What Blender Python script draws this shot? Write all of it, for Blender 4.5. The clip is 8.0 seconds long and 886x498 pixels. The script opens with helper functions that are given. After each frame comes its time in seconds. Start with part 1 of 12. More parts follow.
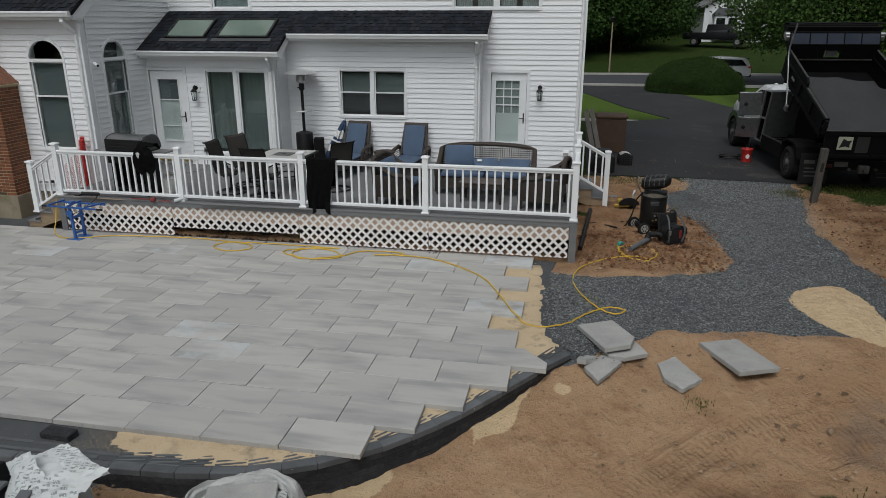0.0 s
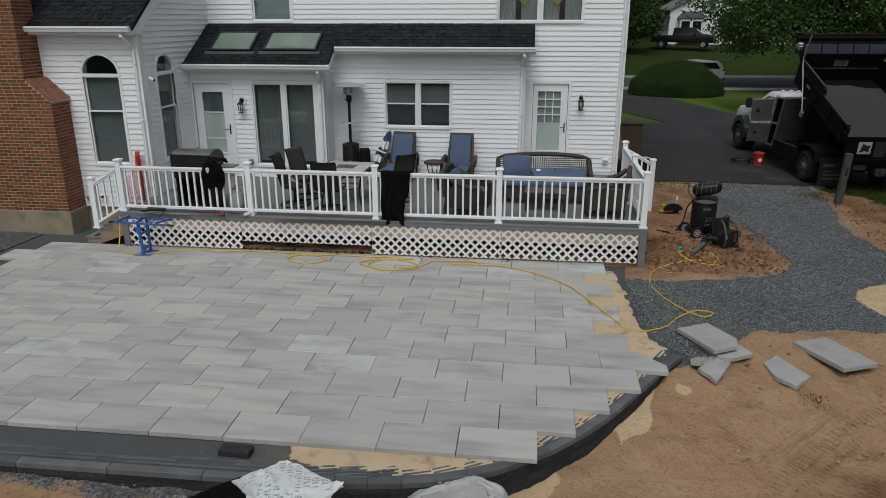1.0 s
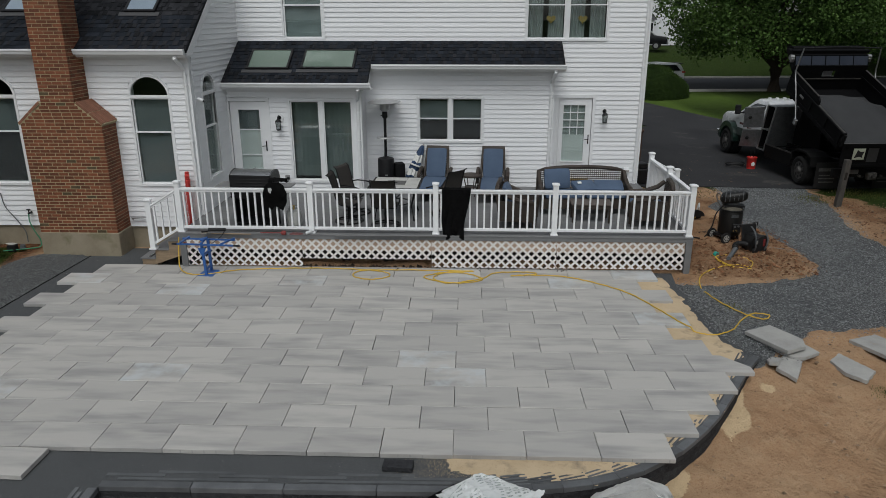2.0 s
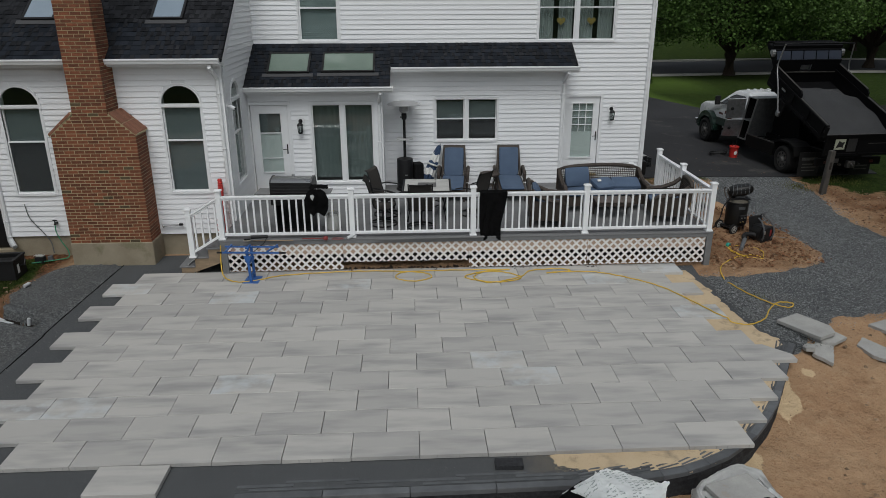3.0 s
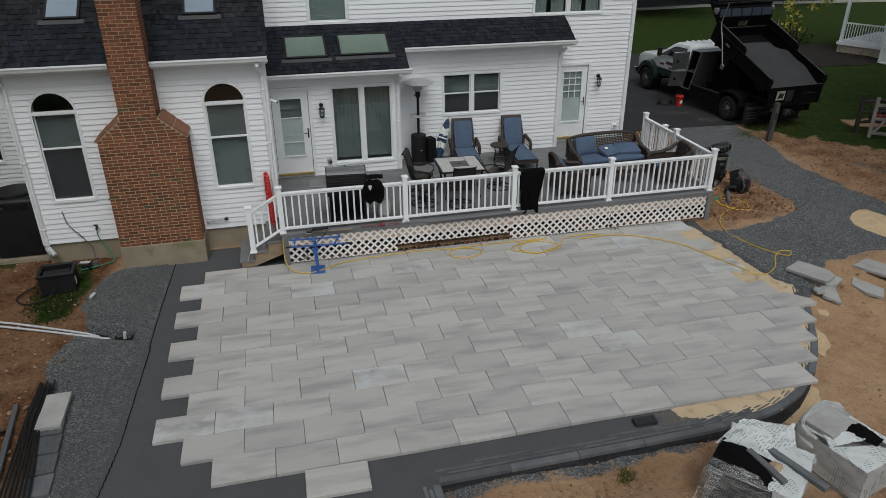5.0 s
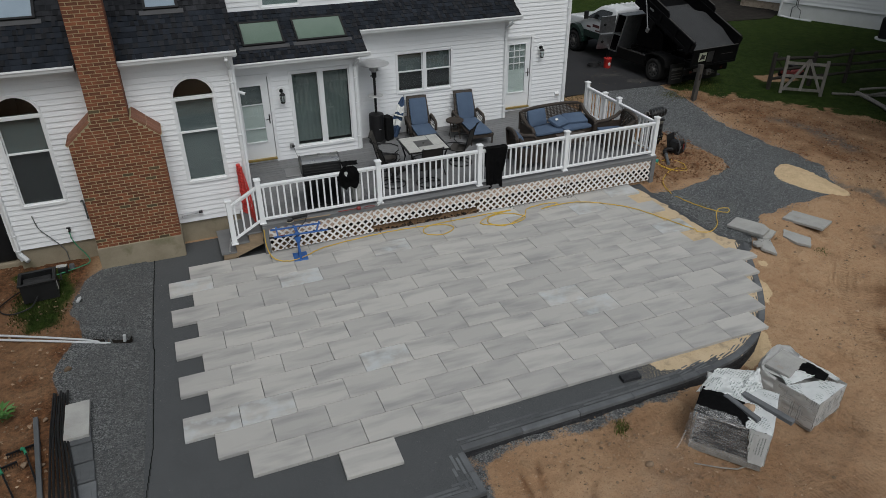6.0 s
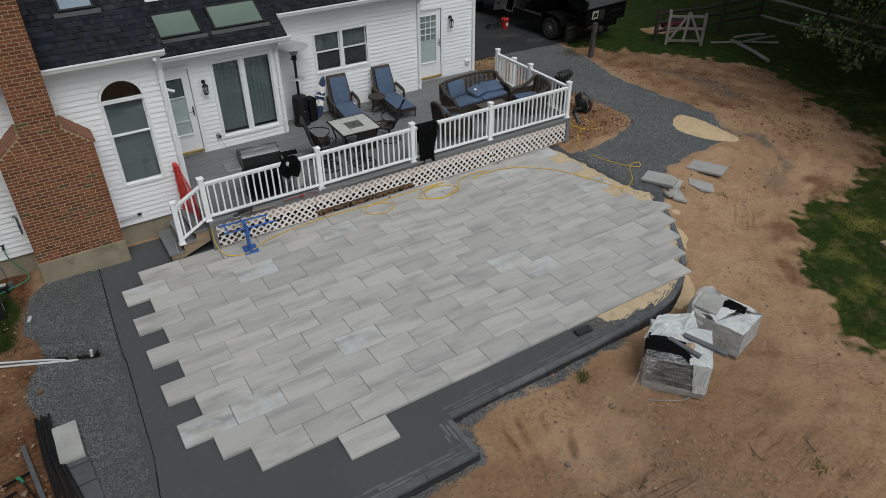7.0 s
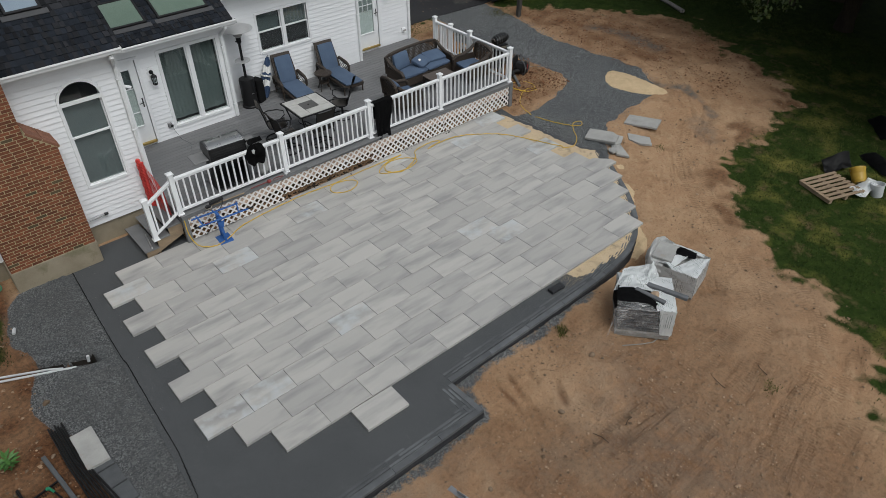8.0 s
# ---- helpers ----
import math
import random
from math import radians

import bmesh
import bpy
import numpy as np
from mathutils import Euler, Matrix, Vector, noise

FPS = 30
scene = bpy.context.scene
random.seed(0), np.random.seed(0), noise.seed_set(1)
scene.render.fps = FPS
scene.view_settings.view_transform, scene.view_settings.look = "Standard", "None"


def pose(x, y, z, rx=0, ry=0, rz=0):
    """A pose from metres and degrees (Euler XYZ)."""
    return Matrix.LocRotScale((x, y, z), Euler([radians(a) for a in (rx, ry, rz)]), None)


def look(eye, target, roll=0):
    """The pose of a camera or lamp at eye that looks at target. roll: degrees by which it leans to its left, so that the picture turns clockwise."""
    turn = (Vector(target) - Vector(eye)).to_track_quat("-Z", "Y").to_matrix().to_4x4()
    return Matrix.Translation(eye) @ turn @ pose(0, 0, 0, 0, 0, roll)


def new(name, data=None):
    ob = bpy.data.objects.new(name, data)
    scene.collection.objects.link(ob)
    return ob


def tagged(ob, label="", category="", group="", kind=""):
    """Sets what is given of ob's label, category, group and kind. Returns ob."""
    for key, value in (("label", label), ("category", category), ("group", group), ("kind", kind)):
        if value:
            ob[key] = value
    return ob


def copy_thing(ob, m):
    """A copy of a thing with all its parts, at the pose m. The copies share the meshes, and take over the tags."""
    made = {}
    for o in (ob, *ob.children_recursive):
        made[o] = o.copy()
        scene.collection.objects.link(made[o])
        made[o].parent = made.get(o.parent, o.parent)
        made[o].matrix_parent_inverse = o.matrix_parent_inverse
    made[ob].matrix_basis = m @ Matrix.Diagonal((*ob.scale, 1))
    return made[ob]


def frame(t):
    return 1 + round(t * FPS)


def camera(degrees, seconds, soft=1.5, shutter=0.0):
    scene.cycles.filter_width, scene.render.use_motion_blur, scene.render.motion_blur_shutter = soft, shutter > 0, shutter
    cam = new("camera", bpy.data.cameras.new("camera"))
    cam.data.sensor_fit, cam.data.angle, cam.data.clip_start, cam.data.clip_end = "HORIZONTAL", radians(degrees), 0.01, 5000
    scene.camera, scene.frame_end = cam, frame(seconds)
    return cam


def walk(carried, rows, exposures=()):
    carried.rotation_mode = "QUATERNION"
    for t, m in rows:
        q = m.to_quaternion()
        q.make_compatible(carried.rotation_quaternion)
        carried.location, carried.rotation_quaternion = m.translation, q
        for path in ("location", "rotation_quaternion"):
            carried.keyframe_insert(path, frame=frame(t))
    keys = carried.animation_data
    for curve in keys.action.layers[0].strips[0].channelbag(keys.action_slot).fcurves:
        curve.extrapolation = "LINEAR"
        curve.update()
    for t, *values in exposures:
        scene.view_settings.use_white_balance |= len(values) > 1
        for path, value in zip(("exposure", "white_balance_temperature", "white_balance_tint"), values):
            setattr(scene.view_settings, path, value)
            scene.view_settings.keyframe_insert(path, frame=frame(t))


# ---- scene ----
cam = camera(65.1, 8.0, soft=0.35)
METRES, EYE, TILT, LEAN, TURN = 15.1, 3.99, 0.0, 0.0, 10.8
ROWS = [
    (0.0, 0.0, 0.0, 0.0, 0.0, -18.24, -0.01),
    (0.5, -0.0721, -0.0109, 0.0066, -1.65, -18.26, -0.02),
    (1.0, -0.1444, -0.0165, 0.0186, -3.9, -18.23, -0.01),
    (1.5, -0.2221, -0.0248, 0.034, -6.36, -18.2, -0.01),
    (3.0, -0.4213, -0.0316, 0.0884, -13.71, -20.11, 0.1),
    (3.5, -0.4822, -0.025, 0.1104, -16.19, -21.3, 0.14),
    (4.0, -0.5453, -0.0146, 0.134, -18.77, -22.48, 0.17),
    (4.5, -0.606, -0.0056, 0.1578, -21.52, -24.16, 0.2),
    (6.0, -0.751, 0.0169, 0.2397, -32.55, -29.94, 0.34),
    (6.5, -0.7906, 0.0291, 0.2687, -37.85, -31.94, 0.42),
    (7.0, -0.8288, 0.0462, 0.2964, -43.15, -33.98, 0.49),
    (7.5, -0.8663, 0.0654, 0.3246, -47.57, -36.08, 0.52),
    (8.0, -0.8995, 0.0874, 0.3517, -51.62, -38.12, 0.56),
]
walk(cam, [(t, pose(0, 0, EYE, TILT, LEAN, TURN) @ pose(METRES * x, METRES * y, METRES * z, 90 + pitch, roll, yaw)) for t, x, y, z, yaw, pitch, roll in ROWS],
     exposures=[(0.0, 0.03), (3.0, -0.05), (4.5, -0.05), (6.5, 0.07), (8.0, 0.19)])

# ---- world and sun: a bright overcast sky ----
SUN_EL, SUN_AZ = 58.0, 184.0
world = bpy.data.worlds.new("overcast")
scene.world = world
world.use_nodes = True
wn = world.node_tree
wn.nodes.clear()
w_out = wn.nodes.new("ShaderNodeOutputWorld")
w_bg = wn.nodes.new("ShaderNodeBackground")
w_sky = wn.nodes.new("ShaderNodeTexSky")
w_sky.sky_type = "NISHITA"
w_sky.sun_disc = False
w_sky.sun_elevation, w_sky.sun_rotation = radians(SUN_EL), radians(SUN_AZ)
w_sky.dust_density, w_sky.air_density = 3.0, 1.0
w_hsv = wn.nodes.new("ShaderNodeHueSaturation")
w_hsv.inputs["Saturation"].default_value = 0.32
w_bg.inputs["Strength"].default_value = 0.105
wn.links.new(w_sky.outputs[0], w_hsv.inputs["Color"])
w_tint = wn.nodes.new("ShaderNodeMix")
w_tint.data_type, w_tint.blend_type = "RGBA", "MULTIPLY"
w_tint.inputs[0].default_value = 1.0
w_tint.inputs[7].default_value = (0.970, 0.998, 1.0, 1)
wn.links.new(w_hsv.outputs[0], w_tint.inputs[6])
wn.links.new(w_tint.outputs[2], w_bg.inputs["Color"])
wn.links.new(w_bg.outputs[0], w_out.inputs["Surface"])

sun = new("sun", bpy.data.lights.new("sun", "SUN"))
sun.data.energy, sun.data.angle, sun.data.color = 1.1, radians(35), (0.965, 0.992, 0.985)
az, el = radians(SUN_AZ), radians(SUN_EL)
sun.matrix_world = look((0, 0, 0), (-math.sin(az) * math.cos(el), -math.cos(az) * math.cos(el), -math.sin(el)))


# ---- mesh helpers ----
class B:
    """A bmesh that collects primitives."""

    def __init__(self):
        self.bm = bmesh.new()

    def box(self, x0, x1, y0, y1, z0, z1, r=0.0, seg=1, m=None):
        v = bmesh.ops.create_cube(self.bm, size=1.0)["verts"]
        t = Matrix.LocRotScale(((x0 + x1) / 2, (y0 + y1) / 2, (z0 + z1) / 2), None, (abs(x1 - x0), abs(y1 - y0), abs(z1 - z0)))
        bmesh.ops.transform(self.bm, matrix=t, verts=v)
        return self._end(v, r, seg, m)

    def _end(self, v, r, seg, m):
        if r > 0:
            e = list({e for a in v for e in a.link_edges})
            got = bmesh.ops.bevel(self.bm, geom=e, offset=r, segments=seg, affect="EDGES", profile=0.5)
            v = list({a for f in got["faces"] for a in f.verts} | {a for a in v if a.is_valid})
            if m is not None:
                island, todo = set(v), list(v)
                while todo:
                    for e in todo.pop().link_edges:
                        for a in e.verts:
                            if a not in island:
                                island.add(a)
                                todo.append(a)
                v = list(island)
        if m is not None:
            bmesh.ops.transform(self.bm, matrix=m, verts=v)
        return self

    def cyl(self, p, q, r, r2=None, n=12, caps=True):
        p, q = Vector(p), Vector(q)
        d = q - p
        m = Matrix.Translation((p + q) / 2) @ d.to_track_quat("Z", "Y").to_matrix().to_4x4()
        bmesh.ops.create_cone(self.bm, cap_ends=caps, segments=n, radius1=r, radius2=r if r2 is None else r2, depth=d.length, matrix=m)
        return self

    def lathe(self, c, prof, n=20):
        """prof: (radius, height) from the bottom up."""
        rings = []
        for r, z in prof:
            rings.append([self.bm.verts.new((c[0] + r * math.cos(a), c[1] + r * math.sin(a), c[2] + z)) for a in [2 * math.pi * i / n for i in range(n)]])
        for a, b in zip(rings, rings[1:]):
            for i in range(n):
                self.bm.faces.new((a[i], a[(i + 1) % n], b[(i + 1) % n], b[i]))
        self.bm.faces.new(list(reversed(rings[0])))
        self.bm.faces.new(rings[-1])
        return self

    def tube(self, pts, r, n=8, closed=False):
        pts = [Vector(p) for p in pts]
        rings, k = [], len(pts)
        up = Vector((0, 0, 1))
        for i, p in enumerate(pts):
            d = (pts[(i + 1) % k] - pts[i - 1]) if closed else (pts[min(i + 1, k - 1)] - pts[max(i - 1, 0)])
            d.normalize()
            side = d.cross(up)
            if side.length < 0.05:
                side = d.cross(Vector((1, 0, 0)))
            side.normalize()
            nor = side.cross(d)
            rr = r[i] if isinstance(r, (list, tuple)) else r
            rings.append([self.bm.verts.new(p + rr * (math.cos(a) * side + math.sin(a) * nor)) for a in [2 * math.pi * j / n for j in range(n)]])
        pairs = list(zip(rings, rings[1:])) + ([(rings[-1], rings[0])] if closed else [])
        for a, b in pairs:
            for j in range(n):
                self.bm.faces.new((a[j], a[(j + 1) % n], b[(j + 1) % n], b[j]))
        if not closed:
            self.bm.faces.new(list(reversed(rings[0])))
            self.bm.faces.new(rings[-1])
        return self

    def prism(self, poly, z0, z1, axis="z"):
        """A polygon of (a, b) pushed along an axis: z: (x, y), y: (x, z), x: (y, z)."""
        at = {"z": lambda a, b, c: (a, b, c), "y": lambda a, b, c: (a, c, b), "x": lambda a, b, c: (c, a, b)}[axis]
        lo = [self.bm.verts.new(at(a, b, z0)) for a, b in poly]
        hi = [self.bm.verts.new(at(a, b, z1)) for a, b in poly]
        n = len(poly)
        fs = [self.bm.faces.new(lo), self.bm.faces.new(hi)]
        for i in range(n):
            fs.append(self.bm.faces.new((lo[i], lo[(i + 1) % n], hi[(i + 1) % n], hi[i])))
        bmesh.ops.recalc_face_normals(self.bm, faces=fs)
        return self

    def quad(self, *p):
        self.bm.faces.new([self.bm.verts.new(a) for a in p])
        return self

    def turn(self, m):
        bmesh.ops.transform(self.bm, matrix=m, verts=self.bm.verts)
        return self

    def jitter(self, amount, scale, seed=0.0):
        for v in self.bm.verts:
            v.co += amount * noise.noise_vector(v.co * scale + Vector((seed, seed * 1.7, -seed)))
        return self

    def soft(self, offset, seg=2, angle=40):
        e = [e for e in self.bm.edges if len(e.link_faces) == 2 and e.calc_face_angle(0) > radians(angle)]
        bmesh.ops.bevel(self.bm, geom=e, offset=offset, segments=seg, affect="EDGES", profile=0.5)
        return self


def smooth_path(pts, n=8):
    out = []
    P = [Vector(p) for p in pts]
    P = [2 * P[0] - P[1]] + P + [2 * P[-1] - P[-2]]
    for i in range(1, len(P) - 2):
        a, b, c, d = P[i - 1], P[i], P[i + 1], P[i + 2]
        for k in range(n):
            t = k / n
            out.append(0.5 * ((2 * b) + (c - a) * t + (2 * a - 5 * b + 4 * c - d) * t * t + (3 * b - a - 3 * c + d) * t ** 3))
    out.append(P[-2])
    return out


def mesh_of(name, b, material, smooth=False):
    me = bpy.data.meshes.new(name)
    b.bm.to_mesh(me)
    b.bm.free()
    if smooth:
        me.polygons.foreach_set("use_smooth", [True] * len(me.polygons))
        try:
            me.set_sharp_from_angle(angle=radians(38))
        except AttributeError:
            pass
    if material:
        me.materials.append(material)
    return me


def part(name, b, material, parent, label="", smooth=False, at=None):
    ob = new(name, mesh_of(name, b, material, smooth))
    ob.parent = parent
    if at is not None:
        ob.matrix_basis = at
    return tagged(ob, label)


def piece(name, me, parent, m):
    ob = new(name, me)
    ob.parent = parent
    ob.matrix_basis = m
    return ob


def thing(name, m, label, category, group="", kind=""):
    ob = new(name)
    ob.empty_display_size = 0.1
    ob.matrix_basis = m
    return tagged(ob, label, category, group, kind)


def solid(name, b, material, label, category, group="", kind="", smooth=False, at=None):
    ob = new(name, mesh_of(name, b, material, smooth))
    if at is not None:
        ob.matrix_basis = at
    return tagged(ob, label, category, group, kind)


def raw_mesh(name, verts, faces, material, smooth=False):
    me = bpy.data.meshes.new(name)
    me.from_pydata(verts, [], faces)
    me.update()
    if smooth:
        me.polygons.foreach_set("use_smooth", [True] * len(me.polygons))
    me.materials.append(material)
    return me


# ---- materials ----
def node_set(name):
    m = bpy.data.materials.new(name)
    m.use_nodes = True
    nt = m.node_tree
    nt.nodes.clear()
    out = nt.nodes.new("ShaderNodeOutputMaterial")
    bs = nt.nodes.new("ShaderNodeBsdfPrincipled")
    nt.links.new(bs.outputs[0], out.inputs[0])
    return m, nt, bs


def coords(nt, rand=True, stretch=(1, 1, 1)):
    tc = nt.nodes.new("ShaderNodeTexCoord")
    mp = nt.nodes.new("ShaderNodeMapping")
    mp.inputs["Scale"].default_value = stretch
    nt.links.new(tc.outputs["Object"], mp.inputs["Vector"])
    if rand:
        oi = nt.nodes.new("ShaderNodeObjectInfo")
        vm = nt.nodes.new("ShaderNodeVectorMath")
        vm.operation = "MULTIPLY"
        vm.inputs[1].default_value = (37.0, 53.0, 19.0)
        nt.links.new(oi.outputs["Random"], vm.inputs[0])
        nt.links.new(vm.outputs[0], mp.inputs["Location"])
    return mp.outputs[0]


def tex_noise(nt, co, scale, detail=5.0, rough=0.6):
    n = nt.nodes.new("ShaderNodeTexNoise")
    n.inputs["Scale"].default_value, n.inputs["Detail"].default_value, n.inputs["Roughness"].default_value = scale, detail, rough
    nt.links.new(co, n.inputs["Vector"])
    return n.outputs["Fac"]


def ramp(nt, fac, lo, hi, a=(0, 0, 0), b=(1, 1, 1)):
    r = nt.nodes.new("ShaderNodeValToRGB")
    r.color_ramp.elements[0].position, r.color_ramp.elements[1].position = lo, hi
    r.color_ramp.elements[0].color, r.color_ramp.elements[1].color = (*a, 1), (*b, 1)
    nt.links.new(fac, r.inputs[0])
    return r.outputs[0]


def mix(nt, fac, a, b, kind="MIX"):
    n = nt.nodes.new("ShaderNodeMix")
    n.data_type, n.blend_type = "RGBA", kind
    for sock, v in ((n.inputs[0], fac), (n.inputs[6], a), (n.inputs[7], b)):
        if isinstance(v, (int, float)):
            sock.default_value = v
        elif isinstance(v, tuple):
            sock.default_value = (*v, 1)
        else:
            nt.links.new(v, sock)
    return n.outputs[2]


def math_node(nt, op, a, b=0.0):
    n = nt.nodes.new("ShaderNodeMath")
    n.operation = op
    for sock, v in ((n.inputs[0], a), (n.inputs[1], b)):
        if isinstance(v, (int, float)):
            sock.default_value = v
        else:
            nt.links.new(v, sock)
    return n.outputs[0]


def relief(nt, bs, height, strength, dist):
    b = nt.nodes.new("ShaderNodeBump")
    b.inputs["Strength"].default_value, b.inputs["Distance"].default_value = strength, dist
    nt.links.new(height, b.inputs["Height"])
    nt.links.new(b.outputs[0], bs.inputs["Normal"])


def surf(name, a, b, scale=6.0, rough=0.6, metal=0.0, bump=0.3, bscale=60.0, bdist=0.004, rand=0.0, island=0.0, wear=None, wear_at=0.62, wscale=2.0, stretch=(1, 1, 1), rough_var=0.12, coat=0.0, sheen=0.0, spec=None):
    """Two tones in noise, a third that lies on in patches, fine relief, and a change of tone from piece to piece."""
    m, nt, bs = node_set(name)
    co = coords(nt, True, stretch)
    big = tex_noise(nt, co, scale, 6.0)
    fine = tex_noise(nt, co, bscale, 4.0)
    col = mix(nt, ramp(nt, big, 0.3, 0.7), a, b)
    col = mix(nt, 0.22, col, ramp(nt, fine, 0.2, 0.8, (0.25, 0.25, 0.25), (0.95, 0.95, 0.95)), "SOFT_LIGHT")
    if wear:
        w = tex_noise(nt, co, wscale, 8.0, 0.68)
        col = mix(nt, ramp(nt, w, wear_at, wear_at + 0.14), col, wear)
    if rand or island:
        src = nt.nodes.new("ShaderNodeObjectInfo").outputs["Random"] if rand else nt.nodes.new("ShaderNodeNewGeometry").outputs["Random Per Island"]
        k = rand or island
        hv = nt.nodes.new("ShaderNodeHueSaturation")
        mr = nt.nodes.new("ShaderNodeMapRange")
        mr.inputs[3].default_value, mr.inputs[4].default_value = 1.0 - k, 1.0 + k
        nt.links.new(src, mr.inputs[0])
        nt.links.new(mr.outputs[0], hv.inputs["Value"])
        nt.links.new(col, hv.inputs["Color"])
        col = hv.outputs[0]
    nt.links.new(col, bs.inputs["Base Color"])
    rr = nt.nodes.new("ShaderNodeMapRange")
    rr.inputs[3].default_value, rr.inputs[4].default_value = max(0.03, rough - rough_var), min(1.0, rough + rough_var)
    nt.links.new(big, rr.inputs[0])
    nt.links.new(rr.outputs[0], bs.inputs["Roughness"])
    bs.inputs["Metallic"].default_value = metal
    if coat:
        bs.inputs["Coat Weight"].default_value = coat
    if spec is not None:
        bs.inputs["Specular IOR Level"].default_value = spec
    if bump:
        relief(nt, bs, fine, bump, bdist)
    return m


def glass_mat(name, tint=(0.75, 0.8, 0.78), see=0.9, rough=0.02):
    """A window pane: it lets light through and mirrors by its angle."""
    m = bpy.data.materials.new(name)
    m.use_nodes = True
    nt = m.node_tree
    nt.nodes.clear()
    out = nt.nodes.new("ShaderNodeOutputMaterial")
    tr = nt.nodes.new("ShaderNodeBsdfTransparent")
    tr.inputs[0].default_value = (*[c * see for c in tint], 1)
    gl = nt.nodes.new("ShaderNodeBsdfGlossy")
    gl.inputs["Roughness"].default_value = rough
    lw = nt.nodes.new("ShaderNodeLayerWeight")
    lw.inputs[0].default_value = 0.5
    gloss = math_node(nt, "ADD", math_node(nt, "MULTIPLY", math_node(nt, "POWER", lw.outputs["Facing"], 4.0), 0.7), 0.05)
    mx = nt.nodes.new("ShaderNodeMixShader")
    nt.links.new(gloss, mx.inputs[0])
    nt.links.new(tr.outputs[0], mx.inputs[1])
    nt.links.new(gl.outputs[0], mx.inputs[2])
    nt.links.new(mx.outputs[0], out.inputs[0])
    return m


VINYL = surf("white_vinyl", (0.80, 0.81, 0.82), (0.76, 0.77, 0.78), 2.0, 0.42, bump=0.05, bscale=90, wear=(0.70, 0.71, 0.71), wear_at=0.66)
LATTICE = surf("dusty_white_lattice", (0.80, 0.775, 0.75), (0.73, 0.69, 0.66), 2.2, 0.5, bump=0.08, bscale=90, wear=(0.50, 0.43, 0.36), wear_at=0.62, wscale=1.6)
SIDING = surf("white_siding", (0.80, 0.81, 0.825), (0.765, 0.775, 0.79), 1.3, 0.45, bump=0.08, bscale=70, bdist=0.002, rand=0.02, wear=(0.71, 0.72, 0.72), wear_at=0.66, wscale=1.2, stretch=(0.5, 0.5, 3))
TRIM = surf("white_trim", (0.79, 0.80, 0.81), (0.74, 0.75, 0.76), 3.0, 0.45, bump=0.05)
GUTTER = surf("white_gutter_metal", (0.78, 0.79, 0.80), (0.70, 0.71, 0.71), 2.0, 0.35, bump=0.05, wear=(0.55, 0.55, 0.53), wear_at=0.68, stretch=(1, 1, 4))
SHINGLE = surf("charcoal_shingle", (0.0125, 0.0152, 0.0200), (0.0220, 0.0256, 0.0325), 3.0, 0.92, bump=0.9, bscale=260, bdist=0.003, rand=0.32, spec=0.07)
SHINGLE_BED = surf("charcoal_shingle_bed", (0.014, 0.0147, 0.017), (0.027, 0.028, 0.031), 3.0, 0.92, bump=0.9, bscale=260, bdist=0.003, island=0.4, spec=0.07)
BRICK = surf("red_brick", (0.205, 0.067, 0.030), (0.128, 0.045, 0.023), 9.0, 0.88, bump=0.6, bscale=120, bdist=0.003, rand=0.36, wear=(0.095, 0.066, 0.045), wear_at=0.66, wscale=3.0)
BRICK_REST = surf("red_brick_rest", (0.205, 0.067, 0.030), (0.128, 0.045, 0.023), 9.0, 0.88, bump=0.6, bscale=120, bdist=0.003, island=0.36, wear=(0.095, 0.066, 0.045), wear_at=0.66, wscale=3.0)
BRICK_DARK = surf("olive_dark_brick", (0.10, 0.072, 0.035), (0.065, 0.05, 0.028), 9.0, 0.85, bump=0.6, bscale=120, bdist=0.003, rand=0.2)
MORTAR = surf("sandy_mortar", (0.45, 0.385, 0.235), (0.35, 0.30, 0.18), 12.0, 0.95, bump=0.7, bscale=150, bdist=0.003)
CONCRETE = surf("foundation_concrete", (0.30, 0.255, 0.185), (0.215, 0.180, 0.125), 2.0, 0.9, bump=0.5, bscale=70, wear=(0.17, 0.155, 0.09), wear_at=0.54, wscale=1.5)
DECKING = surf("grey_composite_decking", (0.130, 0.132, 0.135), (0.165, 0.165, 0.167), 2.0, 0.62, bump=0.3, bscale=80, bdist=0.002, rand=0.07, stretch=(0.4, 3, 3))
FASCIA = surf("grey_composite_fascia", (0.13, 0.135, 0.14), (0.165, 0.168, 0.17), 2.0, 0.6, bump=0.25, bscale=60, stretch=(0.4, 3, 3))
LUMBER = surf("weathered_lumber", (0.30, 0.215, 0.135), (0.20, 0.15, 0.10), 3.0, 0.85, bump=0.5, bscale=50, stretch=(1, 6, 6), rand=0.12)
LUMBER_GREY = surf("silvered_lumber", (0.26, 0.24, 0.215), (0.17, 0.16, 0.145), 3.0, 0.88, bump=0.6, bscale=45, stretch=(6, 6, 1), rand=0.15, spec=0.2)
RIM = surf("treated_rim_board", (0.50, 0.36, 0.27), (0.38, 0.27, 0.20), 2.0, 0.85, bump=0.4, bscale=40, stretch=(1, 4, 8))
# near-black tone for dark earth and for sheets that stand in for shade
DARK = surf("dark_earth_and_shade", (0.035, 0.030, 0.026), (0.02, 0.018, 0.016), 3.0, 0.95, bump=0.5, bscale=30, spec=0.1)
# wall faces get a darker tone than the lips and slotted tops
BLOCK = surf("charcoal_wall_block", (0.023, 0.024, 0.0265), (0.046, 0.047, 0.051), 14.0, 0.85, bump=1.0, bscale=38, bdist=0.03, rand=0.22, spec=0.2)
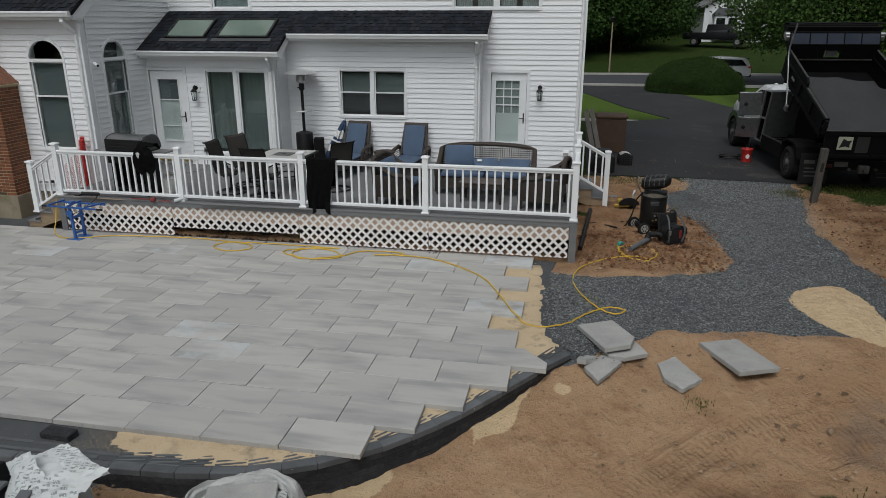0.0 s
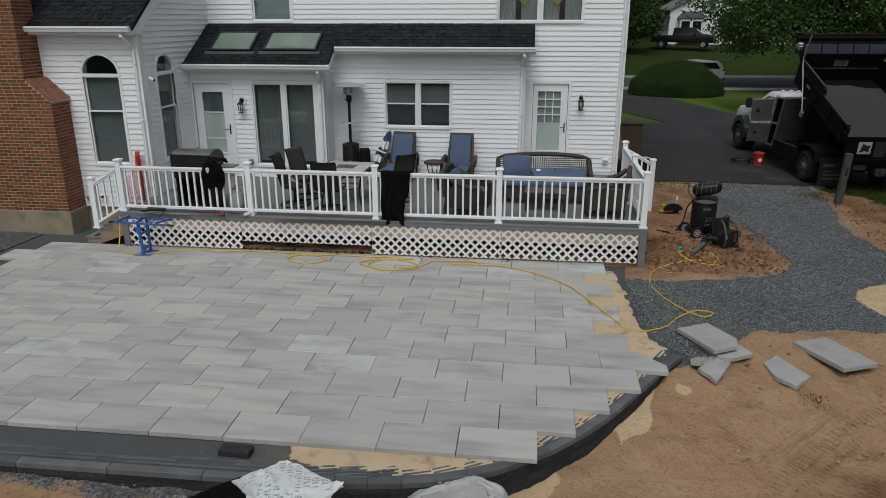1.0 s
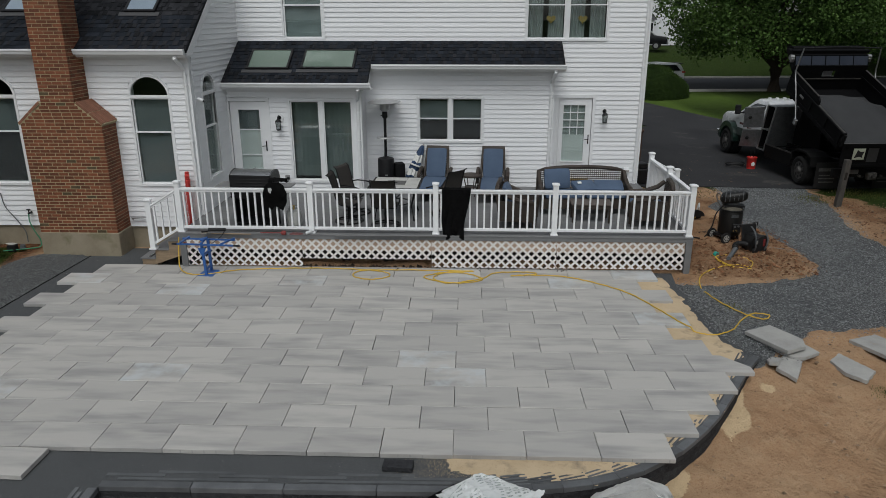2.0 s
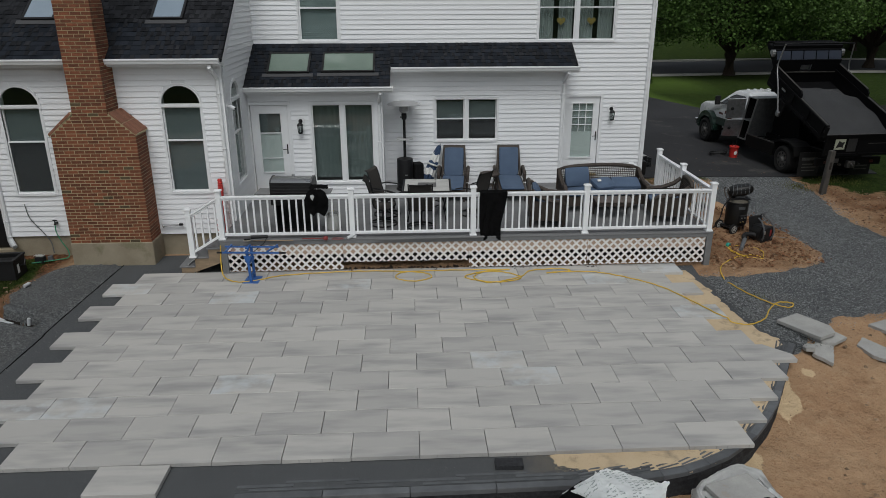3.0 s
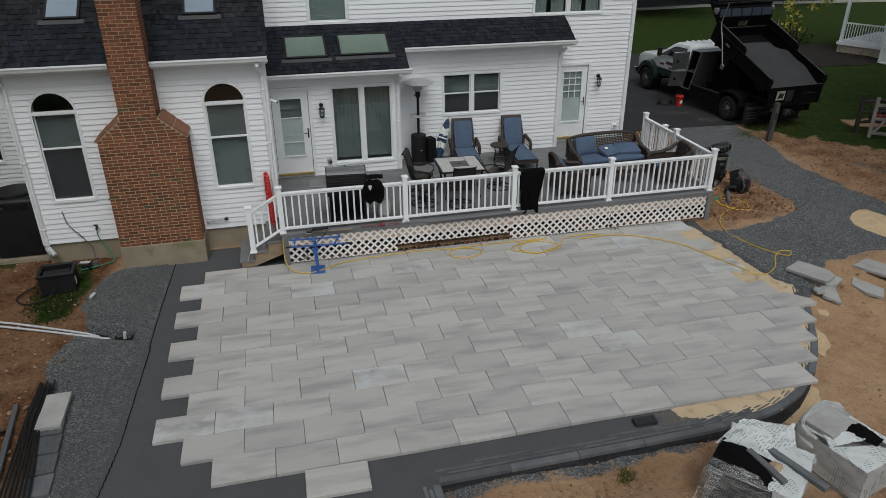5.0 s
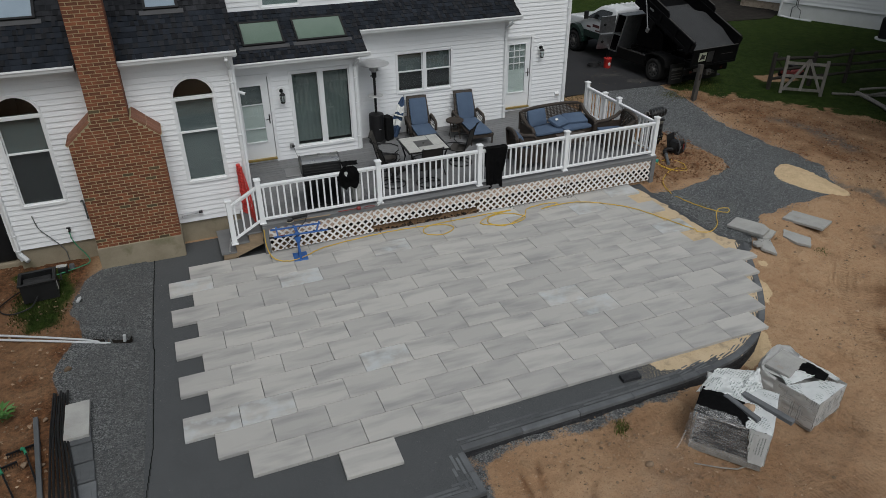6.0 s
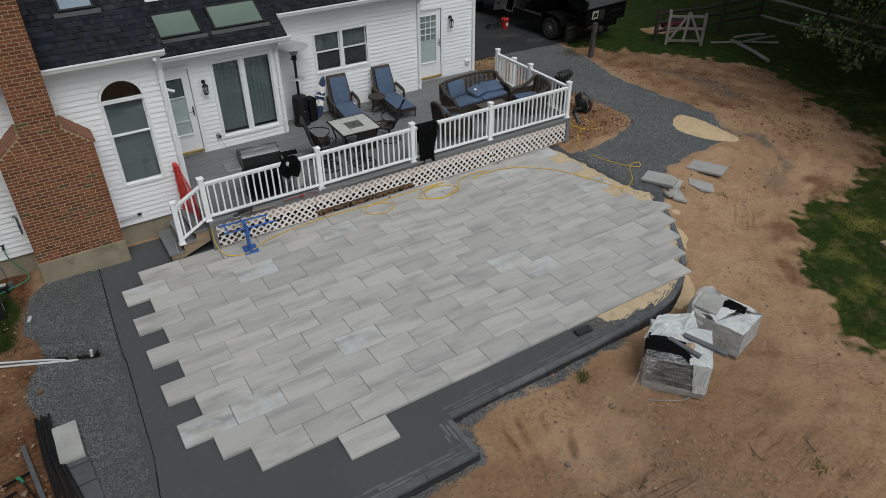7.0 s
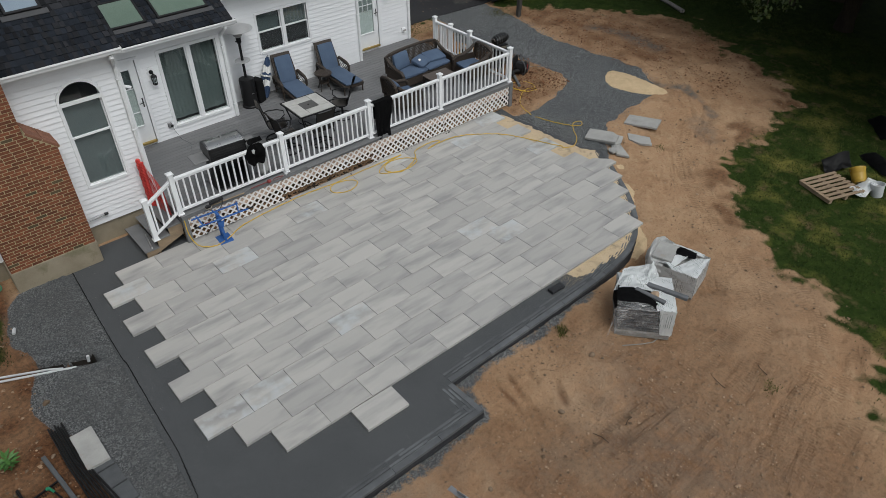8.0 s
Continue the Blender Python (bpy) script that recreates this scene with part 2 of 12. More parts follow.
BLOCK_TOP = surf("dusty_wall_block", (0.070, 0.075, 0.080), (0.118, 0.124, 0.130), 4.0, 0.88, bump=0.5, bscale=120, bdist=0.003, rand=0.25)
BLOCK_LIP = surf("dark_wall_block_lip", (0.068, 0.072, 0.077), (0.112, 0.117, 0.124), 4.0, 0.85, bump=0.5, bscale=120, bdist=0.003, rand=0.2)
SAND = surf("bedding_sand", (0.54, 0.42, 0.275), (0.46, 0.35, 0.22), 2.5, 0.95, bump=0.8, bscale=120, bdist=0.006, wear=(0.27, 0.22, 0.155), wear_at=0.54, wscale=3.2)
CLOD = surf("clay_clods", (0.175, 0.110, 0.067), (0.30, 0.215, 0.145), 9.0, 0.95, bump=0.5, bscale=60, island=0.5, spec=0.15)
RED_CLOD = surf("red_clay_clods", (0.190, 0.092, 0.048), (0.110, 0.056, 0.032), 9.0, 0.95, bump=0.5, bscale=60, island=0.5, spec=0.1)
# rubble under the deck's edge takes a darker tone than other clods
DARK_CLOD = surf("dark_rubble_clods", (0.060, 0.040, 0.026), (0.030, 0.022, 0.016), 9.0, 0.95, bump=0.5, bscale=60, island=0.5)
# paler tone of the same crushed stone, for the path
STONE_PALE = surf("pale_crushed_stone", (0.112, 0.118, 0.120), (0.180, 0.187, 0.189), 8.0, 0.85, bump=0.4, bscale=60, island=0.72)
FIELD = surf("brown_field_stone", (0.16, 0.108, 0.070), (0.21, 0.15, 0.10), 9.0, 0.95, bump=0.5, bscale=60, rand=0.3)
STONE = surf("crushed_bluestone", (0.095, 0.097, 0.096), (0.150, 0.152, 0.150), 8.0, 0.85, bump=0.4, bscale=60, island=0.75)
ASPHALT = surf("worn_asphalt", (0.022, 0.022, 0.024), (0.038, 0.038, 0.040), 0.5, 0.9, bump=0.6, bscale=160, bdist=0.003, wear=(0.085, 0.080, 0.072), wear_at=0.58, wscale=0.7, spec=0.25)
STREET = surf("street_asphalt", (0.034, 0.036, 0.040), (0.045, 0.047, 0.051), 0.5, 0.88, bump=0.4, bscale=120, bdist=0.003)
KERB = surf("concrete_kerb", (0.40, 0.39, 0.36), (0.32, 0.31, 0.29), 1.0, 0.9, bump=0.3, bscale=60)
BLACK_METAL = surf("black_painted_metal", (0.007, 0.007, 0.0075), (0.012, 0.012, 0.013), 6.0, 0.45, bump=0.05, wear=(0.035, 0.031, 0.027), wear_at=0.7, spec=0.3)
STEEL = surf("brushed_steel", (0.42, 0.42, 0.42), (0.34, 0.34, 0.34), 4.0, 0.45, 1.0, bump=0.1, bscale=200, stretch=(1, 8, 8))
ALU = surf("dull_aluminium", (0.50, 0.50, 0.50), (0.40, 0.40, 0.41), 6.0, 0.42, 1.0, bump=0.1)
CHROME = surf("chrome", (0.75, 0.75, 0.75), (0.68, 0.68, 0.68), 6.0, 0.12, 1.0, bump=0)
BLACK_PLASTIC = surf("black_plastic", (0.008, 0.008, 0.0085), (0.014, 0.014, 0.0145), 6.0, 0.55, bump=0.15, wear=(0.035, 0.033, 0.03), wear_at=0.72, spec=0.3)
RUBBER = surf("tyre_rubber", (0.012, 0.012, 0.012), (0.020, 0.0195, 0.019), 8.0, 0.85, bump=0.4, wear=(0.06, 0.055, 0.05), wear_at=0.62, spec=0.2)
CLOTH_BLACK = surf("black_cloth", (0.006, 0.006, 0.0065), (0.011, 0.011, 0.0115), 10.0, 0.95, bump=0.5, bscale=300, bdist=0.002, spec=0.12)
SLING = surf("brown_sling_fabric", (0.045, 0.040, 0.036), (0.06, 0.054, 0.048), 8.0, 0.8, bump=0.5, bscale=400, bdist=0.001)
BLUE_CLOTH = surf("slate_blue_cushion", (0.058, 0.090, 0.148), (0.075, 0.112, 0.175), 4.0, 0.9, bump=0.4, bscale=300, bdist=0.002, rand=0.06)
WICKER = surf("dark_brown_wicker", (0.028, 0.020, 0.015), (0.050, 0.037, 0.028), 30.0, 0.6, bump=0.9, bscale=90, bdist=0.008)
WHITE_CLOTH = surf("white_cloth", (0.72, 0.72, 0.70), (0.62, 0.62, 0.60), 6.0, 0.9, bump=0.4, bscale=200, bdist=0.002)
TILE = surf("pale_table_tile", (0.46, 0.455, 0.43), (0.37, 0.365, 0.345), 5.0, 0.5, bump=0.2, bscale=60, rand=0.1)
SLATE = surf("grey_table_tile", (0.07, 0.068, 0.066), (0.10, 0.097, 0.094), 5.0, 0.5, bump=0.2, bscale=60)
DULL_RED = surf("worn_dull_red", (0.20, 0.03, 0.028), (0.14, 0.025, 0.024), 6.0, 0.7, bump=0.2)
DISH = surf("bright_steel_dish", (0.66, 0.66, 0.66), (0.56, 0.56, 0.56), 4.0, 0.5, 0.7, bump=0.05)
RED_PLASTIC = surf("red_plastic", (0.55, 0.028, 0.022), (0.45, 0.022, 0.018), 5.0, 0.5, bump=0.1)
ORANGE_NET = surf("red_safety_netting", (0.60, 0.045, 0.035), (0.46, 0.032, 0.028), 5.0, 0.6, bump=0.1)
BLUE_PAINT = surf("worn_blue_paint", (0.028, 0.115, 0.36), (0.020, 0.085, 0.28), 8.0, 0.45, bump=0.1, wear=(0.10, 0.09, 0.08), wear_at=0.68)
YELLOW_CORD = surf("yellow_cord", (0.62, 0.40, 0.035), (0.52, 0.33, 0.03), 8.0, 0.5, bump=0.05)
YELLOW = surf("yellow_plastic", (0.42, 0.27, 0.03), (0.33, 0.20, 0.025), 8.0, 0.5, bump=0.05)
GREEN = surf("green_plastic", (0.02, 0.22, 0.11), (0.02, 0.17, 0.085), 8.0, 0.5, bump=0.05)
TEAL = surf("teal_plastic", (0.02, 0.30, 0.24), (0.02, 0.24, 0.19), 8.0, 0.5, bump=0.05)
PVC = surf("white_pvc_pipe", (0.54, 0.56, 0.57), (0.46, 0.47, 0.48), 5.0, 0.4, bump=0.05, wear=(0.42, 0.38, 0.32), wear_at=0.62)
GREY_PIPE = surf("grey_rubber_pipe", (0.07, 0.075, 0.08), (0.09, 0.095, 0.10), 5.0, 0.6, bump=0.2)
GREY_NOZZLE = surf("scuffed_grey_tube", (0.085, 0.092, 0.098), (0.12, 0.128, 0.134), 5.0, 0.5, bump=0.1, wear=(0.19, 0.18, 0.165), wear_at=0.62)
BROWN_PLASTIC = surf("brown_plastic", (0.085, 0.045, 0.028), (0.065, 0.035, 0.022), 5.0, 0.6, bump=0.1)


def wrap_material(name, a, b, ink):
    """White woven wrap with rows of short printed marks in patches."""
    m, nt, bs = node_set(name)
    co = coords(nt, True)
    mp = nt.nodes.new("ShaderNodeMapping")
    mp.inputs["Rotation"].default_value = (0, 0, 0.45)
    nt.links.new(co, mp.inputs["Vector"])
    bt = nt.nodes.new("ShaderNodeTexBrick")
    for k, v in (("Scale", 1.0), ("Mortar Size", 0.012), ("Brick Width", 0.034), ("Row Height", 0.075), ("Bias", 0.0), ("Mortar Smooth", 0.25)):
        bt.inputs[k].default_value = v
    nt.links.new(mp.outputs[0], bt.inputs["Vector"])
    gate = ramp(nt, tex_noise(nt, mp.outputs[0], 3.6, 1.0), 0.52, 0.55)
    hole = ramp(nt, tex_noise(nt, mp.outputs[0], 75.0, 1.0), 0.40, 0.44)
    printed = math_node(nt, "MULTIPLY", math_node(nt, "SUBTRACT", 1.0, bt.outputs["Fac"]), math_node(nt, "MULTIPLY", gate, hole))
    base = mix(nt, ramp(nt, tex_noise(nt, co, 4.0), 0.3, 0.7), a, b)
    nt.links.new(mix(nt, math_node(nt, "MULTIPLY", printed, 0.8), base, ink), bs.inputs["Base Color"])
    bs.inputs["Roughness"].default_value = 0.42
    relief(nt, bs, tex_noise(nt, co, 16.0, 6.0, 0.7), 0.25, 0.008)
    return m


def film_material():
    """Clear stretch film, milky where it lies in folds."""
    m, nt, bs = node_set("stretch_film")
    co = coords(nt, True, (1.0, 1.0, 16.0))
    k = ramp(nt, tex_noise(nt, co, 3.0, 6.0, 0.7), 0.42, 0.72)
    bs.inputs["Base Color"].default_value = (0.80, 0.80, 0.80, 1)
    bs.inputs["Roughness"].default_value = 0.22
    rr = nt.nodes.new("ShaderNodeMapRange")
    rr.inputs[3].default_value, rr.inputs[4].default_value = 0.04, 0.42
    nt.links.new(k, rr.inputs[0])
    nt.links.new(rr.outputs[0], bs.inputs["Alpha"])
    return m


WRAP_PRINT = wrap_material("printed_white_wrap", (0.90, 0.92, 0.92), (0.83, 0.85, 0.85), (0.30, 0.35, 0.335))
WRAP_GREY = wrap_material("printed_grey_wrap", (0.76, 0.76, 0.75), (0.66, 0.66, 0.65), (0.22, 0.24, 0.235))
FILM = film_material()
PALE_SLAB = surf("pale_grey_slab", (0.37, 0.365, 0.345), (0.27, 0.268, 0.258), 3.0, 0.85, bump=0.5, bscale=70, bdist=0.004, rand=0.06, wear=(0.33, 0.265, 0.20), wear_at=0.60, wscale=3.0)
WHITE_PAINT = surf("white_truck_paint", (0.82, 0.83, 0.84), (0.77, 0.78, 0.79), 2.0, 0.28, bump=0.02, wear=(0.60, 0.59, 0.57), wear_at=0.68, coat=0.3)
TREAD_PLATE = surf("tread_plate_aluminium", (0.30, 0.31, 0.32), (0.20, 0.205, 0.21), 10.0, 0.42, 0.85, bump=0.6, bscale=70, bdist=0.004)
BARK = surf("grey_brown_bark", (0.060, 0.047, 0.036), (0.035, 0.028, 0.022), 10.0, 0.95, bump=1.0, bscale=25, bdist=0.02, stretch=(2, 2, 0.5), spec=0.1)
GLASS = glass_mat("window_glass", (0.90, 0.94, 0.93), 0.95)
SCREEN = surf("insect_screen", (0.022, 0.024, 0.026), (0.03, 0.032, 0.034), 4.0, 0.8, bump=0)
SCREEN.node_tree.nodes["Principled BSDF"].inputs["Alpha"].default_value = 0.45
DARK_GLASS = surf("tinted_vehicle_glass", (0.010, 0.012, 0.013), (0.014, 0.016, 0.017), 2.0, 0.06, bump=0)
BLIND = surf("grey_window_blind", (0.150, 0.170, 0.178), (0.125, 0.142, 0.150), 2.0, 0.7, bump=0.1)
BLUE_SHADE = surf("blue_grey_window_shade", (0.27, 0.31, 0.32), (0.22, 0.26, 0.27), 2.0, 0.8, bump=0.1)
PALE_SHADE = surf("pale_door_shade", (0.72, 0.74, 0.73), (0.66, 0.68, 0.67), 2.0, 0.85, bump=0.1)
SHEER = surf("grey_green_sheer_shade", (0.160, 0.186, 0.184), (0.118, 0.140, 0.140), 1.2, 0.85, bump=0.1)
BRIGHT_LID = surf("bright_stainless_lid", (0.56, 0.56, 0.55), (0.46, 0.46, 0.45), 3.0, 0.30, 1.0, bump=0.08, bscale=180, stretch=(1, 8, 8))
LID = surf("dull_stainless_lid", (0.22, 0.22, 0.22), (0.16, 0.16, 0.16), 4.0, 0.42, 1.0, bump=0.1, bscale=200, stretch=(1, 8, 8))
CURTAIN = surf("sheer_curtain", (0.36, 0.39, 0.385), (0.28, 0.31, 0.305), 2.0, 0.85, bump=0.2)
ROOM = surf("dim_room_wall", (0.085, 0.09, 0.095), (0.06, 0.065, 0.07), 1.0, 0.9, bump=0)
SKY_GLASS = surf("skylight_glass", (0.112, 0.158, 0.128), (0.145, 0.195, 0.16), 1.0, 0.08, bump=0, coat=0.5)
SKY_PALE = surf("pale_skylight_glass", (0.20, 0.255, 0.31), (0.26, 0.32, 0.375), 1.0, 0.10, bump=0, coat=0.5)
GOLD = surf("brass_threshold", (0.50, 0.36, 0.12), (0.42, 0.30, 0.10), 3.0, 0.4, 0.8, bump=0.1)
LEAF = surf("maple_leaves", (0.019, 0.044, 0.009), (0.036, 0.072, 0.015), 0.8, 0.6, bump=0, island=0.5, spec=0.12)
LEAF_PALE = surf("pale_maple_leaves", (0.034, 0.072, 0.015), (0.078, 0.135, 0.032), 0.8, 0.55, bump=0, island=0.5, spec=0.15)
# lighter leaf copy, with daylight on the branch put into its colour
LEAF_LIT = surf("lit_maple_leaves", (0.018, 0.044, 0.008), (0.074, 0.105, 0.022), 2.2, 0.55, bump=0, island=0.5)
LEAF_GOLD = surf("yellow_shrub_leaves", (0.30, 0.27, 0.03), (0.22, 0.21, 0.03), 0.8, 0.6, bump=0, island=0.3)
HEDGE_CORE = surf("yew_depth", (0.011, 0.021, 0.006), (0.021, 0.037, 0.009), 3.0, 0.9, bump=1.0, bscale=22, bdist=0.06, spec=0.1)
HEDGE = surf("clipped_yew", (0.017, 0.037, 0.008), (0.036, 0.064, 0.013), 1.2, 0.8, bump=0, island=0.35, wear=(0.075, 0.050, 0.024), wear_at=0.66, wscale=0.5, spec=0.1)
TUFT = surf("olive_weed_tufts", (0.060, 0.070, 0.018), (0.105, 0.105, 0.030), 3.0, 0.7, bump=0, island=0.4, spec=0.12)
WEED_BLADE = surf("dull_weed_blades", (0.020, 0.034, 0.008), (0.044, 0.056, 0.016), 1.5, 0.8, bump=0, island=0.45, spec=0.08)
BLADE = surf("grass_blades", (0.022, 0.038, 0.008), (0.048, 0.068, 0.016), 0.6, 0.7, bump=0, island=0.45, wear=(0.155, 0.150, 0.046), wear_at=0.54, wscale=0.5, spec=0.1)


def grit_material(name, lo, hi, dust, cell=110.0, dusty=0.5):
    """Packed stone dust: grains of two sizes, with paler dusty drifts."""
    m, nt, bs = node_set(name)
    co = coords(nt, False)
    vo = nt.nodes.new("ShaderNodeTexVoronoi")
    vo.inputs["Scale"].default_value = cell
    nt.links.new(co, vo.inputs["Vector"])
    vs = nt.nodes.new("ShaderNodeSeparateColor")
    nt.links.new(vo.outputs["Color"], vs.inputs[0])
    col = mix(nt, math_node(nt, "POWER", vs.outputs[0], 1.6), lo, hi)
    drift = ramp(nt, tex_noise(nt, co, 0.9, 7.0, 0.62), 0.38, 0.68)
    fine = tex_noise(nt, co, 300.0, 3.0)
    col = mix(nt, math_node(nt, "MULTIPLY", drift, dusty), col, dust)
    col = mix(nt, 0.4, col, ramp(nt, fine, 0.25, 0.75, (0.2, 0.2, 0.2), (0.9, 0.9, 0.9)), "SOFT_LIGHT")
    dark_patch = ramp(nt, tex_noise(nt, co, 0.45, 5.0, 0.6), 0.52, 0.75)
    col = mix(nt, math_node(nt, "MULTIPLY", dark_patch, 0.35), col, lo)
    nt.links.new(col, bs.inputs["Base Color"])
    bs.inputs["Roughness"].default_value = 0.95
    bs.inputs["Specular IOR Level"].default_value = 0.2
    relief(nt, bs, math_node(nt, "ADD", vo.outputs["Distance"], fine), 0.6, 0.004)
    return m


BASE = grit_material("stone_dust_base", (0.056, 0.059, 0.062), (0.100, 0.104, 0.107), (0.092, 0.096, 0.099), 190.0, 0.5)


def paver_material():
    """Cast slabs in pale and mid grey, with cloudy streaks along their length."""
    m, nt, bs = node_set("blended_grey_paver")
    co = coords(nt, True, (0.55, 2.6, 1.0))
    cloud = tex_noise(nt, co, 1.5, 3.0, 0.5)
    fine = tex_noise(nt, coords(nt, True), 130.0, 3.0)
    oi = nt.nodes.new("ShaderNodeObjectInfo")
    tone = ramp(nt, oi.outputs["Random"], 0.0, 1.0, (0.362, 0.352, 0.336), (0.452, 0.436, 0.411))
    streak = mix(nt, math_node(nt, "MULTIPLY", ramp(nt, cloud, 0.46, 0.72), 0.85), tone, (0.252, 0.249, 0.245))
    streak = mix(nt, math_node(nt, "MULTIPLY", ramp(nt, tex_noise(nt, co, 2.3, 2.0), 0.55, 0.80), 0.7), streak, (0.45, 0.435, 0.40))
    stain = tex_noise(nt, coords(nt, True), 1.3, 5.0, 0.7)
    streak = mix(nt, math_node(nt, "MULTIPLY", ramp(nt, stain, 0.68, 0.80), 0.6), streak, (0.44, 0.452, 0.462))
    chalk = math_node(nt, "MULTIPLY", ramp(nt, oi.outputs["Random"], 0.925, 0.93), ramp(nt, tex_noise(nt, coords(nt, True), 2.6, 4.0, 0.6), 0.46, 0.62))
    streak = mix(nt, math_node(nt, "MULTIPLY", chalk, 0.6), streak, (0.48, 0.515, 0.535))
    col = mix(nt, 0.16, streak, ramp(nt, fine, 0.2, 0.8, (0.3, 0.3, 0.3), (0.9, 0.9, 0.9)), "SOFT_LIGHT")
    nt.links.new(col, bs.inputs["Base Color"])
    bs.inputs["Roughness"].default_value = 0.82
    relief(nt, bs, fine, 0.35, 0.002)
    return m


PAVER = paver_material()


def ground_material():
    """Trodden clay, lawn, crushed stone and sand, laid out by the mesh's zone layer; lug marks follow the track layer."""
    m, nt, bs = node_set("site_ground")
    co = coords(nt, False)
    at = nt.nodes.new("ShaderNodeVertexColor")
    at.layer_name = "zone"
    sp = nt.nodes.new("ShaderNodeSeparateColor")
    nt.links.new(at.outputs[0], sp.inputs[0])
    tk = nt.nodes.new("ShaderNodeVertexColor")
    tk.layer_name = "track"
    ts = nt.nodes.new("ShaderNodeSeparateColor")
    nt.links.new(tk.outputs[0], ts.inputs[0])
    big, mid, fine = tex_noise(nt, co, 0.55, 6.0), tex_noise(nt, co, 3.5, 7.0, 0.65), tex_noise(nt, co, 45.0, 5.0, 0.65)
    crumb = tex_noise(nt, co, 13.0, 6.0, 0.7)
    grain = tex_noise(nt, co, 130.0, 3.0, 0.6)
    # rows of lugs left by tyres: two rows of bars, broken up where the soil was too dry to take them
    side = math_node(nt, "SIGN", ts.outputs[2])
    far = math_node(nt, "ABSOLUTE", ts.outputs[2])
    wob = math_node(nt, "MULTIPLY", math_node(nt, "SUBTRACT", crumb, 0.5), 3.2)
    phase = math_node(nt, "ADD", math_node(nt, "ADD", math_node(nt, "MULTIPLY", ts.outputs[1], 84.0), math_node(nt, "MULTIPLY", side, 1.5)), math_node(nt, "ADD", wob, math_node(nt, "MULTIPLY", far, 9.0)))
    bar = ramp(nt, math_node(nt, "ADD", math_node(nt, "MULTIPLY", math_node(nt, "SINE", phase), 0.5), 0.5), 0.45, 0.85)
    gate = ramp(nt, tex_noise(nt, co, 1.7, 3.0), 0.40, 0.56)
    lug = math_node(nt, "MULTIPLY", math_node(nt, "MULTIPLY", bar, gate), ts.outputs[0])
    # streaks drawn out along the wheel paths
    cv = nt.nodes.new("ShaderNodeCombineXYZ")
    nt.links.new(math_node(nt, "MULTIPLY", ts.outputs[1], 0.9), cv.inputs[0])
    nt.links.new(math_node(nt, "MULTIPLY", ts.outputs[2], 14.0), cv.inputs[1])
    drag = math_node(nt, "MULTIPLY", ramp(nt, tex_noise(nt, cv.outputs[0], 1.0, 5.0, 0.6), 0.46, 0.66), math_node(nt, "MULTIPLY", ramp(nt, tex_noise(nt, co, 0.8, 3.0), 0.44, 0.60), ramp(nt, tk.outputs["Alpha"], 0.0, 1.0)))
    dirt = mix(nt, ramp(nt, big, 0.36, 0.66), (0.428, 0.280, 0.169), (0.350, 0.210, 0.120))
    dirt = mix(nt, ramp(nt, mid, 0.50, 0.76), dirt, (0.440, 0.300, 0.184))
    dirt = mix(nt, math_node(nt, "MULTIPLY", ramp(nt, tex_noise(nt, co, 1.4, 8.0, 0.7), 0.56, 0.72), 0.6), dirt, (0.185, 0.100, 0.053))
    dirt = mix(nt, math_node(nt, "MULTIPLY", ramp(nt, crumb, 0.55, 0.66), 0.55), dirt, (0.225, 0.130, 0.070))
    dirt = mix(nt, math_node(nt, "MULTIPLY", ramp(nt, crumb, 0.30, 0.42, (1, 1, 1), (0, 0, 0)), 0.6), dirt, (0.440, 0.310, 0.195))
    dirt = mix(nt, math_node(nt, "MULTIPLY", ramp(nt, fine, 0.60, 0.72), 0.6), dirt, (0.440, 0.325, 0.215))
    dirt = mix(nt, math_node(nt, "MULTIPLY", ramp(nt, fine, 0.28, 0.42, (1, 1, 1), (0, 0, 0)), 0.8), dirt, (0.160, 0.092, 0.052))
    dirt = mix(nt, 0.35, dirt, ramp(nt, grain, 0.25, 0.75, (0.18, 0.18, 0.18), (0.85, 0.85, 0.85)), "SOFT_LIGHT")
    dirt = mix(nt, math_node(nt, "MULTIPLY", drag, 0.42), dirt, (0.215, 0.122, 0.066))
    # lug dents also darkened in colour, standing in for their faint shade
    dirt = mix(nt, math_node(nt, "MULTIPLY", lug, 0.34), dirt, (0.170, 0.096, 0.052))
    # turned soil tone, which also carries the painted shade of the ridges
    turned = math_node(nt, "SUBTRACT", 1.0, at.outputs["Alpha"])
    dirt = mix(nt, turned, dirt, mix(nt, ramp(nt, crumb, 0.33, 0.60), (0.205, 0.094, 0.045), (0.075, 0.038, 0.021)))
    vg = nt.nodes.new("ShaderNodeVertexColor")
    vg.layer_name = "verge"
    vgs = nt.nodes.new("ShaderNodeSeparateColor")
    nt.links.new(vg.outputs[0], vgs.inputs[0])
    silt = math_node(nt, "MULTIPLY", vgs.outputs[2], ramp(nt, math_node(nt, "ADD", mid, math_node(nt, "MULTIPLY", math_node(nt, "SUBTRACT", fine, 0.5), 0.5)), 0.30, 0.56))
    dirt = mix(nt, math_node(nt, "MULTIPLY", silt, 0.85), dirt, mix(nt, ramp(nt, fine, 0.35, 0.65), (0.085, 0.086, 0.082), (0.160, 0.158, 0.150)))
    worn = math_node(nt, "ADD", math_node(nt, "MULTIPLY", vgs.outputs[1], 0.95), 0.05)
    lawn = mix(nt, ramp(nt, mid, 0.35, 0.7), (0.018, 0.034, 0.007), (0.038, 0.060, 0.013))
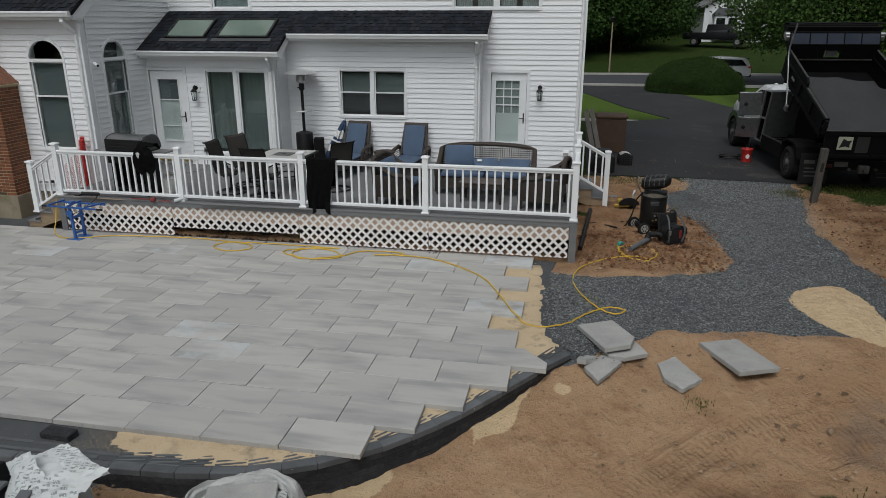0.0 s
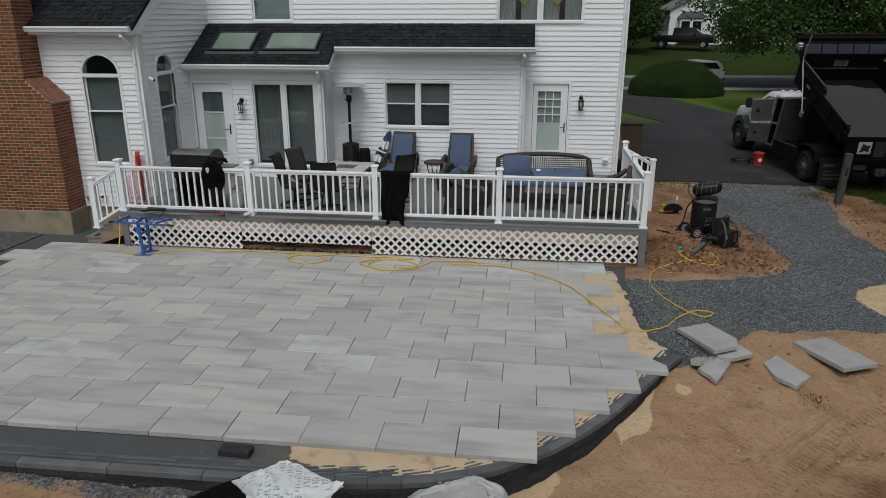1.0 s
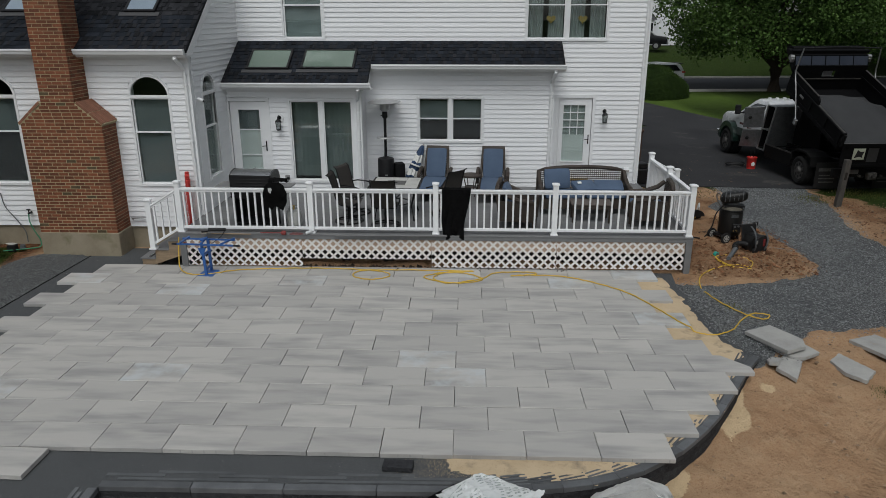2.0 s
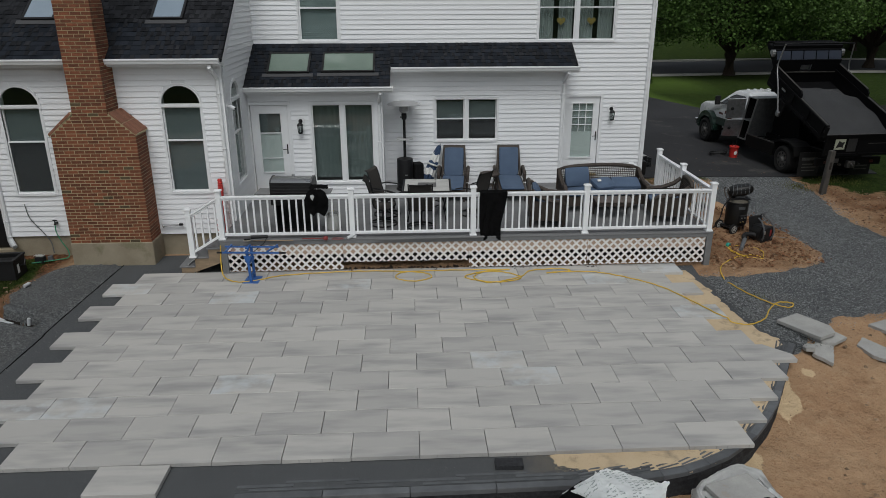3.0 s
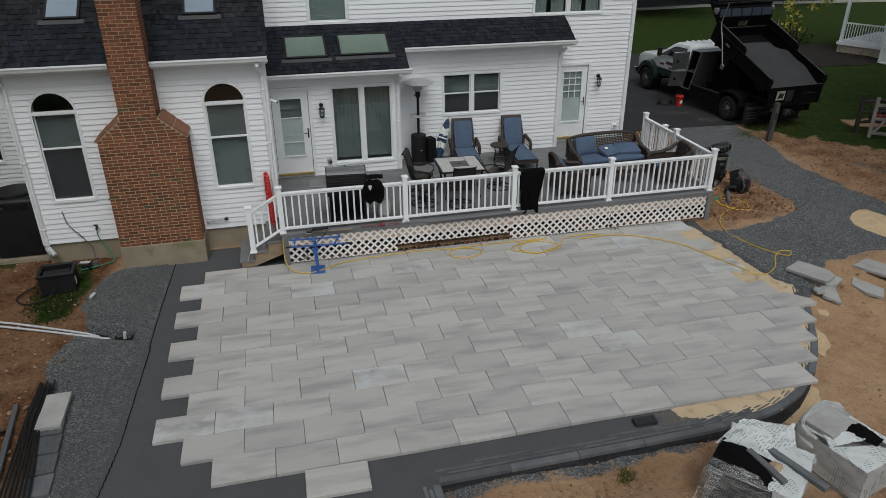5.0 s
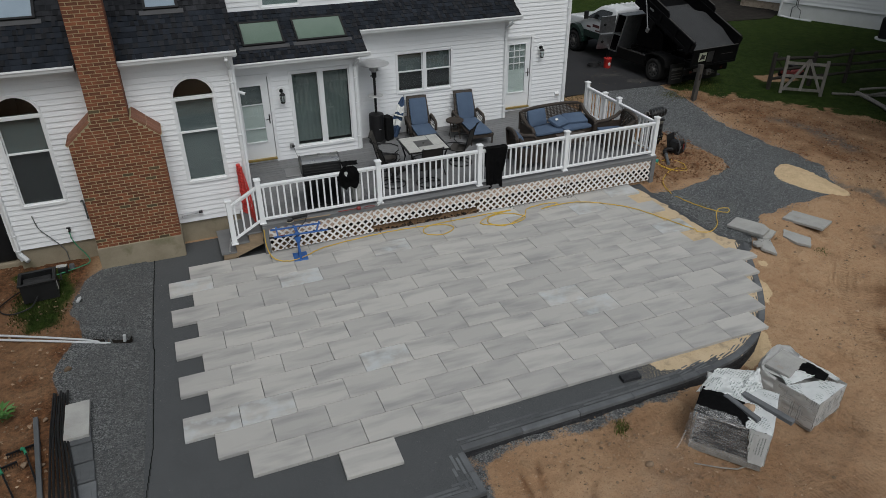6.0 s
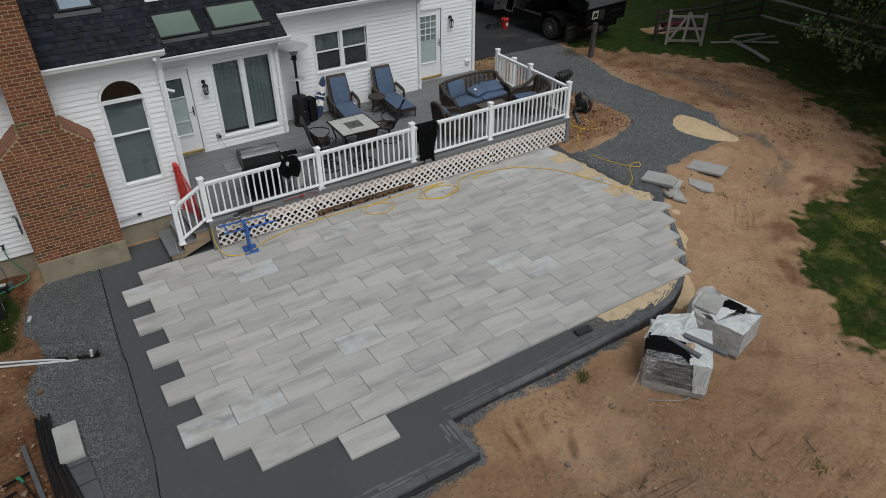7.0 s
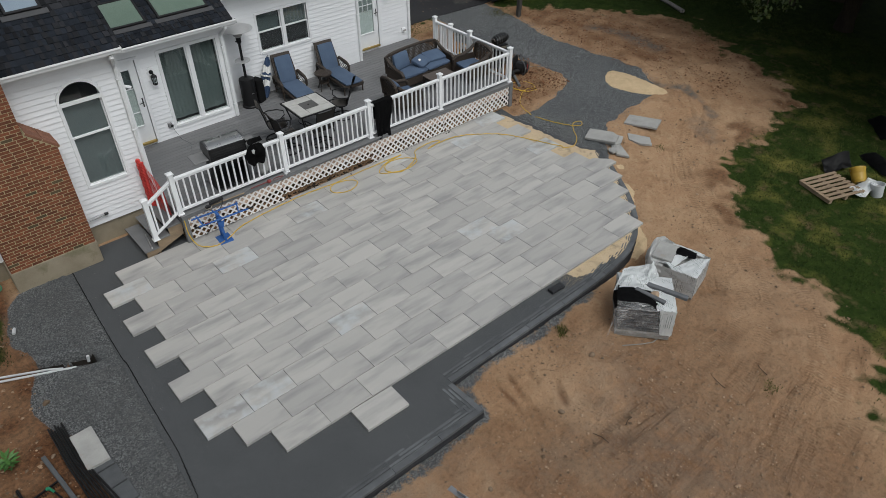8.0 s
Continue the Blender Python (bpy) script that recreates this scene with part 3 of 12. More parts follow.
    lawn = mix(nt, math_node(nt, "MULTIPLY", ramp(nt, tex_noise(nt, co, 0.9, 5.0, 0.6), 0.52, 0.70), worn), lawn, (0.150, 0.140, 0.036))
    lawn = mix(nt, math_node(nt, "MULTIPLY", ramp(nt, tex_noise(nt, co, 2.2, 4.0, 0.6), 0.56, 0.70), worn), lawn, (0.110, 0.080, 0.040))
    lawn = mix(nt, ramp(nt, crumb, 0.54, 0.66), lawn, (0.011, 0.018, 0.005))
    lawn = mix(nt, math_node(nt, "MULTIPLY", ramp(nt, fine, 0.56, 0.68), 0.6), lawn, (0.042, 0.058, 0.014))
    # fresher lawn by the drive, its brighter light put into the colour
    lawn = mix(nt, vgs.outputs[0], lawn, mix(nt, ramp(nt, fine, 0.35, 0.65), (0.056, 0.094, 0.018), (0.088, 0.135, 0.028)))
    vo = nt.nodes.new("ShaderNodeTexVoronoi")
    vo.inputs["Scale"].default_value = 50.0
    nt.links.new(co, vo.inputs["Vector"])
    vs = nt.nodes.new("ShaderNodeSeparateColor")
    nt.links.new(vo.outputs["Color"], vs.inputs[0])
    stone = mix(nt, math_node(nt, "POWER", vs.outputs[0], 1.7), (0.062, 0.065, 0.067), (0.240, 0.246, 0.248))
    stone = mix(nt, math_node(nt, "MULTIPLY", ramp(nt, big, 0.40, 0.62), 0.6), stone, (0.082, 0.088, 0.092))
    stone = mix(nt, math_node(nt, "MULTIPLY", ramp(nt, crumb, 0.58, 0.80), 0.6), stone, (0.050, 0.054, 0.057))
    stone = mix(nt, math_node(nt, "MULTIPLY", silt, 0.75), stone, (0.098, 0.099, 0.097))
    sand = mix(nt, ramp(nt, mid, 0.35, 0.7), (0.68, 0.515, 0.325), (0.55, 0.41, 0.25))
    sand = mix(nt, math_node(nt, "MULTIPLY", ramp(nt, fine, 0.30, 0.44, (1, 1, 1), (0, 0, 0)), 0.5), sand, (0.36, 0.27, 0.165))
    edge = math_node(nt, "MULTIPLY", math_node(nt, "SUBTRACT", mid, 0.5), 0.9)
    edge2 = math_node(nt, "MULTIPLY", math_node(nt, "SUBTRACT", fine, 0.5), 0.6)
    edge = math_node(nt, "ADD", edge, edge2)
    col = dirt
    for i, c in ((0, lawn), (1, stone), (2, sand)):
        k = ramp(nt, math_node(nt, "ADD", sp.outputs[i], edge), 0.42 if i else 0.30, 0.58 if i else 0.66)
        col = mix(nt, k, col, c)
    nt.links.new(col, bs.inputs["Base Color"])
    bs.inputs["Roughness"].default_value = 0.95
    bs.inputs["Specular IOR Level"].default_value = 0.06
    hgt = math_node(nt, "ADD", math_node(nt, "ADD", math_node(nt, "MULTIPLY", fine, 0.24), math_node(nt, "MULTIPLY", crumb, 0.5)), mid)
    hgt = math_node(nt, "SUBTRACT", hgt, math_node(nt, "MULTIPLY", lug, 0.11))
    hgt = math_node(nt, "SUBTRACT", hgt, math_node(nt, "MULTIPLY", drag, 0.25))
    relief(nt, bs, hgt, 1.0, 0.07)
    return m


GROUND = ground_material()


# ---- ground: one sheet to the horizon ----
def inside(poly, X, Y):
    """Signed distance to a polygon's outline, positive inside."""
    d = np.full(X.shape, 1e9)
    odd = np.zeros(X.shape, bool)
    n = len(poly)
    for i in range(n):
        (ax, ay), (bx, by) = poly[i], poly[(i + 1) % n]
        ex, ey = bx - ax, by - ay
        t = np.clip(((X - ax) * ex + (Y - ay) * ey) / (ex * ex + ey * ey), 0, 1)
        d = np.minimum(d, np.hypot(X - ax - t * ex, Y - ay - t * ey))
        cross = (ay > Y) != (by > Y)
        with np.errstate(divide="ignore", invalid="ignore"):
            odd ^= cross & (X < ax + (Y - ay) * ex / (ey if ey else 1e-9))
    return np.where(odd, d, -d)


def smooth(a, b, v):
    t = np.clip((v - a) / (b - a), 0, 1)
    return t * t * (3 - 2 * t)


WALL_LINE = [(-12.9, 4.10), (-8.21, 4.05), (-8.23, 4.88), (-5.5, 4.90), (-4.2, 4.92), (-3.4, 4.98), (-2.75, 5.12), (-2.2, 5.38), (-1.65, 5.80), (-1.1, 6.40), (-0.55, 7.20), (-0.2, 7.75), (0.12, 8.17)]
BED = [(-12.70, 4.3)] + [(x, y + 0.12) for x, y in WALL_LINE[1:-1]] + [(0.0, 8.2), (-0.12, 9.2), (-0.3, 11.0), (-0.2, 11.75), (-9.9, 11.75), (-9.9, 12.95), (-11.6, 12.95), (-11.6, 12.4), (-12.26, 12.4)]
GRAVEL = [(-0.6, 11.3), (-0.4, 9.2), (-0.2, 8.0), (0.4, 8.2), (0.9, 8.8), (1.4, 9.05), (2.9, 9.3), (4.25, 9.3), (4.9, 10.3), (5.0, 11.55), (4.7, 13.96), (5.0, 15.5), (5.4, 18.6), (2.8, 18.6), (2.75, 17.2), (1.95, 16.1), (1.95, 15.1), (2.6, 14.5), (2.75, 13.4), (2.9, 12.1), (2.4, 11.5), (1.5, 11.15), (0.2, 10.95)]
GRAVEL_LEFT = [(-11.9, 3.0), (-11.9, 12.9), (-12.9, 12.6), (-13.33, 12.4), (-13.59, 12.06), (-13.75, 11.03), (-13.71, 10.1), (-13.88, 9.2), (-13.84, 8.5), (-13.6, 7.9), (-13.5, 6.3), (-13.5, 3.0)]
SAND_PILE = [(3.36, 10.5), (3.46, 10.85), (3.72, 11.14), (4.05, 11.28), (4.30, 11.22), (4.44, 10.85), (4.48, 10.3), (4.46, 9.7), (4.42, 9.32), (4.30, 9.14), (4.05, 9.16), (3.78, 9.38), (3.52, 9.75), (3.38, 10.15)]
RED_SOIL = [(8.9, 17.2), (9.5, 17.85), (10.4, 18.0), (11.2, 17.6), (10.4, 17.0), (9.4, 16.95)]
DIRT = [(9.9, 12.0), (8.5, 9.8), (8.6, 8.6), (7.8, 7.3), (7.2, 6.3), (5.7, 6.35), (4.1, 6.15), (3.1, 6.2), (2.32, 5.82), (1.65, 5.3), (0.85, 4.5), (0.25, 3.65), (-0.3, 2.9), (-0.2, 2.2), (-0.4, 1.5), (-0.9, 1.1), (-1.1, 0.6), (-1.9, 0.1), (-2.7, -0.5), (-4.5, -1.6), (-7, -9), (-15, -9), (-21, 0), (-22, 8), (-21, 12.2), (-16, 13.2), (-14.6, 13.6), (-9.5, 14.2), (0.0, 14.2), (0.0, 18.6), (5.4, 18.6), (6.2, 17.0), (7.4, 15.8), (8.6, 14.3), (9.4, 13.2)]
WEEDS_LEFT = [(-14.9, 12.7), (-13.9, 12.7), (-13.7, 12.1), (-14.0, 11.2), (-14.0, 10.5), (-14.5, 10.4), (-14.9, 11.2)]


RIDGES = [(-7.43, 4.51, -7.49, 3.83), (-7.12, 4.44, -7.45, 3.26), (-6.76, 4.27, -7.01, 3.53), (-6.59, 3.8, -6.8, 3.29)]
TRACKS = [
    [(-8.6, 0.3), (-5.83, 0.38), (-3.74, 0.78), (-2.32, 1.0), (-1.0, 1.8), (-0.1, 3.1)],
    [(-8.2, 1.5), (-5.4, 1.57), (-4.5, 1.68), (-3.53, 1.79), (-2.2, 2.2), (-1.1, 3.0), (-0.3, 4.0)],
    [(-6.8, 2.45), (-5.0, 2.35), (-3.23, 2.46), (-2.09, 2.62), (-1.3, 3.5), (-0.4, 4.7)],
    [(-8.0, -0.25), (-5.42, 0.02), (-3.96, 0.31), (-2.02, 0.55), (-1.29, 0.9)],
    [(-7.5, -0.8), (-5.1, -0.36), (-4.02, -0.15), (-2.09, 0.1)],
    [(-1.83, 3.33), (-1.21, 3.8), (-0.21, 4.62), (0.8, 5.9), (2.0, 7.0), (4.0, 8.3), (5.6, 10.0), (6.2, 12.4), (5.9, 15.2)],
    [(0.4, 4.6), (1.6, 6.1), (3.0, 7.1), (5.0, 8.1), (6.7, 10.0), (7.3, 12.2), (6.8, 14.6)]]


def axis(lo, a, b, hi, step, n):
    """Even steps from a to b, then ever longer ones out to lo and hi."""
    mid = np.arange(a, b, step)
    k = (np.arange(1, n + 1) / n) ** 3.2
    return np.concatenate([(a - k * (a - lo))[::-1], mid, b + k * (hi - b)])


def height(X, Y):
    h = np.interp(Y, [-60, -10, 1.3, 4, 6.2, 7.5, 9.0, 12, 16, 18, 30, 58, 72, 95, 1500], [-1.6, -1.2, -0.66, -0.48, -0.37, -0.22, -0.06, 0.0, 0.10, 0.10, 0.10, 0.10, 2.0, 3.2, 4.0])
    left = np.interp(Y, [-10, 0, 2.5, 4.2, 7.5, 12, 18], [-1.2, -0.5, -0.24, -0.10, -0.07, -0.05, 0.05])
    w = smooth(-11.4, -12.3, X)
    # a bank of soil thrown up along the outside of the wall
    h = h + 0.20 * smooth(-2.6, -4.6, X) * smooth(-11.4, -10.6, X) * smooth(0.4, 3.0, Y) * smooth(6.2, 5.4, Y)
    return h * (1 - w) + left * w


def build_ground():
    xs, ys = axis(-1500, -15.5, 10.5, 1500, 0.058, 44), axis(-1500, -0.5, 19.0, 1500, 0.058, 44)
    X, Y = np.meshgrid(xs, ys)
    Z = height(X, Y)
    rng = np.random.default_rng(4)

    def field(scale, seed):
        r = np.random.default_rng(seed)
        out = np.zeros(X.shape)
        for k in range(7):
            a, p = r.uniform(0, 6.28), r.uniform(0, 6.28)
            f = scale * r.uniform(0.6, 1.6)
            out += np.sin(f * (X * math.cos(a) + Y * math.sin(a)) + p + 1.3 * np.sin(0.6 * f * (X * math.sin(a) - Y * math.cos(a)) + p * 2))
        return out / 4.0

    near = smooth(60, 30, np.hypot(X + 3, Y - 7))
    warp = 0.16 * field(2.6, 11) + 0.09 * field(7.0, 12)
    dirt = inside(DIRT, X, Y) + warp * 1.6
    grav = np.maximum(inside(GRAVEL, X, Y), inside(GRAVEL_LEFT, X, Y)) + warp * 0.7
    sand = inside(SAND_PILE, X, Y) + warp * 0.22
    weeds = inside(WEEDS_LEFT, X, Y) + warp
    bed = inside(BED, X, Y)
    # clods, wheel ruts that swing round the patio, and the heap of sand
    bumpy = smooth(-0.1, 0.3, dirt) * (1 - smooth(-0.1, 0.1, grav)) * near
    Z += bumpy * (0.024 * field(3.0, 1) + 0.018 * field(9.0, 2) + 0.010 * rng.standard_normal(X.shape))
    arc = np.hypot(X + 7.0, Y - 12.0)
    for r0 in (9.3, 9.55, 10.4, 10.75, 12.2, 12.5, 13.6):
        Z -= bumpy * np.exp(-(((arc - r0 - 0.25 * field(0.5, 5)) / 0.10) ** 2)) * 0.022 * smooth(-0.5, 0.6, field(1.1, 6))
    fresh_and_shade = np.zeros(X.shape)
    # raked ridges near the corner of the wall
    for ax, ay, bx, by in RIDGES:
        ex, ey = bx - ax, by - ay
        t = ((X - ax) * ex + (Y - ay) * ey) / (ex * ex + ey * ey)
        off = ((X - ax) * ey - (Y - ay) * ex) / math.hypot(ex, ey)
        on = smooth(-0.12, 0.1, t) * smooth(1.12, 0.9, t)
        Z += bumpy * on * (0.035 * np.exp(-((off / 0.06) ** 2)) - 0.03 * np.exp(-(((off - 0.11) / 0.07) ** 2))) * (0.8 + 0.5 * field(9.0, 31))
        # hollow beside each ridge coloured dark, in place of its weak shade
        fresh_and_shade = np.maximum(fresh_and_shade, 0.75 * on * np.exp(-(((off - 0.10) / 0.06) ** 2)) * smooth(-0.6, 0.6, field(7.0, 33)))
    # tyre tracks: how far along and how far off the middle of the nearest one
    near_by, second, run_at, off_at = np.full(X.shape, 9.0), np.full(X.shape, 9.0), np.zeros(X.shape), np.full(X.shape, 9.0)
    run = 0.0
    for line in TRACKS:
        path = smooth_path([(x, y, 0) for x, y in line], 5)
        dl, rl, ol = np.full(X.shape, 9.0), np.zeros(X.shape), np.full(X.shape, 9.0)
        for p, q in zip(path, path[1:]):
            ex, ey = q.x - p.x, q.y - p.y
            ln = math.hypot(ex, ey)
            ks = (slice(None), (xs > min(p.x, q.x) - 0.8) & (xs < max(p.x, q.x) + 0.8))
            Xk, Yk = X[ks], Y[ks]
            u = np.clip(((Xk - p.x) * ex + (Yk - p.y) * ey) / (ln * ln), 0, 1)
            dist = np.hypot(Xk - p.x - u * ex, Yk - p.y - u * ey)
            closer = dist < dl[ks]
            off = ((Xk - p.x) * ey - (Yk - p.y) * ex) / ln
            dl[ks] = np.where(closer, dist, dl[ks])
            rl[ks] = np.where(closer, run + u * ln, rl[ks])
            ol[ks] = np.where(closer, np.sign(off) * dist, ol[ks])
            run += ln
        run += 3.7
        closer = dl < near_by
        second = np.where(closer, near_by, np.minimum(second, dl))
        near_by, run_at, off_at = np.where(closer, dl, near_by), np.where(closer, rl, run_at), np.where(closer, ol, off_at)
    single = smooth(0.06, 0.16, second - near_by)
    worn = smooth(0.34, 0.20, near_by)
    Z -= bumpy * worn * 0.018 - bumpy * 0.020 * np.exp(-(((near_by - 0.30 - 0.06 * field(2.0, 72)) / 0.07) ** 2)) * smooth(-0.2, 0.9, field(3.0, 71))
    Z += smooth(0.0, 0.9, sand) * 0.10 + smooth(0.0, 0.15, sand) * 0.02
    Z += smooth(0, 0.1, grav) * (0.008 * rng.standard_normal(X.shape)) * near
    # trench beside the thin pipes
    u, v = (X + 13.24), (Y - 9.90) + 0.45 * (X + 13.24)
    trench = np.exp(-((v / 0.15) ** 4)) * smooth(0.54, 0.42, np.abs(u))
    Z += 0.045 * np.exp(-(((np.abs(v) - 0.27) / 0.09) ** 2)) * smooth(0.75, 0.45, np.abs(u))
    Z -= 0.48 * trench
    # the soil mound by the steps and the ridge along the path
    Z += 0.10 * np.exp(-(((X - 1.0) / 0.8) ** 2 + ((Y - 14.6) / 1.2) ** 2)) + 0.07 * np.exp(-(((X - 2.3) / 0.45) ** 2 + ((Y - 16.2) / 0.7) ** 2))
    # dug out under the patio, kept low under the house
    Z = np.where(bed > -0.16, np.minimum(Z, -0.078), Z)
    Z = np.where(bed > 0.14, np.minimum(Z, -0.42), Z)
    rise = np.abs(X) < 1600
    lawn = smooth(0.40, -0.40, dirt + 0.16 * field(5.0, 51) + 0.14 * field(13.0, 52))
    spot = smooth(-0.25, 0.15, inside(RED_SOIL, X, Y) + warp)
    lawn = lawn * (1 - 0.85 * spot)
    lawn = np.maximum(lawn, 0.85 * smooth(-0.15, 0.25, weeds))
    # bleached grass on the bank beyond the street
    lawn = lawn - 0.55 * smooth(1.0, 0.4, np.hypot((X - 8.5) / 7.0, (Y - 71.0) / 6.0) + 0.25 * np.sin(X * 1.3) * np.sin(Y * 0.9))
    col = np.zeros((X.size, 4), np.float32)
    col[:, 0] = (lawn * rise).ravel()
    col[:, 1] = smooth(-0.1, 0.1, grav).ravel()
    col[:, 2] = smooth(-0.06, 0.06, sand).ravel()
    col[:, 1] *= (1 - 0.75 * smooth(0.2, 0.7, trench)).ravel()
    # dust and sand spilt along the foot of the wall
    foot = np.full(X.shape, 1e9)
    for (ax, ay), (bx, by) in zip(WALL_LINE, WALL_LINE[1:]):
        ex, ey = bx - ax, by - ay
        t = np.clip(((X - ax) * ex + (Y - ay) * ey) / (ex * ex + ey * ey), 0, 1)
        foot = np.minimum(foot, np.hypot(X - ax - t * ex, Y - ay - t * ey))
    grey = smooth(0.34, 0.04, foot + 0.45 * warp) * smooth(-3.4, -4.6, X)
    tan = smooth(0.17, 0.04, foot + 1.0 * warp + 0.20 * field(1.9, 14)) * smooth(-4.4, -3.6, X) * smooth(9.0, 8.0, Y)
    col[:, 1] = np.maximum(col[:, 1], (grey * 0.62).ravel())
    col[:, 2] = np.maximum(col[:, 2], (tan * 0.85 * smooth(-0.85, 0.0, field(3.6, 15) + 0.4 * field(9.0, 16))).ravel())
    # grey stone dust trodden out from the end of the path, and silt over the stone beside the wing
    dust = 0.70 * smooth(-12.2, -12.5, X) * smooth(-0.2, 0.5, grav + 0.5 * field(2.2, 93)) * smooth(-0.9, 0.5, field(1.3, 91) + 0.4 * field(5.0, 92))
    lift = 0.9 * smooth(-4.0, -5.5, X)
    south = smooth(1.2, 0.0, Y - 3.4 - lift) * smooth(1.2, -0.8, X)
    dust = np.maximum(dust, (0.10 + 0.24 * smooth(-4.2, -6.0, X)) * south * smooth(-0.6, 0.6, field(0.9, 95) + 0.4 * field(3.0, 96)))
    for ax, ay, bx, by, w, k in ((4.55, 9.6, 5.0, 9.0, 0.16, 1.0), (5.0, 9.0, 4.7, 8.2, 0.16, 1.0), (4.7, 8.2, 4.3, 7.6, 0.13, 0.8), (3.7, 7.6, 3.2, 7.0, 0.30, 0.5), (6.6, 13.9, 7.0, 13.0, 0.30, 0.8), (7.0, 13.0, 6.9, 11.4, 0.36, 0.9)):
        ex, ey = bx - ax, by - ay
        t = np.clip(((X - ax) * ex + (Y - ay) * ey) / (ex * ex + ey * ey), 0, 1)
        away = np.hypot(X - ax - t * ex, Y - ay - t * ey)
        dust = np.maximum(dust, k * smooth(w * 1.7, w * 0.2, away + 0.5 * warp))
    spill = smooth(0.24, 0.05, np.hypot(X - 0.01, (Y - 7.53) * 0.9) + 0.7 * warp)
    col[:, 2] = np.maximum(col[:, 2], (spill * 0.85).ravel())
    fresh_and_shade = np.maximum(fresh_and_shade, 0.25 * smooth(0.65, 1.1, field(2.2, 41) * 0.6 + field(6.0, 42) * 0.5) * near)
    fresh_and_shade = np.maximum(fresh_and_shade, (0.72 + 0.28 * smooth(-0.5, 0.4, field(1.2, 44) + 0.4 * field(5.0, 45))) * smooth(-13.2, -13.7, X) * smooth(4.0, 7.0, Y))
    # darker, redder soil by the steps and towards the drive's end
    dark_patch = smooth(-0.3, 0.15, inside([(0.1, 11.5), (1.4, 11.4), (2.6, 12.0), (2.6, 13.4), (1.9, 15.0), (2.4, 17.2), (0.2, 18.2)], X, Y) + 2 * warp)
    dark_patch = np.maximum(dark_patch, smooth(-0.4, 0.8, inside([(5.2, 18.6), (4.9, 12.4), (5.6, 10.6), (7.2, 9.2), (8.8, 9.0), (9.9, 12.0), (8.7, 14.8), (6.4, 17.6)], X, Y) + 2.5 * warp))
    fresh_and_shade = np.maximum(fresh_and_shade, np.clip(dark_patch * (0.50 + 0.16 * field(1.6, 46) + 0.22 * field(6.0, 47)), 0, 0.8))
    fresh_and_shade = np.maximum(fresh_and_shade, 0.75 * np.exp(-(((dirt - 0.35) / 0.45) ** 2)) * smooth(-0.3, 0.7, field(2.0, 81) + 0.6 * field(7.0, 82)) * smooth(-1.5, 1.0, X))
    fresh_and_shade = np.maximum(fresh_and_shade, 0.52 * smooth(-0.8, 0.6, field(1.0, 61) + 0.5 * field(4.0, 62)) * smooth(-4.2, -5.6, X) * smooth(5.2, 4.6, Y))
    fresh_and_shade = np.maximum(fresh_and_shade, 0.42 * south * smooth(-0.9, 0.5, field(1.1, 97) + 0.5 * field(4.0, 98)))
    fresh_and_shade = np.maximum(fresh_and_shade, smooth(0.1, 0.5, trench))
    col[:, 3] = 1 - np.clip(fresh_and_shade, 0, 1).ravel()
    ny, nx = X.shape
    i = np.arange(ny * nx).reshape(ny, nx)
    faces = np.stack([i[:-1, :-1], i[:-1, 1:], i[1:, 1:], i[1:, :-1]], -1).reshape(-1, 4)
    me = bpy.data.meshes.new("ground")
    me.from_pydata(np.stack([X, Y, Z], -1).reshape(-1, 3).tolist(), [], faces.tolist())
    me.polygons.foreach_set("use_smooth", [True] * len(me.polygons))
    layer = me.color_attributes.new("zone", "FLOAT_COLOR", "POINT")
    layer.data.foreach_set("color", col.ravel())
    trk = np.zeros((X.size, 4), np.float32)
    trk[:, 0] = (single * smooth(0.215, 0.17, near_by) * smooth(0.012, 0.035, near_by)).ravel()
    trk[:, 1], trk[:, 2] = run_at.ravel(), np.clip(off_at, -1, 1).ravel()
    trk[:, 3] = (single * smooth(0.55, 0.30, near_by) * smooth(0.0, 0.06, near_by)).ravel()
    layer = me.color_attributes.new("track", "FLOAT_COLOR", "POINT")
    layer.data.foreach_set("color", trk.ravel())
    vrg = np.zeros((X.size, 4), np.float32)
    # where the lawn is painted brighter, as if lit
    vrg[:, 0] = smooth(-0.5, 0.5, inside([(-2.0, 28.5), (5.5, 28.5), (8.2, 31.0), (7.2, 40.0), (11.5, 40.5), (12.5, 44.5), (-2.0, 44.5)], X, Y)).ravel()
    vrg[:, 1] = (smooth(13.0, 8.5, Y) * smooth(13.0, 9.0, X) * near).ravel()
    vrg[:, 2] = np.clip(dust, 0, 1).ravel()
    layer = me.color_attributes.new("verge", "FLOAT_COLOR", "POINT")
    layer.data.foreach_set("color", vrg.ravel())
    me.materials.append(GROUND)
    me.update()
    return tagged(new("ground", me), "bare reddish-brown clay, lawn and grey gravel around the patio", "ground", kind="structure")


ground = build_ground()
# near-black sheet along the bottom and sides of the trench
tr_b = B()
tr_g = []
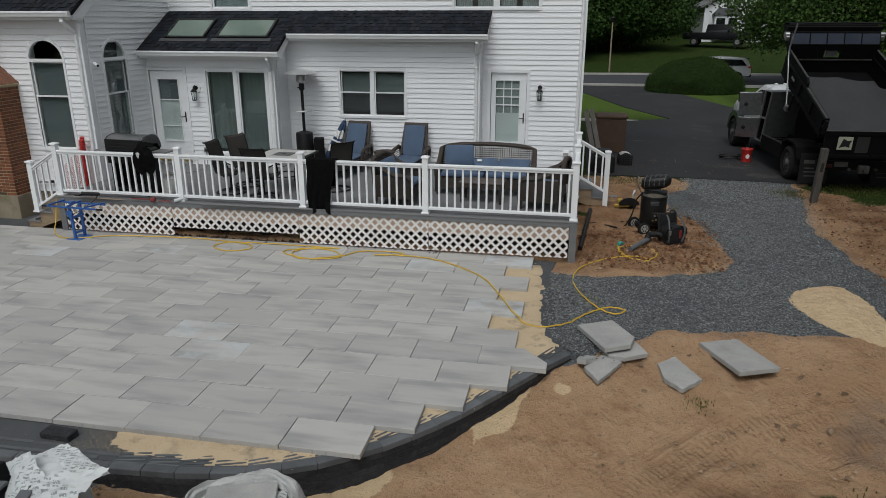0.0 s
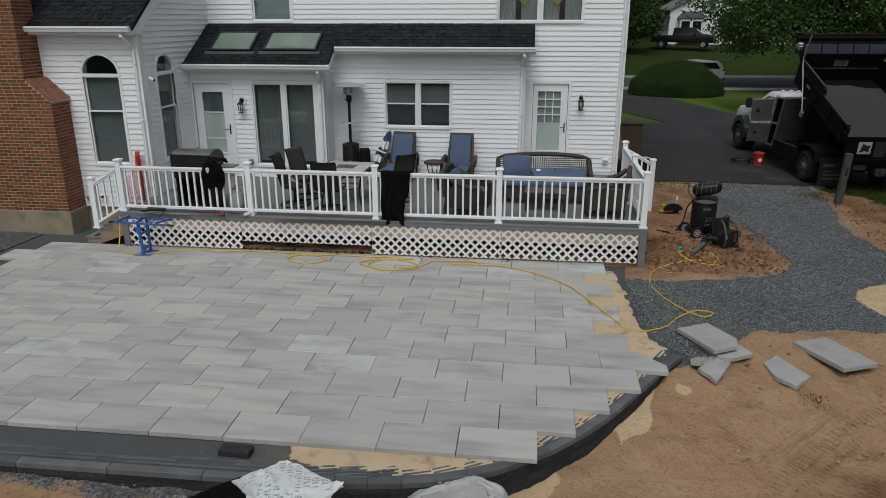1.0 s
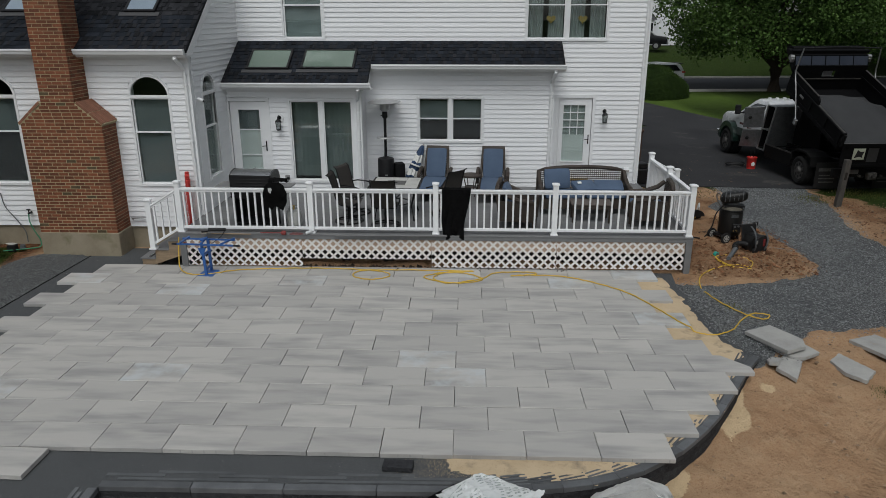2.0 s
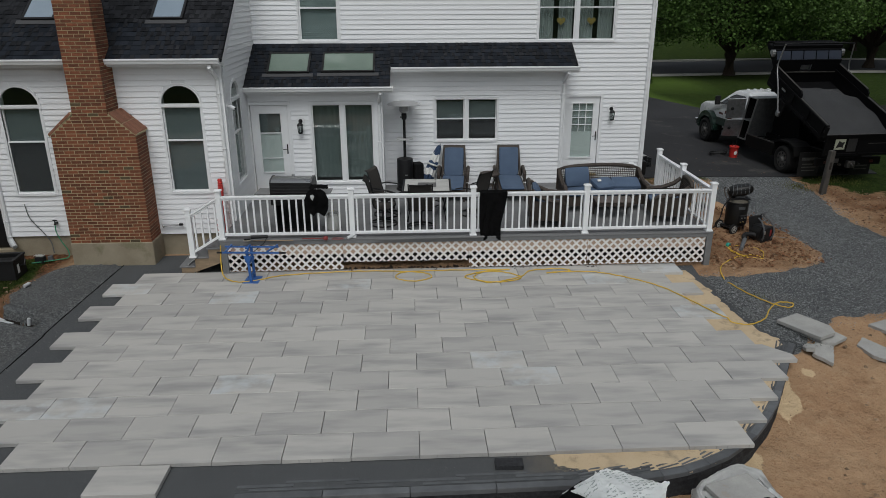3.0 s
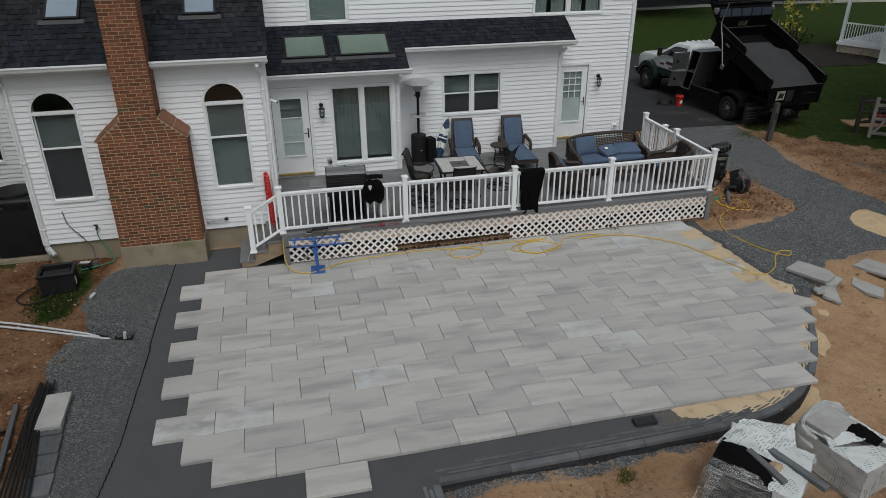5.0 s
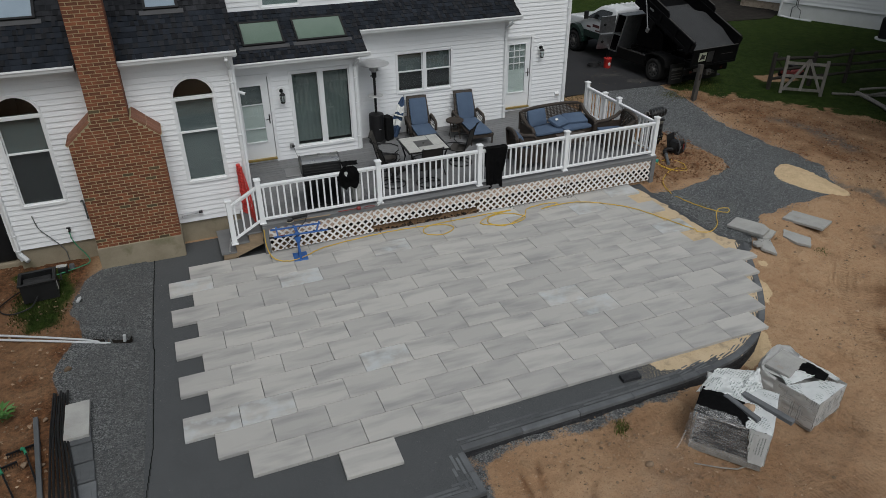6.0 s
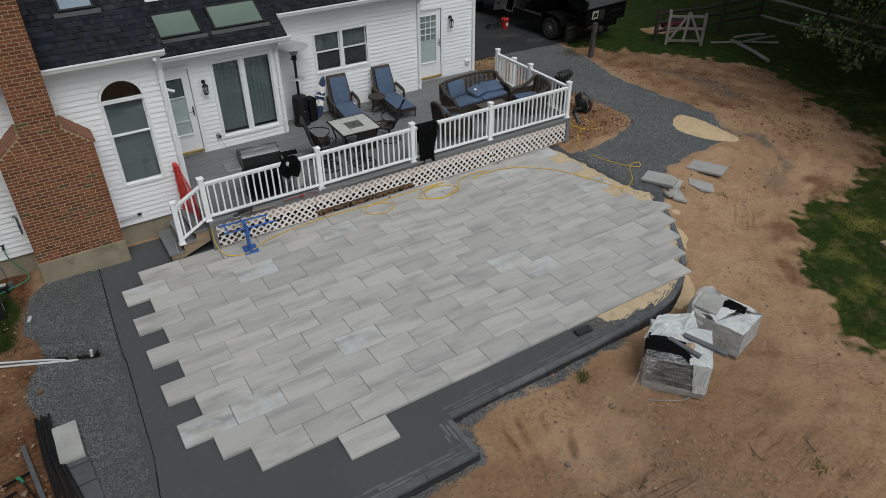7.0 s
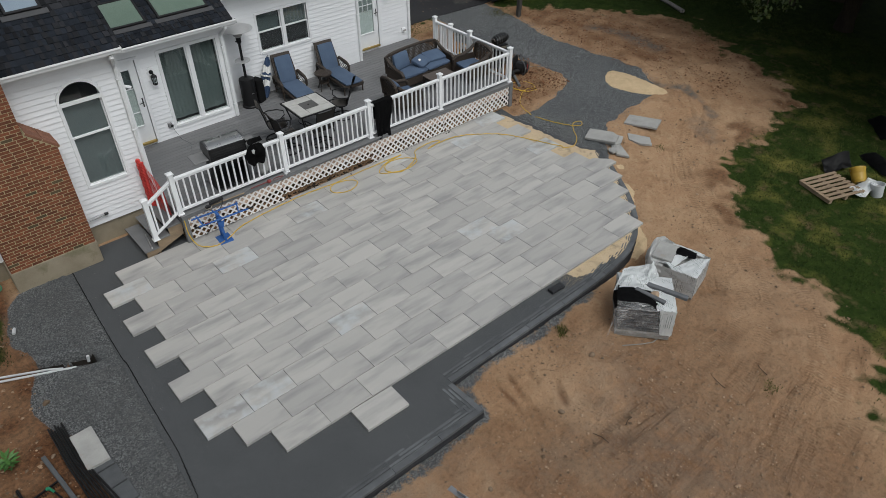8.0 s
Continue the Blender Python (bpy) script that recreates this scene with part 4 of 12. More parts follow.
for k in range(15):
    v = -0.147 + 0.021 * k
    row = []
    for q in range(31):
        u = -0.50 + q / 30
        x = -13.24 + u
        dip = math.exp(-((v / 0.15) ** 4)) * float(smooth(0.54, 0.42, abs(u)))
        wob = noise.noise(Vector((u * 9, v * 12, 2.0)))
        row.append(tr_b.bm.verts.new((x, 9.90 - 0.45 * u + v * (1 + 0.30 * noise.noise(Vector((u * 7, 1.0, 4.0)))) + 0.006 * wob, float(height(np.array(x), np.array(9.9 - 0.45 * u + v))) + 0.030 * math.exp(-(((abs(v) - 0.27) / 0.09) ** 2)) - 0.42 * dip + 0.012 * wob)))
    tr_g.append(row)
for a, b in zip(tr_g, tr_g[1:]):
    for q in range(30):
        tr_b.bm.faces.new((a[q], a[q + 1], b[q + 1], b[q]))
solid("trench", tr_b, DARK, "narrow open trench with near-black sides", "trench", kind="structure", smooth=True)


def h_at(x, y):
    return float(height(np.array([x], float), np.array([y], float))[0])


def sheet(name, poly, z, material, label, category, thick=0.06, grid=0):
    b = B().prism(poly, z - thick, z)
    return solid(name, b, material, label, category, kind="structure")


patio_base = sheet("patio_base", BED, -0.066, BASE, "compacted dark grey stone-dust base under the patio slabs", "patio base", 0.3)
# geotextile edge showing as a dark line beside the base
seam_b = B()
seam_pts = [(-12.25, 12.4), (-12.31, 11.17), (-12.36, 10.0), (-12.38, 9.26), (-12.36, 9.15), (-12.41, 8.04), (-12.46, 6.75), (-12.59, 5.72), (-12.7, 4.9)]
for (ax, ay), (bx, by) in zip(seam_pts, seam_pts[1:]):
    n = max(2, int(math.hypot(bx - ax, by - ay) / 0.12))
    for k in range(n):
        t, s = k / n, (k + 1) / n
        w, w2 = 0.004 + 0.006 * random.random(), 0.004 + 0.006 * random.random()
        seam_b.box(ax + (bx - ax) * t - w, ax + (bx - ax) * t + w2, ay + (by - ay) * s, ay + (by - ay) * t, -0.075, -0.058 + 0.006 * random.random())
solid("fabric_edge", seam_b, CLOTH_BLACK, "black fabric edge strip along the stone-dust base", "fabric edge", kind="structure")


def sand_sheet(name, poly, z, label):
    """A thin uneven layer of sand with a ragged rim."""
    xs = [p[0] for p in poly]
    ys = [p[1] for p in poly]
    b = B()
    st = 0.05
    nx, ny = int((max(xs) - min(xs)) / st) + 3, int((max(ys) - min(ys)) / st) + 3
    X, Y = np.meshgrid(min(xs) - st + st * np.arange(nx), min(ys) - st + st * np.arange(ny))
    d = inside(poly, X, Y)
    vs = {}
    for j in range(ny):
        for i in range(nx):
            k = d[j, i] + 0.10 * noise.noise(Vector((X[j, i] * 5, Y[j, i] * 5, 3)))
            if k > -0.05:
                q = min(1.0, max(0.0, (k + 0.05) / 0.12))
                vs[i, j] = b.bm.verts.new((X[j, i], Y[j, i], z - 0.014 + 0.018 * q + 0.005 * noise.noise(Vector((X[j, i] * 9, Y[j, i] * 9, 1)))))
    for j in range(ny - 1):
        for i in range(nx - 1):
            c = [vs.get(q) for q in ((i, j), (i + 1, j), (i + 1, j + 1), (i, j + 1))]
            if all(c):
                b.bm.faces.new(c)
    return solid(name, b, SAND, label, "sand", kind="structure", smooth=True)


sand_sheet("sand_bed", [(-1.35, 11.5), (-0.46, 11.5), (-0.38, 10.4), (-0.33, 8.95), (-0.06, 8.36), (-0.5, 7.7), (-1.2, 7.9)], -0.058, "loose tan bedding sand beside the last slabs")
sand_sheet("sand_bed", [(-4.62, 5.6), (-2.4, 5.62), (-1.75, 5.95), (-1.9, 5.72), (-2.55, 5.38), (-3.2, 5.22), (-4.0, 5.18), (-4.3, 5.24)], -0.058, "loose tan bedding sand along the curved front edge")
slot_rim = []
for (ax, ay), (bx, by), (cx, cy) in zip(WALL_LINE[4:], WALL_LINE[5:], WALL_LINE[6:]):
    nx, ny = -(cy - ay), cx - ax
    k = 0.07 / math.hypot(nx, ny)
    slot_rim.append((bx + nx * k, by + ny * k))
sand_sheet("sand_bed", slot_rim + [(-0.35, 8.1), (-0.8, 7.65), (-2.6, 5.85), (-3.3, 5.55)], -0.0655, "tan sand swept into the slots of the wall blocks")
sand_sheet("sand_bed", [(-2.5, 5.7), (-0.6, 7.7), (-0.35, 7.72), (-0.9, 6.9), (-1.5, 6.2), (-2.1, 5.7)], -0.060, "loose tan bedding sand along the curved front edge")

# ---- driveway, street, far ground ----
drive = [(0.35, 18.45), (2.9, 18.5), (5.3, 18.35), (8.3, 18.6), (9.3, 24.0), (8.6, 30.0), (7.0, 35.2), (5.2, 42.0), (4.6, 45.2), (-1.0, 45.2), (0.2, 41.0), (2.2, 34.0), (3.8, 30.2), (1.6, 28.9), (0.35, 28.8)]
sheet("driveway", drive, 0.13, ASPHALT, "dark worn asphalt driveway beside the house", "driveway", 0.2)
sheet("garden_path", [(-0.6, 28.9), (1.5, 28.95), (2.5, 29.5), (0.8, 29.7), (-0.6, 29.6)], 0.135, KERB, "pale concrete path at the drive", "path", 0.1)
street_poly = [(-70, 43.5), (0, 45.5), (12, 46.2), (26, 47.5), (60, 44.0), (60, 53.0), (27, 57.5), (12, 56.0), (0, 54.5), (-70, 52.5)]
sheet("street", street_poly, 0.12, STREET, "grey asphalt street behind the lawn", "road", 0.2)
kb = B()
for line, w in ((((-70, 43.2), (0, 45.2), (12, 45.9), (26, 47.2), (60, 43.7)), 0.35), (((-70, 52.6), (0, 54.6), (12, 56.1), (27, 57.6), (60, 53.1)), 0.35)):
    for (ax, ay), (bx, by) in zip(line, line[1:]):
        kb.prism([(ax, ay), (bx, by), (bx, by + w), (ax, ay + w)], 0.0, 0.24)
solid("kerb", kb, KERB, "pale concrete kerb along the street", "kerb", kind="structure")
sheet("pavement", [(14.0, 58.8), (27, 60.8), (60, 56.2), (60, 58.2), (27, 63.0), (14.0, 61.0)], 0.22, KERB, "pale concrete pavement beyond the street", "pavement", 0.3)

# ---- the house ----
WING_X0, WING_X1, WING_Y = -14.86, -9.95, 13.03
BUMP_Y, KIT_Y, MAIN_Y = 15.14, 15.87, 16.36
BUMP_X1, KIT_X1, HOUSE_X1 = -6.78, -2.2, 0.08
SID_Z0, COURSE = 0.42, 0.1135
house_walls = []


def wall_strip(name, plane, along, a0, a1, z0, z1, at, openings, thick=0.16, label="", top=None):
    """A wall with openings (a0, a1, z0, z1) cut through it. along: 'x' or 'y'; at: where its face stands; it thickens inwards."""
    b = B()
    cuts = sorted({a0, a1, *[o[0] for o in openings], *[o[1] for o in openings]})
    for p, q in zip(cuts, cuts[1:]):
        mid = (p + q) / 2
        gaps = sorted([(o[2], o[3]) for o in openings if o[0] < mid < o[1]])
        z = z0
        for g0, g1 in gaps + [(z1, z1)]:
            if g0 > z:
                if along == "x":
                    b.box(p, q, at + 0.004, at + thick, z, g0)
                else:
                    b.box(at - thick, at - 0.004, p, q, z, g0)
            z = max(z, g1)
    ob = solid(name, b, TRIM, label or "white horizontal vinyl clapboard wall of the house", "wall", kind="structure")
    house_walls.append((ob, plane, along, a0, a1, z0, z1, at, openings, top))
    return ob


ARCH_L = [(-14.44, -13.67, 1.38, 3.17), (-11.21, -10.43, 1.38, 3.17)]
arch_open = [(a, b, z0, z1 + 0.44) for a, b, z0, z1 in ARCH_L]
wall_strip("wall_south_wing", "south", "x", WING_X0, WING_X1, SID_Z0, 4.06, WING_Y, arch_open)
SIDE_WIN = (13.62, 14.36, 1.38, 3.17)
wall_strip("wall_east_wing", "east", "y", WING_Y + 0.165, MAIN_Y, SID_Z0, 4.06, WING_X1, [(SIDE_WIN[0], SIDE_WIN[1], SIDE_WIN[2], SIDE_WIN[3] + 0.37)])
DOOR_A = (-9.90, -9.02, 0.78, 2.88)
SLIDER = (-8.45, -6.99, 1.0, 2.89)
wall_strip("wall_south_sunroom", "south", "x", WING_X1 + 0.004, BUMP_X1, 0.70, 3.2, BUMP_Y, [DOOR_A, SLIDER])
wall_strip("wall_east_sunroom", "east", "y", BUMP_Y + 0.165, KIT_Y, 0.70, 3.6, BUMP_X1, [])
WIN_B = (-5.46, -3.92, 1.86, 2.88)
wall_strip("wall_south_kitchen", "south", "x", BUMP_X1 + 0.004, KIT_X1, 0.70, 3.6, KIT_Y, [WIN_B])
wall_strip("wall_east_kitchen", "east", "y", KIT_Y + 0.165, MAIN_Y, 0.70, 3.9, KIT_X1, [])
DOOR_B = (-1.99, -1.16, 0.78, 2.85)
UP_L = (-8.77, -7.82, 4.26, 5.75)
UP_R = (-2.86, -0.94, 4.26, 5.75)
WEST_WIN = (-17.6, -16.35, 1.30, 2.95)
wall_strip("wall_south_main", "south", "x", KIT_X1 + 0.004, HOUSE_X1, 0.30, 4.19, MAIN_Y, [DOOR_B])
wall_strip("wall_south_upper", "south", "x", -18.5, HOUSE_X1, 4.19, 6.9, MAIN_Y, [UP_L, (UP_R[0], UP_R[1], UP_R[2], UP_R[3])])
wall_strip("wall_south_west", "south", "x", -18.5, WING_X0, SID_Z0, 4.19, MAIN_Y, [WEST_WIN])
wall_strip("wall_east_main", "east", "y", MAIN_Y + 0.165, 27.0, 0.30, 6.9, HOUSE_X1, [])
wall_strip("wall_west_wing", "west", "y", WING_Y + 0.165, MAIN_Y, SID_Z0, 4.06, WING_X0 + 0.16, [])

fb = B()
fb.box(WING_X0 + 0.03, WING_X1 - 0.03, WING_Y + 0.03, MAIN_Y, -0.4, SID_Z0 - 0.002)
fb.box(-18.47, WING_X0, MAIN_Y + 0.03, MAIN_Y + 0.3, -0.4, SID_Z0 - 0.002)
fb.box(KIT_X1, HOUSE_X1 - 0.03, MAIN_Y + 0.03, 26.9, -0.4, 0.298)
solid("foundation", fb, CONCRETE, "stained tan concrete foundation under the siding", "foundation", kind="structure")

# gable ends of the wing, above the eaves
GABLE_RISE = 0.70
RIDGE_Z = 4.10 + (MAIN_Y - 12.72) * GABLE_RISE
for x0, nm in ((WING_X1 - 0.16, "wall_gable_east"), (WING_X0, "wall_gable_west")):
    g = B().prism([(WING_Y + 0.02, 4.06), (MAIN_Y, 4.06), (MAIN_Y, RIDGE_Z - 0.10), (WING_Y + 0.02, 4.10 + 0.31 * GABLE_RISE - 0.10)], x0 + 0.004, x0 + 0.156, axis="x")
    solid(nm, g, SIDING, "white clapboard gable end of the wing", "wall", kind="structure")

# rooms behind the glass; their unlit dimness is put into the wall colour
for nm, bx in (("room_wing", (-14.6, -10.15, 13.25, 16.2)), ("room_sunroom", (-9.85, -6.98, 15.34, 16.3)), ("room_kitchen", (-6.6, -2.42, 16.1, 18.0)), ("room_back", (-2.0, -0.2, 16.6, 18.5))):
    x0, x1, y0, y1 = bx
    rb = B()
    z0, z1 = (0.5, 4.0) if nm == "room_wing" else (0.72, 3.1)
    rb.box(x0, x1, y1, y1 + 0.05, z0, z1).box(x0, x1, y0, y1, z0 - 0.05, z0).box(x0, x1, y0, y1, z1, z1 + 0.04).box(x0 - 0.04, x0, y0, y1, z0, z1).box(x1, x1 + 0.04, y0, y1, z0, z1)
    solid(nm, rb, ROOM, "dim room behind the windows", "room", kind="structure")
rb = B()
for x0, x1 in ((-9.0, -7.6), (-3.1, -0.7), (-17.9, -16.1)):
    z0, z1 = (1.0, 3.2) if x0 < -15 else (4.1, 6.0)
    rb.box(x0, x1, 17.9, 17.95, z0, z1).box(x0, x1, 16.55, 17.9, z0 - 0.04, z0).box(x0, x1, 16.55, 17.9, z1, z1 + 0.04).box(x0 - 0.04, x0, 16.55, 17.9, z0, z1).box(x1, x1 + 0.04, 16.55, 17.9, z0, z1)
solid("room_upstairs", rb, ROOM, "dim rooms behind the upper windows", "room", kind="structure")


# ---- roofs: decks, gutters, fascias ----
def roof_deck(name, x0, x1, y0, z0, y1, z1, label):
    b = B().prism([(y0, z0), (y1, z1), (y1, z1 - 0.06), (y0, z0 - 0.06)], x0, x1, axis="x")
    return solid(name, b, SHINGLE_BED, label, "roof", kind="structure")


WING_ROOF = (-15.15, -9.83, 12.74, 4.14, MAIN_Y, 4.14 + (MAIN_Y - 12.74) * GABLE_RISE)
BUMP_ROOF = (-9.94, -6.56, 14.84, 3.33, MAIN_Y, 4.20)
KIT_ROOF = (-6.56, -2.0, 15.50, 3.70, MAIN_Y, 4.20)
roof_wing = roof_deck("roof_wing", *WING_ROOF, "charcoal asphalt shingle roof of the wing")
roof_sun = roof_deck("roof_sunroom", *BUMP_ROOF, "charcoal asphalt shingle roof of the sunroom")
roof_kit = roof_deck("roof_kitchen", *KIT_ROOF, "charcoal asphalt shingle roof of the kitchen")
solid("roof_main", B().prism([(15.9, 6.85), (21.5, 10.5), (27.4, 6.85), (27.4, 6.7), (15.9, 6.7)], -18.9, 0.5, axis="x"), SHINGLE_BED, "charcoal asphalt shingle roof of the main house", "roof", kind="structure")
solid("ceiling", B().box(-18.4, 0.0, MAIN_Y + 0.2, 26.9, 6.0, 6.1), ROOM, "plain ceiling inside the house", "ceiling", kind="structure")


def gutter(x0, x1, y, z, label="white aluminium gutter along the eave"):
    g = thing("gutter", pose(x0, y, z), label, "gutter", "gutters", "structure")
    L = x1 - x0
    b = B().prism([(0.0, 0.0), (-0.012, 0.0), (-0.018, -0.03), (-0.002, -0.06), (0.012, -0.105), (0.10, -0.105), (0.10, -0.02), (0.095, -0.02), (0.095, -0.098), (0.018, -0.098), (0.006, -0.06), (0.0, -0.03)], 0, L, axis="x")
    part("trough", b, GUTTER, g)
    part("fascia_board", B().box(0, L, 0.102, 0.125, -0.16, 0.0), TRIM, g)
    part("soffit", B().box(0, L, 0.126, 0.40, -0.165, -0.145), TRIM, g, "white vented soffit")
    for x in (0.0, L):
        part("end_cap", B().box(x - 0.004, x + 0.004, -0.018, 0.10, -0.106, 0.003), GUTTER, g)
    return g


gutter(-15.15, -12.83, 12.66, 4.16)
gutter(-12.10, -9.87, 12.66, 4.16)
gutter(-9.94, -6.50, 14.76, 3.335)
gutter(-6.54, -1.97, 15.42, 3.705)


def downspout(x, y, z_top, z_bot, face, elbow, foot=None, label="white aluminium downspout on the wall"):
    """face: how far the gutter's outlet stands out from the wall."""
    d = thing("downspout", pose(x, y, 0), label, "downspout", "downspouts", "structure")
    pts = [(elbow, -face, z_top), (elbow, -face, z_top - 0.05), (elbow * 0.7, -face * 0.75, z_top - 0.13), (0, -0.055, z_top - 0.28), (0, -0.045, z_top - 0.36), (0, -0.045, z_bot)]
    part("pipe", B().tube(pts, 0.042, 8), GUTTER, d)
    for z in (z_top - 0.6, (z_top + z_bot) / 2, z_bot + 0.35):
        part("strap", B().box(-0.047, 0.047, -0.092, 0.0, z, z + 0.022), TRIM, d)
    if foot:
        part("foot_elbow", B().tube([(0, -0.06, z_bot + 0.02), (0, -0.06, z_bot - 0.08), (0.05, -0.08, z_bot - 0.2)], 0.055, 10).tube([(0.02, -0.07, z_bot - 0.06), (0.16, -0.22, z_bot - 0.17)], 0.05, 10), PVC, d, "white plastic drain elbow")
    return d


downspout(-10.02, WING_Y, 4.03, 0.55, 0.31, -0.06)
downspout(BUMP_X1 - 0.06, BUMP_Y, 3.22, 0.72, 0.31, 0.05)
downspout(KIT_X1 - 0.06, KIT_Y, 3.58, 0.72, 0.38, 0.05)
downspout(WING_X0 + 0.06, WING_Y, 4.03, 0.42, 0.31, -0.05, foot=True)
downspout(HOUSE_X1 - 0.07, MAIN_Y, 6.7, 0.45, 0.30, 0.0)

# corner boards
for nm_x, nm_y, z0, z1, sx in ((WING_X1, WING_Y, SID_Z0, 4.0, 1), (BUMP_X1, BUMP_Y, 0.72, 3.2, 1), (KIT_X1, KIT_Y, 0.72, 3.55, 1), (HOUSE_X1, MAIN_Y, 0.3, 6.7, 1), (WING_X0, WING_Y, SID_Z0, 4.0, -1)):
    c = B()
    if sx > 0:
        c.box(nm_x - 0.075, nm_x + 0.022, nm_y - 0.022, nm_y + 0.003, z0, z1).box(nm_x - 0.003, nm_x + 0.022, nm_y + 0.003, nm_y + 0.075, z0, z1)
    else:
        c.box(nm_x - 0.022, nm_x + 0.075, nm_y - 0.022, nm_y + 0.003, z0, z1)
    solid("trim", c, TRIM, "white corner trim of the siding", "trim", kind="structure")
# rake boards on the wing's gable and frieze boards under the eaves
r = B().prism([(12.78, 4.02), (12.78, 4.12), (MAIN_Y, 4.12 + (MAIN_Y - 12.78) * GABLE_RISE), (MAIN_Y, 3.94 + (MAIN_Y - 12.78) * GABLE_RISE), (13.05, 4.02)], WING_X1 + 0.02, WING_X1 + 0.10, axis="x")
solid("trim", r, TRIM, "white rake board along the gable", "trim", kind="structure")
r = B().prism([(14.86, 3.18), (14.86, 3.30), (MAIN_Y, 4.15), (MAIN_Y, 4.02), (15.1, 3.18)], -6.66, -6.58, axis="x")
solid("trim", r, TRIM, "white rake board beside the sunroom roof", "trim", kind="structure")
r = B().prism([(15.52, 3.56), (15.52, 3.67), (MAIN_Y, 4.16), (MAIN_Y, 4.04), (15.7, 3.56)], -2.10, -2.02, axis="x")
solid("trim", r, TRIM, "white rake board at the kitchen roof's end", "trim", kind="structure")
solid("trim", B().box(-9.9, -6.82, BUMP_Y - 0.02, BUMP_Y + 0.003, 2.98, 3.17), TRIM, "white frieze board under the sunroom eave", "trim", kind="structure")


# ---- windows and doors ----
def sash(parent, x0, x1, z0, z1, y, bars_v=0, bars_h=0, fw=0.04, pane_label=""):
    s = part("sash", B().box(x0, x0 + fw, y - 0.015, y + 0.02, z0, z1).box(x1 - fw, x1, y - 0.015, y + 0.02, z0, z1).box(x0 + fw, x1 - fw, y - 0.015, y + 0.02, z0, z0 + fw).box(x0 + fw, x1 - fw, y - 0.015, y + 0.02, z1 - fw, z1), TRIM, parent)
    p = part("pane", B().box(x0 + fw, x1 - fw, y, y + 0.006, z0 + fw, z1 - fw), GLASS, s, pane_label)
    p.visible_shadow = False
    for i in range(bars_v):
        x = x0 + fw + (x1 - x0 - 2 * fw) * (i + 1) / (bars_v + 1)
        part("glazing_bar", B().box(x - 0.01, x + 0.01, y - 0.008, y + 0.01, z0 + fw, z1 - fw), TRIM, s)
    for i in range(bars_h):
        z = z0 + fw + (z1 - z0 - 2 * fw) * (i + 1) / (bars_h + 1)
        part("glazing_bar", B().box(x0 + fw, x1 - fw, y - 0.0075, y + 0.0095, z - 0.01, z + 0.01), TRIM, s)
    return s


def casing(b, x0, x1, z0, z1, w=0.07, y0=-0.03, y1=0.05, sill=True):
    b.box(x0 - w, x0, y0, y1, z0 - (w if sill else 0), z1 + w).box(x1, x1 + w, y0, y1, z0 - (w if sill else 0), z1 + w).box(x0, x1, y0, y1, z1, z1 + w)
    if sill:
        b.box(x0, x1, y0 - 0.015, y1, z0 - w, z0)
    return b


def slats(x0, x1, z0, z1, y, pitch=0.05):
    b = B()
    n = int((z1 - z0) / pitch)
    for i in range(n):
        z = z0 + (i + 0.5) * pitch
        b.quad((x0, y - 0.003, z - 0.027), (x1, y - 0.003, z - 0.027), (x1, y + 0.004, z + 0.027), (x0, y + 0.004, z + 0.027))
    return b


def arched_window(name, m, w, z0, z1, label, blinds=1.0, screen=False):
    """m: foot of the opening's left edge on the wall's face, looking along +y into the house."""
    win = thing(name, m, label, "window", "arched windows", "structure")
    R = w / 2
    rise = 0.48 * w
    cw = 0.052
    part("window_frame", casing(B(), 0, w, z0, z1, cw), TRIM, win)
    arch = B()
    n = 28
    for i in range(n):
        a, c = math.pi * i / n, math.pi * (i + 1) / n
        q = [(R + k * math.cos(t), z1 + cw + (rise + k - R) * math.sin(t)) for k, t in ((R, a), (R + cw, a), (R + cw, c), (R, c))]
        arch.prism(q, -0.03, 0.05, axis="y")
    arch.box(0.0, w, -0.034, 0.04, z1 + 0.001, z1 + 0.062)
    part("arch_casing", arch, TRIM, win)
    sp = B()
    for i in range(n):
        a, c = math.pi * i / n, math.pi * (i + 1) / n
        xa, xc = R + R * math.cos(a), R + R * math.cos(c)
        sp.prism([(xa, z1 + cw + rise * math.sin(a)), (xa, z1 + 0.56), (xc, z1 + 0.56), (xc, z1 + cw + rise * math.sin(c))], -0.003, 0.004, axis="y")
    part("spandrel", sp, SIDING, win)
    fan = B()
    top = [(R + R * math.cos(math.pi * i / n), z1 + cw + rise * math.sin(math.pi * i / n)) for i in range(n + 1)]
    fan.prism(top, 0.02, 0.026, axis="y")
    part("arch_pane", fan, GLASS, win).visible_shadow = False
    zm = (z0 + z1) / 2 + 0.20
    sash(win, 0.0, w, zm - 0.012, z1, 0.045, fw=0.026)
    sash(win, 0.0, w, z0, zm + 0.012, 0.015, fw=0.028)
    if blinds:
        part("blind", slats(0.02, w - 0.02, z1 - (z1 - z0) * blinds + 0.02, z1 - 0.01, 0.085), BLIND, win, "closed grey blind")
    if screen:
        part("insect_screen", B().box(0.03, w - 0.03, -0.004, -0.002, z0 + 0.05, zm - 0.012), SCREEN, win, "dark insect screen").visible_shadow = False
    return win


arched_window("window_1", pose(ARCH_L[0][0], WING_Y, 0), 0.77, 1.38, 3.17, "tall arched white window with a dark insect screen", 1.0, True)
arched_window("window_2", pose(ARCH_L[1][0], WING_Y, 0), 0.78, 1.38, 3.17, "tall arched white window with a closed grey blind", 1.0)
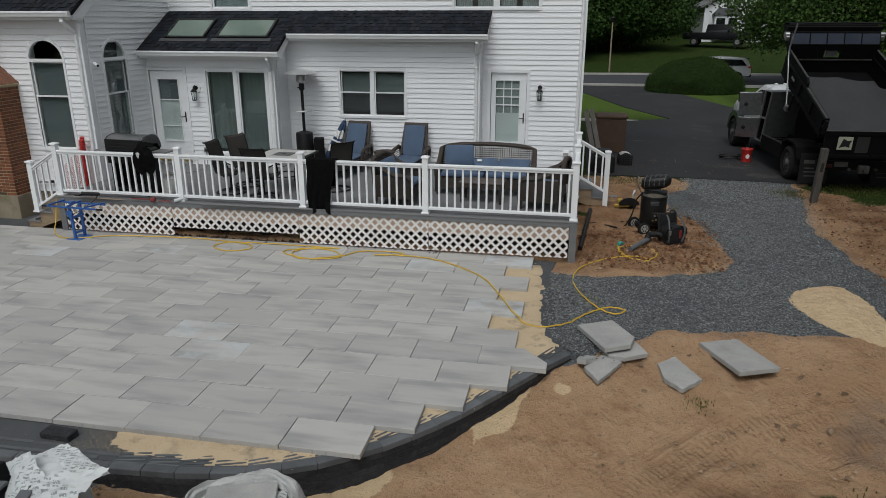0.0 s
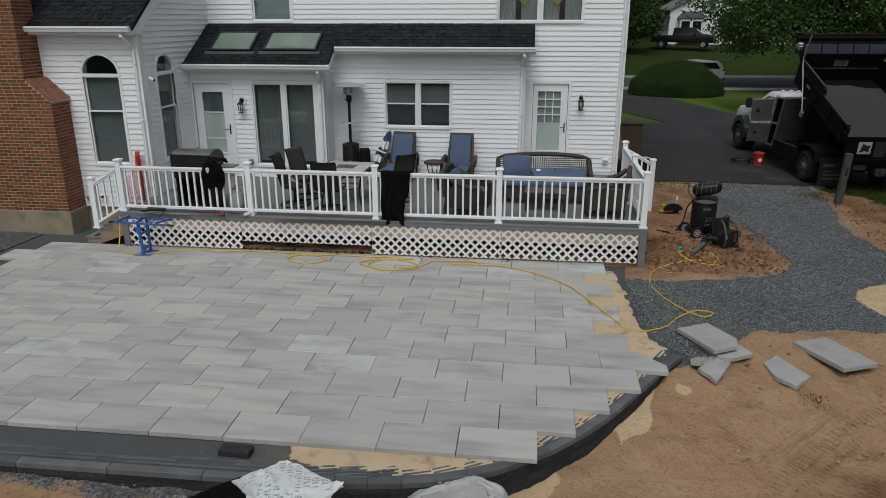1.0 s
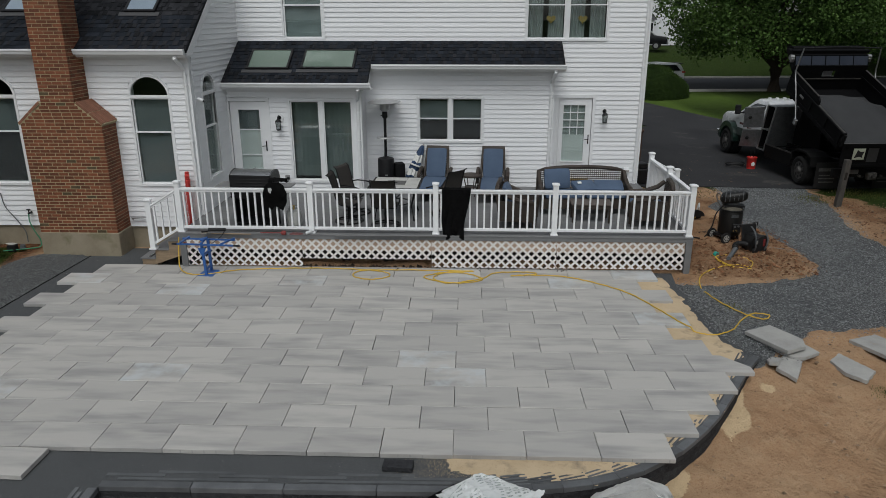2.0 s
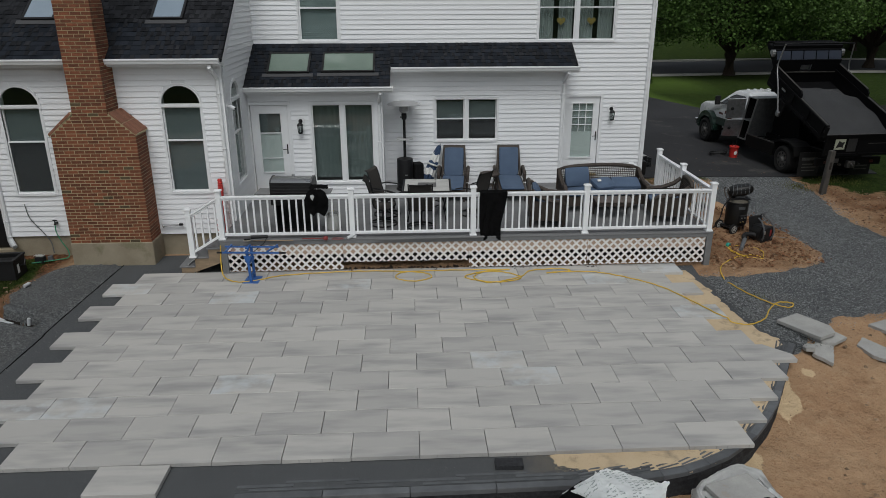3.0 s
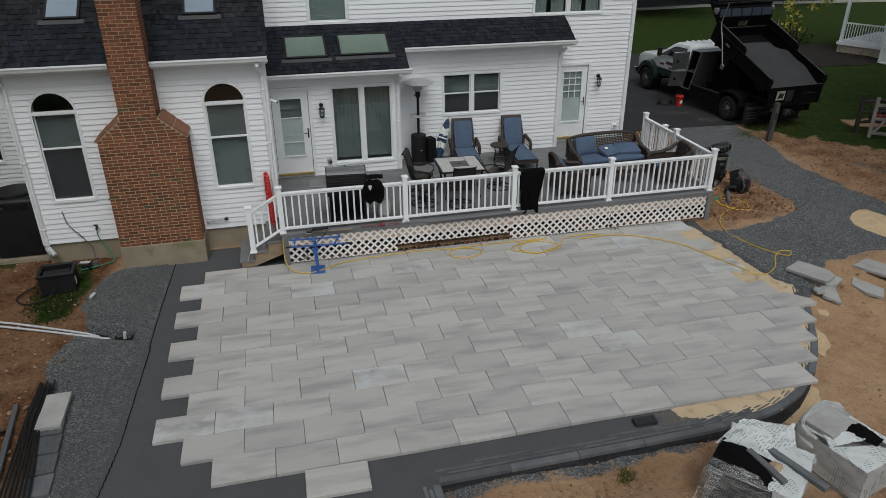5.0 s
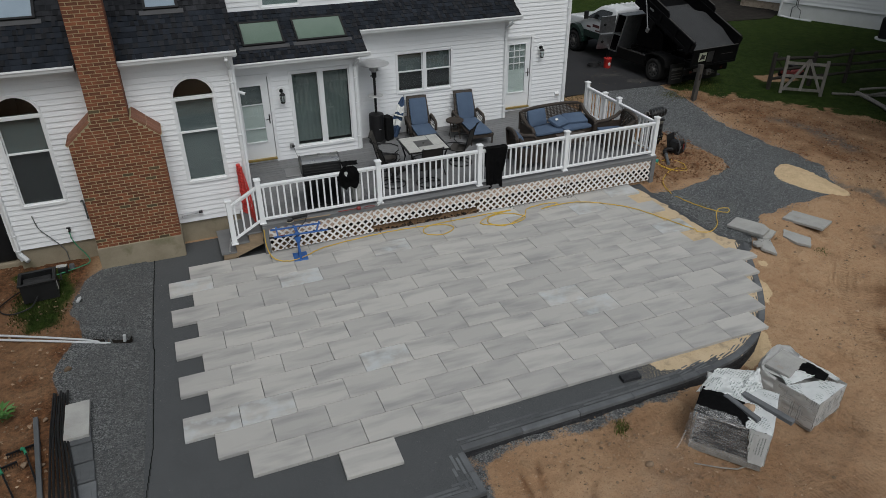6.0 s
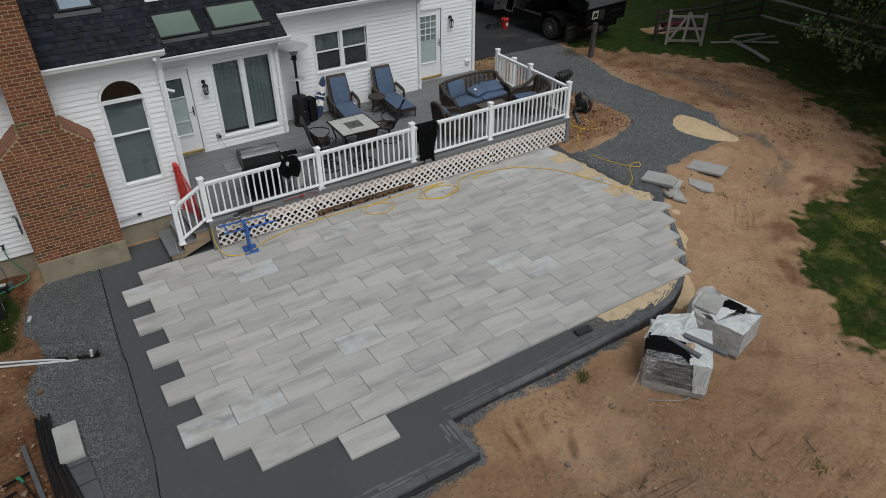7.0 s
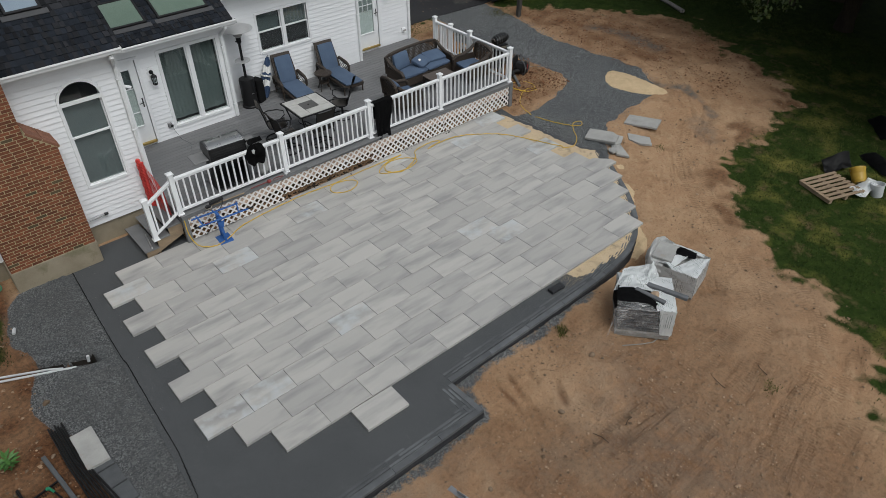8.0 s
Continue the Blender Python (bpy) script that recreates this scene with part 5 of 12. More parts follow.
arched_window("window_3", pose(WING_X1, SIDE_WIN[0], 0, 0, 0, 90), 0.74, 1.38, 3.17, "narrow arched white window in the wing's side", 1.0)


def double_window(name, o, y, label, mull=0.09, curtains=False, blind=False, hearts=False):
    x0, x1, z0, z1 = o
    win = thing(name, pose(x0, y, 0), label, "window", "", "structure")
    w = x1 - x0
    part("window_frame", casing(B(), 0, w, z0, z1, 0.055).box(w / 2 - mull / 2, w / 2 + mull / 2, -0.028, 0.05, z0, z1), TRIM, win)
    for a, c in ((0.0, w / 2 - mull / 2), (w / 2 + mull / 2, w)):
        zm = z0 + (z1 - z0) * 0.52
        sash(win, a, c, zm - 0.014, z1, 0.045, fw=0.026)
        sash(win, a, c, z0, zm + 0.014, 0.015, fw=0.026)
        if blind:
            part("blind", slats(a + 0.03, c - 0.03, z0 + 0.10, z1 - 0.03, 0.10), BLIND, win, "lowered grey blind")
            part("insect_screen", B().box(a + 0.045, c - 0.045, -0.006, -0.004, z0 + 0.045, zm - 0.02), SCREEN, win, "dark insect screen").visible_shadow = False
        if curtains:
            for s in (0, 1):
                b = B()
                k = 26
                xa = a + 0.03 if s == 0 else c - 0.03 - (c - a) * 0.40
                prev = None
                for i in range(k + 1):
                    x = xa + (c - a) * 0.40 * i / k
                    yy = 0.14 + 0.025 * math.sin(i * 1.7)
                    cur = (b.bm.verts.new((x, yy, z0 - 0.1)), b.bm.verts.new((x, yy, z1)))
                    if prev:
                        b.bm.faces.new((prev[0], cur[0], cur[1], prev[1]))
                    prev = cur
                part("curtain", b, CURTAIN, win, "grey patterned curtain", smooth=True)
        if hearts:
            b = B()
            cx, cz, s = (a + c) / 2 + (0.12 if a == 0 else -0.12), z0 + 0.45, 0.11
            pts = [(cx + s * 16 * math.sin(t) ** 3 / 16, cz + s * (13 * math.cos(t) - 5 * math.cos(2 * t) - 2 * math.cos(3 * t) - math.cos(4 * t)) / 16) for t in [2 * math.pi * i / 24 for i in range(24)]]
            b.prism(pts, 0.07, 0.08, axis="y")
            part("heart_ornament", b, GOLD, win, "hanging gold heart ornament")
    return win


double_window("window_4", WIN_B, KIT_Y, "white double window with four dark sashes", blind=True)
double_window("window_5", UP_R, MAIN_Y, "white upstairs double window with curtains and heart ornaments", curtains=True, hearts=True)
x0, x1, z0, z1 = UP_L
up = thing("window_6", pose(x0, MAIN_Y, 0), "white upstairs double-hung window with a lowered blind", "window", "", "structure")
part("window_frame", casing(B(), 0, x1 - x0, z0, z1, 0.055), TRIM, up)
zm = z0 + (z1 - z0) * 0.52
sash(up, 0.0, x1 - x0, zm - 0.02, z1, 0.045)
sash(up, 0.0, x1 - x0, z0, zm + 0.02, 0.015)
part("blind", slats(0.02, x1 - x0 - 0.02, z0 + 0.03, z1 - 0.01, 0.085), BLUE_SHADE, up, "lowered blue-grey blind")
double_window("window_7", WEST_WIN, MAIN_Y, "white double window at the house's back")

sl = thing("window_8", pose(SLIDER[0], BUMP_Y, 0), "wide white-framed sunroom window with two tall panes", "window", "", "structure")
sw = SLIDER[1] - SLIDER[0]
part("window_frame", casing(B(), 0, sw, SLIDER[2], SLIDER[3], 0.06).box(sw / 2 - 0.045, sw / 2 + 0.045, -0.028, 0.05, SLIDER[2], SLIDER[3]), TRIM, sl)
sash(sl, 0.0, sw / 2 - 0.045, SLIDER[2], SLIDER[3], 0.02, fw=0.03)
sash(sl, sw / 2 + 0.045, sw, SLIDER[2], SLIDER[3], 0.02, fw=0.03)
cb = B()
prev = None
for i in range(71):
    x = 0.03 + (sw - 0.06) * i / 70
    cur = (cb.bm.verts.new((x, 0.13 + 0.006 * math.sin(i * 1.25) + 0.01 * math.sin(i * 0.4), SLIDER[2] + 0.08)), cb.bm.verts.new((x, 0.13 + 0.005 * math.sin(i * 1.25), SLIDER[3] - 0.01)))
    if prev:
        cb.bm.faces.new((prev[0], cur[0], cur[1], prev[1]))
    prev = cur
part("curtain", cb, SHEER, sl, "closed grey-green sheer curtain", smooth=True)


def house_door(name, o, y, glass, label, bars=(0, 0), blind=False):
    x0, x1, z0, z1 = o
    d = thing(name, pose(x0, y, 0), label, "door", "white back doors", "structure")
    w = x1 - x0
    part("door_frame", casing(B(), 0, w, z0, z1, 0.075, sill=False), TRIM, d)
    gx0, gx1, gz0, gz1 = glass[0] - x0, glass[1] - x0, glass[2], glass[3]
    lf = B()
    lf.box(0.01, gx0, 0.01, 0.05, z0 + 0.03, z1 - 0.01).box(gx1, w - 0.01, 0.01, 0.05, z0 + 0.03, z1 - 0.01).box(gx0, gx1, 0.01, 0.05, gz1, z1 - 0.01).box(gx0, gx1, 0.01, 0.05, z0 + 0.03, gz0)
    leaf = part("door_leaf", lf, TRIM, d)
    part("glass_trim", casing(B(), gx0, gx1, gz0, gz1, 0.025, -0.004, 0.012), TRIM, leaf)
    part("pane", B().box(gx0, gx1, 0.026, 0.032, gz0, gz1), GLASS, leaf).visible_shadow = False
    nv, nh = bars
    zb = gz0 + (gz1 - gz0) * (0.48 if blind else 0.0)
    for i in range(nv):
        x = gx0 + (gx1 - gx0) * (i + 1) / (nv + 1)
        part("glazing_bar", B().box(x - 0.009, x + 0.009, 0.015, 0.03, zb, gz1), TRIM, leaf)
    for i in range(nh):
        z = zb + (gz1 - zb) * (i + 1) / (nh + 1)
        part("glazing_bar", B().box(gx0, gx1, 0.0145, 0.0295, z - 0.012, z + 0.012), TRIM, leaf)
    if blind:
        part("lower_shade", B().box(gx0 + 0.005, gx1 - 0.005, 0.04, 0.045, gz0, zb), PALE_SHADE, leaf, "translucent lower pane")
        part("lower_shade", B().box(gx0 + 0.005, gx1 - 0.005, 0.042, 0.046, zb + 0.002, gz1 - 0.01), CURTAIN, leaf, "pale curtain behind the glass")
    else:
        part("lower_shade", B().box(gx0 + 0.002, gx1 - 0.002, 0.040, 0.044, gz0, gz1 - 0.47), PALE_SHADE, leaf, "pale shade behind the glass")
        part("upper_shade", B().box(gx0 + 0.002, gx1 - 0.002, 0.060, 0.064, gz1 - 0.46, gz1 - 0.01), BLIND, leaf, "dim grey upper pane")
        part("glazing_bar", B().box(gx0, gx1, 0.0145, 0.0295, gz0 + 0.33, gz0 + 0.352), TRIM, leaf)
        part("glazing_bar", B().box(gx0, gx1, 0.0145, 0.0295, gz1 - 0.48, gz1 - 0.455), TRIM, leaf)
    lever = part("door_handle", B().box(w - 0.075, w - 0.045, -0.005, 0.009, z0 + 0.92, z0 + 1.16, 0.006).cyl((w - 0.06, -0.005, z0 + 1.05), (w - 0.06, -0.05, z0 + 1.05), 0.011).cyl((w - 0.055, -0.045, z0 + 1.05), (w - 0.16, -0.045, z0 + 1.04), 0.009), BLACK_METAL, leaf, "dark metal lever handle")
    part("threshold", B().box(0.0, w, -0.06, 0.05, z0 - 0.015, z0 + 0.028), GOLD, d, "brass-coloured threshold")
    return d


house_door("door_1", DOOR_A, BUMP_Y, (-9.70, -9.20, 1.26, 2.68), "white back door with a tall glass light", (0, 0))
house_door("door_2", DOOR_B, MAIN_Y, (-1.87, -1.33, 1.26, 2.67), "white back door with a gridded upper light", (2, 3), blind=True)


def wall_lantern(x, y, z):
    lt = thing("wall_lantern", pose(x, y, z), "black metal carriage lantern on the white siding", "wall lamp", "wall lanterns")
    part("mounting_plate", B().cyl((0, 0.0, 0.08), (0, -0.03, 0.08), 0.105, n=20), TRIM, lt, "round white mounting plate")
    part("arm", B().tube([(0, -0.03, 0.08), (0, -0.09, 0.13), (0, -0.14, 0.11), (0, -0.15, 0.06)], 0.016, 8).cyl((0, -0.025, 0.08), (0, -0.04, 0.08), 0.05), BLACK_METAL, lt)
    part("roof", B().lathe((0, -0.15, 0.0), [(0.075, 0.0), (0.06, 0.03), (0.025, 0.06), (0.012, 0.085)], 10), BLACK_METAL, lt)
    cage = B().lathe((0, -0.15, -0.2), [(0.045, 0.0), (0.055, 0.02), (0.03, 0.022)], 10)
    for k in range(6):
        a = k * math.pi / 3
        cage.cyl((0.048 * math.cos(a), -0.15 + 0.048 * math.sin(a), -0.19), (0.066 * math.cos(a), -0.15 + 0.066 * math.sin(a), 0.0), 0.006, n=5)
    part("cage", cage, BLACK_METAL, lt)
    part("glass", B().cyl((0, -0.15, -0.18), (0, -0.15, -0.004), 0.043, 0.06, 12, False), GLASS, lt)
    return lt


wall_lantern(-8.72, BUMP_Y, 2.42)
wall_lantern(-0.86, MAIN_Y, 2.45)


# ---- skylights ----
def skylight(cx, roof, s0, s1, w, label, glass=SKY_GLASS, pane_label="grey-green glass pane"):
    """s0, s1: its lower and upper edge, as parts of the way up the roof."""
    x0, x1, y0, z0, y1, z1 = roof
    L = math.hypot(y1 - y0, z1 - z0)
    pitch = math.degrees(math.atan2(z1 - z0, y1 - y0))
    m = pose(cx, y0, z0) @ pose(0, 0, 0, pitch, 0, 0)
    sk = thing("skylight", m, label, "skylight", "skylights")
    a, c = s0 * L, s1 * L
    f = B()
    for q in ((-w / 2, -w / 2 + 0.05, a, c), (w / 2 - 0.05, w / 2, a, c), (-w / 2 + 0.05, w / 2 - 0.05, a, a + 0.05), (-w / 2 + 0.05, w / 2 - 0.05, c - 0.05, c)):
        f.box(*q, 0.0, 0.075)
    part("frame", f, BLACK_METAL, sk)
    part("pane", B().box(-w / 2 + 0.05, w / 2 - 0.05, a + 0.05, c - 0.05, 0.055, 0.065), glass, sk, pane_label)
    part("flashing", B().box(-w / 2 - 0.09, w / 2 + 0.09, a - 0.12, a - 0.002, 0.026, 0.036), surf("lead_flashing", (0.045, 0.046, 0.05), (0.06, 0.06, 0.062), 3, 0.7), sk, "grey metal flashing")
    return sk


skylight(-8.96, BUMP_ROOF, 0.27, 0.73, 1.00, "flat roof window with grey-green glass in a dark frame")
skylight(-7.55, BUMP_ROOF, 0.28, 0.73, 1.26, "flat roof window with grey-green glass in a dark frame")
skylight(-13.69, WING_ROOF, 0.27, 0.54, 0.66, "tall roof window with pale glass in a dark frame", SKY_PALE, "pale blue-grey glass pane")
skylight(-11.10, WING_ROOF, 0.27, 0.54, 0.66, "tall roof window with pale glass in a dark frame", SKY_PALE, "pale blue-grey glass pane")
# base trim where the walls meet the deck
for x0, x1, yy in ((WING_X1 + 0.02, DOOR_A[0] - 0.08, BUMP_Y), (DOOR_A[1] + 0.08, BUMP_X1 + 0.02, BUMP_Y), (BUMP_X1 + 0.03, KIT_X1 + 0.02, KIT_Y), (KIT_X1 + 0.03, DOOR_B[0] - 0.08, MAIN_Y), (DOOR_B[1] + 0.08, HOUSE_X1, MAIN_Y)):
    if x1 > x0:
        solid("baseboard", B().box(x0, x1, yy - 0.018, yy + 0.004, 0.695, 0.725), TRIM, "white base trim where the wall meets the deck", "trim", kind="structure")



# ---- the deck ----
DECK_Z, DECK_X0, DECK_X1, DECK_Y0 = 0.70, -9.97, 0.12, 11.65
deck = thing("deck", pose(0, 0, 0), "raised grey composite deck with white lattice skirting", "deck", kind="structure")
y = DECK_Y0
row = 0
while y < MAIN_Y - 0.05:
    y1 = min(y + 0.138, MAIN_Y - 0.03)
    x0 = DECK_X0 if y < BUMP_Y - 0.01 else (BUMP_X1 + 0.03 if y < KIT_Y - 0.01 else KIT_X1 + 0.03)
    if y < WING_Y - 0.1:
        x0 = DECK_X0
    else:
        x0 = max(x0, WING_X1 + 0.03)
    lap = DECK_X1 + (0.015 if row == 0 else 0.0)
    part("deck_board", B().box(x0, lap, y + 0.003, y1 - 0.003, DECK_Z - 0.025, DECK_Z, 0.003), DECKING, deck)
    y += 0.14
    row += 1
part("fascia", B().box(DECK_X0, DECK_X1, DECK_Y0 + 0.012, DECK_Y0 + 0.035, 0.600, 0.674), FASCIA, deck, "grey composite fascia board")
part("side_fascia", B().box(DECK_X1 - 0.025, DECK_X1 - 0.002, DECK_Y0 + 0.036, MAIN_Y - 0.1, 0.40, 0.674), FASCIA, deck, "grey composite fascia board")
part("side_fascia", B().box(DECK_X0 + 0.002, DECK_X0 + 0.025, DECK_Y0 + 0.036, 13.0, 0.40, 0.674), FASCIA, deck, "grey composite fascia board")
part("rim_joist", B().box(DECK_X0 + 0.03, DECK_X1 - 0.03, DECK_Y0 + 0.055, DECK_Y0 + 0.09, 0.36, 0.66), RIM, deck, "pinkish treated rim joist")
# two dark sheets stand in for the shade beneath the deck
part("under_deck", B().box(DECK_X0 + 0.1, DECK_X1 - 0.1, DECK_Y0 + 0.55, DECK_Y0 + 0.6, -0.2, 0.60), DARK, deck, "dark sheet standing in for shade under the deck")
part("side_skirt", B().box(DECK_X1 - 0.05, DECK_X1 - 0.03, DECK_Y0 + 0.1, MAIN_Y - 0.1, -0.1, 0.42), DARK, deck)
for x in (DECK_X0 + 0.002, DECK_X1 - 0.125):
    part("skirt_post", B().box(x, x + 0.123, DECK_Y0 + 0.005, DECK_Y0 + 0.10, -0.07, 0.66, 0.004), FASCIA, deck, "grey corner post of the skirting")


def lattice(x0, x1, z0, z1, y, z0b=None):
    """Diagonal slats in two layers, cut to the panel's edge; z0, z0b: its lower edge at either end."""
    pan = thing("lattice_panel", pose(0, y, 0), "white vinyl diagonal lattice panel under the deck", "lattice", "lattice panels", "structure")
    w, pitch = 0.042, 0.119
    half = w / math.sqrt(2)
    for layer, s in ((0, 1), (1, -1)):
        yy = 0.0 if layer == 0 else -0.0065
        c = x0 - (z1 - z0) if s > 0 else x0
        end = x1 if s > 0 else x1 + (z1 - z0)
        while c < end:
            poly = []
            a0, a1 = c - half, c + half
            quad = [(a0, z0), (a1, z0), (a1 + s * (z1 - z0), z1), (a0 + s * (z1 - z0), z1)]
            # kept within x0..x1
            for side, lim in ((1, x0), (-1, x1)):
                outp = []
                for i in range(len(quad)):
                    p, q = quad[i], quad[(i + 1) % len(quad)]
                    ip, iq = side * (p[0] - lim) >= 0, side * (q[0] - lim) >= 0
                    if ip:
                        outp.append(p)
                    if ip != iq:
                        t = (lim - p[0]) / (q[0] - p[0])
                        outp.append((lim, p[1] + t * (q[1] - p[1])))
                quad = outp
                if not quad:
                    break
            if z0b is not None and quad:
                outp = []
                for i in range(len(quad)):
                    p, q = quad[i], quad[(i + 1) % len(quad)]
                    hp, hq = [v[1] - z0 - (z0b - z0) * (v[0] - x0) / (x1 - x0) for v in (p, q)]
                    if hp >= 0:
                        outp.append(p)
                    if (hp >= 0) != (hq >= 0):
                        t = hp / (hp - hq)
                        outp.append((p[0] + t * (q[0] - p[0]), p[1] + t * (q[1] - p[1])))
                quad = outp
            if len(quad) >= 3:
                part("slat", B().prism(quad, yy, yy + 0.006, axis="y"), LATTICE, pan)
            c += pitch * math.sqrt(2)
    return pan


lattice(-9.84, -7.53, 0.03, 0.64, DECK_Y0 + 0.036)
lattice(-7.52, -4.96, 0.19, 0.64, DECK_Y0 + 0.038, 0.10)
lattice(-4.95, -2.50, 0.03, 0.64, DECK_Y0 + 0.036)
lattice(-2.49, -0.02, 0.04, 0.64, DECK_Y0 + 0.030)


# ---- railings ----
def post(parent, x, y, z0, z1, w=0.105):
    p = part("post", B().box(x - w / 2, x + w / 2, y - w / 2, y + w / 2, z0, z1 - 0.05, 0.004), VINYL, parent)
    c = B().box(x - w / 2 - 0.018, x + w / 2 + 0.018, y - w / 2 - 0.018, y + w / 2 + 0.018, z1 - 0.05, z1 - 0.028, 0.004)
    h = w / 2 + 0.012
    c.prism([(x - h, y - h), (x + h, y - h), (x + h, y + h), (x - h, y + h)], z1 - 0.028, z1 - 0.02)
    tip = c.bm.verts.new((x, y, z1))
    base = [c.bm.verts.new(v) for v in ((x - h, y - h, z1 - 0.02), (x + h, y - h, z1 - 0.02), (x + h, y + h, z1 - 0.02), (x - h, y + h, z1 - 0.02))]
    for i in range(4):
        c.bm.faces.new((base[i], base[(i + 1) % 4], tip))
    part("post_cap", c, VINYL, p)
    part("post_skirt", B().box(x - w / 2 - 0.02, x + w / 2 + 0.02, y - w / 2 - 0.02, y + w / 2 + 0.02, z0, z0 + 0.03, 0.004), VINYL, p)
    return p


def rail_section(label, p, q, z0, z1, n, posts=(True, True), top0=None, top1=None):
    """From post p to post q, (x, y); z0, z1: deck height at each."""
    r = thing("railing", pose(0, 0, 0), label, "railing", "deck railings", "structure")
    (ax, ay), (bx, by) = p, q
    if posts[0]:
        post(r, ax, ay, z0, top0 or z0 + 1.05)
    if posts[1]:
        post(r, bx, by, z1, top1 or z1 + 1.05)
    d = Vector((bx - ax, by - ay, z1 - z0))
    flat = Vector((d.x, d.y, 0)).normalized()
    nrm = Vector((-flat.y, flat.x, 0))

    def beam(name, zlo, zhi, half, inset=0.05):
        s, e = Vector((ax, ay, z0)) + flat * inset, Vector((bx, by, z1)) - flat * inset
        sl = d.z / Vector((d.x, d.y)).length
        s.z += sl * inset
        e.z -= sl * inset
        b = B()
        lo = [b.bm.verts.new(v) for v in (s + nrm * half + Vector((0, 0, zlo)), s - nrm * half + Vector((0, 0, zlo)), s - nrm * half + Vector((0, 0, zhi)), s + nrm * half + Vector((0, 0, zhi)))]
        hi = [b.bm.verts.new(v) for v in (e + nrm * half + Vector((0, 0, zlo)), e - nrm * half + Vector((0, 0, zlo)), e - nrm * half + Vector((0, 0, zhi)), e + nrm * half + Vector((0, 0, zhi)))]
        b.bm.faces.new(lo)
        b.bm.faces.new(hi)
        for i in range(4):
            b.bm.faces.new((lo[i], lo[(i + 1) % 4], hi[(i + 1) % 4], hi[i]))
        bmesh.ops.recalc_face_normals(b.bm, faces=b.bm.faces)
        b.soft(0.008, 2)
        part(name, b, VINYL, r)

    beam("top_rail", 0.855, 0.895, 0.043)
    beam("top_channel", 0.815, 0.853, 0.026)
    beam("bottom_rail", 0.07, 0.125, 0.028)
    for i in range(n):
        t = (i + 0.75) / (n + 0.5)
        c = Vector((ax, ay, z0)) + d * t
        part("baluster", B().box(c.x - 0.0165, c.x + 0.0165, c.y - 0.0165, c.y + 0.0165, c.z + 0.12, c.z + 0.82), VINYL, r)
    return r


PX = [-9.93, -7.32, -4.87, -2.56, 0.05]
PY = 11.77
for i in range(4):
    rail_section("white vinyl railing with square balusters along the deck front", (PX[i], PY), (PX[i + 1], PY), DECK_Z, DECK_Z, (18, 17, 16, 18)[i], (i == 0, True))
rail_section("white vinyl railing along the deck side", (0.055, PY), (0.07, 13.47), DECK_Z, DECK_Z, 11, (False, True))
rail_section("white vinyl railing along the deck side", (0.07, 13.47), (0.085, 15.08), DECK_Z, DECK_Z, 11, (False, True))
rail_section("short white vinyl stair railing going down from the deck", (0.085, 15.08), (0.71, 15.05), DECK_Z, 0.36, 4, (False, False))
st = thing("railing_post", pose(0.71, 15.05, 0), "white vinyl post at the foot of the stair railing", "post")
post(st, 0, 0, 0.10, 1.37)
rail_section("short white vinyl stair railing beside the wooden steps", (-9.93, 11.77), (-10.57, 11.80), DECK_Z, 0.317, 4, (False, True), top1=1.37)

# wooden steps at both ends
def steps(name, x_from, way, y0, y1, label, n=3):
    s = thing(name, pose(0, 0, 0), label, "steps")
    for k in range(n):
        z = DECK_Z - 0.192 * (k + 1)
        xa, xb = x_from + way * 0.29 * k, x_from + way * (0.29 * (k + 1) + 0.03)
        part("tread", B().box(min(xa, xb), max(xa, xb), y0 - 0.02, y1 + 0.02, z - 0.028, z, 0.004), DECKING, s, "grey composite tread")
        part("riser", B().box(xa - 0.01, xa + 0.01, y0, y1, z - 0.19, z - 0.03), LUMBER, s)
    for yy in (y0, y1 - 0.04):
        poly = [(x_from, DECK_Z - 0.22)]
        for k in range(n):
            z = DECK_Z - 0.192 * (k + 1) - 0.03
            poly += [(x_from + way * 0.29 * k, z), (x_from + way * 0.29 * (k + 1), z)]
        poly += [(x_from + way * 0.29 * n, -0.068), (x_from + way * (0.29 * n - 0.12), -0.068), (x_from, DECK_Z - 0.5)]
        part("stringer", B().prism(poly[1:], yy + 0.001, yy + 0.039, axis="y"), LUMBER, s, "cut lumber stringer")
    return s


steps("steps", -9.975, -1, 11.80, 12.92, "wooden steps with grey treads down from the deck")
steps("steps", 0.125, 1, 15.12, 16.2, "wooden steps with grey treads down to the drive", n=3)
solid("level_tool", B().box(-0.014, 0.014, -0.3, 0.3, 0, 0.03, 0.004), ALU, "silver spirit level lying on the lowest tread", "level", at=pose(-10.66, 12.1, 0.127, 0, 0, -8))


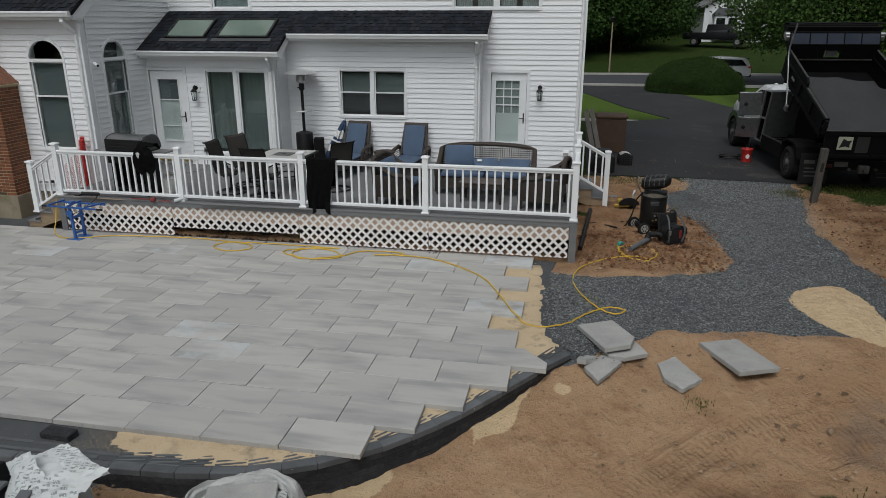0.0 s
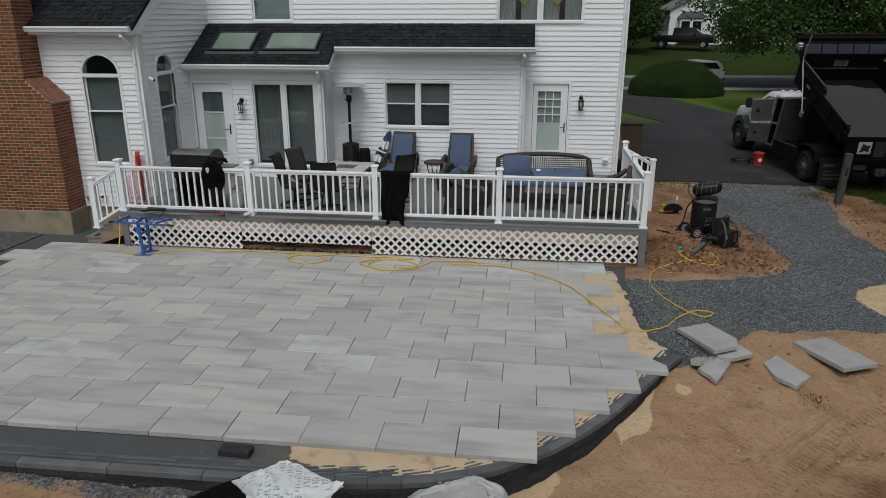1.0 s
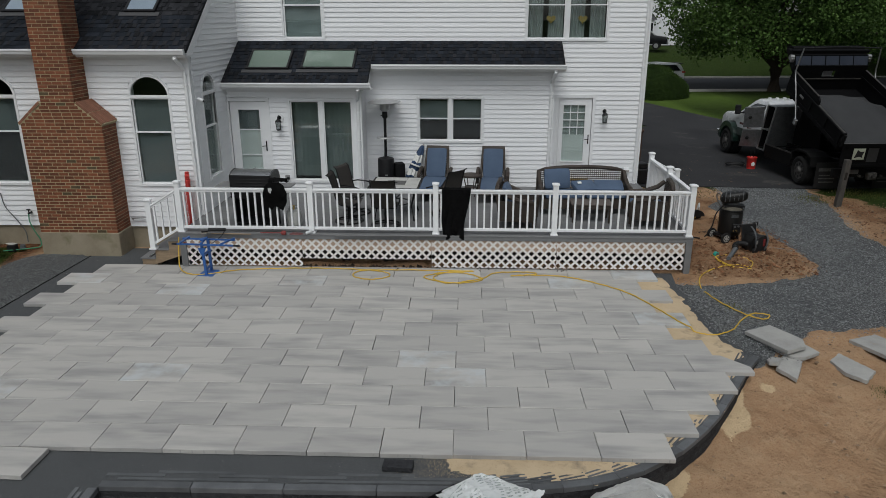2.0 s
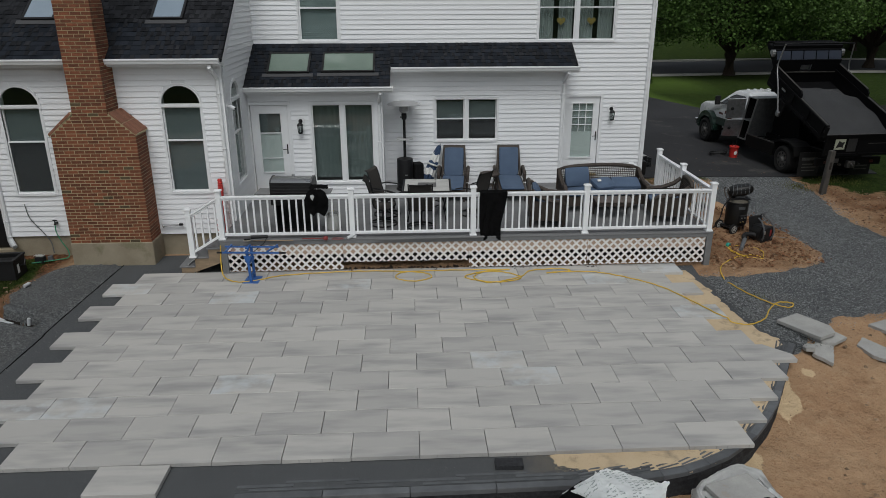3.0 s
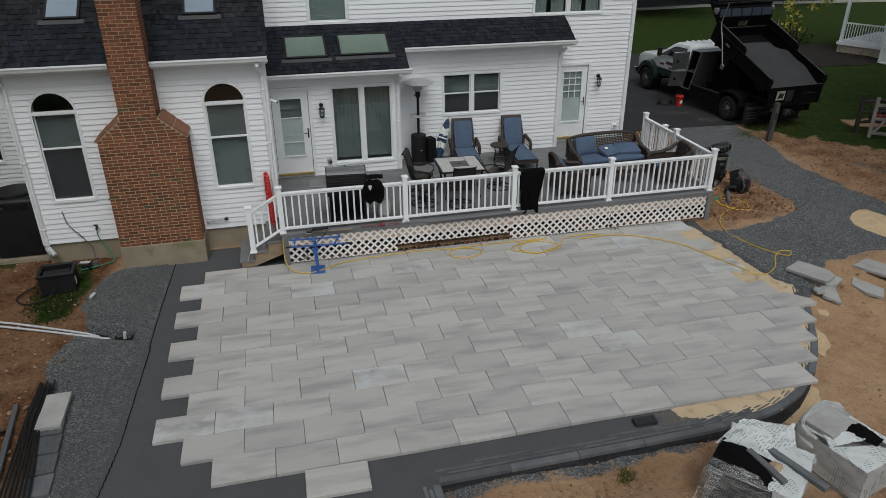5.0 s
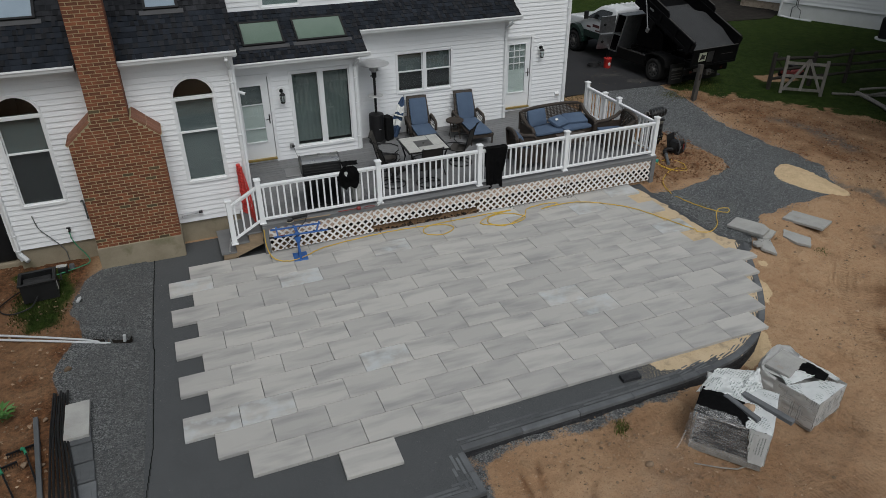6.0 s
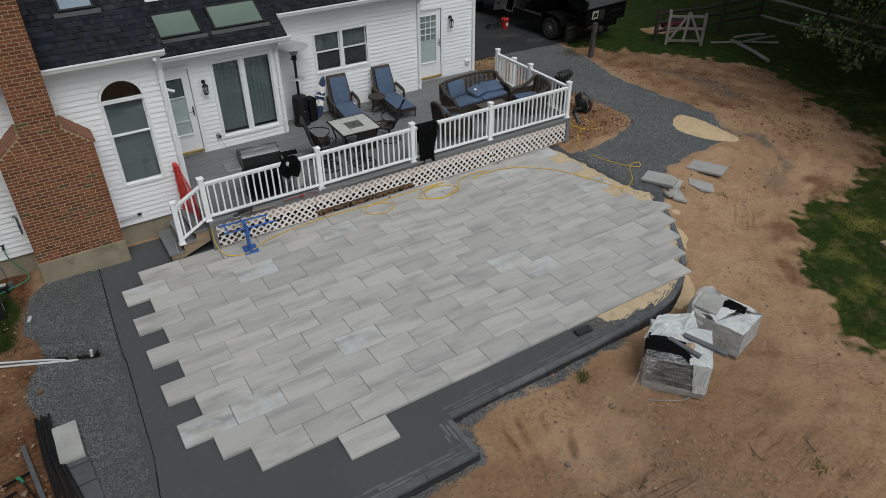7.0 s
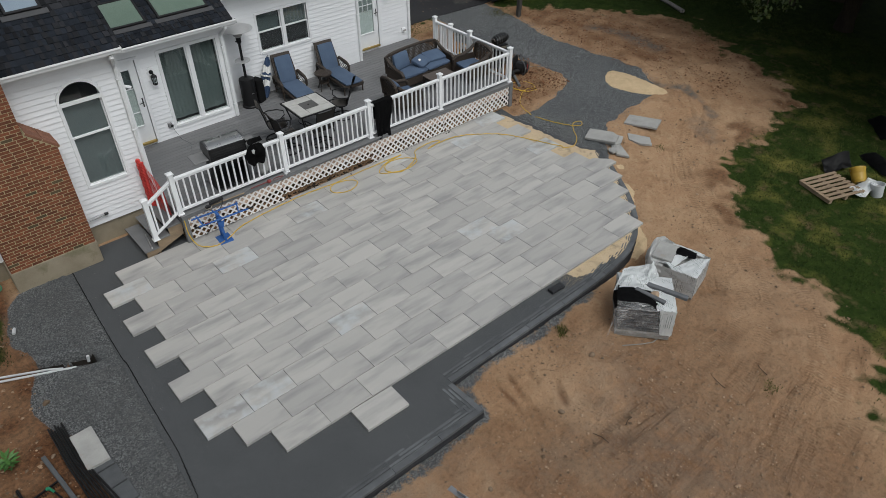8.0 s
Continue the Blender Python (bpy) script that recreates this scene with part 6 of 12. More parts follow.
# ---- deck furniture ----
def sagged(x0, x1, y0, y1, z0, z1, r=0.03, puff=0.0, seed=0.0):
    """A soft cushion: a rounded block, swollen and a little uneven."""
    b = B().box(x0, x1, y0, y1, z0, z1)
    bmesh.ops.subdivide_edges(b.bm, edges=b.bm.edges[:], cuts=5, use_grid_fill=True)
    cx, cy, cz = (x0 + x1) / 2, (y0 + y1) / 2, (z0 + z1) / 2
    hx, hy, hz = (x1 - x0) / 2, (y1 - y0) / 2, (z1 - z0) / 2
    for v in b.bm.verts:
        u, w, k = (v.co.x - cx) / hx, (v.co.y - cy) / hy, (v.co.z - cz) / hz
        v.co.z = cz + hz * k * (1 - 0.45 * max(abs(u), abs(w)) ** 6) * (1 + puff * (1 - u * u) * (1 - w * w))
        v.co.x = cx + hx * u * (1 - 0.04 * abs(w) ** 6 - 0.02 * k * k)
        v.co.y = cy + hy * w * (1 - 0.04 * abs(u) ** 6 - 0.02 * k * k)
        v.co += 0.006 * noise.noise_vector(v.co * 6 + Vector((seed, 0, 0)))
    return b


def patio_heater(x, y):
    h = thing("patio_heater", pose(x, y, DECK_Z), "tall black and steel propane patio heater on the deck", "patio heater")
    part("base", B().lathe((0, 0, 0), [(0.23, 0), (0.23, 0.04), (0.21, 0.06)], 24), BLACK_METAL, h)
    part("tank_housing", B().lathe((0, 0, 0.06), [(0.20, 0), (0.20, 0.70), (0.19, 0.73), (0.06, 0.77)], 28), BLACK_METAL, h, smooth=True)
    part("pole", B().cyl((0, 0, 0.8), (0, 0, 1.8), 0.035, n=14), BLACK_METAL, h)
    part("drinks_table", B().lathe((0, 0, 1.28), [(0.2, 0), (0.205, 0.012), (0.2, 0.02)], 24), DISH, h, "round steel shelf")
    part("control_box", B().lathe((0, 0, 1.76), [(0.05, 0), (0.065, 0.03), (0.065, 0.14), (0.05, 0.16)], 16).cyl((-0.06, 0, 1.82), (-0.10, 0, 1.82), 0.015), BLACK_METAL, h)
    part("burner", B().lathe((0, 0, 1.92), [(0.07, 0), (0.12, 0.05), (0.12, 0.16), (0.09, 0.2)], 20), ALU, h, "perforated metal burner screen")
    part("reflector", B().lathe((0, 0, 2.13), [(0.40, 0.0), (0.405, 0.008), (0.30, 0.05), (0.15, 0.075), (0.02, 0.085)], 32), DISH, h, "steel dish reflector", smooth=True)
    for k in range(3):
        a = k * 2.09
        part("strut", B().cyl((0.08 * math.cos(a), 0.08 * math.sin(a), 2.10), (0.14 * math.cos(a), 0.14 * math.sin(a), 2.19), 0.008, n=6), STEEL, h)
    part("door_latch", B().box(0.0, 0.06, -0.205, -0.198, 0.40, 0.42), ALU, h)
    return h


patio_heater(-6.25, 15.42)
solid("equipment_cover", B().box(-0.12, 0.12, -0.14, 0.14, 0, 0.66, 0.03, 2).jitter(0.012, 6), CLOTH_BLACK, "folded black cover standing beside the patio heater", "cover", at=pose(-5.93, 15.50, DECK_Z, 0, 0, 20))


def folded_umbrella(foot, top):
    u = thing("umbrella", look(foot, top) @ pose(0, 0, 0, 180, 0, 0), "folded blue and white striped umbrella leaning on the wall", "umbrella")
    L = (Vector(top) - Vector(foot)).length
    bands = [(0.0, 0.13, BLUE_NAVY), (0.29, 0.15, WHITE_CLOTH), (0.44, 0.14, BLUE_NAVY), (0.61, 0.12, WHITE_CLOTH), (0.78, 0.10, BLUE_NAVY), (0.93, 0.07, BLUE_NAVY), (1.0, 0.03, None)]
    for (a, ra, mt), (c, rc, _) in zip(bands, bands[1:]):
        b = B()
        n, rings = 26, []
        for k in range(5):
            t = a + (c - a) * k / 4
            r0 = ra + (rc - ra) * k / 4
            rings.append([b.bm.verts.new(((r0 * (0.78 + 0.22 * math.sin(7 * q + 5 * t) + 0.25 * noise.noise(Vector((math.cos(q) * 1.5, math.sin(q) * 1.5, t * 5))))) * math.cos(q), (r0 * (0.78 + 0.22 * math.sin(7 * q + 5 * t))) * math.sin(q), (t + (0.02 * math.sin(3 * q + 9 * t) if 0 < t < 1 else 0)) * L)) for q in [2 * math.pi * j / n for j in range(n)]])
        for p, q in zip(rings, rings[1:]):
            for j in range(n):
                b.bm.faces.new((p[j], p[(j + 1) % n], q[(j + 1) % n], q[j]))
        part("stripe", b, mt, u, "white stripe" if mt is WHITE_CLOTH else "blue stripe", smooth=True)
    part("pole", B().cyl((0, 0, -0.02), (0, 0, L + 0.05), 0.018), ALU, u)
    part("tie", B().lathe((0, 0, 0.52 * L), [(0.140, 0), (0.146, 0.02), (0.140, 0.04)], 20), WHITE_CLOTH, u)
    return u


BLUE_NAVY = surf("navy_umbrella_cloth", (0.022, 0.045, 0.095), (0.032, 0.060, 0.12), 5.0, 0.85, bump=0.3, bscale=200, bdist=0.002)
folded_umbrella((-5.76, 15.58, DECK_Z + 0.02), (-5.36, 15.76, 1.74))


def weave(b, x0, x1, z0, z1, y, nx, nz, m, t=0.006):
    """An open mesh of flat strands."""
    for i in range(nx + 1):
        x = x0 + (x1 - x0) * i / nx
        b.box(x - t, x + t, y - 0.004, y + 0.004, z0, z1, m=m)
    for k in range(nz + 1):
        z = z0 + (z1 - z0) * k / nz
        b.box(x0, x1, y - 0.0055, y + 0.0055, z - t, z + t, m=m)
    return b


def chaise(m):
    """Foot end towards -y, the back hinged at y = 0."""
    c = thing("chaise_lounge", m, "dark wicker chaise lounge with a slate blue cushion, back raised", "lounge chair", "chaise lounges")
    w = 0.295
    seat = B()
    for s in (-1, 1):
        seat.box(s * w - 0.025, s * w + 0.025, -1.25, 0.35, 0.22, 0.30, 0.01)
    seat.box(-w, w, -1.27, -1.20, 0.20, 0.30, 0.01).box(-w, w, -1.2, 0.33, 0.255, 0.275)
    part("seat_frame", seat, WICKER, c)
    back_m = pose(0, 0.02, 0.30, -24, 0, 0)
    bf = B()
    for s in (-1, 1):
        bf.box(-0.028, 0.028, -0.02, 0.05, 0.0, 0.82, 0.012, m=pose(s * w, 0, 0, 0, -s * 3.2, 0))
    bf.box(-w + 0.045, w - 0.045, -0.02, 0.05, 0.70, 0.82, 0.015)
    weave(bf, -w + 0.05, w - 0.05, 0.03, 0.74, 0.02, 14, 16, None)
    part("backrest", bf, WICKER, c, at=back_m)
    part("back_cushion", sagged(-0.24, 0.24, 0.02, 0.74, 0.02, 0.11, puff=0.2, seed=1).turn(pose(0, 0, 0, 90, 0, 0)), BLUE_CLOTH, c, "slate blue back cushion", smooth=True, at=back_m)
    part("seat_cushion", sagged(-0.27, 0.27, -1.30, 0.0, 0.29, 0.37, seed=3), BLUE_CLOTH, c, "slate blue seat cushion", smooth=True)
    for s in (-1, 1):
        arm = B()
        pts = [(s * (w + 0.06), -0.42, 0.28), (s * (w + 0.065), -0.40, 0.45), (s * (w + 0.065), -0.30, 0.50), (s * (w + 0.065), 0.12, 0.53), (s * (w + 0.05), 0.20, 0.45), (s * (w + 0.04), 0.22, 0.28)]
        arm.tube(pts, [0.035, 0.04, 0.045, 0.045, 0.04, 0.03], 8)
        for k in range(4):
            arm.box(s * (w + 0.06) - 0.006, s * (w + 0.06) + 0.006, -0.38, 0.18, 0.30 + 0.045 * k, 0.312 + 0.045 * k)
        part("armrest", arm, WICKER, c)
    for x, yy in ((-w, -1.2), (w, -1.2), (-w, 0.28), (w, 0.28), (-w - 0.05, -0.40), (w + 0.05, -0.40)):
        part("leg", B().cyl((x, yy, 0.0), (x, yy, 0.25), 0.018, 0.024, 8), WICKER, c)
    return c


ch = chaise(pose(-5.03, 15.40, DECK_Z, 0, 0, -6))
copy_thing(ch, pose(-3.64, 15.36, DECK_Z, 0, 0, -3))

stb = thing("side_table", pose(-4.18, 14.93, DECK_Z), "small round dark wicker side table between the lounges", "side table")
part("tabletop", B().lathe((0, 0, 0.46), [(0.22, 0), (0.245, 0.01), (0.245, 0.04), (0.225, 0.05), (0.22, 0.045)], 28), WICKER, stb)
for k in range(4):
    a = k * math.pi / 2 + 0.5
    part("leg", B().tube([(0.2 * math.cos(a), 0.2 * math.sin(a), 0), (0.13 * math.cos(a), 0.13 * math.sin(a), 0.25), (0.19 * math.cos(a), 0.19 * math.sin(a), 0.47)], 0.013, 7), WICKER, stb)
part("stretcher", B().lathe((0, 0, 0.2), [(0.135, 0), (0.145, 0.012), (0.135, 0.024)], 18), WICKER, stb)

# dining table with inset tiles
dt = thing("dining_table", pose(-5.77, 13.10, DECK_Z, 0, 0, -2), "square metal patio table with beige and grey tiles", "table")
W = 0.53
part("table_frame", B().box(-W, W, -W, -W + 0.03, 0.685, 0.72, 0.006).box(-W, W, W - 0.03, W, 0.685, 0.72, 0.006).box(-W, -W + 0.03, -W + 0.03, W - 0.03, 0.685, 0.72, 0.006).box(W - 0.03, W, -W + 0.03, W - 0.03, 0.685, 0.72, 0.006).box(-W + 0.02, W - 0.02, -W + 0.02, W - 0.02, 0.68, 0.698), BLACK_METAL, dt)
a, c = 0.485, 0.20
for q in ((-a, c - 0.006, c + 0.004, a), (c + 0.004, a, -c + 0.006, a), (-c + 0.006, a, -a, -c - 0.004), (-a, -c - 0.004, -a, c - 0.006)):
    part("tile", B().box(*q, 0.699, 0.722, 0.004), TILE, dt, "beige ceramic tile")
part("tile", B().box(-c, c, -c, c, 0.699, 0.7205, 0.003), SLATE, dt, "dark grey centre tile")
part("umbrella_hole", B().cyl((0, 0, 0.721), (0, 0, 0.728), 0.028, n=16), BLACK_PLASTIC, dt)
for sx in (-1, 1):
    for sy in (-1, 1):
        part("leg", B().tube([(sx * 0.42, sy * 0.42, 0), (sx * 0.36, sy * 0.36, 0.3), (sx * 0.45, sy * 0.45, 0.69)], 0.02, 8), BLACK_METAL, dt)
part("apron_ring", B().tube([(0.3 * math.cos(k * 0.3927), 0.3 * math.sin(k * 0.3927), 0.30) for k in range(16)], 0.012, 6, closed=True), BLACK_METAL, dt)


def sling_chair(m):
    """Looks along +y; a swivel base."""
    c = thing("patio_chair", m, "dark metal swivel patio chair with a brown sling seat", "chair", "chairs round the table")
    prof = [(0.24, 0.43), (0.10, 0.40), (-0.12, 0.40), (-0.20, 0.44), (-0.25, 0.60), (-0.30, 0.82), (-0.36, 1.0), (-0.42, 1.03)]
    b = B()
    prev = None
    for yy, z in prof:
        cur = [b.bm.verts.new((x, yy, z - 0.012 * (1 - (x / 0.23) ** 2))) for x in (-0.23, -0.12, 0.0, 0.12, 0.23)]
        if prev:
            for i in range(4):
                b.bm.faces.new((prev[i], prev[i + 1], cur[i + 1], cur[i]))
        prev = cur
    bmesh.ops.solidify(b.bm, geom=b.bm.faces[:], thickness=0.008)
    part("sling", b, SLING, c, "brown sling fabric", smooth=True)
    for s in (-1, 1):
        part("side_rail", B().tube([(s * 0.245, yy, z) for yy, z in prof], 0.014, 7), BLACK_METAL, c)
        part("armrest", B().tube([(s * 0.25, -0.26, 0.64), (s * 0.29, -0.15, 0.66), (s * 0.31, 0.08, 0.65), (s * 0.30, 0.24, 0.60), (s * 0.27, 0.25, 0.50), (s * 0.25, 0.14, 0.41)], 0.015, 7), BLACK_METAL, c)
    part("swivel_post", B().cyl((0, -0.02, 0.05), (0, -0.02, 0.36), 0.03).box(-0.24, 0.24, -0.06, 0.02, 0.36, 0.385), BLACK_METAL, c)
    part("base_ring", B().tube([(0.29 * math.cos(k * 0.2618), -0.02 + 0.29 * math.sin(k * 0.2618), 0.02) for k in range(24)], 0.016, 6, closed=True), BLACK_METAL, c)
    part("base_spokes", B().tube([(-0.29, -0.02, 0.02), (0, -0.02, 0.06), (0.29, -0.02, 0.02)], 0.013, 6).tube([(0, -0.31, 0.02), (0, -0.02, 0.06), (0, 0.27, 0.02)], 0.013, 6), BLACK_METAL, c)
    return c


sc = sling_chair(pose(-6.64, 13.27, DECK_Z, 0, 0, -112))
copy_thing(sc, pose(-6.70, 12.60, DECK_Z, 0, 0, -90))
copy_thing(sc, pose(-4.75, 13.22, DECK_Z, 0, 0, 48))
copy_thing(sc, pose(-5.92, 12.36, DECK_Z, 0, 0, -2))


# gas grill
gr = thing("gas_grill", pose(-8.51, 12.20, DECK_Z, 0, 0, -4) @ Matrix.Diagonal((1.06, 1.0, 1.2, 1.0)), "stainless and black gas grill with side shelves", "grill")
part("cart", B().box(-0.36, -0.33, -0.24, 0.24, 0.0, 0.72).box(0.33, 0.36, -0.24, 0.24, 0.0, 0.72).box(-0.33, 0.33, -0.24, 0.24, 0.08, 0.11).box(-0.33, 0.33, 0.21, 0.23, 0.1, 0.7), BLACK_METAL, gr)
part("firebox", B().box(-0.38, 0.38, -0.26, 0.26, 0.60, 0.74, 0.01), BLACK_METAL, gr)
lid = B().prism([(-0.262, 0.83), (-0.262, 0.925), (-0.20, 0.958), (-0.10, 0.978), (0.02, 0.985), (0.13, 0.965), (0.21, 0.91), (0.26, 0.82), (0.27, 0.745), (-0.245, 0.745)], -0.37, 0.37, axis="x")
part("lid", lid, BRIGHT_LID, gr, "bright stainless lid", smooth=True)
for xa in (-0.40, 0.372):
    part("lid_side", B().prism([(-0.262, 0.745), (-0.262, 0.93), (-0.20, 0.964), (-0.10, 0.984), (0.02, 0.992), (0.13, 0.972), (0.215, 0.915), (0.265, 0.82), (0.275, 0.745)], xa, xa + 0.028, axis="x"), LID, gr, "dull steel lid end")
back = part("back_panel", B().box(-0.39, 0.39, -0.30, -0.264, 0.54, 0.925), BLACK_METAL, gr, "black slotted back panel")
for k in range(7):
    part("slot_rib", B().box(-0.37, 0.37, -0.308, -0.301, 0.60 + 0.05 * k, 0.618 + 0.05 * k, 0.003), BLACK_PLASTIC, back)
part("thermometer", B().cyl((0, 0.03, 0.983), (0, 0.03, 1.005), 0.03, n=14), ALU, gr)
part("handle", B().cyl((-0.28, 0.31, 0.80), (0.28, 0.31, 0.80), 0.013), STEEL, gr)
for s in (-1, 1):
    part("side_shelf", B().box(min(s * 0.41, s * 0.72), max(s * 0.41, s * 0.72), -0.22, 0.22, 0.70, 0.725, 0.008), surf("grey_grill_shelf", (0.16, 0.16, 0.16), (0.20, 0.20, 0.20), 5, 0.45), gr, "grey folding side shelf")
for k in range(4):
    part("knob", B().cyl((-0.24 + 0.16 * k, 0.26, 0.66), (-0.24 + 0.16 * k, 0.295, 0.66), 0.022, n=12), ALU, gr)
for x in (-0.34, 0.34):
    for yy in (-0.2, 0.2):
        part("caster", B().cyl((x - 0.012, yy, 0.028), (x + 0.012, yy, 0.028), 0.028, n=12), BLACK_PLASTIC, gr)

pt = thing("propane_tank", pose(-7.74, 12.08, DECK_Z), "pale grey propane gas cylinder behind the railing", "gas cylinder")
part("body", B().lathe((0, 0, 0.03), [(0.10, 0), (0.145, 0.05), (0.152, 0.1), (0.152, 0.26), (0.13, 0.33), (0.05, 0.36)], 24), surf("pale_tank_paint", (0.50, 0.50, 0.48), (0.42, 0.42, 0.40), 4, 0.45, wear=(0.25, 0.22, 0.2), wear_at=0.66), pt, smooth=True)
part("collar", B().tube([(0.1 * math.cos(k * 0.42), 0.1 * math.sin(k * 0.42), 0.42) for k in range(11)], 0.012, 6).cyl((0.1, 0, 0.37), (0.1, 0, 0.43), 0.012).cyl((-0.09, 0.03, 0.37), (-0.09, 0.03, 0.43), 0.012), ALU, pt)
part("foot_ring", B().lathe((0, 0, 0), [(0.11, 0), (0.112, 0.03), (0.10, 0.05)], 20), ALU, pt)
part("valve", B().cyl((0, 0, 0.38), (0, 0, 0.46), 0.018).cyl((0, 0, 0.46), (0, 0, 0.475), 0.03), GOLD, pt)


# wicker seats
def wicker_seat(m, w, label, category, name, seats, pillows):
    """Looks along -y; w: its full width."""
    s = thing(name, m, label, category)
    h = w / 2
    bk = B()
    n = 14
    top = []
    for i in range(n + 1):
        u = -1 + 2 * i / n
        top.append((u * (h - 0.05), 0.38 + 0.02 * abs(u), 0.84 + 0.06 * (1 - u * u) - 0.03 * abs(u) ** 6))
    part("back_frame", B().tube([(-h + 0.03, 0.34, 0.36)] + top + [(h - 0.03, 0.34, 0.36)], 0.045, 8), WICKER, s)
    nx = int((w - 0.2) / 0.045)
    for i in range(nx + 1):
        x = -h + 0.1 + (w - 0.2) * i / nx
        bk.box(x - 0.007, x + 0.007, 0.352, 0.366, 0.40, 0.86 + 0.035 * (1 - (x / h) ** 2))
    for k in range(10):
        z = 0.43 + 0.043 * k
        bk.box(-h + 0.07, h - 0.07, 0.35, 0.368, z - 0.007, z + 0.007)
    tagged(part("back_weave", bk, WICKER, s, "open-weave wicker back"), kind="stuff")
    part("seat_frame", B().box(-h + 0.06, h - 0.06, -0.36, 0.36, 0.16, 0.34, 0.02).box(-h + 0.08, h - 0.08, -0.37, -0.35, 0.14, 0.34), WICKER, s)
    for sd in (-1, 1):
        x = sd * (h - 0.04)
        arm = B().tube([(x, 0.34, 0.80), (x, 0.20, 0.68), (x, -0.05, 0.58), (x, -0.30, 0.56), (x, -0.38, 0.50), (x, -0.38, 0.06)], [0.045, 0.05, 0.05, 0.05, 0.045, 0.03], 8)
        arm.box(x - 0.02, x + 0.02, -0.35, 0.34, 0.15, 0.56)
        part("armrest", arm, WICKER, s)
    for x in (-h + 0.06, h - 0.06):
        for yy in (-0.34, 0.34):
            part("leg", B().cyl((x, yy, 0), (x, yy, 0.2), 0.022, 0.03, 8), WICKER, s)
    cw = (w - 0.22) / seats
    for i in range(seats):
        x0 = -h + 0.11 + i * cw
        part("seat_cushion", sagged(x0 + 0.005, x0 + cw - 0.005, -0.37, 0.28, 0.34, 0.46, puff=0.1, seed=i), BLUE_CLOTH, s, "slate blue seat cushion", smooth=True)
    for k, (x, yy, z, rx, rz, ww, hh) in enumerate(pillows):
        part("back_cushion", sagged(-ww / 2, ww / 2, -hh / 2, hh / 2, -0.07, 0.07, puff=0.35, seed=k + 5).turn(pose(0, 0, 0, 90, 0, 0)), BLUE_CLOTH, s, "loose slate blue back cushion", smooth=True, at=pose(x, yy, z, rx, 0, rz))
    return s


ls = wicker_seat(pose(-1.72, 13.62, DECK_Z, 0, 0, 2), 1.98, "dark wicker loveseat with rumpled slate blue cushions", "sofa", "loveseat", 2, [(-0.56, 0.18, 0.68, -18, 8, 0.58, 0.44), (0.02, -0.02, 0.55, -70, 20, 0.52, 0.40), (0.56, 0.05, 0.54, -76, -6, 0.62, 0.46)])
part("price_tag", B().box(-0.045, 0.045, -0.03, 0.03, -0.001, 0.001), WHITE_CLOTH, ls, "small white tag on the cushion", at=pose(-0.12, -0.12, 0.66, 35, 0, 15))
wicker_seat(pose(-0.52, 12.72, DECK_Z, 0, 0, -98), 0.86, "dark wicker armchair with a slate blue cushion", "armchair", "armchair", 1, [])
wicker_seat(pose(-3.22, 12.55, DECK_Z, 0, 0, 82), 0.86, "dark wicker armchair with a slate blue cushion", "armchair", "armchair", 1, [(0.0, 0.20, 0.62, -22, 0, 0.58, 0.42)])
cof = thing("coffee_table", pose(-1.68, 12.84, DECK_Z, 0, 0, -3), "low dark wicker coffee table with a brown top", "coffee table")
part("tabletop", B().box(-0.42, 0.42, -0.24, 0.24, 0.375, 0.405, 0.008), surf("brown_table_top", (0.075, 0.058, 0.048), (0.095, 0.075, 0.062), 6, 0.5), cof)
part("apron", B().box(-0.40, 0.40, -0.225, 0.225, 0.29, 0.374, 0.01), WICKER, cof)
for x in (-0.37, 0.37):
    for yy in (-0.2, 0.2):
        part("leg", B().cyl((x, yy, 0), (x, yy, 0.30), 0.02, 0.025, 8), WICKER, cof)


# cloths over the railing
def crumpled_flap():
    b = B()
    n = 14
    g = []
    for j in range(n + 1):
        g.append([])
        for i in range(n + 1):
            u, v = -1 + 2 * i / n, j / n
            g[-1].append(b.bm.verts.new((0.05 + 0.17 * u + 0.02 * noise.noise(Vector((u, v * 3, 1))), -0.06 + 0.26 * v, 0.135 + 0.05 * math.sin(v * 3.1) + 0.03 * noise.noise(Vector((u * 2, v * 3, 5))) - 0.14 * max(0.0, v - 0.6))))
    for j in range(n):
        for i in range(n):
            b.bm.faces.new((g[j][i], g[j][i + 1], g[j + 1][i + 1], g[j + 1][i]))
    bmesh.ops.solidify(b.bm, geom=b.bm.faces[:], thickness=0.01)
    return b


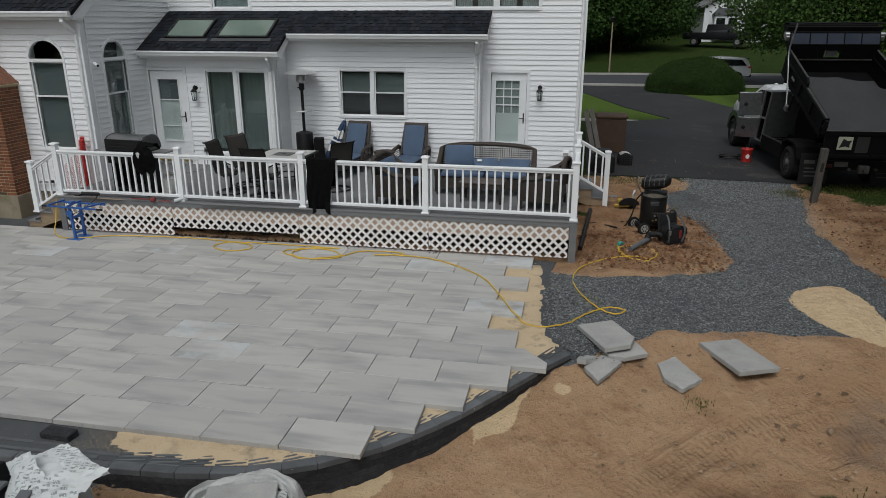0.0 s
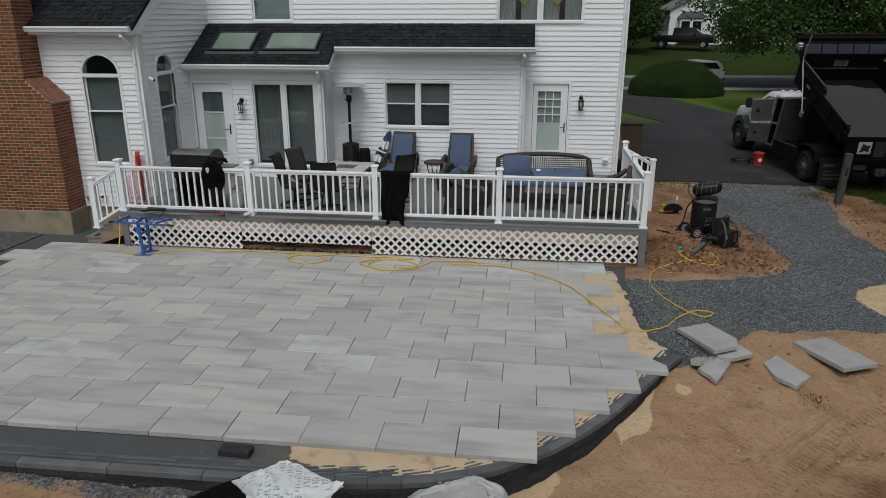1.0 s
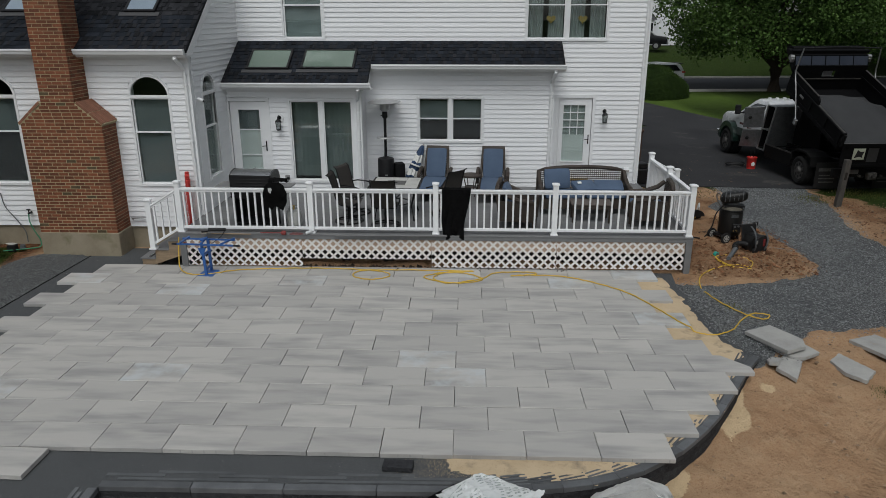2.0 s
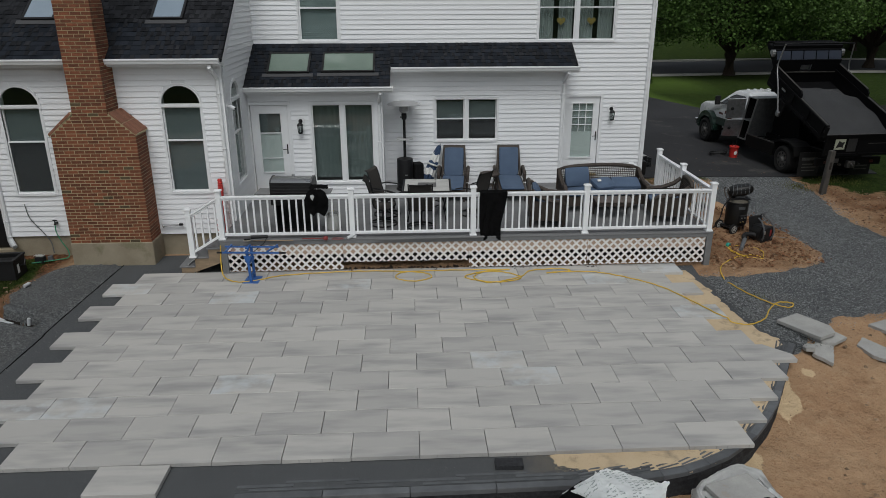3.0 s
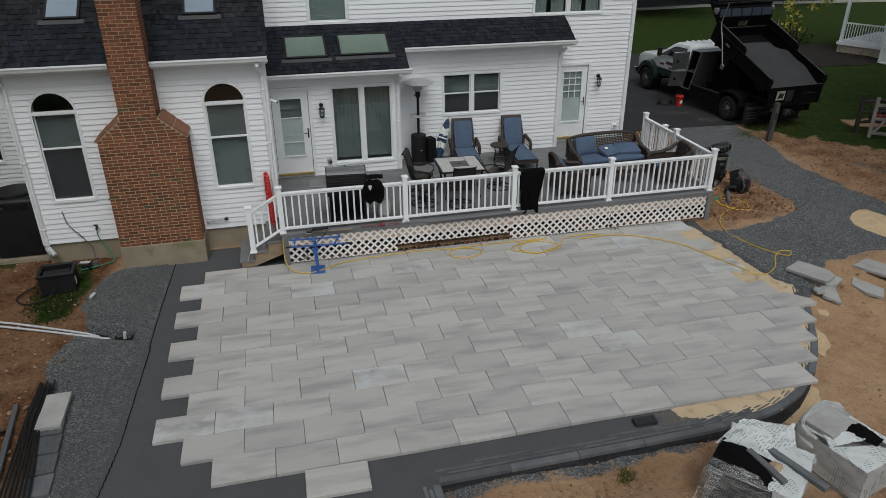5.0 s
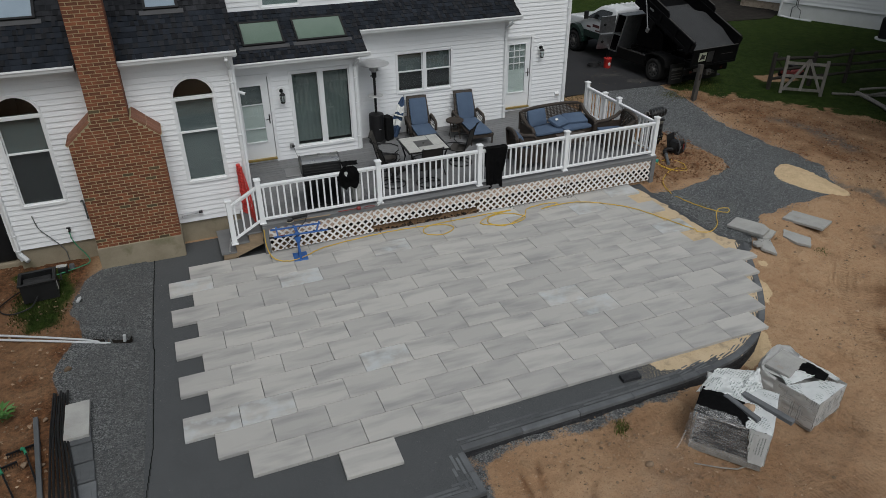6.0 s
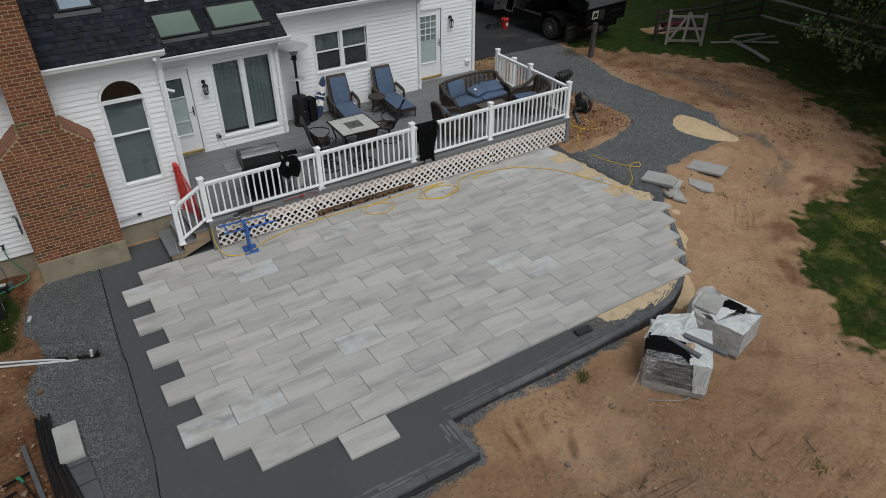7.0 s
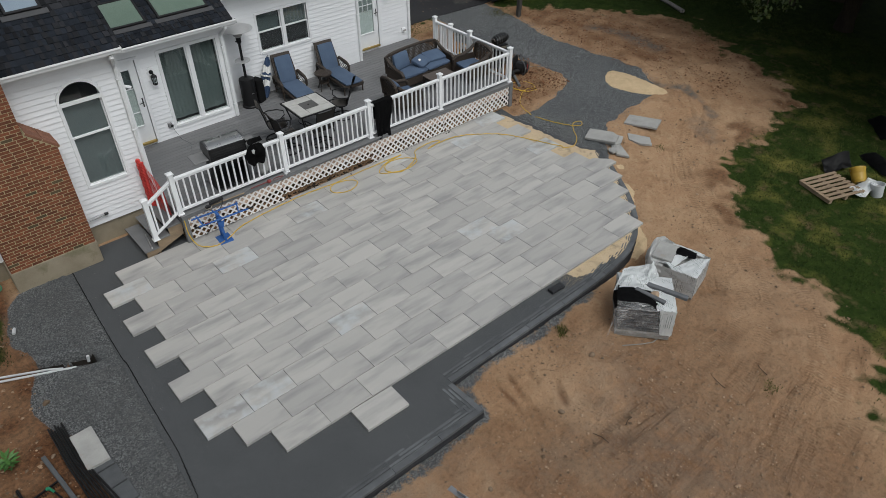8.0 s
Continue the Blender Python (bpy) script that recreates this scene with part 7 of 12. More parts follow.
def draped(name, m, w, drop_front, drop_back, label, seed, over=0.06, slim=0.0):
    b = B()
    nx, nz = 18, 26
    L = drop_front + drop_back + over * 2
    grid = []
    for j in range(nz + 1):
        s = L * j / nz
        rowv = []
        for i in range(nx + 1):
            u = -1 + 2 * i / nx
            if s < drop_front:
                yy, z = -over, -(drop_front - s)
            elif s < drop_front + 2 * over:
                a = math.pi * (s - drop_front) / (2 * over)
                yy, z = -over * math.cos(a), 0.03 * math.sin(a)
            else:
                yy, z = over, -(s - drop_front - 2 * over)
            hang = max(0.0, -z)
            x = u * w / 2 * (1 - slim * hang / max(drop_front, 0.01)) + 0.03 * math.sin(5 * hang + seed)
            fold = (0.018 + 0.03 * hang) * math.sin(u * 4.2 + seed + 2.5 * hang + 2.2 * noise.noise(Vector((x * 4, z * 3, seed)))) + 0.035 * noise.noise(Vector((x * 7, z * 5, seed)))
            yy += (-1 if yy < 0 else 1) * (0.012 + abs(fold) * 0.9 + 0.01 * hang)
            zz = z + (0.05 * math.sin(u * 3 + seed) * hang if j < 3 else 0.0)
            rowv.append(b.bm.verts.new((x, yy, zz)))
        grid.append(rowv)
    for j in range(nz):
        for i in range(nx):
            b.bm.faces.new((grid[j][i], grid[j][i + 1], grid[j + 1][i + 1], grid[j + 1][i]))
    bmesh.ops.solidify(b.bm, geom=b.bm.faces[:], thickness=0.008)
    return solid(name, b, CLOTH_BLACK, label, "clothing", smooth=True, at=m)


draped("jacket", pose(-4.50, PY, 1.60), 0.56, 0.95, 0.5, "black jacket hung over the white railing", 1.3, slim=0.3)
# a black bag-like cap and hood hung on the rail by the grill
hood = thing("backpack", pose(-8.00, PY, 1.60), "black drawstring bag hung on the railing by the grill", "bag")
hb = B()
nu, nv = 22, 22
grid = []
for j in range(nv + 1):
    v = j / nv
    row_ = []
    for i in range(nu + 1):
        u = -1 + 2 * i / nu
        wid = 0.15 + 0.085 * math.sin(v * 3.0) - 0.05 * max(0.0, v - 0.85) / 0.15 * (0.6 + 0.4 * math.sin(5 * u)) - 0.05 * max(0.0, 0.12 - v) / 0.12
        z = 0.13 - 0.52 * v + 0.035 * math.sin(4 * u + 1) * (v > 0.5) * v
        y = -0.06 - 0.05 * (1 - u * u) * math.sin(math.pi * min(1, v * 1.2 + 0.05)) + 0.018 * noise.noise(Vector((u * 3, v * 5, 2)))
        row_.append(hb.bm.verts.new((u * wid + 0.012 * noise.noise(Vector((u * 2, v * 6, 7))), y, z)))
    grid.append(row_)
for j in range(nv):
    for i in range(nu):
        hb.bm.faces.new((grid[j][i], grid[j][i + 1], grid[j + 1][i + 1], grid[j + 1][i]))
bmesh.ops.solidify(hb.bm, geom=hb.bm.faces[:], thickness=-0.05)
part("body", hb, CLOTH_BLACK, hood, smooth=True)
part("flap", crumpled_flap(), CLOTH_BLACK, hood, smooth=True)
part("emblem", B().prism([(-0.10, -0.05), (-0.065, -0.085), (-0.045, -0.03), (-0.03, 0.0), (-0.06, 0.035), (-0.11, 0.02)], -0.124, -0.117, axis="y"), surf("grey_emblem", (0.62, 0.63, 0.62), (0.30, 0.31, 0.31), 26, 0.5), hood, "pale emblem patch")

# rolled safety netting on the steps
net = thing("safety_netting_roll", pose(-10.17, 12.88, 0.508), "bundle of red plastic safety netting standing on the steps", "netting")
for k, (x, y, h, rr) in enumerate(((0.0, 0.0, 1.18, 0.050), (0.03, -0.085, 1.12, 0.045))):
    nb = B()
    for i in range(int(h / 0.036)):
        z = 0.02 + 0.036 * i
        nb.tube([(x + rr * math.cos(q * 0.628) * (1 + 0.12 * math.sin(i + k)), y + 0.8 * rr * math.sin(q * 0.628), z + 0.004 * math.sin(q)) for q in range(10)], 0.008, 4, closed=True)
    part("fold", nb, ORANGE_NET, net, "tightly folded netting")
    part("core", B().cyl((x, y, 0), (x, y, h - 0.02), rr * 0.8, n=10), ORANGE_NET, net)
fl = B()
for i in range(15):
    u = 0.08 + 0.05 * i
    top = 1.10 - 0.052 * i + 0.03 * math.sin(i * 1.3)
    fl.tube([(0.12 * u + 0.05 * math.sin(2.2 * u + 0.2 * k), -u, max(0.02, -0.14 * u * k / 8 + 0.02) + (top - 0.02) * k / 12) for k in range(13)], 0.0042, 4)
for k in range(24):
    z = 0.03 + 0.045 * k
    fl.tube([(0.12 * u + 0.05 * math.sin(2.2 * u + z), -u, z * (1.0 - 0.45 * u) + 0.012 * (j % 2)) for j, u in enumerate([0.08 + 0.05 * i for i in range(15)])], 0.0042, 4)
part("loose_end", fl, ORANGE_NET, net, "loose netting hanging from the bundle")

# blue work stand in front of the deck
ws = thing("saw_stand", pose(-9.30, 11.30, 0.0, 0, 0, -4), "worn blue steel work stand on the patio", "work stand")
part("foot_plate", B().box(-0.15, 0.15, -0.20, 0.16, 0.0, 0.010, 0.002), BLUE_PAINT, ws)
for yy, tip in ((-0.12, -3), (0.12, -1)):
    part("upright", B().box(-0.024, 0.024, -0.02, 0.02, 0.010, 0.66, 0.003, m=pose(0, yy, 0, 0, tip, 0)), BLUE_PAINT, ws)
part("low_bar", B().box(-0.018, 0.018, -0.10, 0.10, 0.10, 0.135), BLUE_PAINT, ws)
part("mid_bar", B().box(-0.02, 0.02, -0.16, 0.16, 0.40, 0.44), BLUE_PAINT, ws)
part("gusset", B().prism([(-0.10, 0.56), (0.06, 0.56), (0.0, 0.42), (-0.05, 0.42)], -0.16, -0.148, axis="y"), BLUE_PAINT, ws)
for yy, xa, xb in ((-0.17, -0.50, 0.62), (0.17, -0.55, 0.52)):
    part("arm", B().box(xa, xb, yy - 0.015, yy + 0.015, 0.62, 0.652, 0.003), BLUE_PAINT, ws)
for xx, sk in ((-0.42, 0.0), (-0.03, 0.04), (0.44, -0.08)):
    part("cross_arm", B().box(-0.015, 0.015, -0.20, 0.20, 0.653, 0.68, m=pose(xx, 0, 0, 0, 0, sk * 200)), BLUE_PAINT, ws)
part("grip", B().cyl((0.62, -0.17, 0.636), (0.74, -0.17, 0.636), 0.020), BLACK_PLASTIC, ws, "black rubber grip")
part("grip", B().cyl((-0.50, -0.17, 0.636), (-0.60, -0.17, 0.636), 0.020), BLACK_PLASTIC, ws, "black rubber grip")
part("lever", B().cyl((-0.36, -0.17, 0.66), (-0.28, -0.24, 0.70), 0.010), DULL_RED, ws, "dull red lever")
part("clamp", B().box(-0.07, 0.0, -0.10, 0.02, 0.68, 0.72, 0.006), BLUE_PAINT, ws)

# tools lying along the deck's edge
gd = thing("angle_grinder", pose(-9.28, 11.58, DECK_Z + 0.10, 0, 0, 10), "dusty angle grinder hung over the deck's edge", "angle grinder")
part("body", B().cyl((-0.05, 0, 0), (0.28, 0.0, -0.01), 0.04, 0.032, 12), BLACK_PLASTIC, gd)
part("disc", B().cyl((-0.12, -0.03, -0.055), (-0.12, -0.028, -0.043), 0.075, n=20), surf("dusty_tan_disc", (0.42, 0.37, 0.29), (0.34, 0.3, 0.24), 8, 0.8), gd, "tan dusty disc")
part("guard", B().cyl((-0.12, -0.025, -0.042), (-0.12, -0.02, -0.01), 0.065, n=16), BLACK_METAL, gd)
part("cable", B().tube([(0.28, 0, 0), (0.20, -0.06, -0.12), (-0.05, -0.10, -0.30), (-0.30, -0.08, -0.42), (-0.2, -0.05, -0.55), (-0.35, -0.08, -0.62)], 0.008, 6), BLACK_PLASTIC, gd)
ml = thing("rubber_mallet", pose(-8.10, 11.62, DECK_Z + 0.035, 0, 90, 0), "red-headed mallet lying on the deck's edge", "mallet")
part("head", B().lathe((0, 0, 0.20), [(0.03, 0), (0.045, 0.02), (0.045, 0.07), (0.03, 0.09)], 14), DULL_RED, ml)
part("handle", B().cyl((0, 0, -0.22), (0, 0, 0.2), 0.011, n=8), DULL_RED, ml)
solid("string_line", B().tube([(0.11 * math.cos(k * 0.5) * (1 + 0.02 * k), 0.05 * math.sin(k * 0.5), 0.006 + 0.001 * k) for k in range(18)], 0.005, 5), DULL_RED, "tangled red cord on the deck's edge", "cord", at=pose(-7.62, 11.63, DECK_Z))
solid("offcut", B().box(-1.1, 1.1, -0.03, 0.03, 0, 0.02, 0.003), DECKING, "long grey board offcut lying on the deck's edge", "board", at=pose(-5.75, 11.60, DECK_Z, 0, 0, 1))
solid("offcut", B().box(-0.4, 0.4, -0.02, 0.02, 0, 0.012, 0.003), LUMBER, "thin wooden lath on the deck's edge", "board", at=pose(-8.9, 11.62, DECK_Z, 0, 0, -2))
solid("bottle", B().lathe((0, 0, 0), [(0.03, 0), (0.033, 0.01), (0.033, 0.11), (0.012, 0.15), (0.012, 0.17)], 12), PVC, "small clear bottle lying on the deck's edge", "bottle", at=pose(-7.42, 11.63, DECK_Z + 0.03, 0, 80, 30))

# sockets, vents and the thin cable on the wall
so = thing("wall_socket", pose(-8.62, BUMP_Y - 0.02, 1.06), "grey weatherproof socket on the siding", "socket")
part("cover", B().box(-0.05, 0.05, -0.05, 0.02, -0.06, 0.06, 0.01), surf("grey_socket", (0.18, 0.18, 0.18), (0.22, 0.22, 0.22), 5, 0.5), so)
part("plug", B().box(0.0, 0.06, -0.09, -0.05, -0.03, 0.02, 0.006), BLACK_PLASTIC, so)
part("cable", B().tube([(0.03, -0.08, -0.02), (0.06, -0.12, -0.15), (0.12, -0.25, -0.34), (0.2, -0.6, -0.354), (0.0, -1.1, -0.354), (0.3, -1.6, -0.354), (0.25, -2.2, -0.354)], 0.005, 6), GREY_PIPE, so, "thin grey cable")
ve = thing("vent_hood", pose(-0.20, MAIN_Y - 0.02, 1.04), "small white vent hood on the siding", "vent")
part("hood", B().prism([(0.02, -0.06), (-0.07, -0.05), (-0.03, 0.06), (0.02, 0.07)], -0.07, 0.07, axis="x"), TRIM, ve)
part("grille", B().box(-0.06, 0.06, -0.068, -0.062, -0.045, 0.02), surf("grey_vent", (0.30, 0.29, 0.27), (0.36, 0.35, 0.33), 5, 0.6), ve)
cm = thing("security_camera", pose(WING_X1 + 0.03, 13.28, 3.12), "small white security camera on the wing's corner", "camera")
part("mount", B().cyl((0, 0, 0), (0.05, -0.02, 0.02), 0.03), TRIM, cm)
part("body", B().cyl((0.04, -0.03, 0.02), (0.16, -0.10, -0.02), 0.033), TRIM, cm)
part("lens", B().cyl((0.16, -0.10, -0.02), (0.166, -0.104, -0.022), 0.024), BLACK_PLASTIC, cm)


# ---- yard: slabs, cords, machines ----
def slab(name, poly, m, label, thick=0.06):
    q = random.Random(name + str(poly[0]))
    chip = 0.009 if name == "broken_slab" else 0.0025
    rim = []
    for (ax, ay), (bx, by) in zip(poly, poly[1:] + poly[:1]):
        n = max(2, int(math.hypot(bx - ax, by - ay) / 0.045))
        for k in range(n):
            j = chip if k else 0.0
            rim.append((ax + (bx - ax) * k / n + q.uniform(-j, j), ay + (by - ay) * k / n + q.uniform(-j, j)))
    b = B().prism(rim, 0.0, thick).soft(0.003, 1)
    return solid(name, b, PALE_SLAB, label, "paving slab", "spare slabs", at=m)


CUT = [(-0.42, -0.26), (0.42, -0.26), (0.42, 0.10), (0.22, 0.26), (-0.42, 0.26)]
slab("paving_slab", [(-0.40, -0.24), (0.30, -0.26), (0.42, -0.10), (0.40, 0.24), (-0.36, 0.26)], pose(0.68, 8.58, -0.085, 1, 2, -64), "chipped grey slab under another on the gravel")
slab("paving_slab", CUT, pose(0.59, 8.66, -0.018, 2, -3, -66), "grey slab with a cut corner on top of a stack")
slab("broken_slab", [(-0.23, -0.05), (-0.06, -0.36), (0.24, 0.16), (0.03, 0.34)], pose(0.50, 7.98, -0.155, 3, 2, 0), "broken grey slab piece on the gravel")
slab("broken_slab", [(-0.14, -0.09), (0.13, -0.05), (0.16, 0.08), (-0.02, 0.11), (-0.15, 0.04)], pose(0.31, 8.06, -0.10, -14, 8, 50), "small broken grey slab piece propped on another")
slab("paving_slab", [(-0.46, -0.27), (0.46, -0.27), (0.46, 0.27), (-0.46, 0.27)], pose(2.19, 8.50, -0.095, 1, -3, -69), "whole grey slab lying on the bare soil")
slab("broken_slab", [(-0.22, 0.18), (-0.17, -0.18), (0.01, -0.41), (0.27, -0.15), (0.02, 0.41)], pose(1.40, 8.02, -0.165, 1, -2, 0), "grey slab with a broken corner on the bare soil")
slab("paving_slab", [(-0.175, -0.40), (0.175, -0.40), (0.175, 0.40), (-0.175, 0.40)], pose(-13.51, 7.58, 0.012, 1, 0, 1), "pale slab lying on charcoal blocks", 0.06)
solid("dark_block", B().box(-0.17, 0.17, -0.075, 0.075, 0, 0.07, 0.006), BLOCK, "single charcoal block lying on the stone dust", "block", at=pose(-5.01, 5.31, -0.062, 0, 0, -3))
for k in range(4):
    solid("wall_block", B().box(-0.155, 0.155, -0.19, 0.19, 0, 0.10, 0.006).box(-0.10, -0.03, -0.12, 0.15, 0.1005, 0.106).box(0.04, 0.09, -0.15, 0.02, 0.1005, 0.106), BLOCK_TOP, "charcoal wall block lying in a row on the gravel", "block", "spare wall blocks", at=pose(-13.47 + 0.035 * k, 7.28 - 0.40 * k, -0.092 - 0.012 * k, 0, 0, 3))


# the long yellow cord
def on_floor(x, y):
    return 0.009 if (x < -0.6 and y > 5.5) else (-0.05 if x < 0.1 else h_at(x, y) + 0.02)


cord = [(-9.95, 11.60, 0.62), (-9.95, 11.5, 0.25), (-9.85, 11.30, 0.05), (-9.55, 11.16, 0), (-9.2, 11.24, 0), (-8.7, 11.47, 0), (-7.5, 11.60, 0), (-6.6, 11.58, 0), (-5.9, 11.45, 0), (-5.75, 11.2, 0), (-6.1, 11.02, 0), (-6.45, 11.2, 0), (-6.3, 11.5, 0), (-5.5, 11.56, 0)]
for k in range(10):
    a = 0.9 + k * 1.25
    cord.append((-4.45 + 0.10 * math.sin(k * 2.1) + (0.55 + 0.08 * math.sin(k)) * math.cos(a) * 0.9, 11.22 + (0.30 + 0.10 * math.cos(k * 1.7)) * math.sin(a), 0))
cord += [(-3.7, 11.45, 0), (-3.1, 11.52, 0), (-2.9, 11.40, 0), (-3.4, 11.30, 0), (-3.1, 11.35, 0), (-2.4, 11.30, 0), (-1.8, 10.95, 0), (-1.3, 10.45, 0), (-0.92, 9.65, 0), (-0.68, 9.12, 0), (-0.35, 8.90, 0), (0.05, 9.1, 0), (0.32, 9.45, 0), (0.62, 9.72, 0), (0.86, 9.66, 0), (0.70, 9.50, 0), (0.45, 9.72, 0), (0.18, 10.3, 0), (0.10, 10.9, 0), (0.32, 11.5, 0), (0.85, 11.95, 0), (1.25, 12.05, 0), (1.38, 11.85, 0), (1.0, 12.0, 0), (0.9, 12.5, 0), (1.35, 12.6, 0), (1.55, 12.2, 0), (1.2, 11.75, 0), (0.95, 12.2, 0), (0.88, 12.62, 0)]
pts = smooth_path([(x, y, max(z, 0)) for x, y, z in cord], 7)
pts = [Vector((p.x, p.y, max(p.z, 0) + on_floor(p.x, p.y) + 0.004 * (i % 3))) for i, p in enumerate(pts)]
solid("extension_cord", B().tube(pts, 0.011, 6), YELLOW_CORD, "long yellow extension cord looped across the patio", "cord", smooth=True)
tc = thing("hose_coupling", pose(0.92, 12.62, 0.06, 90, 0, 30), "teal plastic coupling ring on the bare soil", "coupling")
part("ring", B().lathe((0, 0, 0), [(0.05, 0), (0.06, 0.01), (0.06, 0.06), (0.05, 0.07)], 16), TEAL, tc)
part("core", B().cyl((0, 0, -0.004), (0, 0, 0.074), 0.04, n=14), GREY_PIPE, tc)

# upright air compressor on wheels
DUSTY_BLACK = surf("dusty_black_paint", (0.007, 0.007, 0.007), (0.012, 0.0115, 0.011), 5, 0.42, bump=0.1, spec=0.3, wear=(0.06, 0.051, 0.040), wear_at=0.66, wscale=2.0)
vac = thing("air_compressor", pose(1.58, 13.72, 0.05, 0, 0, -68), "dusty black upright air compressor on the bare soil", "compressor")
part("tank", B().lathe((0, 0, 0.10), [(0.16, 0), (0.23, 0.04), (0.245, 0.10), (0.245, 0.54), (0.235, 0.58)], 28), DUSTY_BLACK, vac, smooth=True)
part("tank_rim", B().lathe((0, 0, 0.675), [(0.245, 0), (0.258, 0.008), (0.258, 0.022), (0.245, 0.03)], 28), DUSTY_BLACK, vac)
part("tank_top", B().lathe((0, 0, 0.706), [(0.235, 0), (0.22, 0.03), (0.15, 0.06), (0.05, 0.07)], 28), surf("dust_covered_top", (0.105, 0.094, 0.072), (0.05, 0.046, 0.036), 7, 0.8), vac, "dust-covered tank top", smooth=True)
TURN_BACK = pose(0.02, 0, 0, 0, 0, 60)
part("motor_plate", B().box(-0.20, 0.22, -0.13, 0.13, 0.765, 0.80), BLACK_METAL, vac, at=TURN_BACK)
part("pump_block", B().box(-0.12, 0.10, -0.09, 0.09, 0.801, 0.87, 0.01), GREY_PIPE, vac, at=TURN_BACK)
cov = B().box(-0.28, 0.28, -0.17, 0.17, 0.84, 1.10)
bmesh.ops.subdivide_edges(cov.bm, edges=cov.bm.edges[:], cuts=7, use_grid_fill=True)
for v in cov.bm.verts:
    u, w, k = v.co.x / 0.28, v.co.y / 0.17, (v.co.z - 0.97) / 0.13
    f = (abs(u) ** 3 + abs(w) ** 3 + abs(k) ** 3) ** (1 / 3)
    v.co = Vector((0.28 * u / f, 0.17 * w / f, 0.97 + 0.13 * k / f + 0.04 * u))
mh = part("motor_cover", cov, DUSTY_BLACK, vac, "rounded ribbed motor cover", smooth=True, at=TURN_BACK)
for k in range(5):
    a = -0.18 + 0.09 * k
    part("cover_rib", B().tube([(a + 0.03 * math.cos(q), 0.172 * math.cos(q), 0.97 + 0.04 * a / 0.28 + 0.138 * math.sin(q)) for q in [-0.5 + 0.41 * i for i in range(11)]], 0.010, 6), GREY_PIPE, mh, "dusty grey rib")
part("handle", B().tube(smooth_path([(-0.10, -0.20, 0.70), (-0.14, -0.30, 0.88), (-0.14, -0.33, 1.02), (-0.05, -0.33, 1.06), (-0.02, -0.30, 0.98)], 5), 0.013, 7), STEEL, vac)
part("hose", B().tube(smooth_path([(-0.05, -0.22, 0.76), (-0.10, -0.33, 0.58), (-0.12, -0.38, 0.3), (-0.2, -0.48, 0.04), (-0.3, -0.62, 0.03)], 6), 0.014, 7), BLACK_PLASTIC, vac)
FACE = pose(0, 0, 0, 0, 0, 72)
gb = part("gauge_panel", B().box(-0.06, 0.12, -0.285, -0.24, 0.22, 0.42, 0.01), BLACK_PLASTIC, vac, "small gauge and valve cluster", at=FACE)
part("gauge", B().cyl((0.06, -0.286, 0.37), (0.06, -0.302, 0.37), 0.025, n=14), ALU, gb)
part("gauge", B().cyl((-0.01, -0.286, 0.36), (-0.01, -0.300, 0.36), 0.020, n=14), ALU, gb)
part("valve", B().cyl((0.02, -0.286, 0.28), (0.02, -0.32, 0.28), 0.014, n=8).cyl((-0.04, -0.286, 0.27), (-0.04, -0.31, 0.27), 0.012, n=8), GOLD, gb)
for z in (0.56, 0.585, 0.61):
    part("lettering", B().box(-0.10, 0.06, -0.252, -0.247, z, z + 0.012), GREY_PIPE, vac, "worn pale label bar", at=FACE)
for s in (-1, 1):
    w = part("wheel", B().cyl((s * 0.22 - 0.022, -0.27, 0.10), (s * 0.22 + 0.022, -0.27, 0.10), 0.118, n=26), RUBBER, vac)
    part("hub", B().cyl((s * 0.22 - 0.027, -0.27, 0.10), (s * 0.22 + 0.027, -0.27, 0.10), 0.078, n=18), surf("dusty_hub", (0.34, 0.33, 0.31), (0.24, 0.23, 0.21), 9, 0.6), w)
    for k in range(6):
        a = k * math.pi / 3
        part("spoke_slot", B().cyl((s * 0.22 + 0.0275, -0.27 + 0.048 * math.cos(a), 0.10 + 0.048 * math.sin(a)), (s * 0.22 + 0.029, -0.27 + 0.048 * math.cos(a), 0.10 + 0.048 * math.sin(a)), 0.016, n=8), BLACK_PLASTIC, w)
part("axle", B().cyl((-0.24, -0.27, 0.10), (0.24, -0.27, 0.10), 0.012).box(-0.18, 0.18, -0.27, -0.16, 0.11, 0.14), BLACK_METAL, vac)
for x in (-0.12, 0.12):
    part("foot", B().cyl((x, 0.16, -0.02), (x, 0.14, 0.13), 0.025), BLACK_PLASTIC, vac)

# backpack blower lying against the compressor
blw = thing("leaf_blower", pose(1.86, 13.02, 0.02, 0, 0, 20), "dusty black backpack leaf blower standing on the bare soil", "leaf blower")
part("back_frame", B().box(-0.19, 0.19, 0.08, 0.12, 0.02, 0.56, 0.02, 2).turn(pose(0, 0, 0, -12, 0, 0)), BLACK_PLASTIC, blw)
eng = B().box(-0.20, 0.20, -0.16, 0.12, 0.03, 0.36)
bmesh.ops.subdivide_edges(eng.bm, edges=eng.bm.edges[:], cuts=5, use_grid_fill=True)
for v in eng.bm.verts:
    e = (abs(v.co.x) / 0.20) ** 4 * (abs(v.co.z - 0.195) / 0.165) ** 4
    v.co.x *= (1.05 - 0.35 * (v.co.z / 0.36) ** 2) * (1 - 0.12 * e)
    v.co += 0.03 * noise.noise_vector(v.co * 7)
part("engine_cover", eng, DUSTY_BLACK, blw, smooth=True)
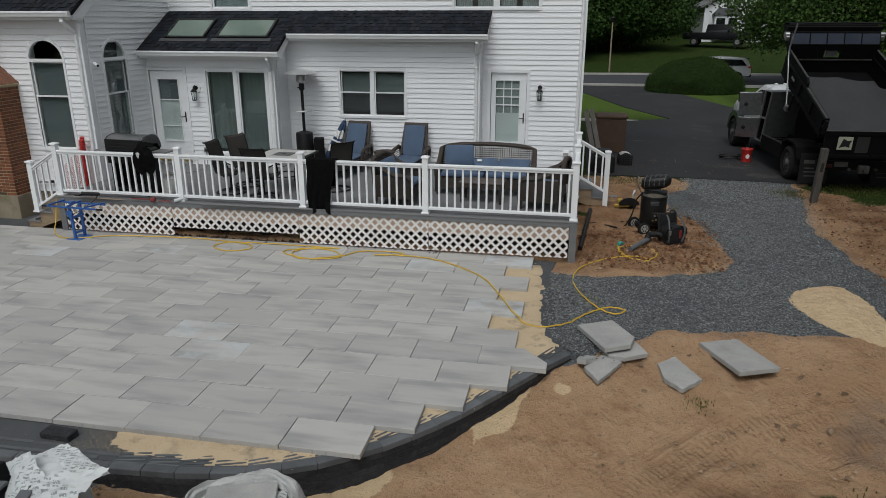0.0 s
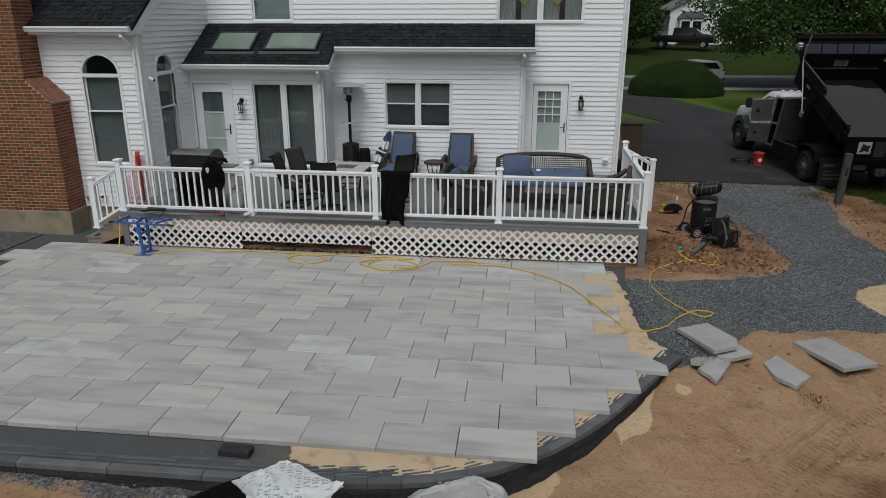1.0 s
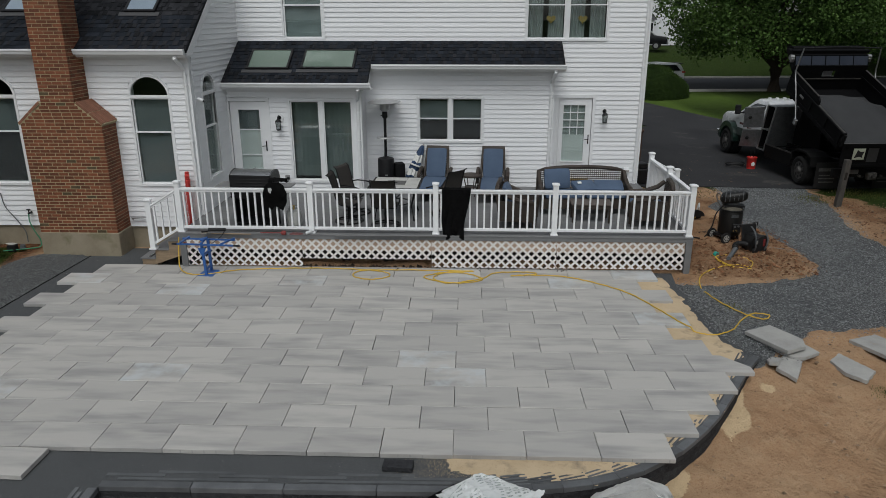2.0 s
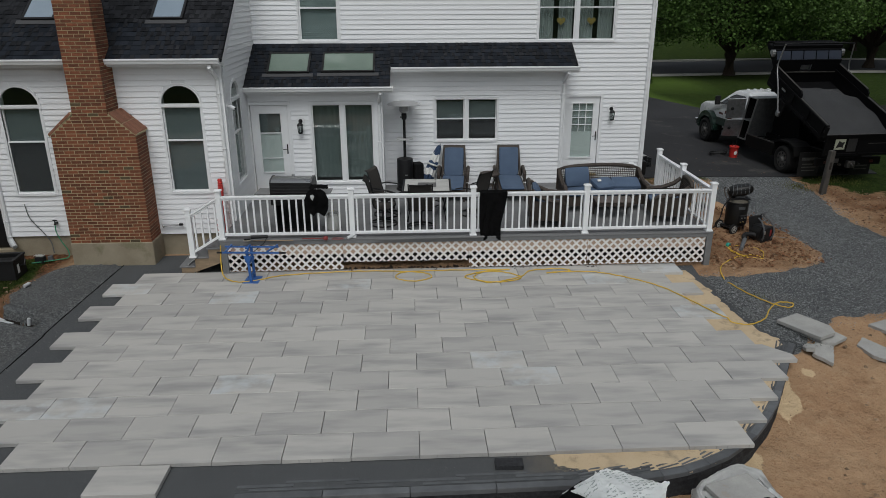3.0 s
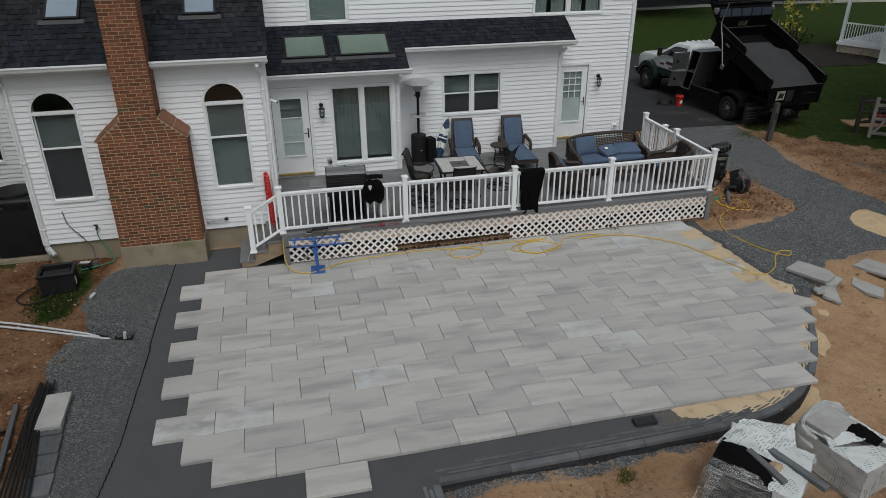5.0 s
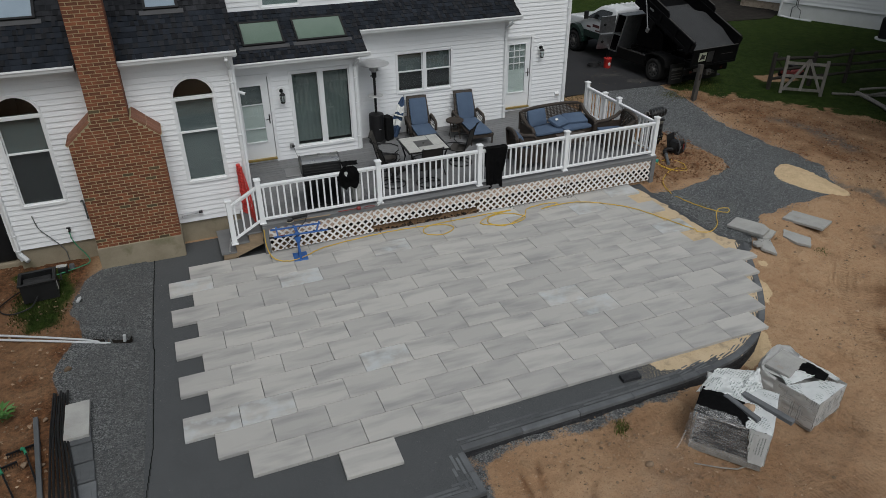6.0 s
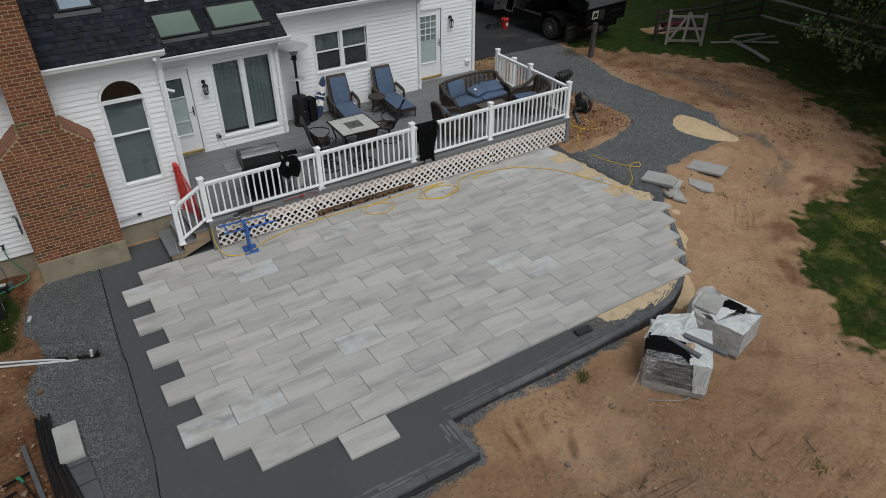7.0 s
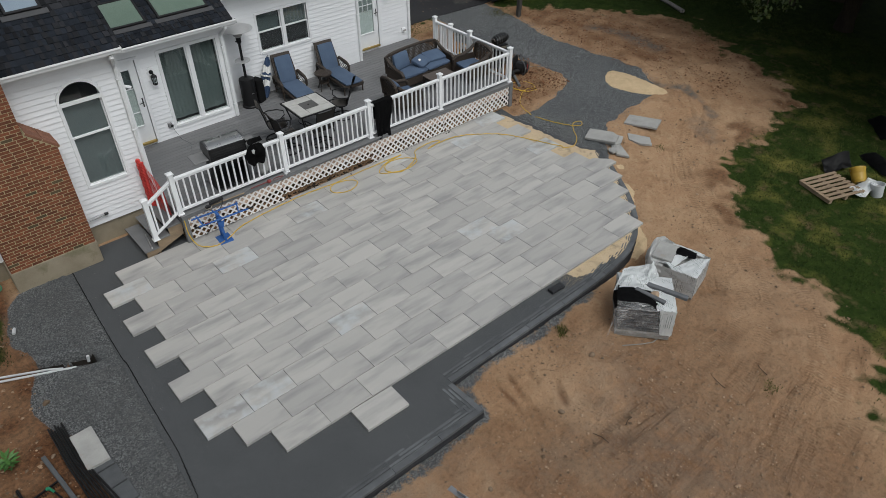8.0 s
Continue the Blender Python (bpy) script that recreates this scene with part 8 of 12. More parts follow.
part("fan_housing", B().lathe((0, 0, 0), [(0.05, 0), (0.15, 0.01), (0.17, 0.05), (0.15, 0.10)], 22).turn(pose(0.02, -0.10, 0.20, 90, 0, 0)), BLACK_PLASTIC, blw, smooth=True)
part("fuel_tank", B().box(-0.17, 0.20, -0.20, 0.06, 0.0, 0.10, 0.03, 2), BLACK_PLASTIC, blw)
part("starter_cover", B().cyl((0.20, -0.06, 0.24), (0.25, -0.06, 0.24), 0.085, n=18), BLACK_METAL, blw)
part("red_trim", B().box(0.06, 0.11, -0.215, -0.20, 0.14, 0.30, 0.006), surf("dull_red_trim", (0.20, 0.02, 0.02), (0.13, 0.015, 0.015), 5, 0.5), blw, "dull red trim")
for x in (-0.10, 0.10):
    part("strap", B().tube(smooth_path([(x, 0.02, 0.53), (x * 1.3, -0.12, 0.47), (x * 1.5, -0.22, 0.33), (x * 1.4, -0.23, 0.16), (x * 1.2, -0.18, 0.05)], 4), 0.018, 6), GREY_PIPE, blw, "dark grey shoulder strap")
part("buckle", B().box(-0.16, -0.12, -0.258, -0.246, 0.22, 0.30, 0.004), ALU, blw)
part("carry_loop", B().tube(smooth_path([(-0.06, 0.02, 0.54), (-0.04, 0.02, 0.61), (0.04, 0.02, 0.61), (0.06, 0.02, 0.54)], 4), 0.012, 6), BLACK_PLASTIC, blw)
elbow = smooth_path([(-0.14, -0.06, 0.14), (-0.26, 0.02, 0.17), (-0.36, 0.08, 0.15), (-0.42, 0.06, 0.11), (-0.46, -0.02, 0.09)], 7)
part("elbow_hose", B().tube(elbow, [0.052 + 0.006 * (i % 2) for i in range(len(elbow))], 14), BLACK_PLASTIC, blw, "ribbed black elbow hose")
part("nozzle_tube", B().cyl((-0.45, 0.0, 0.085), (-0.97, -0.42, 0.055), 0.046, 0.042, 18), GREY_NOZZLE, blw, "grey plastic nozzle tube", smooth=True)

solid("metal_pipe", B().tube([(0.40, 14.5, 0.20), (0.30, 13.4, 0.14), (0.20, 12.25, 0.05)], 0.040, 12), BLACK_METAL, "dark metal pipe lying along the deck's side", "pipe", smooth=True)
cs = thing("cut_off_saw", pose(1.20, 15.05, 0.13, 0, 0, 12), "dusty black and yellow cut-off saw on the soil", "cut-off saw")
part("body", B().box(-0.14, 0.16, -0.10, 0.10, 0.03, 0.20, 0.03, 2), BLACK_PLASTIC, cs)
part("blade_guard", B().prism([(0.22 * math.cos(q * 0.35) - 0.02, 0.10 + 0.16 * math.sin(q * 0.35)) for q in range(10)], -0.17, -0.12, axis="y"), BLACK_METAL, cs)
part("front_handle", B().tube([(0.08, -0.1, 0.16), (0.06, -0.12, 0.33), (0.12, 0.0, 0.38), (0.16, 0.10, 0.30), (0.14, 0.1, 0.16)], 0.018, 7), PVC, cs, "pale tubular handle")
part("fuel_cap", B().box(-0.24, -0.12, -0.08, 0.02, 0.08, 0.22, 0.02), YELLOW, cs, "yellow cover")
part("arm", B().box(-0.34, 0.0, -0.15, -0.11, 0.05, 0.12, 0.02), YELLOW, cs)
for k, (x, y, a, ln) in enumerate(((0.62, 13.9, 20, 0.5), (0.75, 13.7, -35, 0.4), (0.9, 14.0, 8, 0.6))):
    solid("tool_rod", B().cyl((-ln / 2, 0, 0), (ln / 2, 0, 0.01), 0.016, n=8), BLACK_METAL, "black metal tool rod lying on the soil", "tool", "loose tools", at=pose(x, y, h_at(x, y) + 0.045, 0, 0, a))
solid("stick", B().tube([(-0.35, 0, 0), (0, 0.04, 0.01), (0.4, 0.0, 0)], 0.009, 5), LUMBER_GREY, "thin dry stick on the soil", "stick", at=pose(2.55, 13.0, 0.03, 0, 0, -38))
solid("stick", B().tube([(-0.35, 0.02, 0), (0, 0.0, 0.01), (0.25, 0.03, 0), (0.42, 0.14, 0)], 0.012, 5), LUMBER_GREY, "pale thin lath on the soil by the pallet", "stick", at=pose(-4.77, 3.36, h_at(-4.77, 3.36) + 0.02, 0, 0, -34))
rng = random.Random(5)
for k in range(22):
    x, y = rng.uniform(1.0, 2.6), rng.uniform(11.6, 13.2)
    b = B()
    bmesh.ops.create_icosphere(b.bm, subdivisions=1, radius=rng.uniform(0.012, 0.034))
    b.jitter(0.014, 30, k)
    solid("clay_lump", b, CLOD, "reddish clay lump on the bare soil", "clay lump", "clay lumps", at=pose(x, y, h_at(x, y) + 0.01))
for x, y, s in ((-7.1, 3.29, 0.055), (-5.69, 3.78, 0.055), (-8.86, 3.95, 0.03), (-9.05, 3.02, 0.035), (-6.32, 3.69, 0.02), (-5.59, 3.61, 0.025), (-5.88, 3.18, 0.016), (2.9, 7.2, 0.035), (-13.75, 9.1, 0.06), (-14.0, 7.9, 0.04), (-14.2, 7.0, 0.05), (-13.95, 6.9, 0.035), (3.4, 6.6, 0.04), (5.1, 8.6, 0.04)):
    b = B()
    bmesh.ops.create_icosphere(b.bm, subdivisions=2, radius=s)
    b.jitter(s * 0.5, 14, x)
    solid("field_stone", b, FIELD, "rough brown field stone on the soil", "stone", "field stones", at=pose(x, y, h_at(x, y) + s * 0.3))


tw = thing("trowel", pose(-9.48, 3.22, h_at(-9.48, 3.22) + 0.02, 0, 0, -80), "grey steel finishing trowel lying on the soil", "trowel")
part("blade", B().box(-0.24, 0.24, -0.05, 0.05, 0.0, 0.012, 0.004), ALU, tw)
part("handle", B().cyl((-0.08, 0, 0.05), (0.08, 0, 0.05), 0.016, n=8).cyl((0, 0, 0.012), (0, 0, 0.05), 0.008, n=6), GREY_PIPE, tw)
for x, y, a, ln in ((-6.96, 2.52, -80, 0.3), (-6.32, 2.44, 12, 0.22), (-4.31, 1.97, 75, 0.4), (-3.33, 1.59, 70, 0.25)):
    solid("twig", B().tube([(-ln / 2, 0, 0), (0, 0.02, 0.008), (ln / 2, -0.01, 0)], 0.007, 5), BARK, "thin dark twig on the soil", "twig", "twigs", at=pose(x, y, h_at(x, y) + 0.012, 0, 0, a))


# ---- wrapped pallets of wall blocks ----
def crumpled(x0, x1, y0, y1, n, fn, seed, thick=0.004, rough=1.0):
    b = B()
    g = []
    for j in range(n + 1):
        r = []
        for i in range(n + 1):
            x, y = x0 + (x1 - x0) * i / n, y0 + (y1 - y0) * j / n
            q = Vector((x * 6, y * 6, seed))
            x2, y2, z2 = fn(x, y)
            cr = 0.018 * noise.noise(q) + 0.012 * abs(noise.noise(q * 2.3)) + 0.006 * noise.noise(q * 5)
            cr *= rough
            r.append(b.bm.verts.new((x2 + 0.014 * rough * noise.noise(q + Vector((7, 0, 0))), y2 + 0.014 * rough * noise.noise(q + Vector((0, 7, 0))), z2 + cr)))
        g.append(r)
    for j in range(n):
        for i in range(n):
            b.bm.faces.new((g[j][i], g[j][i + 1], g[j + 1][i + 1], g[j + 1][i]))
    bmesh.ops.solidify(b.bm, geom=b.bm.faces[:], thickness=thick)
    return b


def pallet_base(parent, w, d):
    for k in range(7):
        x = -w / 2 + (w - 0.09) * k / 6
        part("deck_board", B().box(x, x + 0.09, -d / 2, d / 2, 0.105, 0.125), LUMBER_GREY, parent)
    for yy in (-d / 2, -0.045, d / 2 - 0.09):
        part("stringer", B().box(-w / 2, w / 2, yy, yy + 0.09, 0.02, 0.104), LUMBER_GREY, parent)
    for yy in (-d / 2, -0.045, d / 2 - 0.09):
        part("bottom_board", B().box(-w / 2, w / 2, yy - 0.003, yy + 0.093, 0.0, 0.019), LUMBER_GREY, parent)


def stone_stack(parent, w, d, layers, material, z0=0.127, lh=0.08):
    for k in range(layers):
        n = 3 if k % 2 else 2
        for i in range(n):
            for j in range(3):
                xa, ya = -w / 2 + w * i / n, -d / 2 + d * j / 3
                part("wall_block", B().box(xa + 0.004, xa + w / n - 0.004, ya + 0.004, ya + d / 3 - 0.004, z0 + lh * k + 0.002, z0 + lh * (k + 1), 0.005), material, parent)


def drape(a, b, c, d, n, seed, bulge=0.0, thick=0.003, rough=1.0):
    """A crumpled sheet stretched between four corners, bulged in its middle."""
    a, b, c, d = Vector(a), Vector(b), Vector(c), Vector(d)
    out = (b - a).cross(d - a)
    out.normalize()

    def fn(u, v):
        p = a.lerp(b, u).lerp(d.lerp(c, u), v) + out * bulge * 16 * u * (1 - u) * v * (1 - v)
        return p.x, p.y, p.z

    return crumpled(0, 1, 0, 1, n, fn, seed, thick, rough)


def shrink_wrap(name, m, w, d, h, label, seed, stone):
    p = thing(name, m, label, "pallet", "wrapped pallets")
    pallet_base(p, w, d)
    stone_stack(p, w - 0.05, d - 0.05, int((h - 0.13) / 0.08), stone)
    film = B()
    n = 72
    rings = []
    for k in range(13):
        z = 0.05 + (h - 0.03) * k / 12
        ring = []
        for i in range(n):
            a = 2 * math.pi * i / n
            ca, sa = math.cos(a), math.sin(a)
            s = 1 / max(abs(ca), abs(sa))
            ww, dd = w / 2 + 0.010, d / 2 + 0.010
            q = Vector((ca * 3, sa * 3, z * 5 + seed))
            o = 0.016 * noise.noise(q * 2) + 0.008 * abs(noise.noise(Vector((ca * 4, sa * 4, z * 26 + seed))))
            ring.append(film.bm.verts.new((ca * s * (ww + o), sa * s * (dd + o), z + 0.02 * noise.noise(q))))
        rings.append(ring)
    for a, b in zip(rings, rings[1:]):
        for i in range(n):
            film.bm.faces.new((a[i], a[(i + 1) % n], b[(i + 1) % n], b[i]))
    part("stretch_film", film, FILM, p, "clear wrinkled stretch film", smooth=True)
    return p


H1 = 0.70
P1 = pose(-4.25, 3.78, h_at(-4.25, 3.78) + 0.01, 0, 0, -50)
p1 = shrink_wrap("block_pallet", P1, 1.02, 0.94, H1, "torn wrapped pallet of charcoal wall blocks on the soil", 1.0, BLOCK)
for label, sheet_ in (
        ("white printed wrap over the top", drape((-0.46, 0.06, 0.74), (0.54, -0.04, 0.735), (0.53, 0.5, 0.73), (-0.5, 0.5, 0.75), 26, 2.0, 0.02)),
        ("torn white wrap turned up at the corner", drape((-0.6, 0.02, 0.68), (0.12, 0.16, 0.76), (0.18, 0.8, 0.82), (-0.4, 0.52, 0.86), 34, 3.1, 0.05, rough=1.3)),
        ("rolled edge of the torn wrap", drape((-0.52, 0.04, 0.74), (0.06, 0.14, 0.76), (0.02, 0.34, 0.85), (-0.28, 0.26, 0.94), 22, 3.6, 0.05, rough=1.3)),
        ("torn wrap falling from the fold", drape((0.06, 0.18, 0.75), (0.3, 0.5, 0.72), (0.18, 0.8, 0.88), (0.02, 0.3, 0.87), 18, 3.9, 0.02, rough=1.6)),
        ("white printed wrap on the corner", drape((0.18, -0.48, 0.732), (0.54, -0.49, 0.732), (0.54, 0, 0.742), (0.1, 0, 0.745), 16, 4.0, 0.01)),
        ("white printed wrap on the near side", drape((0.32, -0.492, 0.12), (0.525, -0.492, 0.12), (0.535, -0.492, 0.74), (0.23, -0.492, 0.74), 14, 5.0)),
        ("white printed wrap round the side", drape((0.536, -0.49, 0.11), (0.536, 0.49, 0.14), (0.536, 0.5, 0.74), (0.536, -0.49, 0.74), 16, 5.5)),
        ("white wrap hanging down behind", drape((0.54, 0.495, 0.26), (-0.5, 0.495, 0.4), (-0.52, 0.5, 0.76), (0.54, 0.5, 0.74), 16, 5.9))):
    part("printed_wrap", sheet_, WRAP_PRINT, p1, label, smooth=True)
part("black_liner", drape((-0.55, -0.45, 0.7), (0.33, -0.44, 0.722), (0.12, 0.04, 0.75), (-0.52, 0.12, 0.76), 22, 6.0, 0.05), CLOTH_BLACK, p1, "black liner sheet under the wrap", smooth=True)
part("liner_side", drape((-0.536, 0.3, 0.26), (-0.536, -0.46, 0.44), (-0.536, -0.46, 0.72), (-0.536, 0.3, 0.75), 14, 6.5), CLOTH_BLACK, p1, "black liner hanging over the side", smooth=True)
part("loose_film", drape((-0.62, -0.54, 0.08), (-0.48, -0.52, 0.1), (-0.33, -0.51, 0.73), (-0.58, -0.48, 0.72), 18, 7.0, 0.05), FILM, p1, "loose film gathered at the corner", smooth=True)
part("loose_film", drape((-0.56, -0.5, 0.7), (0.21, -0.5, 0.72), (0.05, -0.34, 0.755), (-0.53, -0.34, 0.76), 18, 7.7, 0.03), FILM, p1, "loose film folded over the edge", smooth=True)
part("film_tail", B().tube(smooth_path([(-0.58, -0.52, 0.36), (-0.61, -0.54, 0.2), (-0.64, -0.58, 0.05), (-0.7, -0.66, 0.01)], 4), 0.012, 6), FILM, p1, "twisted tail of film")
part("loose_film", drape((0.48, -0.29, 0.52), (0.54, 0.39, 0.47), (0.58, 0.5, 0.76), (0.5, -0.29, 0.76), 14, 8.2, -0.04), FILM, p1, "loose film hanging from the edge", smooth=True)


def world_bar(a, b, z, w, material, label):
    a, b = Vector(a), Vector(b)
    d = b - a
    solid("edging_bar", B().box(-d.length / 2, d.length / 2, -w / 2, w / 2, 0, 0.07, 0.005), material, label, "block", "edging blocks", at=pose((a.x + b.x) / 2, (a.y + b.y) / 2, z, 0, 0, math.degrees(math.atan2(d.y, d.x))))


world_bar((-4.09, 3.97), (-3.83, 3.13), 0.425, 0.10, BLOCK_LIP, "long dark edging block laid on the wrapped pallet")
world_bar((-4.34, 3.95), (-4.26, 3.34), 0.425, 0.09, BLOCK_LIP, "long dark edging block laid on the wrapped pallet")
solid("edging_bar", B().box(-0.5, 0.5, -0.05, 0.05, 0, 0.06, 0.005), PALE_SLAB, "long grey edging block laid between the pallets", "block", "edging blocks", at=p1.matrix_basis @ pose(0.05, 0.60, 0.54, 0, 6, 4))
rk = B()
bmesh.ops.create_icosphere(rk.bm, subdivisions=2, radius=0.075)
rk.turn(Matrix.Diagonal((1.0, 1.1, 0.6, 1))).jitter(0.035, 12, 3)
solid("field_stone", rk, surf("tan_rock", (0.36, 0.26, 0.175), (0.28, 0.20, 0.135), 9, 0.9), "tan broken stone weighting down the wrap", "stone", at=pose(-4.18, 3.62, 0.462))

p2 = shrink_wrap("block_pallet", pose(-2.52, 4.15, h_at(-2.5, 4.1) - 0.01, 0, 0, -76) @ Matrix.Diagonal((0.93, 0.93, 0.93, 1)), 1.15, 0.86, 0.56, "half-opened pallet of grey slabs in white printed wrap", 2.0, PALE_SLAB)
for label, sheet_ in (
        ("white printed wrap over the stack", drape((-0.02, -0.44, 0.625), (0.58, -0.44, 0.625), (0.585, 0.40, 0.63), (0.30, 0.20, 0.65), 20, 12.0, 0.02)),
        ("white wrap pulled back along the edge", drape((-0.30, 0.36, 0.63), (0.46, 0.36, 0.64), (0.44, 0.45, 0.66), (-0.30, 0.46, 0.68), 16, 16.6)),
        ("folded-back white wrap", drape((0.0, -0.44, 0.64), (0.19, 0.19, 0.69), (-0.10, 0.02, 0.70), (-0.38, -0.20, 0.68), 16, 15.0, 0.02))):
    part("printed_wrap", sheet_, WRAP_PRINT, p2, label, smooth=True)
for label, sheet_ in (
        ("greyish printed wrap round the side", drape((-0.58, -0.442, 0.08), (0.58, -0.442, 0.06), (0.58, -0.442, 0.635), (-0.58, -0.442, 0.635), 22, 13.0)),
        ("greyish printed wrap round the end", drape((0.588, -0.44, 0.08), (0.588, 0.44, 0.08), (0.588, 0.42, 0.635), (0.588, -0.44, 0.635), 18, 14.0)),
        ("greyish printed wrap round the end", drape((-0.588, 0.44, 0.10), (-0.588, -0.44, 0.08), (-0.588, -0.44, 0.64), (-0.588, 0.44, 0.64), 18, 17.0)),
        ("greyish printed wrap behind", drape((0.58, 0.442, 0.10), (-0.58, 0.442, 0.08), (-0.58, 0.442, 0.64), (0.58, 0.442, 0.64), 18, 17.5)),
        ("grey inner face of the wrap", drape((-0.55, -0.38, 0.63), (0.02, -0.30, 0.63), (0.0, 0.40, 0.65), (-0.50, 0.42, 0.66), 18, 19.0, 0.03))):
    part("side_wrap", sheet_, WRAP_GREY, p2, label, smooth=True)
RIM_LINE = smooth_path([(-0.20, -0.45, 0.66), (-0.50, -0.44, 0.72), (-0.61, -0.16, 0.745), (-0.63, 0.10, 0.775), (-0.61, 0.32, 0.775), (-0.50, 0.50, 0.72), (-0.26, 0.47, 0.66)], 6)


def rim_sheet(u, v):
    """A standing rim of sheet: up the outside, over the crest and down on the inside."""
    q = min(u * (len(RIM_LINE) - 1), len(RIM_LINE) - 1.001)
    i = int(q)
    c = Vector(RIM_LINE[i]).lerp(Vector(RIM_LINE[i + 1]), q - i)
    k = Vector((-0.25, 0.02, 0)) - Vector((c.x, c.y, 0))
    k.normalize()
    a = v * math.pi
    side = -(0.07 + 0.05 * noise.noise(Vector((u * 7, 3.0, 1.0)))) * math.cos(a)
    drop = (0.26 if v < 0.5 else 0.10) * (1 - math.sin(a)) ** 0.8
    return c.x + k.x * side, c.y + k.y * side, c.z - drop


part("bunched_wrap", crumpled(0, 1, 0, 1, 40, rim_sheet, 16.0, 0.003, 2.2), surf("greyish_white_sheet", (0.70, 0.70, 0.69), (0.58, 0.58, 0.57), 5, 0.4, bump=0.3, bscale=30, bdist=0.006), p2, "greyish white sheet standing up round the stack's end", smooth=True)
part("top_slab", B().box(-0.56, -0.10, -0.28, 0.36, 0.655, 0.715, 0.006, m=pose(0, 0, 0, 0, 1, 4)), PALE_SLAB, p2, "pale grey slab on top of the stack")
part("black_liner", drape((-0.21, -0.06, 0.665), (0.33, 0.16, 0.665), (0.28, 0.40, 0.66), (-0.20, 0.40, 0.665), 18, 18.0, 0.10), CLOTH_BLACK, p2, "black liner sheet", smooth=True)
# wooden pallet with sacks on the lawn
wp = thing("wooden_pallet", pose(3.45, 3.58, h_at(3.45, 3.6) + 0.03, 0, 0, -20), "empty weathered wooden pallet on the grass", "pallet")
for k in range(7):
    part("deck_board", B().box(-0.58, 0.58, -0.5 + 0.152 * k, -0.5 + 0.152 * k + 0.095, 0.10, 0.118, 0.003), LUMBER, wp)
for x in (-0.55, -0.045, 0.46):
    part("stringer", B().box(x, x + 0.09, -0.5, 0.5, 0.0, 0.098), LUMBER, wp)
solid("black_sheet", crumpled(-0.40, 0.40, -0.22, 0.22, 18, lambda x, y: (x + 0.25 * y, y, 0.05 + 0.10 * smooth(-0.1, 0.22, y) * (0.6 + 0.4 * math.sin(x * 5)) + 0.03 * math.sin(x * 7 + 1)), 23.0, 0.006, 1.6), BLACK_PLASTIC, "creased black plastic sheet beside the pallet", "plastic sheet", smooth=True, at=pose(4.54, 4.0, h_at(4.5, 4.0) + 0.12, 24, -6, -25))
bk5 = thing("bucket", pose(4.30, 3.30, h_at(4.3, 3.3) + 0.19, -50, 0, -40) @ Matrix.Diagonal((1.25, 1.25, 1.15, 1)), "yellow plastic bucket tipped over on the grass", "bucket")
part("body", B().lathe((0, 0, -0.14), [(0.12, 0), (0.125, 0.01), (0.15, 0.31), (0.158, 0.32), (0.158, 0.35), (0.148, 0.35), (0.135, 0.06), (0.02, 0.05)], 24), YELLOW, bk5, smooth=True)
part("inside", B().lathe((0, 0, -0.085), [(0.11, 0), (0.134, 0.26), (0.137, 0.26)], 20, ), SAND, bk5, "sand-caked inside")
part("bail", B().tube([(0.16 * math.cos(q * 0.5236), 0.01, 0.18 - 0.12 * math.sin(q * 0.5236)) for q in range(7)], 0.004, 5), STEEL, bk5)
bk6 = thing("bucket", pose(4.16, 2.72, h_at(4.16, 2.7) + 0.0, -12, 0, 0), "white plastic bucket with grey residue on the grass", "bucket")
part("body", B().lathe((0, 0, 0), [(0.13, 0), (0.135, 0.01), (0.155, 0.30), (0.165, 0.31), (0.165, 0.34), (0.152, 0.34), (0.146, 0.24), (0.02, 0.235)], 24), PVC, bk6, smooth=True)
part("residue", B().lathe((0, 0, 0.236), [(0.143, 0), (0.10, 0.012), (0.02, 0.016)], 18), KERB, bk6, "pale dried residue")
solid("plastic_sheet", crumpled(-0.45, 0.45, -0.22, 0.22, 22, lambda x, y: (x, y + 0.10 * math.sin(x * 5), 0.13 * (1 - (x / 0.46) ** 4) * (1 - (y / 0.23) ** 2) + 0.05 * math.sin(x * 9)), 21.0, 0.006, 2.6), WRAP_PRINT, "crumpled white plastic sheet beside the pallet", "plastic sheet", smooth=True, at=pose(4.10, 3.02, h_at(4.1, 3.0) + 0.10, 0, 0, -30))
solid("black_sack", crumpled(-0.55, 0.55, -0.25, 0.25, 16, lambda x, y: (x, y, 0.22 * (1 - (x / 0.56) ** 4) * (1 - (y / 0.26) ** 2)), 25.0, 0.02, 2.0), CLOTH_BLACK, "slumped black fabric sack on the grass", "sack", smooth=True, at=pose(5.6, 3.3, h_at(5.6, 3.3) + 0.02, 0, 0, 60))
solid("black_sack", crumpled(-0.6, 0.6, -0.3, 0.3, 16, lambda x, y: (x, y, 0.30 * (1 - (x / 0.61) ** 4) * (1 - (y / 0.31) ** 2)), 27.0, 0.02, 2.0), CLOTH_BLACK, "slumped black fabric sack on the grass", "sack", smooth=True, at=pose(7.6, 4.0, h_at(7.6, 4.0) + 0.02, 0, 0, 40))

